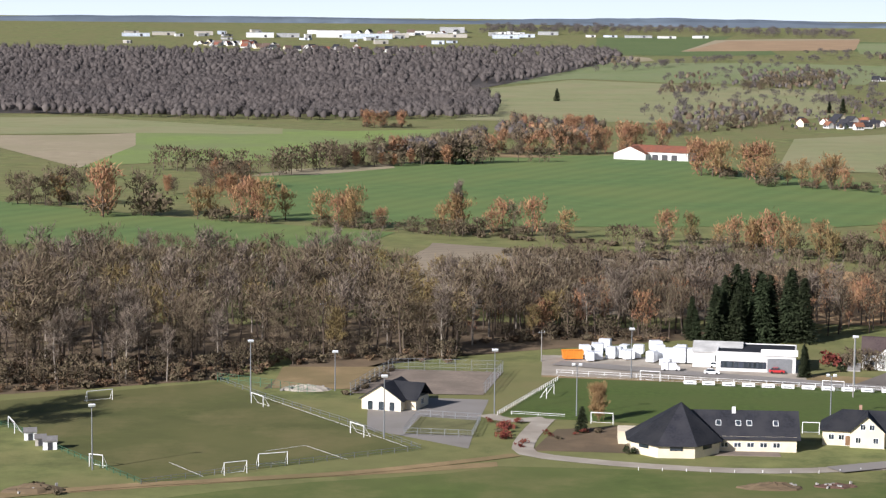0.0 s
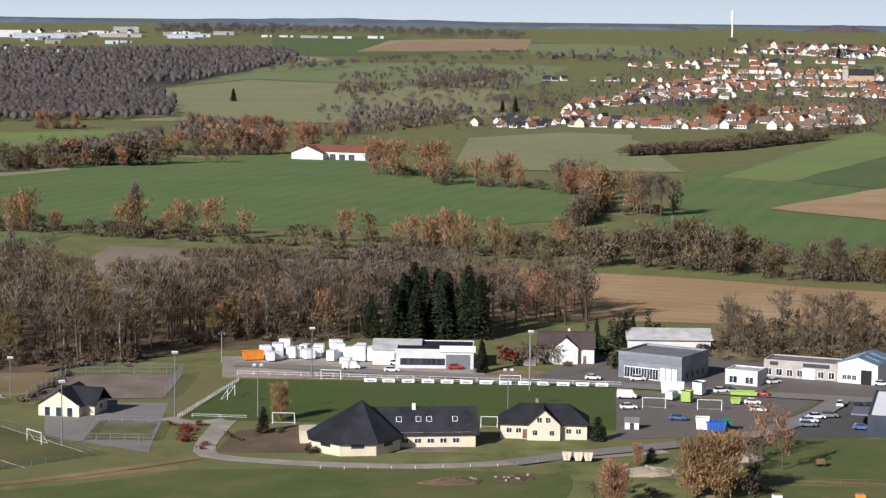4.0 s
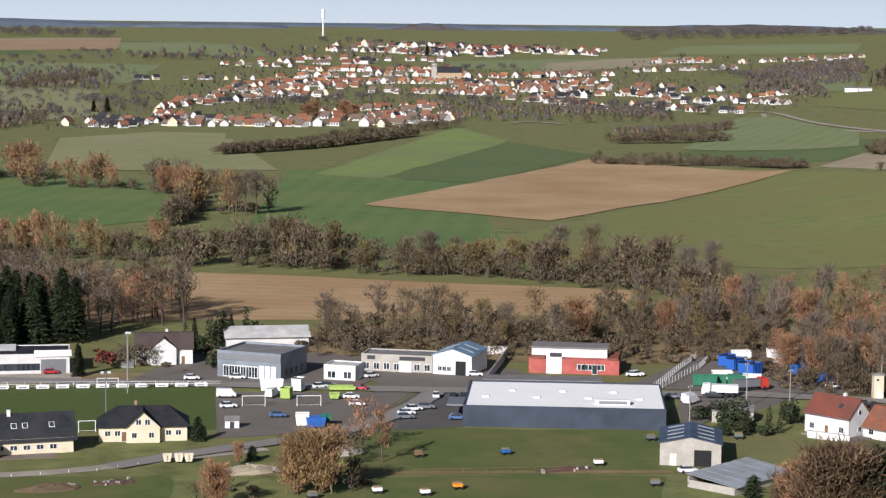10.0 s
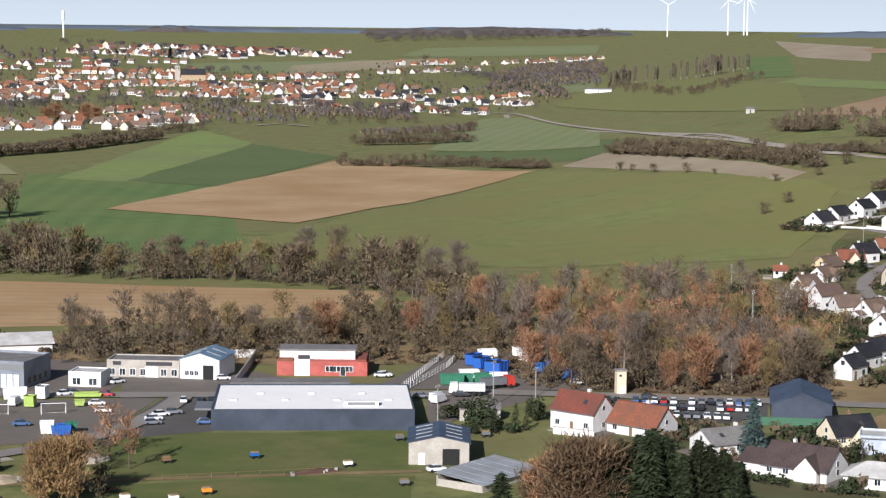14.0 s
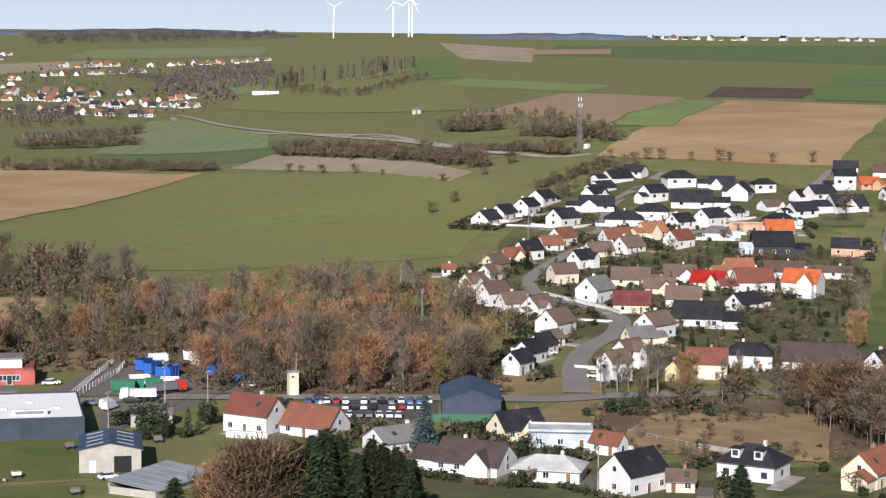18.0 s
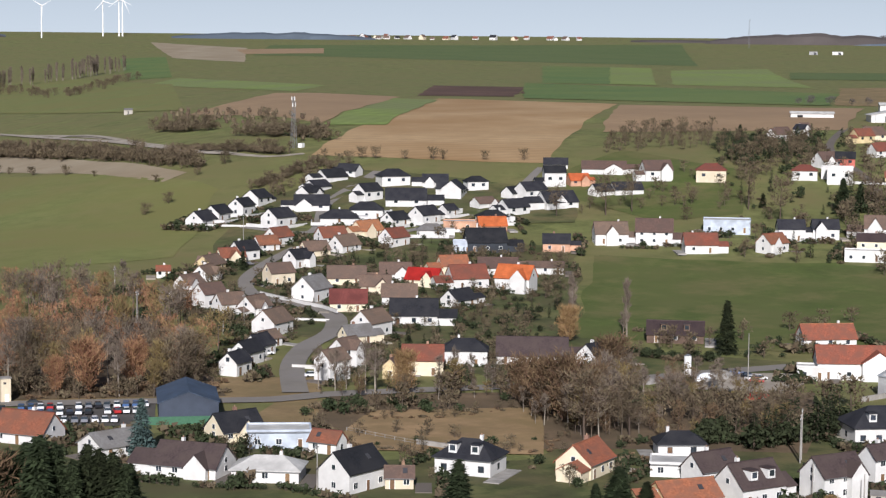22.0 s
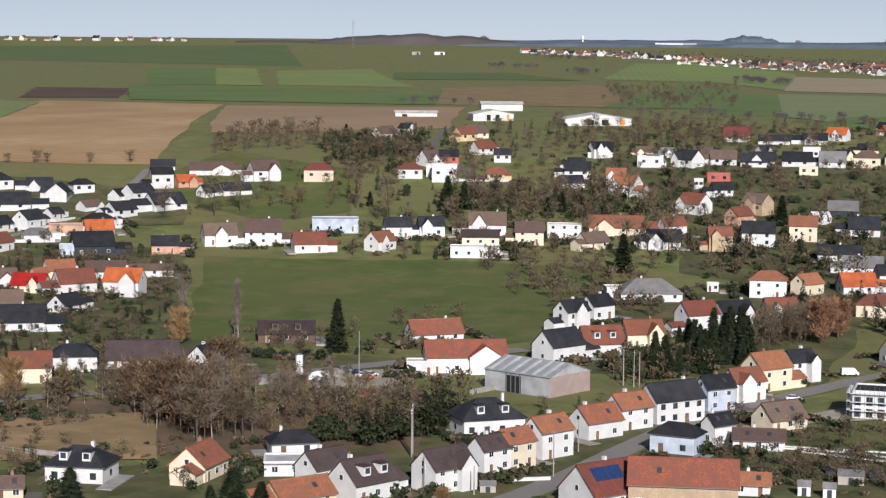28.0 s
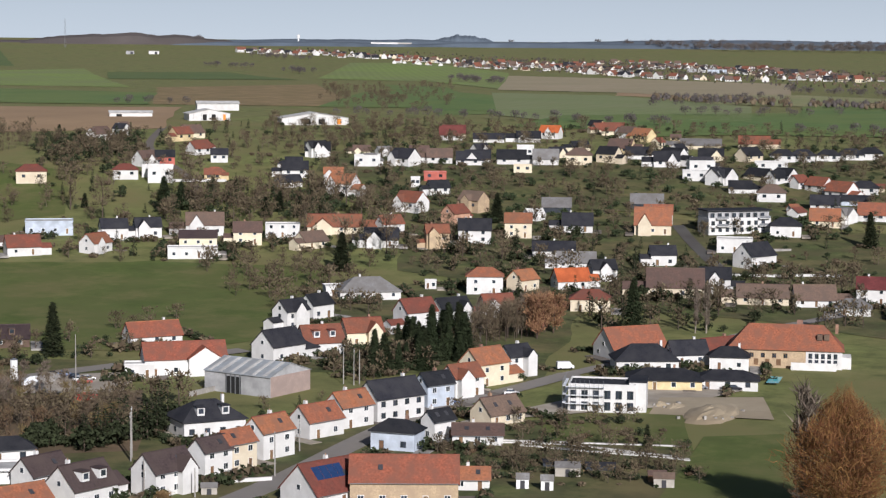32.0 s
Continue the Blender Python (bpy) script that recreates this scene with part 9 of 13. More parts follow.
for x, y in scatter([(257.4, 452.1), (244.7, 418.7), (265.4, 400.6), (291.0, 383.3), (303.9, 378.0), (320.9, 398.3), (290.3, 412.7), (265.1, 447.9)], 8.5, rng):
    plant(rng.choice(['bare_c', 'olive', 'birch', 'rust', 'bare_b']), x, y, rng.uniform(0.55, 0.85), group="trees beside the road")
rng = random.Random(43)
stuff_of("wood", "brown and rust winter wood", "woodland", [(x, y, rng.uniform(0.50, 0.82)) for x, y in scatter([(259.3, 461.4), (258.1, 441.6), (276.4, 417.3), (315.0, 391.9), (338.7, 419.3), (378.9, 485.8), (385.0, 532.1), (360.9, 562.4), (307.9, 533.9)], 10.2, rng)], ['light_bare_c', 'light_olive', 'light_rust', 'light_rust', 'light_bare_b'])
plant("rust", 279.1, 400.1, 0.86, 1.10)
rng = random.Random(44)
stuff_of("wood", "thin brown brookside wood", "woodland", [(x, y, rng.uniform(0.35, 0.75)) for x, y in scatter([(155.5, 516.0), (199.3, 487.5), (262.5, 458.2), (307.5, 530.8), (275.6, 560.6), (232.7, 527.1), (213.3, 543.7), (165.9, 539.4)], 8.0, rng)], ['light_bare_c', 'light_bare_b', 'light_scrub', 'light_scrub', 'light_olive', 'light_scrub'])
plant("bare_a", 160.5, 511.6, 0.71, 1.00)
plant("bare_c", 166.5, 513.0, 0.50, 1.00)
plant("bare_a", 185.4, 523.4, 0.65, 1.00)
plant("bare_a", 193.6, 523.3, 0.73, 1.00)
plant("bare_c", 198.2, 520.0, 0.69, 1.00)
plant("bare_c", 204.3, 497.8, 0.75, 1.00)
plant("rust", 222.6, 492.9, 0.85, 1.00)
plant("rust", 255.3, 504.7, 0.63, 1.00)
plant("rust", 289.8, 529.4, 0.78, 1.00)
plant("rust", 288.4, 485.3, 0.89, 1.00)
plant("bare_b", 305.0, 591.6, 0.75, 1.00)
plant("olive", 268.7, 650.8, 0.85, 1.00)
rng = random.Random(45)
stuff_of("wood", "tangled bare thicket along the brook", "woodland", [(x, y, rng.uniform(0.22, 0.45)) for x, y in scatter([(316.5, 362.3), (348.2, 325.7), (324.1, 292.9), (353.8, 247.0), (385.8, 266.4), (400.7, 302.0), (395.4, 330.5), (360.9, 337.6)], 5.5, rng)], ['light_olive', 'light_birch', 'light_bare_c', 'light_scrub', 'light_russet'])
rng = random.Random(451)
stuff_of("wood", "tangled bare thicket along the brook", "woodland", [(x, y, rng.uniform(0.35, 0.70)) for x, y in scatter([(325.1, 296.4), (329.3, 274.9), (375.9, 312.2), (360.0, 327.4)], 5.0, rng)], ['light_olive', 'light_birch', 'light_bare_c', 'light_scrub', 'light_russet'])
plant("bare_c", 325.5, 282.8, 0.83, 1.30)
plant("russet", 338.9, 306.4, 0.84, 1.20)
plant("russet", 337.5, 298.3, 0.92, 1.20)
plant("russet", 344.2, 296.6, 0.88, 1.30)
plant("russet", 372.4, 315.6, 0.86, 1.20)
plant("bare_c", 337.4, 280.1, 0.74, 1.10)
plant("russet", 348.5, 322.3, 0.70, 1.20)
plant("bare_b", 360.4, 285.9, 0.52, 1.00)
plant("bare_c", 357.9, 260.3, 0.55, 1.10)
plant("birch", 331.3, 354.6, 0.60, 1.20)
plant("ochre", 336.3, 350.0, 0.78, 1.00)
plant("olive", 345.1, 341.5, 0.55, 1.00)
plant("spruce", 191.9, 292.7, 0.80, 1.50)
plant("spruce", 195.1, 288.6, 0.82, 1.50)
plant("spruce", 201.0, 287.7, 0.73, 1.50)
plant("spruce", 203.7, 283.8, 0.68, 1.50)
plant("spruce", 186.5, 293.4, 0.72, 1.50)
plant("spruce", 190.3, 286.7, 0.86, 1.50)
plant("spruce", 204.3, 281.1, 0.63, 1.50)
plant("spruce", 193.6, 299.0, 0.69, 1.50)
plant("russet", 180.3, 299.3, 0.77, 1.40)
plant("russet", 184.2, 297.1, 0.87, 1.40)
plant("russet", 184.8, 294.4, 0.96, 1.40)
plant("russet", 178.5, 305.0, 0.56, 1.40)
plant("russet", 182.6, 305.2, 0.59, 1.40)
plant("spruce", 195.2, 293.3, 0.85, 1.50)
plant("spruce", 189.3, 294.2, 0.78, 1.40)
plant("spruce", 202.8, 286.7, 0.73, 1.60)
plant("spruce", 196.5, 285.5, 0.67, 1.30)
plant("russet", 181.4, 296.3, 0.90, 1.30)
plant("russet", 189.0, 299.2, 0.85, 1.20)
plant("rust", 179.2, 302.3, 0.71, 1.10)
plant("cypress", 174.3, 309.8, 1.23, 1.60)
plant("spruce", 208.8, 285.7, 0.54, 1.50)
plant("blue_spruce", 245.4, 332.1, 0.99, 0.95)
plant("spruce", 254.8, 250.8, 0.52, 1.90)
plant("shrub", 261.3, 320.0, 1.53, 1.00, note="in yellow-green leaf")
plant("cypress", 449.3, 548.6, 1.24, 1.00)
plant("ochre", 108.0, 351.4, 0.86, 1.35)
plant("ochre", 103.2, 352.6, 0.74, 1.20)
plant("rust", 86.6, 346.2, 0.53, 1.20)
plant("rust", 99.8, 380.6, 0.29, 0.90)
plant("cypress", 103.3, 383.0, 0.51, 2.00)
plant("cypress", 97.8, 405.6, 0.87, 1.50)
plant("cypress", 29.7, 421.5, 0.88, 1.30)
plant("ochre", 34.2, 433.9, 0.56, 0.90)
plant("shrub", 37.5, 399.2, 0.67, 1.00)
plant("shrub", 225.1, 384.6, 1.85, 1.00)
plant("shrub", 214.0, 390.4, 1.65, 1.60)
plant("shrub", 210.6, 392.1, 1.56, 1.40)
plant("willow", 350.3, 92.4, 1.03, 1.05)
plant("poplar", 350.1, 100.0, 1.01, 1.60)
plant("cypress", 405.4, 149.7, 0.80, 1.00)
plant("poplar", 431.9, 381.1, 0.83, 1.00)
plant("poplar", 447.4, 373.1, 0.74, 1.00)
plant("ochre", 427.6, 378.3, 0.79, 1.10)
plant("birch", 442.7, 370.7, 0.43, 1.00)
plant("spruce", 444.8, 335.5, 0.70, 1.20)
plant("spruce", 626.9, 347.1, 0.70, 1.60)
plant("spruce", 744.9, 340.9, 0.62, 1.50)
plant("spruce", 560.0, 211.8, 0.79, 1.20)
plant("poplar", 570.3, 192.7, 0.59, 1.20)
plant("poplar", 568.7, 195.6, 0.55, 1.00)
plant("rust", 537.1, 232.8, 0.81, 1.20)
plant("rust", 548.8, 232.5, 0.72, 1.20)
plant("spruce", 756.8, 191.9, 0.65, 1.30)
plant("spruce", 698.1, 469.8, 0.70, 1.50)
plant("spruce", 707.0, 467.5, 0.59, 1.30)
plant("birch", 710.8, 461.6, 0.56, 1.10)
plant("cypress", 687.4, 501.6, 1.02, 1.30)
plant("spruce", 836.5, 625.7, 0.44, 1.60)
plant("spruce", 830.5, 609.1, 0.31, 2.00)
plant("spruce", 709.5, 428.2, 0.40, 1.60)
plant("spruce", 716.6, 416.4, 0.43, 1.60)
plant("spruce", 795.5, 417.7, 0.28, 2.00)
plant("spruce", 723.3, 429.7, 0.47, 1.50)

rng = random.Random(640)
for x, y in along([(1380.1, 2190.2), (1439.5, 2220.0)], 5.1, rng, 8.0):
    plant("poplar", x, y, rng.uniform(0.75, 1.15), 1.1, group="poplar rows on the hill", note="in a row")
rng = random.Random(641)
for x, y in along([(1439.4, 2201.2), (1544.6, 2246.6), (1746.6, 2403.1)], 11.4, rng, 8.0):
    plant("poplar", x, y, rng.uniform(0.75, 1.15), 1.1, group="poplar rows on the hill", note="in a row")

ROAD_ARR = np.array(ROAD_PTS)
HOUSES = [(o.location.x, o.location.y) for o in scene.objects if o.name.startswith("house") and o.parent is None]


def free(x, y, gap=9.0):
    """Clear of the houses and the roads."""
    if np.any((np.abs(ROAD_ARR[:, 0] - x) < ROAD_ARR[:, 2] + 2.2) & (np.abs(ROAD_ARR[:, 1] - y) < ROAD_ARR[:, 2] + 2.2)):
        return False
    return all(abs(x - a) > gap or abs(y - b) > gap for a, b in HOUSES)


rng = random.Random(47)
stuff_of("orchard", "bare orchard trees on rough grass", "trees", [(x, y, rng.uniform(0.65, 1.11)) for x, y in scatter([(646.1, 585.0), (754.1, 452.3), (786.7, 408.9), (674.3, 336.1), (633.6, 347.3), (685.4, 431.9), (605.3, 548.4)], 19.4, rng) if free(x, y)], ['light_fruit', 'light_fruit', 'light_scrub', 'light_bare_c'])
rng = random.Random(48)
stuff_of("orchard", "bare orchard trees on rough grass", "trees", [(x, y, rng.uniform(0.78, 1.32)) for x, y in scatter([(628.4, 403.3), (636.9, 353.7), (554.9, 288.1), (540.7, 324.3), (599.1, 393.9)], 10.6, rng) if free(x, y)], ['light_fruit', 'light_scrub', 'light_scrub'])
rng = random.Random(49)
stuff_of("orchard", "bare orchard trees on rough grass", "trees", [(x, y, rng.uniform(0.65, 1.13)) for x, y in scatter([(1026.1, 592.6), (1049.2, 473.8), (908.4, 416.1), (854.2, 505.9), (805.6, 507.6)], 17.2, rng) if free(x, y)], ['light_fruit', 'light_scrub'])
rng = random.Random(50)
stuff_of("orchard", "field trees on rough grass", "trees", [(x, y, rng.uniform(0.73, 1.21)) for x, y in scatter([(1889.8, 1077.6), (1324.1, 656.4), (1130.8, 564.3), (1178.0, 654.6)], 27.4, rng) if free(x, y)], ['light_fruit', 'light_scrub'])
rng = random.Random(51)
stuff_of("orchard", "dense garden trees on rough grass", "trees", [(x, y, rng.uniform(0.67, 1.43)) for x, y in scatter([(829.0, 635.8), (894.7, 602.0), (749.8, 492.7), (726.5, 527.1), (754.2, 581.7)], 8.7, rng) if free(x, y)], ['light_scrub', 'light_shrub', 'light_shrub', 'light_cypress', 'light_fruit'])
rng = random.Random(52)
stuff_of("orchard", "dense garden trees on rough grass", "trees", [(x, y, rng.uniform(0.72, 1.62)) for x, y in scatter([(745.7, 498.9), (798.0, 437.5), (773.7, 380.5), (719.8, 374.0), (697.8, 458.6)], 9.5, rng) if free(x, y)], ['light_scrub', 'light_shrub', 'light_fruit', 'light_shrub', 'light_cypress'])
rng = random.Random(53)
stuff_of("orchard", "garden trees on rough grass", "trees", [(x, y, rng.uniform(0.68, 1.65)) for x, y in scatter([(688.4, 357.7), (751.8, 314.2), (683.5, 241.9), (690.1, 174.6), (593.0, 149.6), (556.8, 217.8), (592.8, 267.0), (654.9, 321.9)], 9.4, rng) if free(x, y)], ['light_scrub', 'light_fruit', 'light_shrub', 'light_shrub', 'light_cypress'])
rng = random.Random(54)
stuff_of("orchard", "garden trees on rough grass", "trees", [(x, y, rng.uniform(0.53, 1.32)) for x, y in scatter([(849.4, 471.9), (1023.5, 252.9), (781.4, 192.0), (719.5, 324.3), (797.3, 414.4)], 11.4, rng) if free(x, y)], ['light_fruit', 'light_shrub', 'light_scrub', 'light_shrub'])
rng = random.Random(55)
stuff_of("orchard", "garden shrubs on rough grass", "trees", [(x, y, rng.uniform(0.30, 0.89)) for x, y in scatter([(435.6, 559.9), (565.9, 508.4), (409.3, 360.7), (339.1, 359.1), (324.8, 380.8), (377.4, 485.1)], 7.3, rng) if free(x, y)], ['light_shrub', 'light_fruit', 'light_cypress', 'light_scrub', 'light_shrub'])
rng = random.Random(56)
stuff_of("orchard", "garden shrubs on rough grass", "trees", [(x, y, rng.uniform(0.40, 1.10)) for x, y in scatter([(404.3, 357.6), (436.3, 301.6), (527.2, 346.2), (428.2, 358.1)], 10.1, rng) if free(x, y)], ['light_scrub', 'light_shrub', 'light_fruit'])
rng = random.Random(57)
stuff_of("orchard", "garden shrubs on rough grass", "trees", [(x, y, rng.uniform(0.30, 0.80)) for x, y in scatter([(351.5, 264.5), (356.8, 192.8), (359.0, 155.2), (364.6, 123.6), (430.8, 146.4), (419.5, 181.5), (434.0, 233.0), (368.0, 261.4)], 9.5, rng) if free(x, y)], ['light_shrub', 'light_fruit', 'light_scrub', 'light_cypress', 'light_bramble'])
rng = random.Random(58)
stuff_of("orchard", "garden shrubs on rough grass", "trees", [(x, y, rng.uniform(0.30, 0.85)) for x, y in scatter([(230.8, 343.5), (254.6, 284.3), (300.6, 242.0), (327.8, 274.6), (295.3, 330.3), (251.6, 363.6)], 8.4, rng) if free(x, y)], ['light_shrub', 'light_fruit', 'light_scrub', 'light_bramble'])
rng = random.Random(501)
stuff_of("orchard", "bare fruit trees and scrub in the slope gardens", "trees", [(x, y, rng.uniform(0.50, 1.25)) for x, y in scatter([(586.2, 444.0), (612.7, 393.0), (670.2, 318.0), (1033.0, 492.5), (1038.6, 590.4), (922.9, 622.6), (831.8, 619.8), (738.5, 566.3), (650.5, 475.9)], 13.0, rng) if free(x, y, 7.0)], ['light_scrub', 'light_fruit', 'light_shrub', 'light_scrub', 'light_bramble', 'light_cypress'])
rng = random.Random(502)
stuff_of("orchard", "bare fruit trees and scrub in the village gardens", "trees", [(x, y, rng.uniform(0.50, 1.25)) for x, y in scatter([(657.0, 389.2), (613.5, 276.3), (605.5, 195.5), (670.4, 164.1), (1057.1, 261.2), (1098.9, 390.6), (1034.7, 538.0), (805.8, 477.3)], 13.0, rng) if free(x, y, 7.0)], ['light_scrub', 'light_fruit', 'light_shrub', 'light_scrub', 'light_bramble', 'light_cypress'])
rng = random.Random(503)
stuff_of("orchard", "dark tall scrub and evergreens between the houses", "trees", [(x, y, rng.uniform(0.80, 1.60)) for x, y in scatter([(724.7, 494.2), (772.2, 429.8), (717.7, 399.2), (677.7, 462.0)], 8.0, rng) if free(x, y, 7.0)], ['light_shrub', 'light_scrub', 'light_scrub', 'light_cypress'])
rng = random.Random(504)
stuff_of("orchard", "dark tall scrub and evergreens on the hillside", "trees", [(x, y, rng.uniform(0.80, 1.50)) for x, y in scatter([(834.2, 639.8), (889.9, 603.9), (784.5, 535.3), (762.7, 574.9)], 7.5, rng) if free(x, y, 7.0)], ['light_shrub', 'light_scrub', 'light_cypress'])
rng = random.Random(505)
stuff_of("orchard", "bare orchard trees on the slope meadow", "trees", [(x, y, rng.uniform(0.60, 1.10)) for x, y in scatter([(622.1, 546.3), (686.4, 511.1), (746.8, 556.4), (707.8, 601.2)], 13.0, rng) if free(x, y, 7.0)], ['light_fruit', 'light_scrub', 'light_fruit'])
rng = random.Random(506)
stuff_of("orchard", "bare orchard trees on the slope meadow", "trees", [(x, y, rng.uniform(0.60, 1.20)) for x, y in scatter([(743.8, 638.9), (794.1, 612.6), (891.9, 684.2), (836.5, 702.6)], 9.0, rng) if free(x, y, 7.0)], ['light_fruit', 'light_scrub'])
rng = random.Random(507)
stuff_of("orchard", "shrubs and small trees in the estate gardens", "trees", [(x, y, rng.uniform(0.35, 0.90)) for x, y in scatter([(388.4, 522.7), (338.9, 413.6), (361.1, 341.9), (538.5, 470.3), (576.6, 559.9), (509.9, 585.2), (443.3, 569.8)], 8.0, rng) if free(x, y, 6.0)], ['light_scrub', 'light_fruit', 'light_shrub', 'light_scrub', 'light_bramble', 'light_cypress'])
rng = random.Random(508)
stuff_of("orchard", "bare orchard trees on the hilltop", "trees", [(x, y, rng.uniform(0.60, 1.20)) for x, y in scatter([(1325.6, 755.9), (1277.6, 620.1), (2013.7, 977.7), (1661.6, 935.5)], 28.0, rng) if free(x, y, 7.0)], ['light_fruit', 'light_scrub'])
rng = random.Random(59)
stuff_of("hedge", "clipped dark green hedge", "hedge", [(x, y, rng.uniform(0.60, 1.00)) for x, y in along([(338.4, 269.2), (348.2, 257.6), (352.2, 250.2)], 1.6, rng, 1.5)], ['light_shrub'])
rng = random.Random(60)
stuff_of("hedge", "clipped dark green hedge", "hedge", [(x, y, rng.uniform(0.60, 0.90)) for x, y in along([(209.6, 387.5), (213.3, 374.0)], 1.8, rng, 2.0)], ['light_shrub'])
rng = random.Random(61)
stuff_of("hedge", "tall dark green hedge", "hedge", [(x, y, rng.uniform(0.99, 1.29)) for x, y in along([(389.2, 539.1), (394.6, 525.0)], 2.0, rng, 2.0)], ['light_shrub'])
rng = random.Random(62)
stuff_of("hedge", "tall dark green hedge", "hedge", [(x, y, rng.uniform(0.99, 1.29)) for x, y in along([(360.9, 500.0), (368.5, 490.2)], 2.0, rng, 2.0)], ['light_shrub'])
rng = random.Random(63)
stuff_of("hedge", "dark low hedge", "hedge", [(x, y, rng.uniform(0.50, 0.70)) for x, y in along([(-12.6, 497.0), (-20.8, 461.9)], 2.0, rng, 1.0)], ['light_bramble'])
rng = random.Random(64)
stuff_of("hedge", "reddish ornamental shrubs", "hedge", [(x, y, rng.uniform(0.40, 0.80)) for x, y in along([(11.6, 433.0), (14.4, 406.5)], 1.6, rng, 3.0)], ["light_red", "light_red", "light_bramble"])
rng = random.Random(65)
stuff_of("hedge", "reddish ornamental shrubs", "hedge", [(x, y, rng.uniform(0.30, 0.60)) for x, y in along([(22.3, 415.3), (39.4, 423.7)], 2.5, rng, 5.0)], ["light_red", "light_red", "light_bramble"])
rng = random.Random(66)
stuff_of("hedge", "low bramble hedge", "hedge", [(x, y, rng.uniform(0.40, 0.70)) for x, y in along([(116.7, 386.7), (140.6, 407.3)], 2.0, rng, 2.0)], ['light_bramble'])
rng = random.Random(67)
stuff_of("hedge", "rusty scrub on a mound", "hedge", [(x, y, rng.uniform(0.50, 0.80)) for x, y in along([(83.7, 364.5), (96.6, 355.9), (112.0, 356.3), (120.0, 374.6), (121.6, 391.1)], 3.0, rng, 8.0)], ['light_bramble', 'light_scrub', 'light_rust'])
rng = random.Random(101)
stuff_of("undergrowth", "russet bracken and leafless undergrowth", "woodland", [(x, y, rng.uniform(0.50, 1.10)) for x, y in scatter([(-110.8, 458.1), (-82.9, 468.0), (-53.9, 479.1), (-42.8, 491.5), (-44.9, 515.2), (-89.5, 506.1), (-118.9, 492.1)], 3.4, rng)], ['light_scrub', 'light_dead', 'light_bramble', 'light_dead'])
rng = random.Random(102)
stuff_of("undergrowth", "russet bracken and leafless undergrowth", "woodland", [(x, y, rng.uniform(0.50, 1.00)) for x, y in scatter([(-43.5, 499.7), (-20.1, 509.3), (2.8, 506.1), (7.4, 536.2), (33.5, 545.3), (60.7, 542.7), (61.6, 550.7), (28.1, 559.2), (2.9, 533.1), (-45.0, 517.0)], 3.4, rng)], ['light_scrub', 'light_dead', 'light_bramble'])
rng = random.Random(103)
stuff_of("undergrowth", "russet bracken and leafless undergrowth", "woodland", [(x, y, rng.uniform(0.50, 1.00)) for x, y in scatter([(254.0, 451.9), (245.5, 420.1), (266.2, 401.8), (303.9, 378.0), (315.6, 391.6), (288.9, 410.7), (265.1, 447.9)], 3.4, rng)], ['light_scrub', 'light_dead', 'light_bramble'])
plant("bare_a", -98.4, 487.4, 1.34, 1.50)
plant("birch", -78.3, 480.4, 0.64, 1.00)
plant("birch", -75.3, 480.5, 0.78, 1.00)
plant("birch", -65.1, 477.9, 0.67, 1.00)
plant("bare_b", -98.5, 416.5, 0.85, 1.30)
plant("bare_b", -105.8, 422.2, 0.92, 1.30)
plant("bare_b", -108.2, 413.2, 0.85, 1.30)
plant("bare_b", -105.0, 431.5, 0.88, 1.30)
plant("bare_b", -114.4, 418.9, 0.92, 1.30)
rng = random.Random(68)
stuff_of("hedge", "brush piles and brambles", "hedge", [(x, y, rng.uniform(0.50, 0.90)) for x, y in along([(-79.9, 363.1), (-68.7, 363.5)], 2.0, rng, 3.0)], ['light_bramble'])
rng = random.Random(69)
stuff_of("hedge", "leafless brush", "hedge", [(x, y, rng.uniform(0.68, 1.35)) for x, y in along([(378.1, 264.1), (356.6, 289.5)], 2.9, rng, 6.0)], ['light_scrub'])
rng = random.Random(70)
stuff_of("hedge", "leafless brush", "hedge", [(x, y, rng.uniform(0.81, 1.35)) for x, y in along([(395.2, 259.1), (400.4, 270.5), (345.3, 279.9)], 4.3, rng, 8.0)], ['light_scrub', 'light_fruit'])
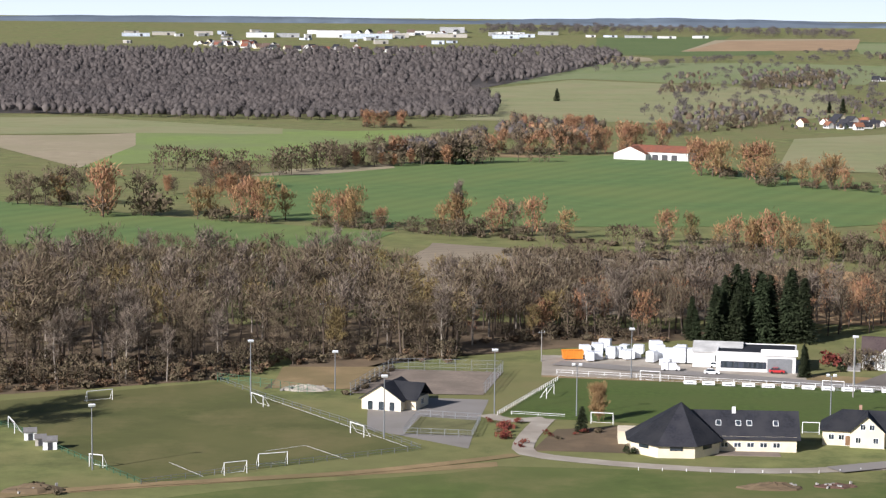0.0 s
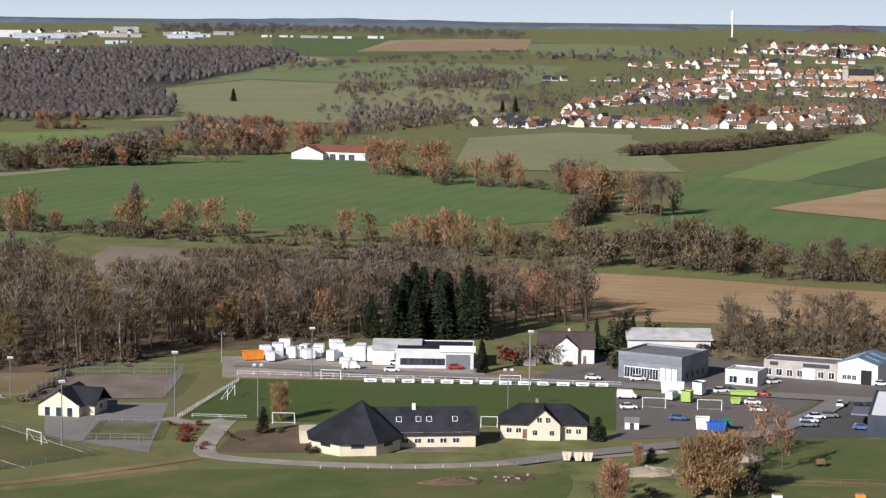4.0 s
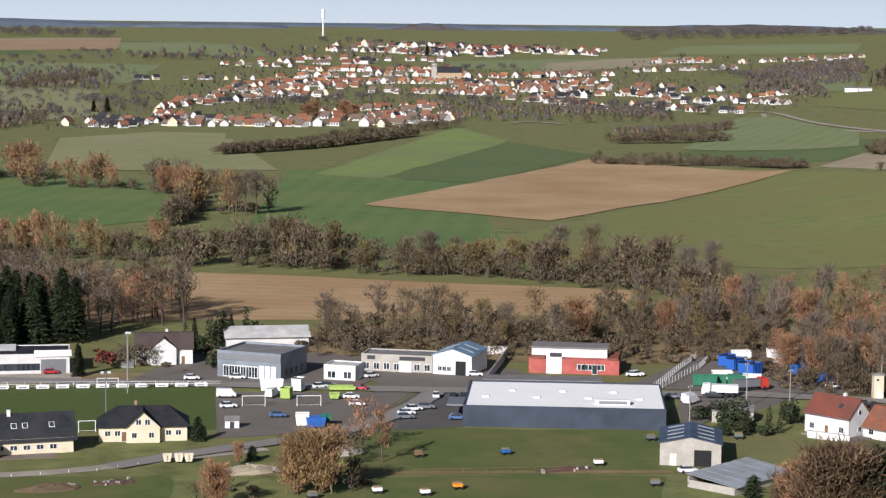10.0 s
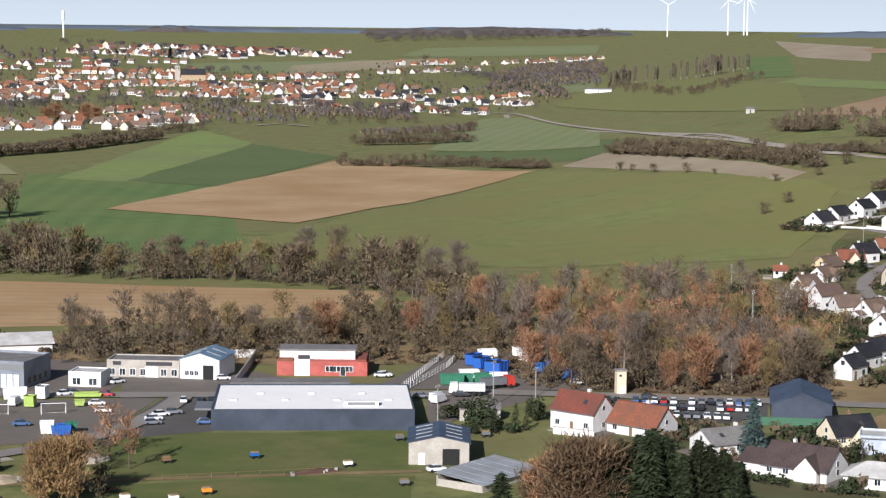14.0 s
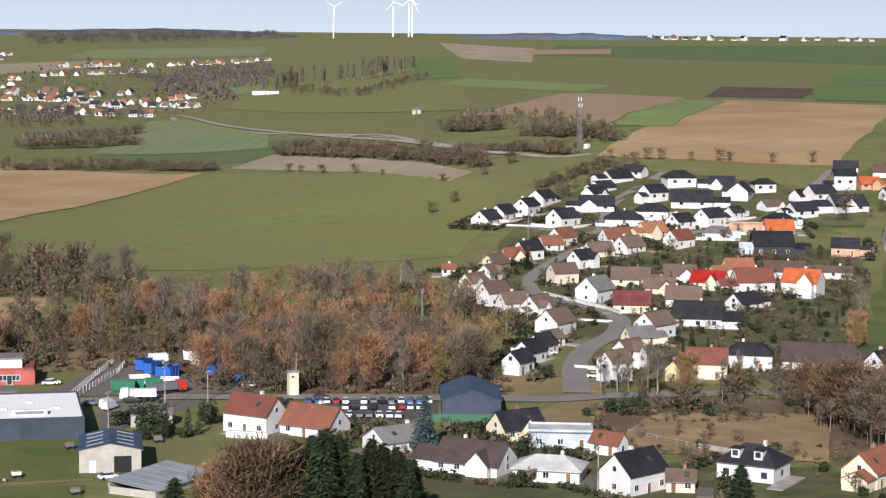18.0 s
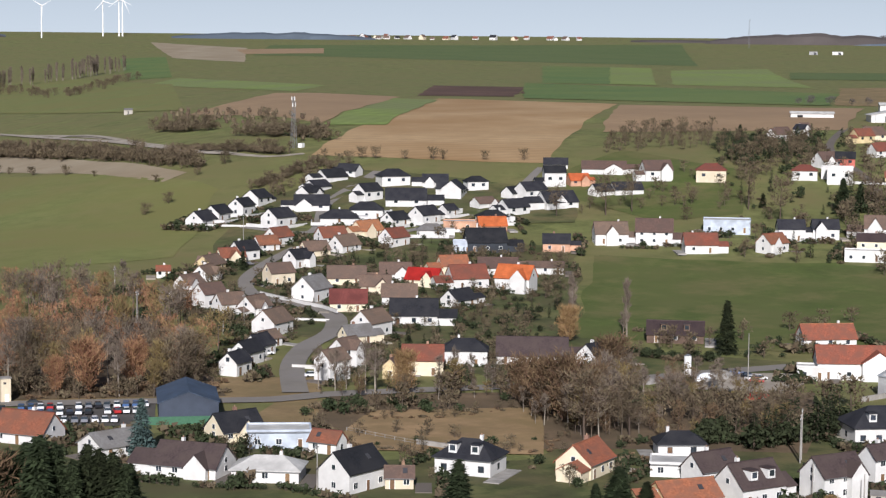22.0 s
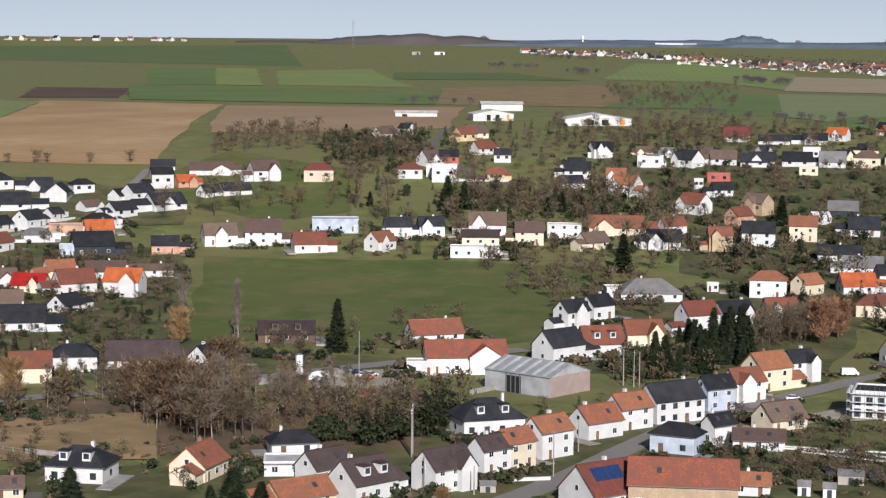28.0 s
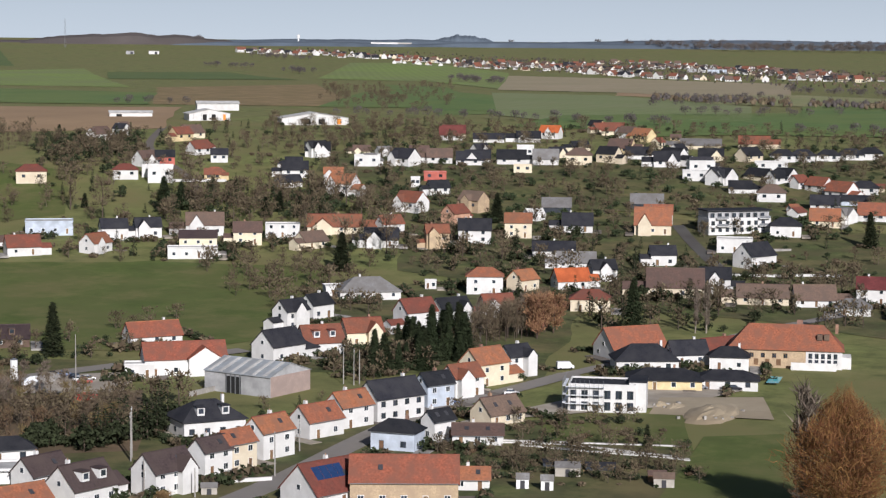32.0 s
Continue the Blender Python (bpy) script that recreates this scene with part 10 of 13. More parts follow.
def far_crown(seed, wide, high, twigs):
    """A far tree: an uneven rounded crown of a few facets, with twigs standing out of it and a short trunk."""
    rng = random.Random(seed)
    vs, fs = [], []
    rows = ((0.25, 0.7), (0.55, 0.9), (0.76, 0.55))
    for z, r in rows:
        for k in range(6):
            a, q = 1.047 * k + rng.uniform(-0.25, 0.25), r * wide * rng.uniform(0.72, 1.15)
            vs.append((math.cos(a) * q, math.sin(a) * q, high * z * rng.uniform(0.9, 1.1)))
    vs.append((rng.uniform(-0.2, 0.2) * wide, rng.uniform(-0.2, 0.2) * wide, high * 0.86))
    for j in range(2):
        fs += [(j * 6 + k, j * 6 + (k + 1) % 6, j * 6 + 6 + (k + 1) % 6, j * 6 + 6 + k) for k in range(6)]
    fs += [(12 + k, 12 + (k + 1) % 6, 18) for k in range(6)]
    for k in range(twigs):
        n_ = Vector((rng.gauss(0, 1), rng.gauss(0, 1), abs(rng.gauss(0.2, 1)))).normalized()
        p = Vector((n_.x * wide * 0.85, n_.y * wide * 0.85, high * (0.5 + n_.z * 0.42)))
        d = (n_ * 0.9 + Vector((0, 0, 0.6))) * wide * rng.uniform(0.2, 0.5)
        w_ = d.cross(Vector((rng.gauss(0, 1), rng.gauss(0, 1), 0.2))).normalized() * wide * 0.055
        o = len(vs)
        vs.extend([tuple(p - w_), tuple(p + w_), tuple(p + d)])
        fs.append((o, o + 1, o + 2))
    return tube((0, 0, -0.4), (0, 0, high * 0.4), wide * 0.07, wide * 0.05, 4), (vs, fs)


for key, seed, leaf in (("a", 81, "far_wood"), ("b", 82, "twig_brown"), ("c", 83, "far_wood"), ("rust", 84, "leaf_rust"), ("dark", 85, "scrub_brown"), ("ever", 86, "needle_dark")):
    plant_kind("crown_" + key, far_crown(seed, 4.3, 11.5, 40), "bark", leaf, "far tree", "tree", "tree")
plant_kind("canopy", canopy_shape(19), "bark", "far_wood", "far wood crown", "tree", "tree")
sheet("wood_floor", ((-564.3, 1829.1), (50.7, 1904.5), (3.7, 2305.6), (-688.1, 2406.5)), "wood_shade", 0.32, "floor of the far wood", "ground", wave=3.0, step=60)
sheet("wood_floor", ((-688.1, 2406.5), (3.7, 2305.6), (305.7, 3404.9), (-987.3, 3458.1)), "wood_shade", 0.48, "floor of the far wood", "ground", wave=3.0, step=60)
rng = random.Random(71)
stuff_of("wood", "broad purple-brown winter forest", "woodland", [(x, y, rng.uniform(0.75, 1.1)) for x, y in scatter([(-549.9, 1782.4), (-403.8, 1859.8), (-291.1, 1799.7), (-179.4, 1779.5), (-80.2, 1766.6), (-11.9, 1805.5), (49.4, 1853.7), (58.1, 2187.6), (11.1, 2558.3), (-136.8, 2684.5), (-353.5, 2640.2), (-779.2, 2529.3)], 13.5, rng)], ["crown_a", "crown_c", "crown_a"])
rng = random.Random(711)
stuff_of("wood", "broad purple-brown winter forest", "woodland", [(x, y, rng.uniform(0.9, 1.3)) for x, y in scatter([(-774.9, 2515.4), (-351.5, 2625.1), (-136.0, 2669.1), (11.0, 2543.6), (82.2, 2569.3), (172.4, 2894.6), (301.2, 3405.9), (303.2, 3599.4), (115.1, 3617.9), (-271.3, 3451.7), (-1078.6, 3506.2)], 21.0, rng)], ["crown_a", "crown_c", "crown_a"])
rng = random.Random(72)
stuff_of("wood", "dark wood on the horizon", "woodland", [(x, y, rng.uniform(0.80, 1.20)) for x, y in scatter([(3723.6, 2867.9), (3798.7, 2767.7), (3890.2, 2510.0), (3949.3, 2548.1), (3798.7, 2767.6), (3723.6, 2867.9)], 26.0, rng)], ['canopy'])
rng = random.Random(73)
stuff_of("wood", "dark wood on the horizon", "woodland", [(x, y, rng.uniform(0.80, 1.20)) for x, y in scatter([(1827.3, 3845.0), (2072.2, 3820.1), (2416.7, 3839.0), (2489.7, 3955.5), (2180.4, 4020.0), (1904.5, 4007.7)], 30.0, rng)], ['canopy'])
rng = random.Random(74)
stuff_of("wood", "dark wood on the horizon", "woodland", [(x, y, rng.uniform(0.80, 1.20)) for x, y in scatter([(4198.9, 2111.7), (4358.9, 1757.9), (4197.4, 1368.4), (4230.0, 896.9), (4597.7, 975.5), (4468.4, 1457.1), (4358.8, 1758.2), (4227.6, 2053.6)], 30.0, rng)], ['canopy'])
rng = random.Random(741)
stuff_of("wood", "dark wood on the horizon", "woodland", [(x, y, rng.uniform(0.80, 1.10)) for x, y in scatter([(70.4, 4186.2), (478.3, 4237.1), (808.9, 4034.7), (843.5, 4208.0), (498.5, 4416.2), (75.0, 4452.9)], 32.0, rng)], ['canopy'])
rng = random.Random(75)
stuff_of("hedge", "distant leafless trees and hedge", "hedge", [(x, y, rng.uniform(0.36, 0.65)) for x, y in along([(2263.8, 1099.2), (2052.9, 941.3)], 11.6, rng, 10.1)], ['canopy'])
rng = random.Random(76)
stuff_of("hedge", "distant leafless trees and hedge", "hedge", [(x, y, rng.uniform(0.28, 0.51)) for x, y in along([(1391.1, 520.7), (1471.9, 465.7)], 9.1, rng, 8.0)], ['canopy'])
rng = random.Random(77)
stuff_of("hedge", "distant leafless trees and hedge", "hedge", [(x, y, rng.uniform(0.27, 0.49)) for x, y in along([(1228.9, 437.0), (1274.1, 347.2)], 8.7, rng, 7.6)], ['canopy'])
rng = random.Random(78)
stuff_of("hedge", "distant leafless trees and hedge", "hedge", [(x, y, rng.uniform(0.30, 0.53)) for x, y in along([(1559.2, 545.2), (1614.3, 487.0)], 9.5, rng, 8.3)], ['canopy'])
rng = random.Random(79)
stuff_of("hedge", "distant leafless trees and hedge", "hedge", [(x, y, rng.uniform(0.32, 0.57)) for x, y in along([(1893.1, 560.2), (1751.8, 418.4)], 10.1, rng, 8.8)], ['canopy'])
rng = random.Random(80)
stuff_of("hedge", "distant leafless trees and hedge", "hedge", [(x, y, rng.uniform(0.41, 0.75)) for x, y in along([(2651.8, 1706.0), (2593.9, 1584.8)], 13.2, rng, 11.6)], ['canopy'])
rng = random.Random(81)
stuff_of("hedge", "distant leafless trees and hedge", "hedge", [(x, y, rng.uniform(0.40, 0.71)) for x, y in along([(2469.7, 1458.3), (2396.8, 1371.2)], 12.7, rng, 11.1)], ['canopy'])
rng = random.Random(82)
stuff_of("hedge", "distant leafless trees and hedge", "hedge", [(x, y, rng.uniform(0.45, 0.81)) for x, y in along([(3217.7, 1965.9), (3100.2, 1779.3)], 14.4, rng, 12.6)], ['canopy'])
rng = random.Random(83)
stuff_of("hedge", "distant leafless trees and hedge", "hedge", [(x, y, rng.uniform(0.28, 0.50)) for x, y in along([(1178.6, 840.0), (1197.9, 782.3)], 8.9, rng, 7.8)], ['canopy'])
rng = random.Random(84)
stuff_of("hedge", "distant leafless trees and hedge", "hedge", [(x, y, rng.uniform(0.50, 0.90)) for x, y in along([(1179.8, 3900.7), (1280.6, 3780.6), (1412.7, 3547.7)], 16.0, rng, 14.0)], ['canopy'])
rng = random.Random(85)
stuff_of("hedge", "distant leafless trees and hedge", "hedge", [(x, y, rng.uniform(0.50, 0.90)) for x, y in along([(625.9, 3534.0), (775.7, 3335.1), (835.8, 3199.2)], 16.0, rng, 14.0)], ['canopy'])
rng = random.Random(86)
stuff_of("hedge", "distant leafless trees and hedge", "hedge", [(x, y, rng.uniform(0.50, 0.90)) for x, y in along([(997.3, 2943.9), (1184.6, 2858.6)], 16.0, rng, 14.0)], ['canopy'])
rng = random.Random(87)
stuff_of("hedge", "distant leafless trees and hedge", "hedge", [(x, y, rng.uniform(0.50, 0.90)) for x, y in along([(93.4, 3064.0), (215.4, 3112.9)], 16.0, rng, 14.0)], ['canopy'])
rng = random.Random(89)
stuff_of("hedge", "distant leafless trees and hedge", "hedge", [(x, y, rng.uniform(0.50, 0.90)) for x, y in along([(236.4, 2942.6), (445.8, 3275.3), (826.9, 3319.2)], 16.0, rng, 14.0)], ['canopy'])
rng = random.Random(90)
stuff_of("hedge", "distant leafless trees and hedge", "hedge", [(x, y, rng.uniform(0.50, 0.90)) for x, y in along([(587.5, 1672.8), (641.5, 1690.7)], 16.0, rng, 14.0)], ['canopy'])
rng = random.Random(91)
stuff_of("hedge", "distant leafless trees and hedge", "hedge", [(x, y, rng.uniform(0.50, 0.90)) for x, y in along([(533.1, 1996.9), (727.5, 2147.0)], 16.0, rng, 14.0)], ['canopy'])
rng = random.Random(92)
stuff_of("hedge", "distant leafless trees and hedge", "hedge", [(x, y, rng.uniform(0.50, 0.90)) for x, y in along([(750.1, 2117.4), (878.5, 1993.1), (965.2, 1776.0)], 16.0, rng, 14.0)], ['canopy'])
rng = random.Random(93)
stuff_of("hedge", "distant leafless trees and hedge", "hedge", [(x, y, rng.uniform(0.48, 0.87)) for x, y in along([(1432.3, 2603.9), (1604.4, 2545.8)], 15.5, rng, 13.6)], ['canopy'])
rng = random.Random(931)
stuff_of("hedge", "distant leafless trees and hedge", "hedge", [(x, y, rng.uniform(0.49, 0.89)) for x, y in along([(1485.9, 2791.3), (1368.8, 2379.5)], 15.8, rng, 13.8)], ['canopy'])
rng = random.Random(932)
stuff_of("hedge", "distant leafless trees and hedge", "hedge", [(x, y, rng.uniform(0.50, 0.90)) for x, y in along([(395.0, 2176.4), (414.0, 2027.2)], 16.0, rng, 14.0)], ['canopy'])
rng = random.Random(933)
stuff_of("hedge", "distant leafless trees and hedge", "hedge", [(x, y, rng.uniform(0.27, 0.49)) for x, y in along([(1093.5, 611.6), (1109.8, 501.2), (1098.6, 390.6)], 8.7, rng, 7.6)], ['canopy'])
rng = random.Random(934)
stuff_of("hedge", "distant leafless trees and hedge", "hedge", [(x, y, rng.uniform(0.28, 0.50)) for x, y in along([(1088.6, 321.6), (1073.8, 226.2)], 8.9, rng, 7.8)], ['canopy'])
plant("rust", 553.0, 1828.7, 1.06, 1.50)
plant("rust", 539.4, 1810.5, 0.91, 1.50)
plant("rust", 581.7, 1823.4, 1.06, 1.50)
plant("rust", 583.1, 1802.3, 0.91, 1.50)
plant("spruce", 385.0, 1964.8, 0.72, 1.50)
plant("spruce", 372.3, 1966.8, 0.61, 1.50)
plant("spruce", 1227.5, 3377.2, 1.00, 1.50)
plant("far_tree", 1543.4, 3018.2, 1.45, 1.50)
plant("far_ever", 853.0, 2792.9, 0.94, 1.50)
rng = random.Random(95)
stuff_of("wood", "bare and evergreen trees among the far houses", "woodland", [(x, y, rng.uniform(0.29, 0.59)) for x, y in scatter([(2816.4, 1367.7), (2435.1, 603.8), (2863.8, 710.5), (3354.9, 1299.3), (3385.8, 1644.3)], 25.2, rng)], ['far_tree', 'canopy', 'far_ever'])
rng = random.Random(96)
stuff_of("wood", "scattered scrub on the far slope", "woodland", [(x, y, rng.uniform(0.30, 0.70)) for x, y in scatter([(143.3, 1470.8), (436.9, 1974.3), (647.7, 2932.9), (492.1, 3277.7), (298.0, 2752.8), (184.7, 1955.6)], 34.0, rng)], ['canopy', 'light_scrub'])

rng = random.Random(1001)
stuff_of("wood", "bare and evergreen trees among the far houses", "woodland", [(x, y, rng.uniform(0.22, 0.48)) for x, y in scatter([(269.7, 1637.2), (402.5, 1708.2), (529.0, 1691.2), (708.1, 1889.8), (845.0, 1815.4), (1080.7, 1833.4), (1297.3, 2202.2), (1346.7, 2856.1), (1192.8, 2937.0), (912.8, 3099.7), (787.2, 3110.7), (498.3, 2343.3), (321.0, 1884.1)], 23.0, rng)], ['crown_a', 'crown_b', 'crown_dark', 'crown_b', 'crown_ever', 'crown_a'])
rng = random.Random(1002)
stuff_of("wood", "grey scrub woods below the far town", "woodland", [(x, y, rng.uniform(0.40, 0.65)) for x, y in scatter([(766.6, 2117.6), (819.3, 2048.2), (868.5, 1866.1), (736.5, 1728.9), (652.5, 1741.2)], 18.0, rng)], ['crown_a', 'crown_b', 'crown_dark', 'crown_a'])
rng = random.Random(1003)
stuff_of("wood", "grey scrub woods in the far town", "woodland", [(x, y, rng.uniform(0.35, 0.60)) for x, y in scatter([(532.9, 1967.9), (628.9, 2134.7), (671.5, 2326.8), (567.2, 2141.6)], 20.0, rng)], ['crown_a', 'crown_b', 'crown_dark', 'crown_a'])
rng = random.Random(1004)
stuff_of("wood", "grey scrub woods on the far slope", "woodland", [(x, y, rng.uniform(0.50, 0.80)) for x, y in scatter([(349.4, 2492.2), (472.3, 2414.2), (584.8, 2864.6), (543.0, 3035.8), (418.5, 2871.3)], 26.0, rng)], ['crown_a', 'crown_b', 'crown_dark', 'crown_a'])
rng = random.Random(1005)
stuff_of("wood", "grey scrub woods on the far slope", "woodland", [(x, y, rng.uniform(0.40, 0.80)) for x, y in scatter([(203.2, 1798.2), (270.9, 1762.0), (351.0, 1933.4), (323.7, 2104.6), (226.1, 1999.6)], 20.0, rng)], ['crown_a', 'crown_b', 'crown_dark', 'crown_a'])
rng = random.Random(1006)
stuff_of("wood", "grey scrub woods on the far slope", "woodland", [(x, y, rng.uniform(0.50, 0.80)) for x, y in scatter([(307.6, 2715.3), (347.3, 2683.7), (379.6, 2872.1), (329.3, 2905.4)], 26.0, rng)], ['crown_a', 'crown_b', 'crown_dark', 'crown_a'])
rng = random.Random(1007)
stuff_of("wood", "far belts of trees behind the town", "woodland", [(x, y, rng.uniform(0.80, 1.30)) for x, y in scatter([(673.9, 3300.5), (874.9, 3232.0), (1349.7, 3324.3), (1410.4, 3474.2), (993.9, 3672.1), (700.7, 3431.8)], 55.0, rng)], ['crown_a', 'crown_b', 'crown_dark', 'crown_a'])
rng = random.Random(1008)
stuff_of("wood", "grey scrub woods below the far town", "woodland", [(x, y, rng.uniform(0.35, 0.60)) for x, y in scatter([(814.0, 1896.7), (878.8, 1737.0), (953.3, 1897.5), (857.2, 1982.5)], 9.0, rng)], ['crown_a', 'crown_b', 'crown_dark', 'crown_a'])
rng = random.Random(1009)
stuff_of("wood", "grey scrub hedge", "woodland", [(x, y, rng.uniform(0.30, 0.50)) for x, y in scatter([(706.6, 1506.6), (830.3, 1536.1), (888.0, 1632.7), (741.2, 1569.4)], 8.0, rng)], ['crown_a', 'crown_b', 'crown_dark', 'crown_a'])
rng = random.Random(1010)
stuff_of("wood", "bare and evergreen trees among the far houses", "woodland", [(x, y, rng.uniform(0.30, 0.60)) for x, y in scatter([(1309.0, 2776.0), (1471.7, 2469.2), (1768.3, 2954.4), (1741.8, 3230.0), (1458.2, 3071.4)], 40.0, rng)], ['crown_a', 'crown_b', 'crown_dark', 'crown_b', 'crown_ever', 'crown_a'])
rng = random.Random(1011)
stuff_of("wood", "grey scrub copse on the far slope", "woodland", [(x, y, rng.uniform(0.40, 0.70)) for x, y in scatter([(244.5, 2336.4), (315.9, 2381.4), (340.9, 2625.8), (285.7, 2591.9)], 20.0, rng)], ['crown_a', 'crown_b', 'crown_dark', 'crown_a'])
rng = random.Random(1012)
stuff_of("wood", "grey scrub copse on the far slope", "woodland", [(x, y, rng.uniform(0.50, 0.80)) for x, y in scatter([(360.0, 2453.0), (486.5, 2530.7), (538.6, 2889.1), (431.8, 2834.6)], 24.0, rng)], ['crown_a', 'crown_b', 'crown_dark', 'crown_a'])
rng = random.Random(1013)
stuff_of("wood", "grey scrub on the far slope", "woodland", [(x, y, rng.uniform(0.30, 0.60)) for x, y in scatter([(165.9, 1542.8), (288.2, 1757.9), (320.9, 1958.7), (225.7, 1901.6)], 18.0, rng)], ['crown_a', 'crown_b', 'crown_dark', 'crown_a'])
rng = random.Random(1014)
stuff_of("wood", "far copse", "woodland", [(x, y, rng.uniform(0.60, 1.00)) for x, y in scatter([(210.5, 3067.9), (299.5, 3111.9), (317.0, 3293.8), (231.8, 3248.3)], 24.0, rng)], ['crown_a', 'crown_b', 'crown_dark', 'crown_a'])
rng = random.Random(1015)
stuff_of("wood", "grey and rust trees at the foot of the forest", "woodland", [(x, y, rng.uniform(0.40, 0.90)) for x, y in scatter([(37.1, 1501.8), (101.4, 1420.1), (136.0, 1706.4), (59.1, 1794.0)], 11.0, rng)], ['crown_a', 'crown_dark', 'crown_b', 'crown_rust'])
rng = random.Random(1016)
stuff_of("wood", "grey trees along the field edge", "woodland", [(x, y, rng.uniform(0.40, 0.90)) for x, y in scatter([(-50.4, 1266.1), (29.6, 1391.0), (33.2, 1568.4), (-32.5, 1402.2)], 9.0, rng)], ['crown_a', 'crown_dark', 'crown_b'])
rng = random.Random(1017)
stuff_of("wood", "grey scrub woods on the hillside", "woodland", [(x, y, rng.uniform(0.40, 0.80)) for x, y in scatter([(1313.3, 2383.6), (1421.9, 2276.0), (1812.9, 2921.1), (1670.7, 2863.5), (1526.7, 2753.7)], 15.0, rng)], ['crown_a', 'crown_b', 'crown_dark', 'crown_a'])
rng = random.Random(1018)
stuff_of("wood", "bare and evergreen trees among the far houses", "woodland", [(x, y, rng.uniform(0.30, 0.60)) for x, y in scatter([(1262.7, 2309.3), (1190.6, 1966.7), (1350.8, 2259.4), (1389.1, 2507.8)], 9.0, rng)], ['crown_a', 'crown_b', 'crown_dark', 'crown_b', 'crown_ever', 'crown_a'])
rng = random.Random(1019)
stuff_of("wood", "grey scrub woods on the hillside", "woodland", [(x, y, rng.uniform(0.40, 0.80)) for x, y in scatter([(1394.2, 2500.8), (1605.7, 2556.2), (1825.3, 2923.9), (1669.2, 2918.4)], 14.0, rng)], ['crown_a', 'crown_b', 'crown_dark', 'crown_a'])
rng = random.Random(1020)
stuff_of("wood", "dark bushes round the mast", "woodland", [(x, y, rng.uniform(0.25, 0.45)) for x, y in scatter([(804.9, 1072.0), (653.3, 755.3), (741.0, 829.2), (788.5, 922.4), (874.6, 1145.1)], 13.0, rng)], ['crown_dark', 'crown_b'])
rng = random.Random(1021)
stuff_of("wood", "bare and evergreen trees among the far houses", "woodland", [(x, y, rng.uniform(0.22, 0.42)) for x, y in scatter([(3375.7, 2024.7), (3190.9, 1593.5), (2682.2, 1159.1), (2290.3, 745.7), (1970.8, 488.3), (3019.1, 749.0), (3207.3, 1044.9), (3429.7, 1437.7), (3755.0, 1953.7), (3811.2, 2257.6)], 30.0, rng)], ['crown_a', 'crown_b', 'crown_dark', 'crown_b', 'crown_ever', 'crown_a'])
rng = random.Random(1022)
stuff_of("hedge", "leafless far hedge", "hedge", [(x, y, rng.uniform(0.30, 0.55)) for x, y in scatter([(1505.2, 558.8), (1414.7, 418.3), (1537.2, 456.9), (1609.7, 592.6)], 10.0, rng)], ['crown_a', 'crown_b', 'crown_dark', 'crown_a'])
rng = random.Random(1023)
stuff_of("hedge", "leafless far hedge", "hedge", [(x, y, rng.uniform(0.30, 0.55)) for x, y in scatter([(1422.9, 408.3), (1374.0, 327.8), (1497.1, 357.3), (1536.1, 436.4)], 10.0, rng)], ['crown_a', 'crown_b', 'crown_dark', 'crown_a'])

# ---- far towns ----

FAR_TOWN = {}


def far_row(points, count, spread, walls, roofs, low, high, group, seed):
    """Houses of a far village strewn along a street, gathered by town."""
    rng = random.Random(seed)
    total = sum(math.dist(a, b) for a, b in zip(points, points[1:]))
    bag = FAR_TOWN.setdefault(group, ([], [], [], []))
    for x, y in along(points, total / count, rng, spread):
        s = rng.uniform(low, high)
        L, D, e = 12 * s, 9.5 * s, rng.choice((2.7, 2.9, 4.8)) * s
        turn = pose(x, y, ground_z(x, y), 0, 0, rng.choice((0, 90, 25, -25, -50, 60)) - math.degrees(math.atan2(x, y)))
        pieces = [(gable_walls(L, D, e, e + 4.4 * s), "wall_" + rng.choice(walls)), (gable_roof(L, D, e, e + 4.4 * s, 0.5, 0.3), "roof_" + rng.choice(roofs))]
        for fx in (-0.3, 0.0, 0.3):
            pieces.append((slab([(fx * L - 0.8, -D / 2 - 0.1, 2.4), (fx * L + 0.8, -D / 2 - 0.1, 2.4), (fx * L + 0.8, -D / 2 + 0.1, 2.4), (fx * L - 0.8, -D / 2 + 0.1, 2.4)], 0, 1.4), "glass"))
        for (vs, fs), mt in pieces:
            if mt not in bag[2]:
                bag[2].append(mt)
            o = len(bag[0])
            bag[0].extend([tuple(turn @ Vector(v)) for v in vs])
            bag[1].extend([tuple(i + o for i in f) for f in fs])
            bag[3].extend([bag[2].index(mt)] * len(fs))


far_row([(321.1, 1790.1), (370.5, 1743.0), (422.8, 1714.3)], 24, 23, "wwwwc", "kkbrk", 0.60, 0.90, "houses of the far town", 1)
far_row([(415.9, 1905.7), (460.8, 1764.7), (508.9, 1716.8)], 22, 18, "wwwwc", "kbrbr", 0.60, 0.90, "houses of the far town", 2)
far_row([(441.7, 1710.7), (503.6, 1698.8), (571.2, 1685.5), (671.7, 1785.2)], 46, 16, "wwwwc", "brbrbr", 0.60, 0.90, "houses of the far town", 3)
far_row([(462.7, 2066.5), (516.6, 2118.4), (585.8, 2170.2)], 16, 18, "wwwwc", "rbkr", 0.60, 0.90, "houses of the far town", 4)
far_row([(574.0, 2197.6), (652.2, 2291.7), (709.3, 2255.7)], 27, 21, "wwwwc", "rbrb", 0.60, 0.90, "houses of the far town", 5)
far_row([(644.4, 2361.8), (797.3, 2560.1), (863.9, 2549.9)], 22, 18, "wwwwc", "rbr", 0.60, 0.90, "houses of the far town", 6)
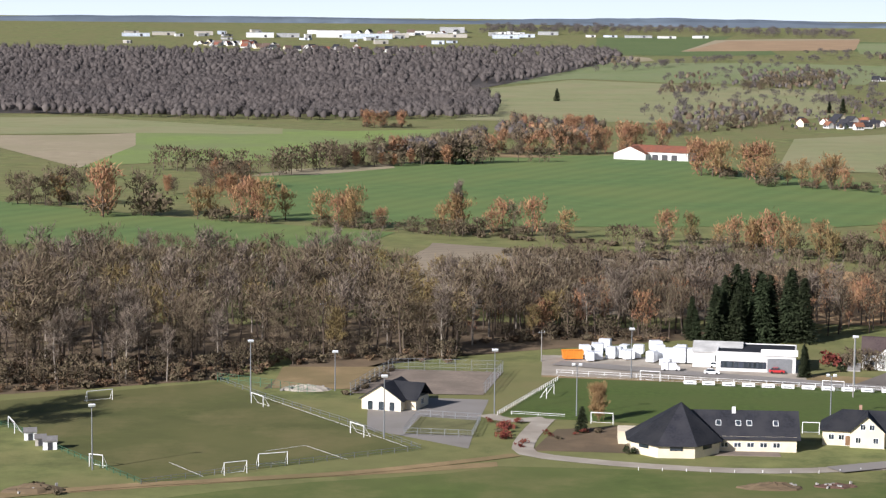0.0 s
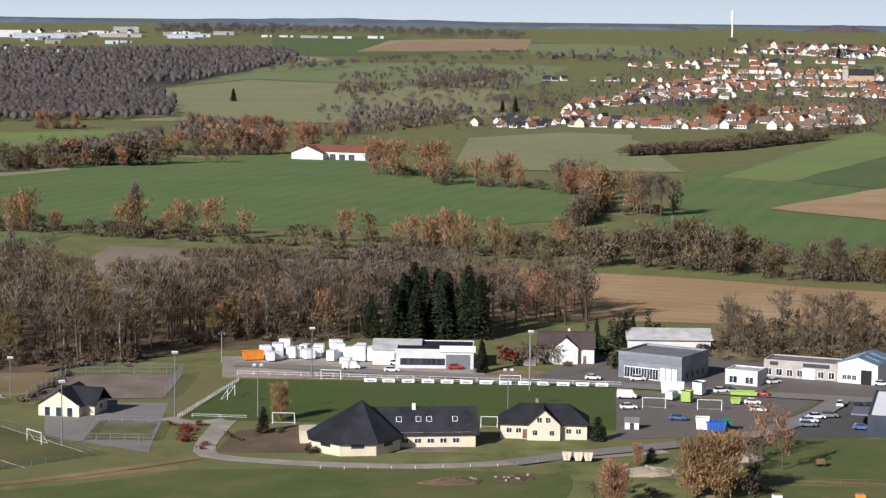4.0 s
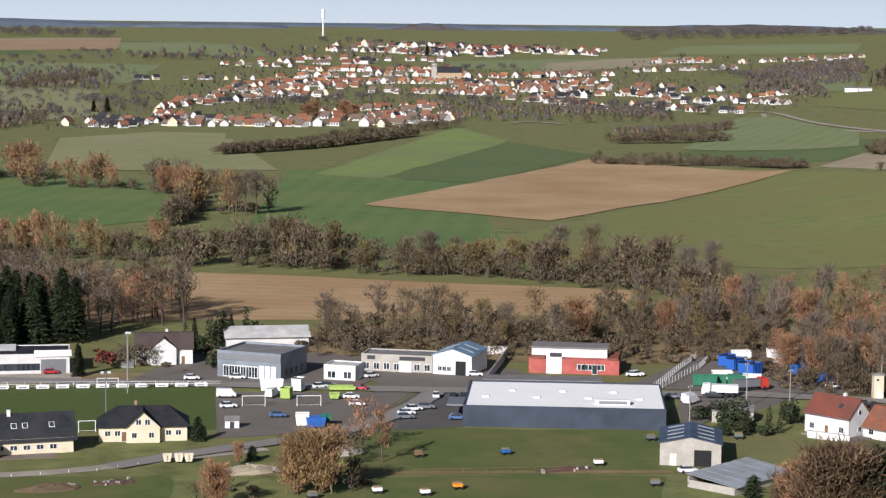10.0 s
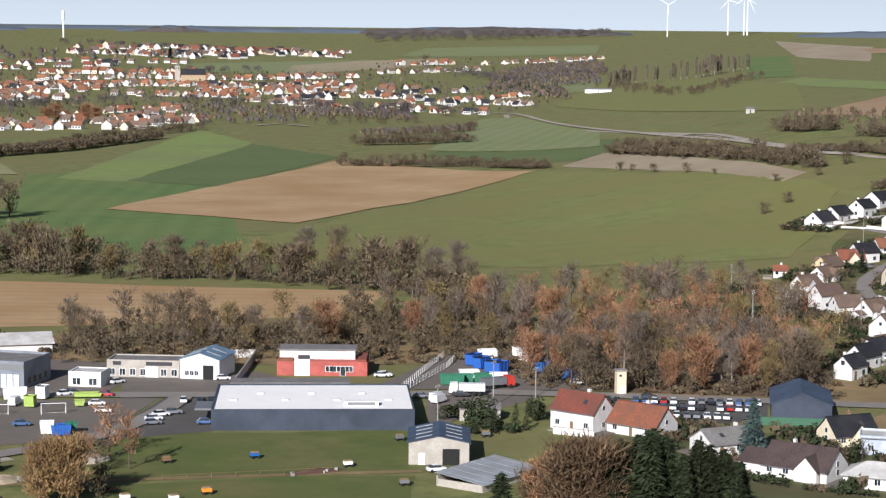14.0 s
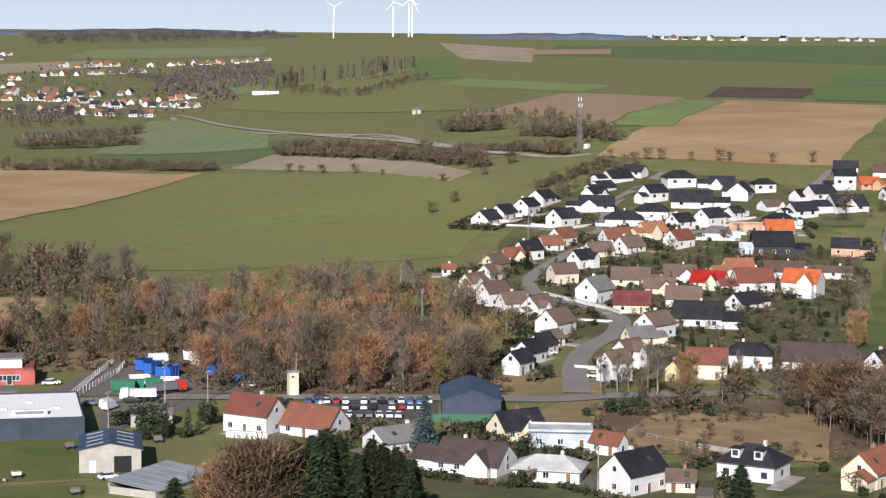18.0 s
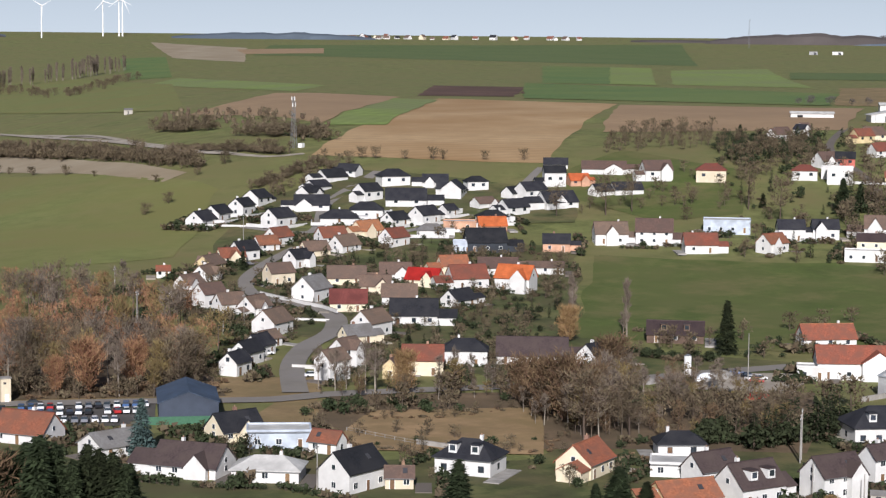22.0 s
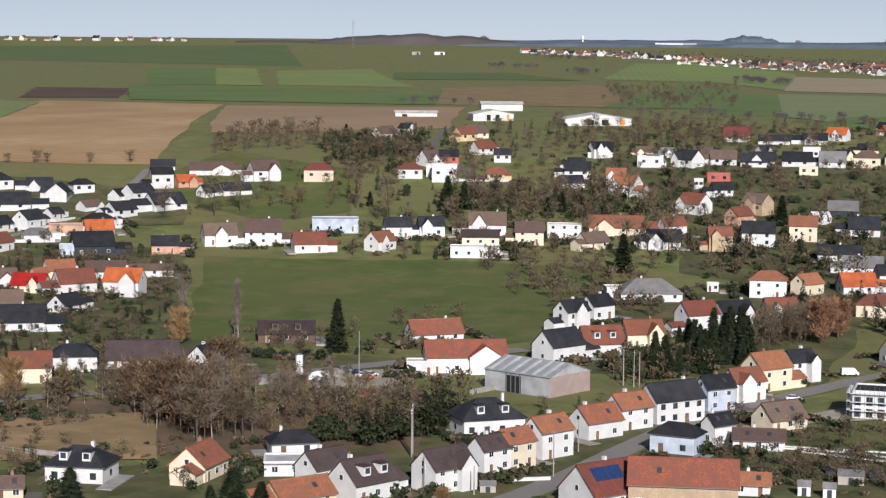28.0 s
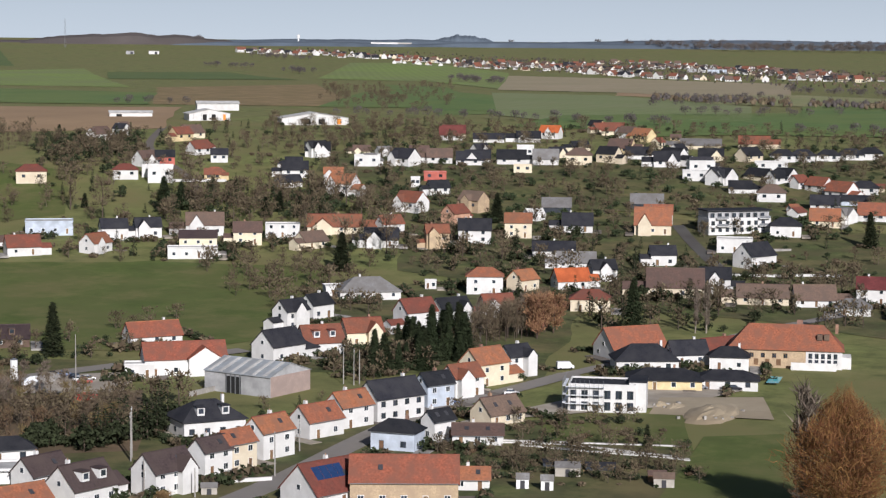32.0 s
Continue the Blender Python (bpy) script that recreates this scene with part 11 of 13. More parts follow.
far_row([(569.7, 2712.7), (599.4, 2709.7)], 4, 10, "wwwwc", "kb", 0.60, 0.90, "houses of the far town", 7)
far_row([(629.3, 2706.6), (727.5, 2695.1)], 7, 18, "wwwwc", "kb", 0.60, 0.90, "houses of the far town", 8)
far_row([(745.8, 2418.2), (889.1, 2624.4), (960.9, 2533.6)], 30, 20, "wwwwc", "rbrb", 0.60, 0.90, "houses of the far town", 9)
far_row([(792.5, 2339.0), (859.6, 2285.2), (916.8, 2246.7)], 30, 21, "wwwwc", "rbrb", 0.60, 0.90, "houses of the far town", 10)
far_row([(573.8, 1824.8), (654.4, 1830.8), (676.9, 1784.2)], 19, 16, "wwwwc", "rkb", 0.60, 0.90, "houses of the far town", 11)
far_row([(933.6, 2461.5), (1081.6, 2511.1), (1199.3, 2566.9)], 42, 23, "wwwwc", "rbrb", 0.60, 0.90, "houses of the far town", 12)
far_row([(890.9, 2183.3), (916.1, 2047.7), (895.4, 1929.4)], 34, 21, "wwwwc", "rkbrb", 0.60, 0.90, "houses of the far town", 13)
far_row([(984.3, 2233.6), (1065.9, 2216.7), (1102.4, 2139.7)], 30, 23, "wwwwc", "rkkb", 0.60, 0.90, "houses of the far town", 14)
far_row([(985.3, 2377.1), (1065.6, 2436.7)], 15, 16, "wwwwc", "rbr", 0.60, 0.90, "houses of the far town", 15)
far_row([(928.0, 1922.6), (960.7, 1915.7), (999.3, 1814.9)], 16, 16, "wwwwc", "rkb", 0.60, 0.90, "houses of the far town", 16)
far_row([(1041.5, 2021.3), (1100.0, 2024.7), (1110.7, 1917.7)], 22, 16, "wwwwc", "kbrb", 0.59, 0.89, "houses of the far town", 17)
far_row([(1365.1, 2820.5), (1467.5, 2850.3), (1571.2, 2857.2)], 19, 16, "wwwwc", "rbrb", 0.60, 0.90, "houses of the far town", 18)
far_row([(1728.0, 3024.8), (1796.6, 3010.9), (1908.8, 3066.6)], 19, 16, "wwwwc", "bbrb", 0.59, 0.89, "houses of the far town", 19)
far_row([(1221.3, 2403.5), (1128.9, 2348.0)], 10, 16, "wwwwc", "rb", 0.60, 0.90, "houses of the far town", 20)
far_row([(1200.0, 3542.5), (1302.8, 3464.9), (1405.3, 3445.9)], 39, 28, "wwwwc", "brkrbk", 0.80, 1.30, "houses of a distant town", 21)
far_row([(1354.4, 3726.5), (1396.2, 3592.6), (1606.1, 3464.5)], 36, 28, "wwwwc", "brkrbk", 0.80, 1.30, "houses of a distant town", 22)
far_row([(881.9, 3231.5), (1001.2, 3124.0), (1073.7, 3169.4)], 18, 28, "wwwwc", "brkrbk", 0.80, 1.30, "houses of a distant town", 23)
far_row([(-230.6, 4168.2), (-53.2, 4163.5), (48.8, 4270.1)], 15, 28, "wwwwc", "brkrbk", 0.80, 1.30, "houses of a distant town", 29)
far_row([(-450.2, 3753.4), (-311.4, 3703.2)], 12, 28, "wwwwc", "brkrbk", 0.80, 1.30, "houses of a distant town", 30)
far_row([(-240.2, 3555.9), (-43.9, 3552.8)], 13, 28, "wwwwc", "brkrbk", 0.80, 1.30, "houses of a distant town", 31)
far_row([(3508.9, 2196.9), (3428.9, 1968.0), (3311.4, 1722.7)], 24, 26, "wwwwc", "brkrbk", 0.75, 1.21, "houses of a distant town", 24)
far_row([(3210.9, 1670.4), (3148.7, 1529.2)], 15, 25, "wwwwc", "brkrbk", 0.71, 1.16, "houses of a distant town", 25)
far_row([(2954.5, 1424.7), (3012.8, 1262.9), (2816.5, 1090.6)], 45, 24, "wwwwc", "brkrbk", 0.67, 1.09, "houses of a distant town", 26)
far_row([(2835.7, 1207.0), (2524.7, 914.4), (2461.2, 779.5)], 54, 22, "wwwwc", "brkrbk", 0.63, 1.02, "houses of a distant town", 27)
far_row([(3178.9, 1181.3), (3047.1, 965.5), (2734.2, 746.4)], 45, 23, "wwwwc", "brkrbk", 0.67, 1.08, "houses of a distant town", 28)
far_row([(3101.2, 3531.6), (3262.8, 3382.9)], 18, 28, "wwwwc", "brkrbk", 0.80, 1.30, "houses of a distant town", 32)
far_row([(3272.2, 3373.9), (3544.4, 3086.7)], 15, 28, "wwwwc", "brkrbk", 0.80, 1.30, "houses of a distant town", 33)
far_row([(3148.7, 1529.2), (2976.5, 1199.8)], 21, 24, "wwwwc", "brkrbk", 0.69, 1.12, "houses of a distant town", 34)
far_row([(2612.8, 812.0), (2495.7, 618.9)], 12, 22, "wwwwc", "brkrbk", 0.62, 1.00, "houses of a distant town", 35)

far_row([(788.9, 2734.1), (954.6, 2781.2), (1094.7, 2695.1), (1278.5, 2730.5)], 62, 16, "wwwwc", "rorrbo", 0.73, 1.07, "houses of the far town", 401)
far_row([(867.2, 2944.5), (959.5, 2899.6), (1085.8, 2900.4)], 30, 14, "wwwwc", "rorr", 0.73, 1.12, "houses of the far town", 402)
far_row([(665.5, 2513.2), (809.5, 2589.3), (956.9, 2555.3), (1061.3, 2493.5), (1139.4, 2450.0)], 66, 16, "wwwwc", "rorbrk", 0.69, 0.99, "houses of the far town", 403)
far_row([(638.4, 2357.9), (720.1, 2420.0)], 12, 14, "wwwwc", "rorb", 0.69, 0.95, "houses of the far town", 404)
far_row([(887.8, 2370.7), (970.9, 2315.9), (1095.6, 2338.8)], 34, 14, "wwwwc", "rbrok", 0.69, 0.99, "houses of the far town", 405)
far_row([(935.6, 2197.4), (996.1, 2188.0)], 10, 10, "wwwwc", "krb", 0.69, 0.95, "houses of the far town", 406)
far_row([(959.4, 1990.3), (1079.8, 2065.6), (1179.1, 2115.3), (1255.8, 2144.5)], 26, 12, "wwwcy", "krbob", 0.60, 0.86, "houses of the far town", 407)
far_row([(1099.8, 2266.7), (1239.6, 2296.3)], 12, 12, "wwwwc", "krb", 0.60, 0.86, "houses of the far town", 408)
far_row([(437.7, 1978.7), (539.4, 2207.6), (687.9, 2540.9), (800.2, 2716.7)], 34, 14, "wwwwc", "rbrk", 0.60, 0.86, "houses of the far town", 409)
far_row([(427.7, 1771.3), (500.8, 1771.7), (584.1, 1780.6), (698.9, 1947.0)], 40, 12, "wwwwc", "rbrbr", 0.56, 0.82, "houses of the far town", 410)
far_row([(590.2, 1905.5), (669.5, 1985.3), (757.0, 2020.7)], 26, 10, "wwwwc", "rbrbr", 0.56, 0.82, "houses of the far town", 411)
far_row([(303.5, 1739.3), (344.5, 1688.4), (435.5, 1871.1)], 20, 12, "wwwwc", "kkrk", 0.56, 0.82, "houses of the far town", 412)
far_row([(800.7, 3164.1), (836.1, 3088.8), (879.7, 3049.0)], 10, 14, "wwwwc", "kbr", 0.69, 1.03, "houses of the far town", 413)
far_row([(1523.4, 3057.3), (1622.7, 3067.7)], 8, 10, "wwwwc", "rbr", 0.77, 1.12, "houses of the far town", 414)
far_row([(1645.7, 3012.4), (1743.9, 3036.5), (1831.0, 3063.2)], 16, 10, "wwcy", "rbkb", 0.69, 0.95, "houses of the far town", 415)
far_row([(1103.4, 3600.3), (1203.2, 3506.9), (1271.2, 3396.8), (1349.7, 3324.3)], 46, 30, "wwwwc", "brkrbk", 0.90, 1.40, "houses of a distant town", 416)
far_row([(1196.3, 3755.3), (1321.7, 3654.3), (1425.9, 3512.5), (1535.4, 3328.0)], 56, 34, "wwwwc", "brkrbk", 0.90, 1.40, "houses of a distant town", 417)
far_row([(971.3, 3298.5), (1074.8, 3248.9), (1195.6, 3194.4)], 16, 18, "wwwwc", "rbr", 0.77, 1.03, "houses of the far town", 418)
far_row([(3639.1, 2278.6), (3573.6, 2038.0), (3416.2, 1777.3), (3258.2, 1627.1)], 34, 12, "wwwwc", "brkrbk", 0.60, 0.90, "houses of a distant town", 419)
far_row([(3081.4, 1603.0), (2904.2, 1380.7), (2796.7, 1208.5)], 22, 12, "wwwwc", "brkrb", 0.60, 0.90, "houses of a distant town", 420)
far_row([(3018.3, 1364.1), (2919.2, 1167.3), (3075.2, 1095.0), (2945.3, 941.7)], 46, 14, "wwwwc", "brorb", 0.60, 0.95, "houses of a distant town", 421)
far_row([(3153.3, 1321.8), (3371.9, 1284.6), (3227.2, 1129.5)], 24, 14, "wwwwc", "brorb", 0.60, 0.90, "houses of a distant town", 422)
far_row([(2899.7, 997.0), (2752.4, 815.0), (2556.5, 633.9)], 34, 16, "wwwwc", "brkrb", 0.60, 0.90, "houses of a distant town", 423)
far_row([(3566.5, 2174.5), (3465.6, 1973.3), (3364.8, 1774.3), (3214.0, 1536.2)], 34, 10, "wwwwc", "brkrb", 0.60, 0.90, "houses of a distant town", 424)
far_row([(-435.7, 3716.9), (-324.5, 3619.9), (-180.0, 3529.7), (-24.3, 3557.6)], 34, 24, "wwwwc", "brkrb", 0.80, 1.20, "houses of a distant town", 425)

for group, (vs, fs, ms, ids) in FAR_TOWN.items():
    ob = new("distant_town", mesh_from("distant_town", vs, fs, ms))
    ob.data.polygons.foreach_set("material_index", ids)
    tagged(ob, "white and red-roofed " + group + " on the slopes", "town", kind="stuff")


def far_hall(x, y, rz, L, D, h):
    """A long industrial hall far off on the plateau."""
    wall, roof = ("wall_w", "wall_g", "wall_w", "wall_l", "wall_block")[int(x * 7 + y) % 5], ("roof_l", "roof_g", "roof_zinc")[int(x + y * 3) % 3]
    b = thing("industrial_hall", x, y, rz, "long pale industrial hall on the distant plateau", "building", "halls on the plateau")
    box(b, "wall", wall, 0, 0, -1, L, D, h + 1)
    box(b, "roof", roof, 0, 0, h, L + 0.6, D + 0.6, 0.7)
    box(b, "door", "dark_frame", L * 0.2, -D / 2 - 0.1, 0, 5, 0.3, 4.5)


rng = random.Random(5)
far_hall(-603, 4014, 9, 54, 27, 5.9)
far_hall(-556, 4071, 8, 46, 23, 5.9)
far_hall(-479, 4092, 7, 37, 18, 7.4)
far_hall(-361, 4032, 5, 54, 27, 8.8)
far_hall(-307, 4045, 4, 45, 22, 7.3)
far_hall(-218, 4063, 3, 68, 30, 13.2)
far_hall(-150, 4033, 2, 98, 30, 8.7)
far_hall(-260, 4187, 4, 37, 19, 7.6)
far_hall(-96, 4086, 1, 54, 27, 7.4)
far_hall(-52, 4181, 1, 46, 23, 7.5)
far_hall(18, 4280, -0, 52, 26, 10.8)
far_hall(6, 4102, -0, 82, 30, 5.9)
far_hall(124, 4075, -2, 54, 27, 7.3)
far_hall(165, 4123, -2, 37, 18, 5.9)
far_hall(215, 4216, -3, 42, 21, 6.1)
far_hall(297, 4136, -4, 20, 10, 3.7)
far_hall(337, 4139, -5, 28, 14, 3.7)
far_hall(392, 4122, -5, 55, 28, 3.7)
far_hall(447, 4103, -6, 37, 18, 3.7)
far_hall(515, 4107, -7, 32, 16, 4.5)
far_hall(-318, 3661, 5, 49, 24, 5.3)
far_hall(-400, 3766, 6, 50, 25, 5.5)
far_hall(4046.3, 2249.6, -61, 61.7, 29.9, 6.7)
far_hall(4055.3, 2138.3, -62, 60.5, 29.8, 8.2)
far_hall(4080.8, 2108.9, -63, 45.7, 22.8, 7.4)
far_hall(4082, 2313, -60, 26, 13, 5.1)
far_hall(3229.6, 2248.8, -55, 15.8, 7.5, 5.7)
far_hall(3264.9, 2218.3, -56, 19.6, 9.3, 5.7)
far_hall(2891.3, 1002.7, -71, 23.9, 11.5, 4.4)
far_hall(2853.3, 955.5, -71, 26.9, 13.1, 5.4)
far_hall(3096, 3536, -41, 47, 23, 6.8)

# hedges round the gardens
rng = random.Random(99)
plots = []
for x, y, rz, L, D, luck in GARDENS:
    c_, s_ = math.cos(radians(rz)), math.sin(radians(rz))
    a, b = L / 2 + rng.uniform(4, 7), D / 2 + rng.uniform(5, 8)
    runs = [((-a, -b), (a * 0.2, -b)), ((a, -b), (a, b)), ((a, b), (-a, b)), ((-a, b), (-a, -b))]
    for k, ((xa, ya), (xb, yb)) in enumerate(runs):
        if rng.random() < 0.55:
            m = int(math.dist((xa, ya), (xb, yb)) / 1.5)
            size = rng.uniform(0.65, 1.5)
            for q in range(m):
                px, py = xa + (xb - xa) * q / m, ya + (yb - ya) * q / m
                wx, wy = x + px * c_ - py * s_, y + px * s_ + py * c_
                if free(wx, wy, 6.0):
                    plots.append((wx, wy, size * rng.uniform(0.85, 1.15)))
stuff_of("garden_hedges", "clipped green and dry hedges round the gardens", "hedge", plots, ["hedge_piece", "hedge_piece", "hedge_dry"])

far_hall(-416, 3933, -2, 22, 10, 3.5)
far_hall(-579, 3752, -6, 14, 12, 4.6)
far_hall(99, 4163, 7, 14, 11, 6.5)
far_hall(-171, 3893, 13, 12, 11, 5.2)
far_hall(-385, 4189, 27, 20, 11, 6.6)
far_hall(-10, 3838, -6, 24, 9, 6.2)
far_hall(140, 4235, -24, 16, 13, 5.1)
far_hall(-89, 4117, 2, 18, 9, 5.4)
far_hall(-117, 3828, 13, 26, 11, 6.3)
far_hall(-50, 4190, 22, 30, 12, 5.5)
far_hall(-11, 4173, 20, 22, 8, 3.7)
far_hall(113, 4075, -26, 26, 9, 3.9)
far_hall(-359, 3841, 28, 11, 10, 3.4)
far_hall(-7, 4116, 23, 29, 10, 6.8)
far_hall(-376, 4168, 11, 12, 8, 4.9)
far_hall(-105, 4185, -26, 28, 9, 6.8)
far_hall(155, 4187, -4, 21, 11, 5.6)
far_hall(-143, 3956, 29, 20, 9, 5.7)
far_hall(-428, 4047, 35, 21, 10, 3.4)
far_hall(-266, 3950, -25, 22, 10, 3.5)
far_hall(-86, 4038, 12, 18, 11, 5.8)
far_hall(-626, 4111, 19, 29, 8, 5.0)
far_hall(-118, 4103, -7, 17, 9, 5.4)
far_hall(-371, 4024, 22, 12, 10, 5.8)
far_hall(-369, 4099, 23, 16, 8, 4.9)
far_hall(-26, 4224, -10, 18, 12, 5.1)
far_hall(118, 4219, -11, 24, 12, 5.1)
far_hall(-448, 4129, 8, 15, 12, 6.4)
far_hall(-475, 4046, 25, 23, 11, 4.6)
far_hall(-520, 4027, 25, 16, 8, 4.8)
far_hall(-267, 4031, 29, 14, 6, 6.5)
far_hall(136, 4079, -6, 29, 12, 4.1)
far_hall(16, 3881, 10, 20, 8, 4.3)
far_hall(-448, 4155, 11, 17, 12, 3.6)
rng = random.Random(301)
stuff_of("hedge", "dark tangled hedge beside the meadow", "hedge", [(x, y, rng.uniform(0.60, 1.20)) for x, y in along([(349.5, 269.9), (352.2, 261.7), (358.4, 249.4)], 2.2, rng, 4.0)], ['light_scrub', 'light_bramble', 'light_shrub'])
rng = random.Random(302)
stuff_of("hedge", "dark tangled hedge beside the meadow", "hedge", [(x, y, rng.uniform(0.60, 1.20)) for x, y in along([(352.3, 332.6), (346.9, 304.5), (370.1, 300.0)], 2.2, rng, 4.0)], ['light_scrub', 'light_bramble', 'light_shrub'])
rng = random.Random(303)
stuff_of("hedge", "dark tangled hedge beside the meadow", "hedge", [(x, y, rng.uniform(0.60, 1.20)) for x, y in along([(307.7, 350.4), (319.3, 342.4), (339.7, 339.0)], 2.2, rng, 4.0)], ['light_scrub', 'light_bramble', 'light_shrub'])
rng = random.Random(304)
stuff_of("hedge", "dark tangled hedge beside the meadow", "hedge", [(x, y, rng.uniform(0.60, 1.20)) for x, y in along([(303.9, 343.5), (317.2, 335.8), (330.0, 323.0)], 2.2, rng, 4.0)], ['light_scrub', 'light_bramble', 'light_shrub'])
plant("spruce", 281.6, 236.1, 0.38, 2.40)
plant("spruce", 283.1, 230.7, 0.30, 2.20)
plant("spruce", 278.9, 239.3, 0.25, 2.00)
plant("ochre", 304.4, 205.3, 0.31, 1.30)
plant("birch", 326.1, 369.2, 0.54, 0.90)
plant("birch", 327.7, 365.0, 0.57, 0.90)
plant("birch", 331.6, 365.3, 0.43, 0.90)
plant("birch", 330.9, 357.6, 0.68, 0.90)
plant("birch", 335.3, 358.5, 0.43, 0.90)
plant("birch", 351.1, 352.4, 0.44, 0.90)
plant("birch", 352.2, 348.6, 0.51, 0.90)
plant("birch", 356.1, 346.6, 0.44, 0.90)
rng = random.Random(310)
stuff_of("undergrowth", "dark leafless brookside undergrowth", "woodland", [(x, y, rng.uniform(0.50, 1.25)) for x, y in scatter([(142.5, 503.0), (196.6, 480.8), (259.4, 452.7), (301.5, 520.4), (273.4, 556.0), (210.5, 536.4), (163.7, 532.4)], 5.6, rng)], ['light_scrub', 'light_bramble', 'light_scrub', 'light_dead'])
rng = random.Random(311)
for x, y in along([(70.0, 547.3), (82.6, 548.2), (100.5, 550.8)], 4.8, rng, 4.0):
    plant(rng.choice(['spruce']), x, y, rng.uniform(0.53, 0.79), 1.25, group="dark spruces behind the works")

garden_wall([(394.5, 184.2), (401.6, 162.9), (408.9, 141.6)], 0.5, "wall_w", "low white rendered garden wall")
garden_wall([(393.2, 174.8), (394.0, 155.9), (396.0, 137.0)], 0.5, "wall_w", "low white rendered garden wall")
rng = random.Random(46)
for row in ([(460.0, 243.8), (469.9, 238.3), (487.6, 238.8), (502.6, 237.5)], [(482.9, 254.3), (494.1, 250.6), (507.7, 246.9), (517.7, 243.8)]):
    for x, y in along(row, 2.2, rng, 4.6):
        plant('spruce', x, y, rng.uniform(0.36, 0.7), rng.uniform(1.0, 1.5), group="dark spruces beside the street")
rng = random.Random(47)
stuff_of("thicket", "dark tangled brush below the spruces", "shrubs", [(x, y, rng.uniform(0.5, 1.0)) for x, y in scatter([(464.6, 265.8), (451.8, 250.1), (452.0, 240.4), (464.4, 242.0), (481.7, 256.2), (487.9, 272.0)], 3.2, rng)], ["light_shrub", "light_bramble", "light_scrub", "light_cypress"])
stuff_of("thicket", "dark undergrowth between the spruces", "shrubs", [(x, y, rng.uniform(0.6, 1.2)) for x, y in scatter([(456.6, 242.8), (470.7, 237.0), (506.0, 239.2), (521.6, 246.6), (495.8, 251.5), (474.1, 251.3)], 3.0, rng)], ["light_shrub", "light_bramble", "light_scrub"])
stuff_of("grove", "bare brown trees above the row houses", "trees", [(x, y, rng.uniform(0.3, 0.6)) for x, y in scatter([(507.7, 241.7), (524.2, 239.0), (534.0, 234.6), (544.9, 232.3), (582.1, 249.2), (561.6, 250.6), (546.4, 254.7), (530.2, 251.6)], 3.0, rng)], ["light_bare_c", "light_birch", "light_bare_c", "light_scrub"])
rng = random.Random(601)
stuff_of("orchard", "bare fruit trees and brambles in the allotments", "trees", [(x, y, rng.uniform(0.3, 0.75)) for x, y in scatter([(404.3, 192.8), (410.6, 174.6), (406.7, 139.5), (375.4, 125.8), (361.1, 146.2), (353.6, 169.1)], 6.6, rng)], ["light_fruit", "light_scrub", "light_bramble", "light_fruit", "light_dead"])
rng = random.Random(610)
stuff_of("hedge", "dark leafless garden hedge", "hedge", [(x, y, rng.uniform(0.4, 0.75)) for x, y in along([(378.0, 179.6), (383.9, 131.6)], 1.3, rng, 1.2)], ["light_bramble", "light_scrub", "light_shrub"])
rng = random.Random(611)
stuff_of("hedge", "dark leafless garden hedge", "hedge", [(x, y, rng.uniform(0.4, 0.75)) for x, y in along([(368.4, 173.7), (371.8, 138.8)], 1.3, rng, 1.2)], ["light_bramble", "light_scrub", "light_shrub"])
rng = random.Random(612)
stuff_of("hedge", "dark leafless garden hedge", "hedge", [(x, y, rng.uniform(0.4, 0.75)) for x, y in along([(413.9, 184.2), (430.5, 161.1)], 1.3, rng, 1.2)], ["light_bramble", "light_scrub", "light_shrub"])
hut(378.6, 149.7, -66, 6.0, 3.0, 1.6, "wall_d", "roof_k", label="low dark cold frame in the allotments")
hut(377.7, 159.2, -66, 5.0, 2.6, 1.5, "wall_d", "roof_k", label="low dark cold frame in the allotments")
hut(373.8, 135.8, -66, 3.6, 3.0, 2.2, "timber", "roof_b", label="small brown timber garden hut")
rng = random.Random(620)
stuff_of("hedge", "brown reeds and brush along the brown meadow", "hedge", [(x, y, rng.uniform(0.25, 0.5)) for x, y in along([(307.3, 351.1), (309.9, 331.2), (324.6, 320.9), (349.9, 319.7), (347.8, 302.0), (310.3, 280.3), (292.4, 292.3), (282.7, 317.8)], 1.6, rng, 2.0)], ["light_scrub", "light_bramble", "light_dead"])
rng = random.Random(621)
stuff_of("hedge", "tangled bare trees along the road", "hedge", [(x, y, rng.uniform(0.2, 0.42)) for x, y in along([(322.1, 366.1), (335.2, 358.3), (341.9, 345.7), (360.3, 340.6)], 4.0, rng, 4.0)], ["light_bare_c", "light_birch", "light_olive", "light_scrub"])

rng = random.Random(630)
stuff_of("hedge", "tall dark clipped hedge beside the road", "hedge", [(x, y, rng.uniform(0.80, 1.10)) for x, y in along([(422.2, 352.6), (426.1, 339.6), (431.7, 330.4)], 1.0, rng, 1.0)], ['light_shrub', 'light_bramble'])
rng = random.Random(631)
stuff_of("hedge", "bright evergreen laurel hedge", "hedge", [(x, y, rng.uniform(1.00, 1.60)) for x, y in along([(334.0, 263.7), (345.6, 264.4), (358.5, 269.5)], 1.4, rng, 2.5)], ['light_shrub'])
rng = random.Random(632)
stuff_of("hedge", "tall dark conifer hedge by the house", "hedge", [(x, y, rng.uniform(1.20, 1.80)) for x, y in along([(343.7, 252.3), (356.0, 252.2), (366.9, 249.3), (379.8, 255.0)], 1.4, rng, 2.5)], ['light_shrub', 'light_cypress'])
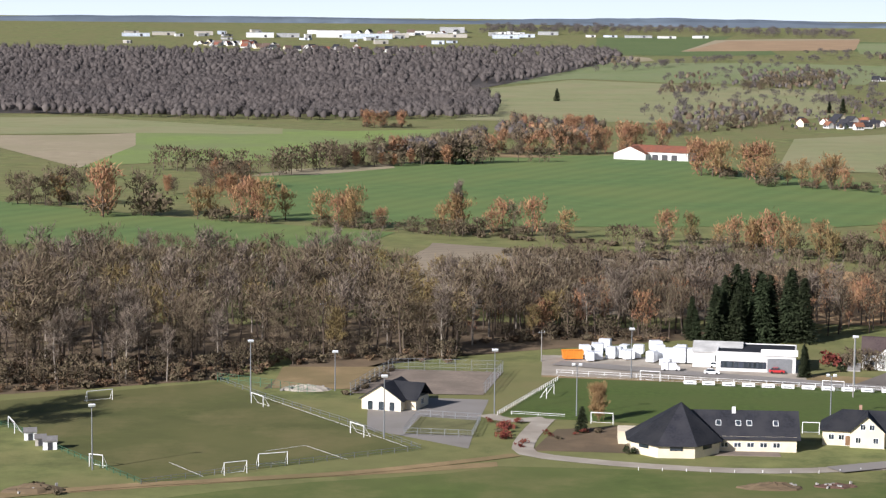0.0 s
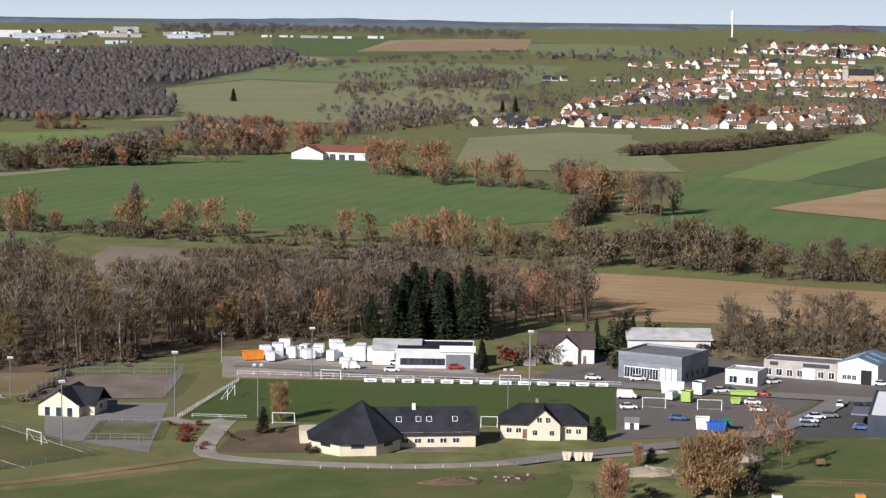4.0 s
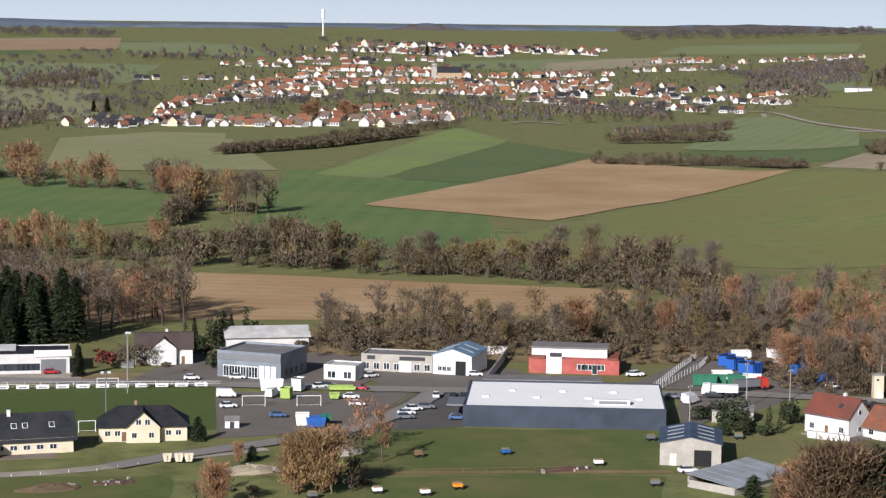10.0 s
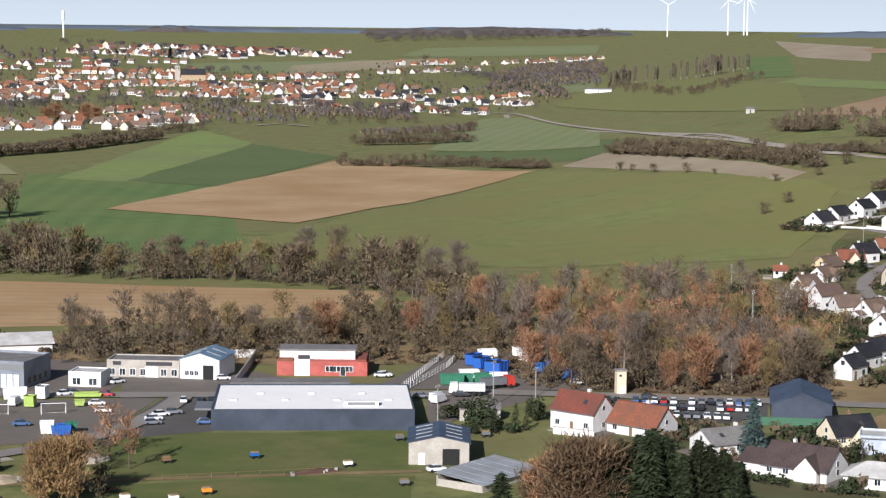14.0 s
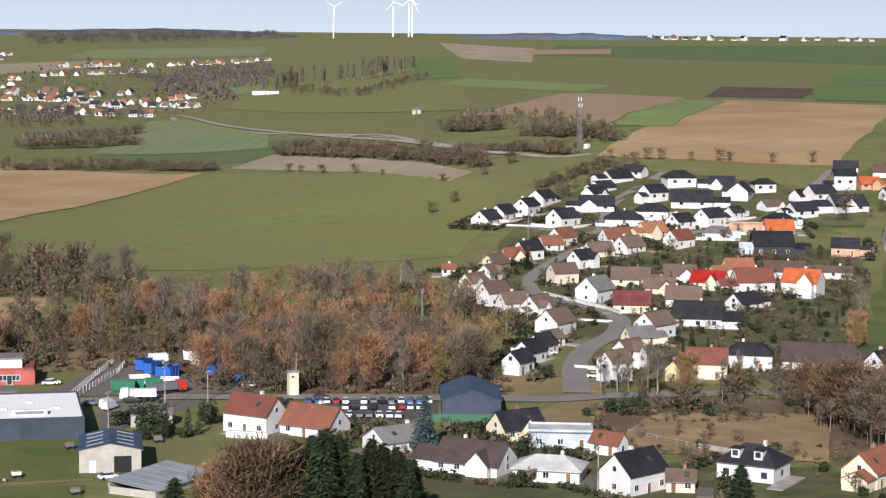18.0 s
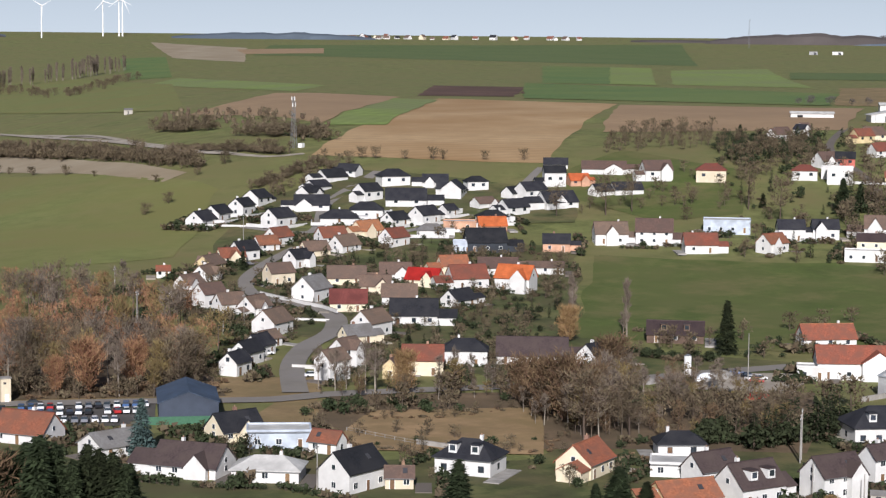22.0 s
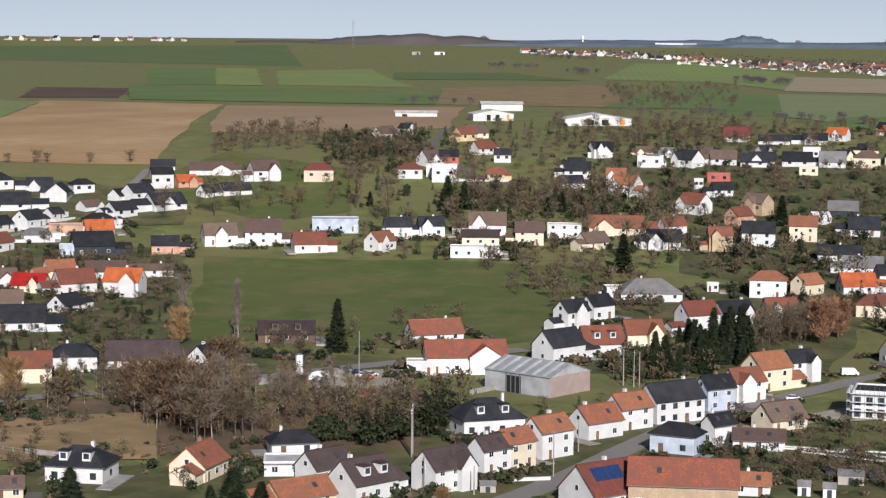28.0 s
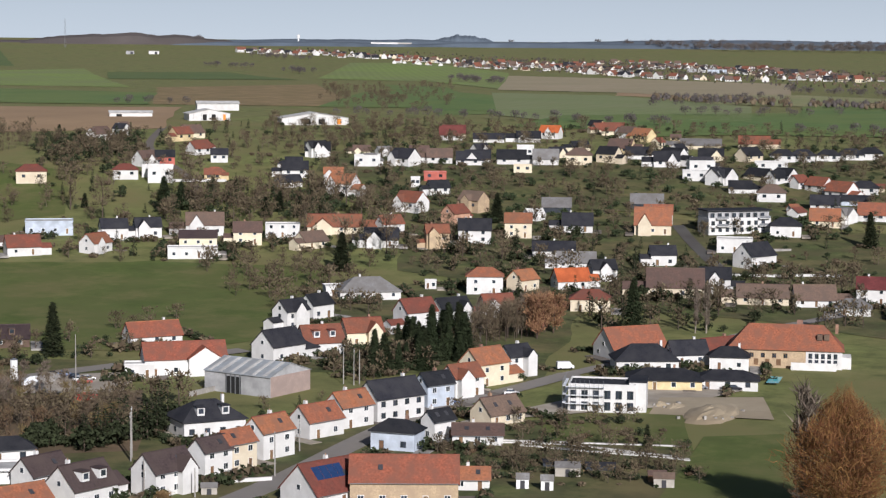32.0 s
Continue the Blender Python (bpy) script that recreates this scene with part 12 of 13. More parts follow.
rng = random.Random(633)
stuff_of("hedge", "brown clipped hedge", "hedge", [(x, y, rng.uniform(0.50, 0.80)) for x, y in along([(315.2, 265.8), (322.1, 255.0)], 1.2, rng, 1.2)], ['light_bramble', 'light_dead'])
rng = random.Random(634)
stuff_of("hedge", "brush along the road", "hedge", [(x, y, rng.uniform(0.50, 0.90)) for x, y in along([(351.2, 349.6), (366.1, 327.8), (386.6, 322.0)], 2.2, rng, 2.5)], ['light_scrub', 'light_bramble', 'light_fruit'])
rng = random.Random(635)
stuff_of("hedge", "dark red shrubs beside the works", "hedge", [(x, y, rng.uniform(1.20, 1.70)) for x, y in along([(96.8, 509.8), (104.4, 511.4)], 2.0, rng, 2.5)], ['light_red', 'light_bramble'])
rng = random.Random(636)
stuff_of("hedge", "dark evergreen hedge behind the works", "hedge", [(x, y, rng.uniform(1.00, 1.70)) for x, y in along([(121.1, 520.0), (146.7, 536.6)], 1.6, rng, 2.0)], ['light_shrub', 'light_cypress'])
rng = random.Random(637)
stuff_of("hedge", "row of young dark conifers beside the barn", "hedge", [(x, y, rng.uniform(0.70, 1.00)) for x, y in along([(203.1, 376.8), (217.3, 375.9)], 1.3, rng, 1.6)], ['light_cypress', 'light_shrub'])
earth_heap(408.2, 314.2, 9.0, 5.0, 2.0, "white_wrap", "heap of white scrap beside the silo")
earth_heap(394.2, 321.4, 8.0, 4.0, 1.2, "concrete", "heap of pale rubble beside the silo")

# ---- landmark buildings ----
store(182.0, 409.3, -24.0, 43.6, 32.00, 4.20)
barn(187.4, 359.0, 62.4, 15.5, 12.0, 4.50, 5.80)
low_shed(186.4, 335.9, 27.3, 20.5, 10.6, 1.70)
works(79.1, 504.7, -10.5, 19.5, 15.00, 4.60)
bale_stack(34.3, 516.3, -29, 3.1, 2.2, 1.6)
bale_stack(37.3, 521.4, 8, 2.8, 3.0, 2.4)
bale_stack(40.6, 522.9, -5, 3.1, 3.8, 2.7)
bale_stack(43.0, 528.3, -19, 3.1, 2.2, 3.0)
bale_stack(39.6, 514.0, 19, 2.5, 3.0, 1.9)
bale_stack(37.8, 512.4, 6, 1.9, 3.8, 2.2)
bale_stack(43.4, 515.4, -8, 2.5, 2.2, 3.0)
bale_stack(45.4, 517.0, -21, 2.2, 3.0, 2.7)
bale_stack(47.7, 515.0, 16, 2.8, 3.8, 2.2)
bale_stack(50.0, 516.6, 2, 2.5, 2.2, 2.4)
bale_stack(51.4, 523.8, -11, 2.8, 3.0, 2.2)
bale_stack(53.5, 510.9, -24, 2.2, 3.8, 2.7)
bale_stack(55.6, 514.3, 13, 2.8, 2.2, 3.8)
bale_stack(58.0, 512.2, -0, 3.1, 3.0, 3.2)
bale_stack(60.4, 510.2, -14, 3.6, 3.8, 3.8)
bale_stack(56.4, 505.4, -26, 2.8, 2.2, 1.6)
bale_stack(55.9, 524.3, 11, 3.1, 3.0, 3.2)
bale_stack(63.8, 509.9, -3, 3.1, 3.8, 3.5)
bale_stack(62.2, 520.9, -16, 2.8, 2.2, 2.7)
bale_stack(48.1, 527.8, -27, 2.2, 3.0, 1.6)
skip(33.6, 514.6, 6, "orange_paint", 5.5, 2.4, 2.2, "orange site container by the wrapped stacks")
grey_works(132.2, 480.7, -41.3, 17.1, 15.00, 6.00)
farm_barn(145.8, 526.9, -10, 22, 12, 3.0, 5.0, 0, "white workshop with a low grey roof")
flat_block(149.6, 469.0, -36.2, 8.1, 7.00, 3.40, "wall_w", "small white flat-roofed office", 2)
row_shop(167.1, 477.3, -31.8, 18.1, 9.00, 4.00)
blue_shed(180.5, 470.5, 52.8, 14.0, 10.0, 5.00, 6.60)
red_building(208.6, 462.9, -27.8, 22.5, 11.00)
dark_hall(281.8, 364.0, 54.1, 20.0, 13.2, 4.60, 7.00)
transformer(260.2, 405.3, -18)
metal_hall(428.4, 260.9, -97.4, 20.6, 16.00, 5.00, 7.60)
modern_block(444.9, 175.5, -72.0, 19.8, 11.00, 6.20)
manor(529.3, 156.3, -73.9, 29.8, 11.9, 4.8, 10.9)
apartments(768.5, 249.1, -48.1, 26.3, 11.0, 8.9)
farm_barn(1007.3, 701.3, -51.6, 25.0, 8.0, 2.6, 3.6, 1)
wide_barn(1005.1, 646.3, 44.0, 16.0, 24.0, 4.0, 6.4)
farm_barn(1124.2, 714.9, -51.8, 27.0, 11.0, 4.6, 6.0, 0)
wide_barn(1011.4, 579.3, 37.8, 22.0, 38.0, 3.6, 6.6)
pavilion(47.1, 404.8, -3)
cream_house(87.9, 412.9, -12)
clubhouse(-11.1, 449.3, 69)
roadside_farm(140.8, 1299.6, -29.3, 40.8)
lattice(647.6, 752.2, 25.0, 2.4, 0.8, "grey lattice telecom mast standing among the fields")
lattice(3471.2, 2579.0, 60.2, 3.4, 2.1, "tall thin lattice mast on the plateau", "radio_mast", 10, False)
turbine(2555.5, 3816.6, 70, 23, 60)
turbine(2720.7, 3819.0, 78, 29, 15)
turbine(2754.0, 3803.6, 83, 31, 5)
turbine(2761.1, 3800.2, 83, 36, 85)
church(987.8, 2689.3, -20)
water_tower(3983.8, 2318.5, 22.9, 5.0)
water_tower(1267.6, 4130.1, 55, 5, "cooling_tower", "pale tall tower on the hazy skyline")
silo(410.4, 321.8, 5.2, 1.9)

# ---- sports ground ----
floodlight(-66.3, 381.5, 12.4, 10, False)
floodlight(-43.6, 461.0, 12.5, 5, False)
floodlight(-11.6, 412.9, 13.0, 2, False)
floodlight(11.8, 440.7, 14.1, -2, False)
floodlight(29.7, 438.9, 11.3, -4, True)
floodlight(85.3, 439.2, 9.3, -11, True)
floodlight(46.1, 487.5, 12.0, -5, False)
floodlight(97.5, 474.3, 12.5, -12, False)
floodlight(-24.6, 467.6, 9.1, 3, False)
goal(-32.3, 386.7, 22.4, 5.82, 2.44)
goal(-38.7, 378.6, 27.2, 4.57, 2.44)
goal(-41.0, 448.9, -56.4, 5.55, 2.44)
goal(-17.3, 416.1, -56.6, 5.46, 2.44)
goal(-76.8, 452.5, 29.8, 6.02, 2.44)
goal(-66.0, 384.0, -22.6, 3.00, 2.44)
goal(-89.5, 418.4, -67.6, 6.96, 2.44)
goal(50.3, 483.7, -16.4, 4.81, 2.44)
goal(92.1, 471.9, -14.9, 4.96, 2.44)
goal(25.2, 462.5, 71.1, 6.14, 2.44)
goal(34.6, 430.2, -12.8, 4.76, 2.44)
goal(77.8, 421.3, -7.5, 3.51, 2.44)
goal(118.8, 439.3, -13.3, 5.12, 2.44)
goal(130.7, 435.7, -13.3, 5.38, 2.44)
fence([(-99.3, 430.5), (-88.4, 418.7), (-75.1, 397.7), (-55.2, 369.4)], 1.1, 3.0, "green_mesh", "low green mesh fence round the pitch", 2, "green_mesh")
fence([(-52.4, 478.4), (-39.9, 457.6), (-21.8, 431.7), (-3.9, 402.0)], 1.1, 4.0, "grey_metal", "low rail fence along the pitch", 2, "")
fence([(-55.2, 369.4), (-32.5, 384.7), (-3.9, 402.0)], 1.1, 3.0, "grey_metal", "low rail fence along the pitch", 2, "green_mesh")
fence([(28.4, 492.9), (73.9, 480.4), (118.5, 468.2)], 1.1, 4.0, "white_paint", "white rail along the pitch", 2, "")
fence([(12.4, 438.8), (28.6, 485.1)], 1.0, 1.7, "white_paint", "white post fence beside the pitch", 2, "")
fence([(15.5, 440.2), (27.1, 436.8)], 0.8, 6.0, "white_paint", "white rail along the pitch", 2, "")
fence([(-20.8, 461.9), (-11.9, 497.0), (15.2, 494.1), (9.7, 461.8)], 3.0, 4.0, "grey_metal", "tall mesh fence round the court", 3, "grey_metal")
fence([(-53.1, 478.4), (-39.6, 469.9), (-28.6, 461.6)], 2.2, 3.0, "green_mesh", "tall green mesh fence", 2, "green_mesh")
fence([(-4.9, 436.8), (8.6, 432.9), (6.5, 414.7), (-7.6, 417.1), (-4.9, 436.8)], 1.6, 3.0, "grey_metal", "mesh fence round the small court", 2, "grey_metal")
fence([(185.6, 435.3), (210.6, 425.7), (234.7, 456.1), (247.1, 471.0)], 1.8, 2.5, "white_paint", "pale panel fence of the yard", 3, "")
fence([(214.3, 428.7), (239.3, 454.7), (247.6, 465.7)], 1.8, 2.5, "white_paint", "pale panel fence of the yard", 3, "")
fence([(272.9, 463.6), (259.2, 412.0)], 1.6, 3.0, "green_mesh", "green mesh fence of the yard", 3, "green_mesh")
fence([(295.0, 324.8), (295.8, 304.3)], 1.1, 3.0, "concrete", "post fence beside the meadow", 2, "")
fence([(129.6, 361.9), (161.8, 355.0)], 1.0, 5.0, "timber", "wire fence across the paddock", 1, "")
fence([(38.1, 384.7), (56.3, 382.9), (72.6, 383.4), (85.3, 386.9)], 0.6, 5.0, "white_paint", "low white posts along the lane", 0, "")
board(59.3, 478.7, -9.1)
board(63.6, 477.8, -9.6)
board(68.2, 476.8, -10.1)
board(72.8, 475.8, -10.7)
board(77.3, 474.8, -11.2)
board(81.8, 473.9, -11.8)
board(86.4, 472.9, -12.4)
board(90.9, 471.9, -12.9)
board(95.4, 470.9, -13.4)
board(99.8, 469.9, -14.0)
board(104.4, 469.0, -14.6)
board(108.9, 468.0, -15.1)
board(113.4, 467.0, -15.6)
line_mark("pitch_line", -22.7, 398.4, -55.0, 16.0, 0.12)
line_mark("pitch_line", -31.1, 402.1, 37.5, 9.4, 0.12)
line_mark("pitch_line", -48.5, 382.0, -56.6, 14.5, 0.12)
line_mark("pitch_line", 73.4, 479.3, -13.1, 90.2, 0.12)
line_mark("pitch_line", -24.5, 432.8, -57.9, 66.6, 0.12)

# ---- vehicles and loose things ----
car(161.8, 437.2, 70, "car_white")
car(165.3, 434.8, 59, "car_black")
car(167.6, 434.3, 69, "car_black")
car(154.7, 424.4, -10, "car_grey")
car(148.2, 419.1, -4, "car_white")
car(146.4, 414.8, -9, "car_grey")
car(156.9, 410.4, -21, "car_blue")
car(151.3, 423.2, 0, "car_white")
car(120.3, 425.0, -16, "car_blue")
car(142.6, 441.6, -18, "car_white")
car(148.0, 451.7, -38, "car_red")
car(139.7, 456.8, 13, "car_white")
car(142.1, 457.8, -7, "car_black")
car(113.6, 477.3, -13, "car_white")
car(124.3, 474.8, -15, "car_white")
car(218.5, 449.7, -26, "car_white")
car(210.3, 422.1, -26, "car_grey")
car(181.1, 461.7, -21, "car_white")
car(156.0, 467.5, 22, "car_white")
car(173.1, 470.3, -10, "car_white")
car(223.7, 417.4, -28, "car_black")
car(141.1, 432.6, -18, "car_white")
car(77.2, 500.2, -19, "car_grey")
car(79.9, 499.5, -9, "car_white")
car(82.7, 495.5, -9, "car_red")
car(72.0, 503.3, 2, "car_grey")
car(74.3, 500.1, 2, "car_black")
car(66.4, 493.2, -8, "car_white")
car(68.9, 503.2, -8, "car_white")
car(200.1, 419.2, -26, "car_black")
car(219.6, 450.3, -26, "car_white")
car(180.4, 346.5, -7, "car_white")
car(214.1, 419.5, -27, "car_grey")
car(257.3, 420.1, -31, "car_white")
car(262.5, 396.4, -34, "car_black")
car(350.7, 418.3, -20, "car_white")
car(337.1, 384.2, -31, "car_white")
car(456.8, 554.6, -39, "car_black")
car(540.4, 589.8, -42, "car_black")
car(464.0, 213.4, -45, "car_black")
car(391.3, 198.1, -33, "car_grey")
car(483.4, 160.8, -72, "car_white")
car(484.2, 155.9, -72, "car_black")
car(419.1, 316.0, -43, "car_black")
car(420.5, 313.5, -53, "car_blue")
car(419.0, 308.9, -34, "car_black")
car(414.4, 302.9, -54, "car_red")
car(418.3, 304.8, -24, "car_white")
car(433.3, 209.6, -64, "car_blue")
car(481.6, 163.9, -71, "car_grey")
car(451.1, 202.1, -56, "car_white")
car(399.8, 207.4, -33, "car_white")
car(416.1, 305.7, -54, "car_white")
car(112.8, 438.9, -4, "car_white")

# cars in rows on the dealer's lot
rng = random.Random(77)
for (xa, ya), (xb, yb), m in (((247.6, 390.9), (278.1, 371.3), 17), ((251.5, 397.1), (282.8, 377.7), 17), ((253.9, 375.9), (267.8, 364.9), 8)):
    for k in range(m):
        if rng.random() < 0.9:
            car(xa + (xb - xa) * k / m, ya + (yb - ya) * k / m, 55 + rng.uniform(-6, 6), rng.choice(("car_white", "car_white", "car_black", "car_grey", "car_black", "car_red", "car_blue")), group="cars on the dealer's lot")

car(115.6, 451.7, -14, "car_white", "van", "parked vans")
car(125.8, 449.3, 54, "car_white", "van", "parked vans")
car(215.1, 412.4, 32, "car_white", "van", "parked vans")
car(215.9, 414.9, 33, "car_white", "van", "parked vans")
car(493.2, 205.5, -52, "car_white", "van", "parked vans")
car(56.8, 497.7, -7, "car_white", "van", "parked vans")
lorry(225.6, 418.7, 152)
lorry(236.9, 423.3, 1, "grey_metal", "red_paint", "red digger lorry parked in the yard")
skip(229.2, 432.5, -28, "green_paint", 6.0, 2.3, 2.4)
skip(233.2, 434.1, -28, "green_paint", 5.0, 2.3, 2.0)
skip(237.5, 432.0, -29, "green_paint", 4.5, 2.3, 2.2)
skip(240.8, 430.3, -29, "white_paint", 4.5, 2.3, 2.4)
skip(237.5, 439.3, -18, "white_paint", 5.0, 2.3, 2.0)
skip(248.4, 457.1, 31, "blue_paint", 5.0, 2.3, 2.8)
skip(247.7, 451.5, 31, "blue_paint", 5.0, 2.3, 2.8)
skip(247.5, 445.7, 41, "blue_paint", 5.0, 2.3, 2.8)
skip(248.5, 443.2, 31, "blue_paint", 5.0, 2.3, 2.8)
skip(262.2, 448.2, 30, "blue_paint", 5.0, 2.3, 2.8)
skip(259.0, 439.9, 30, "blue_paint", 5.0, 2.3, 2.8)
skip(260.1, 427.9, 29, "blue_paint", 5.0, 2.3, 2.8)
skip(264.1, 457.4, 20, "white_paint", 4.0, 2.3, 2.5)
skip(266.5, 464.6, 20, "white_paint", 4.0, 2.3, 2.5)
skip(262.4, 452.1, 20, "white_paint", 4.0, 2.3, 2.5)
skip(255.2, 461.9, -9, "white_paint", 5.0, 2.3, 2.8)
skip(122.7, 414.0, -17, "white_paint", 3.0, 2.3, 2.6)
skip(124.4, 411.6, -17, "blue_paint", 3.0, 2.3, 2.2)
skip(125.9, 411.3, -17, "blue_paint", 2.5, 2.3, 2.2)
skip(127.6, 412.8, -17, "green_paint", 2.5, 2.3, 2.2)
skip(127.8, 456.4, -16, "white_paint", 5.5, 2.3, 2.6)
skip(133.9, 455.0, 54, "white_paint", 3.5, 2.3, 3.0)
skip(128.3, 445.7, 54, "lime_paint", 2.4, 2.3, 2.6)
skip(144.0, 452.7, -18, "lime_paint", 6.5, 2.3, 0.9)
skip(138.8, 442.5, -17, "lime_paint", 2.4, 2.3, 1.2)
skip(200.4, 437.9, -25, "blue_paint", 7.0, 2.3, 1.6)
skip(87.0, 386.4, -13, "cream_paint", 1.8, 1.4, 1.5, "cream recycling bin with a yellow lid beside the lane")
skip(89.2, 385.9, -13, "cream_paint", 1.8, 1.4, 1.5, "cream recycling bin with a yellow lid beside the lane")
skip(91.1, 385.4, -13, "cream_paint", 1.8, 1.4, 1.5, "cream recycling bin with a yellow lid beside the lane")
hay_rack(135.7, 376.3, -5, "timber", "rusty livestock feeder in the paddock")
hay_rack(153.2, 373.2, -7, "blue_paint", "blue livestock feeder in the paddock")
hay_rack(166.7, 358.0, -10, "white_paint", "white water tank trailer in the paddock")
hay_rack(133.0, 347.2, -6, "orange_paint", "orange livestock feeder trailer in the paddock")
hay_rack(169.3, 338.3, -12, "grey_metal", "grey livestock trailer in the paddock")
hay_rack(117.7, 348.6, -4, "white_paint", "white sheep feeder in the paddock")
hay_rack(125.5, 344.3, -5, "white_paint", "white sheep feeder in the paddock")
hay_rack(205.9, 373.0, -14, "grey_metal", "grey cattle trailer beside the barn")
hay_rack(187.5, 377.1, -11, "grey_metal", "flat hay trailer beside the barn")
hay_rack(105.2, 348.4, -2, "grey_metal", "grey livestock trailer by the scrub")
utility_pole(95.2, 464.1, 14.0, False)
utility_pole(357.2, 485.4, 10.2, True)
utility_pole(364.6, 454.2, 7.4, True)
utility_pole(375.6, 458.3, 10.1, True)
utility_pole(399.4, 555.0, 6.3, True)
utility_pole(343.2, 239.2, 10.9, True)
utility_pole(445.8, 246.2, 9.4, True)
utility_pole(445.6, 243.1, 9.3, True)
utility_pole(446.3, 241.9, 9.0, False)
utility_pole(313.8, 216.0, 7.4, False)
utility_pole(318.3, 207.6, 5.8, False)
utility_pole(341.5, 204.0, 9.2, False)
utility_pole(365.8, 212.5, 6.7, True)
utility_pole(423.4, 219.7, 4.1, True)
utility_pole(341.5, 238.3, 10.1, True)
utility_pole(224.9, 404.1, 10.6, True)
utility_pole(239.1, 409.2, 7.5, True)
utility_pole(340.2, 237.4, 9.9, True)
utility_pole(410.0, 302.4, 13.1, False)
utility_pole(475.3, 580.2, 12.8, False)
utility_pole(333.9, 363.2, 4.2, False)
utility_pole(400.4, 556.3, 6.8, True)
utility_pole(357.7, 485.8, 9.4, True)
utility_pole(-30.3, 517.7, 14.0, True)
utility_pole(25.5, 511.5, 8.0, True)
utility_pole(200.1, 384.1, 10.0, True)
utility_pole(252.0, 285.7, 8.9, True)
garden_wall([(393.5, 180.8), (398.8, 164.6), (397.2, 139.8)], 0.5, "wall_w", "low white rendered garden wall")
garden_wall([(396.5, 155.9), (395.0, 136.5)], 0.5, "wall_w", "low white rendered garden wall")
garden_wall([(422.2, 506.8), (418.1, 487.7), (414.9, 467.9), (411.0, 457.0)], 0.9, "wall_w", "low white rendered garden wall")
garden_wall([(508.2, 618.8), (496.0, 637.6)], 0.8, "wall_w", "low white rendered garden wall")
garden_wall([(338.0, 202.7), (330.1, 210.8)], 0.9, "wall_w", "low white rendered garden wall")
garden_wall([(296.1, 303.9), (298.7, 291.7)], 1.2, "concrete", "grey garden wall")
garden_wall([(342.5, 398.1), (347.1, 391.1)], 1.0, "wall_w", "low white rendered garden wall")
garden_wall([(727.0, 237.4), (739.7, 217.4)], 1.4, "concrete", "grey retaining wall")
garden_wall([(680.3, 222.0), (687.5, 201.8)], 1.0, "wall_w", "low white rendered garden wall")
garden_wall([(630.5, 399.8), (620.8, 415.5)], 1.5, "wall_w", "low white rendered garden wall")
garden_wall([(754.3, 503.1), (767.2, 483.4)], 1.2, "wall_w", "low white rendered garden wall")
garden_wall([(411.4, 269.7), (422.8, 268.9)], 1.2, "concrete", "grey yard wall")
garden_wall([(255.6, 337.1), (260.5, 321.7)], 1.0, "concrete", "grey garden wall")
garden_wall([(402.8, 219.2), (412.9, 215.7)], 0.9, "wall_w", "low white rendered garden wall")
garden_wall([(695.0, 185.8), (689.7, 202.5)], 1.0, "wall_w", "low white rendered garden wall")
garden_wall([(195.2, 494.0), (201.8, 490.6), (176.7, 445.0)], 2.2, "wall_w", "low white rendered garden wall")
garden_wall([(220.9, 370.1), (226.2, 362.5)], 1.5, "wall_w", "low white rendered garden wall")
garden_wall([(401.8, 450.5), (392.1, 465.2)], 0.8, "wall_w", "low white rendered garden wall")
hut(-83.8, 409.6, 12, 2.5, 2.2, 2.4, "white_paint", label="small white players' hut beside the pitch")
hut(-80.6, 404.1, 11, 2.2, 2.2, 2.2, label="grey players' shelter beside the pitch")
hut(-78.0, 400.3, 11, 2.8, 2.2, 2.6, "white_paint", label="small white players' hut beside the pitch")
hut(370.6, 153.5, -68, 5.0, 4.0, 2.8, label="small grey garden shed")
hut(369.8, 132.9, -70, 4.0, 3.4, 2.8, "wall_block", "roof_b", label="grey garden shed with a brown roof")
hut(355.3, 156.6, -66, 2.4, 2.2, 3.0, "white_paint", label="white plastic garden cabin")
hut(356.2, 151.8, -67, 2.4, 2.2, 3.0, "white_paint", label="white plastic garden cabin")
hut(108.1, 417.4, -15, 3.0, 2.4, 2.4, "white_paint", label="white ticket hut by the car park")
hut(904.5, 1238.4, -36, 6.3, 5.0, 4.5, label="lone pale barn in the fields")
hut(1294.6, 2078.3, -32, 31.5, 11.1, 5.6, "white_paint", label="long white hangar in the fields")
hut(214.9, 392.1, -29, 9.0, 7.2, 3.6, label="green-doored garage with a pale roof")
hut(322.4, 207.1, -57, 3.0, 2.4, 2.2, label="small brown timber garden hut")
earth_heap(61.4, 370.2, 14.0, 5.0, 1.2, "leaf_litter", "long heap of brush and earth")
earth_heap(449.0, 149.9, 30.0, 14.0, 2.0, "pale_soil", "heap of bare earth on the site")
earth_heap(-73.8, 363.3, 12.0, 6.0, 1.5, "leaf_litter", "heap of cut brown brush")
earth_heap(454.1, 160.8, 10.0, 5.0, 1.0, "pale_soil", "heap of sand on the site")
earth_heap(-31.6, 468.8, 14.0, 6.0, 1.2, "gravel", "heap of pale stone rubble")
earth_heap(412.4, 314.1, 16.0, 7.0, 2.0, "concrete", "heap of pale scrap and rubble")
earth_heap(396.4, 289.8, 10.0, 5.0, 1.6, "red_paint", "heap of red scrap machinery")
earth_heap(122.1, 385.1, 10.0, 8.0, 1.8, "gravel", "heap of pale stone rubble")
earth_heap(100.3, 374.1, 14.0, 8.0, 1.2, "pale_soil", "heap of pale rubble")
earth_heap(453.9, 164.2, 5.0, 4.0, 1.2, "pale_soil", "heap of sand on the site")
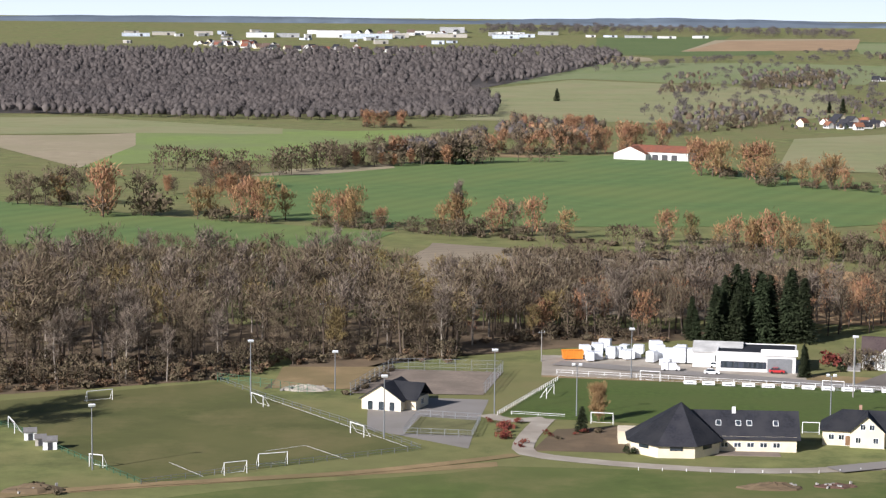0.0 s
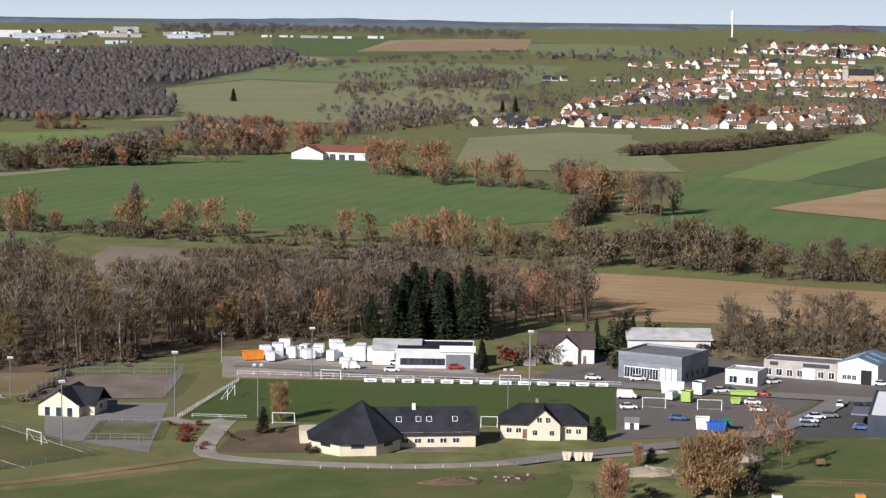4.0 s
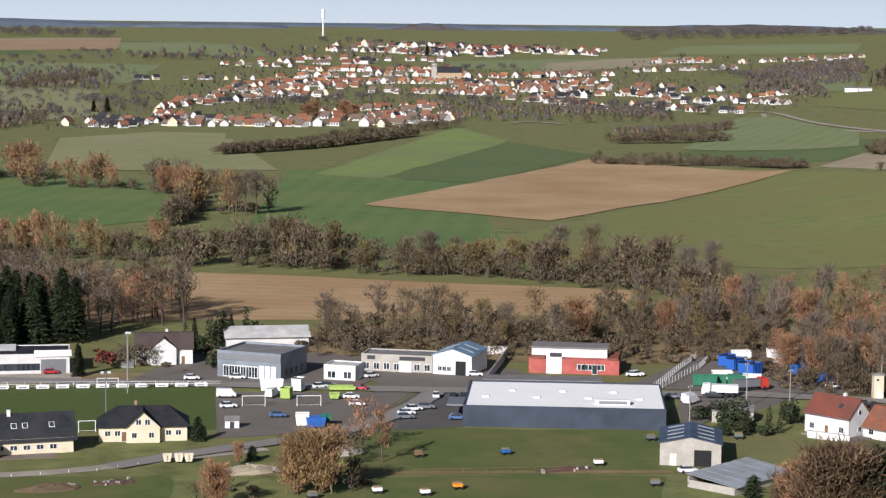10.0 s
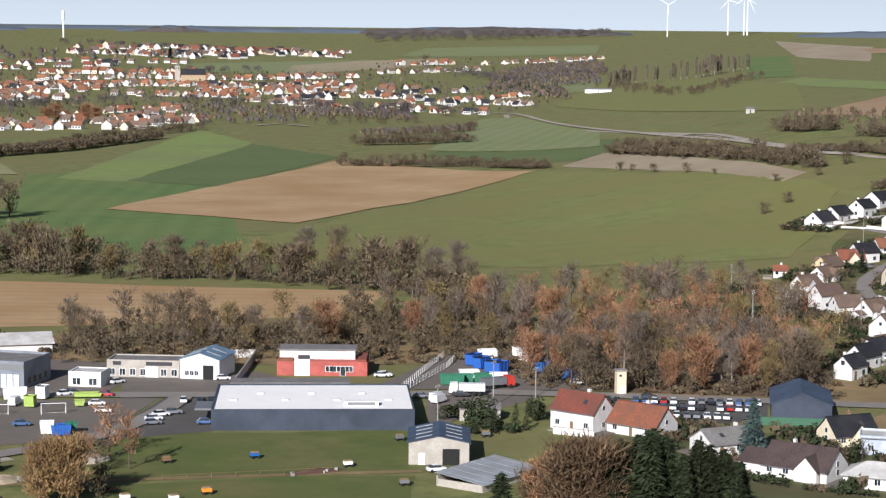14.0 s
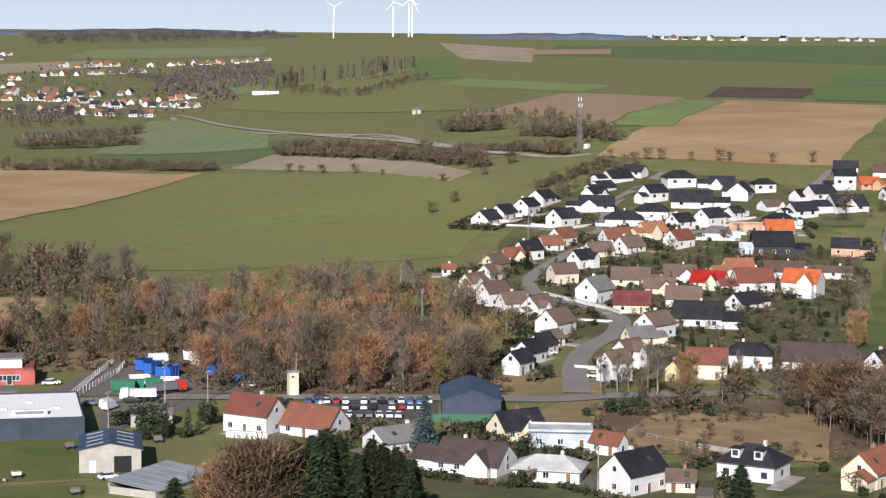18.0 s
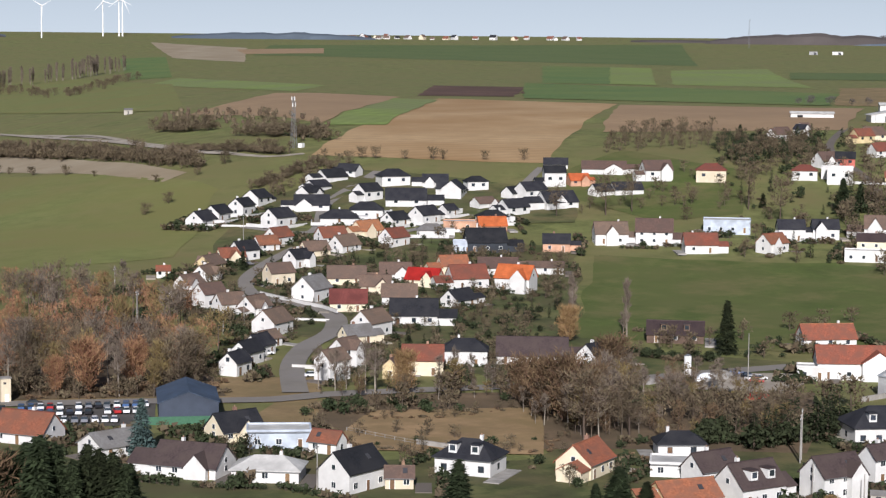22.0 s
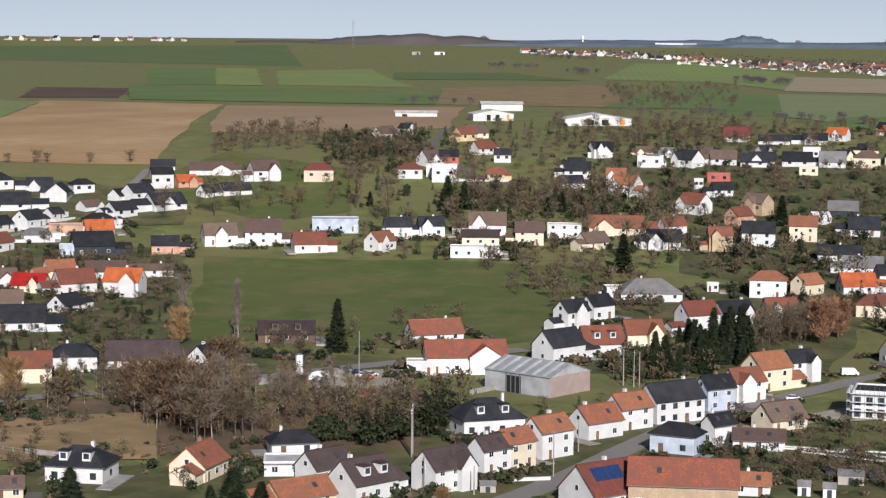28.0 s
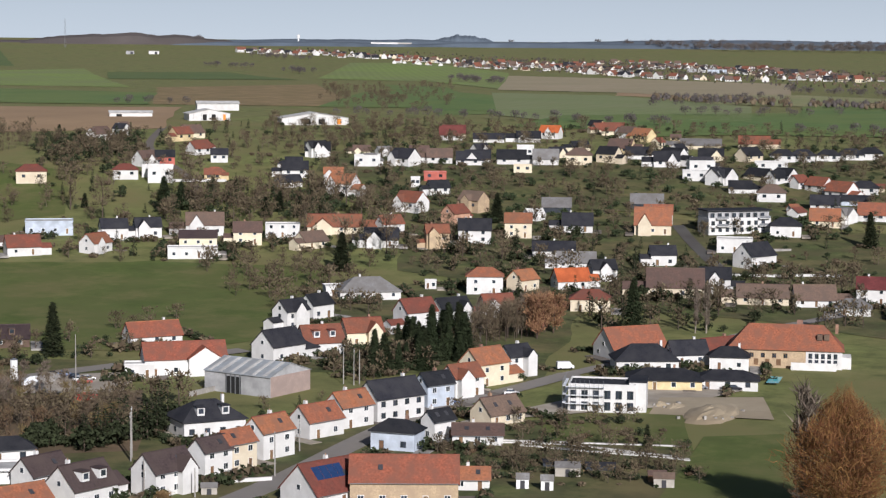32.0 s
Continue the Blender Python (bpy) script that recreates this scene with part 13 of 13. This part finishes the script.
earth_heap(158.6, 355.8, 14.0, 3.0, 0.8, "dark_soil", "heap of dark earth")
earth_heap(73.7, 372.2, 10.0, 5.0, 0.5, "dark_soil", "patch of bare earth")
sheet("pool", ((495.4, 151.3), (496.2, 148.2), (506.2, 150.1), (505.5, 153.2)), "pool_water", 0.7, "turquoise swimming pool", "pool", step=3)


# ---- far hills ----
def far_hill(name, az0, az1, dist, height, material, label, seed):
    """A long low hill on the rim of the valley."""
    vs, fs, n_ = [], [], 40
    for i in range(n_ + 1):
        a = radians(az0 + (az1 - az0) * i / n_)
        up = math.sin(math.pi * i / n_) ** 0.6 * (1 + 0.25 * noise.noise((i * 0.22, seed, 0)) + 0.10 * noise.noise((i * 0.9, seed, 4)))
        for k, (d, z) in enumerate(((-60, -12), (0, height * 0.75), (40, height), (90, height * 0.6), (120, -20))):
            r = dist + d
            x, y = r * math.sin(a), r * math.cos(a)
            vs.append((x, y, ground_z(x, y) + (z * up if z > 0 else z)))
    fs = [(i * 5 + k, i * 5 + k + 1, i * 5 + k + 6, i * 5 + k + 5) for i in range(n_) for k in range(4)]
    ob = new(name, mesh_from(name, vs, [f[::-1] for f in fs], [material]))
    return tagged(ob, label, "hill", kind="structure")


# slopes in far_hill carry their blue haze as surface colour
far_hill("far_hill", 56.24, 64.09, 4560, 8.9, "far_hill", "long hazy blue wooded hill on the horizon", 50)
far_hill("far_hill", 62.51, 70.38, 4569, 11.5, "far_hill", "long hazy blue wooded hill on the horizon", 51)
far_hill("far_hill", 68.82, 77.11, 4578, 16.6, "far_hill", "long hazy blue wooded hill on the horizon", 52)
far_hill("far_hill", 64.09, 77.11, 4587, 8.9, "far_hill", "long hazy blue wooded hill on the horizon", 53)
far_hill("far_hill", 3.50, 11.78, 4596, 12.8, "far_hill", "long hazy blue wooded hill on the horizon", 54)
far_hill("far_hill", 11.54, 16.09, 4605, 8.9, "far_hill", "long hazy blue wooded hill on the horizon", 55)
far_hill("far_hill", 18.46, 22.09, 4614, 11.5, "far_hill", "long hazy blue wooded hill on the horizon", 56)
far_hill("far_hill", 20.51, 26.77, 4623, 7.7, "far_hill", "long hazy blue wooded hill on the horizon", 57)
far_hill("far_hill", 25.06, 32.85, 4632, 14.0, "far_hill", "long hazy blue wooded hill on the horizon", 58)
far_hill("far_hill", 0.24, 14.16, 4641, 7.7, "far_hill", "long hazy blue wooded hill on the horizon", 59)
far_hill("far_hill", -15.19, 1.82, 4640, 11.6, "far_hill", "low wooded plateau on the skyline", 1)
far_hill("far_hill", 0.65, 11.81, 4660, 12.9, "far_hill", "dark wooded ridge on the skyline", 2)
far_hill("far_hill", 11.86, 23.66, 4690, 5.2, "far_hill", "hazy low hills on the skyline", 3)
far_hill("far_hill", 18.93, 21.14, 4600, 10.2, "far_wood", "small wooded knoll on the skyline", 4)
far_hill("far_hill", 24.91, 32.85, 4620, 14.1, "far_wood", "dark wooded ridge on the skyline", 5)
far_hill("far_hill", 37.34, 43.02, 4640, 12.9, "far_hill", "green hilltop on the skyline", 6)
far_hill("far_hill", 50.12, 52.80, 4640, 3.9, "far_wood", "low ridge on the skyline", 8)
far_hill("far_hill", 52.17, 58.15, 4600, 21.7, "far_wood", "dark wooded hill on the skyline", 7)
far_hill("far_hill", 56.24, 67.24, 4650, 11.6, "far_hill", "hazy ridge on the skyline", 9)
far_hill("far_hill", 65.67, 79.48, 4660, 15.5, "far_hill", "hazy blue ridge on the skyline", 10)
far_hill("far_hill", 63.46, 65.35, 4690, 20.8, "far_hill", "hazy hump on the skyline", 11)
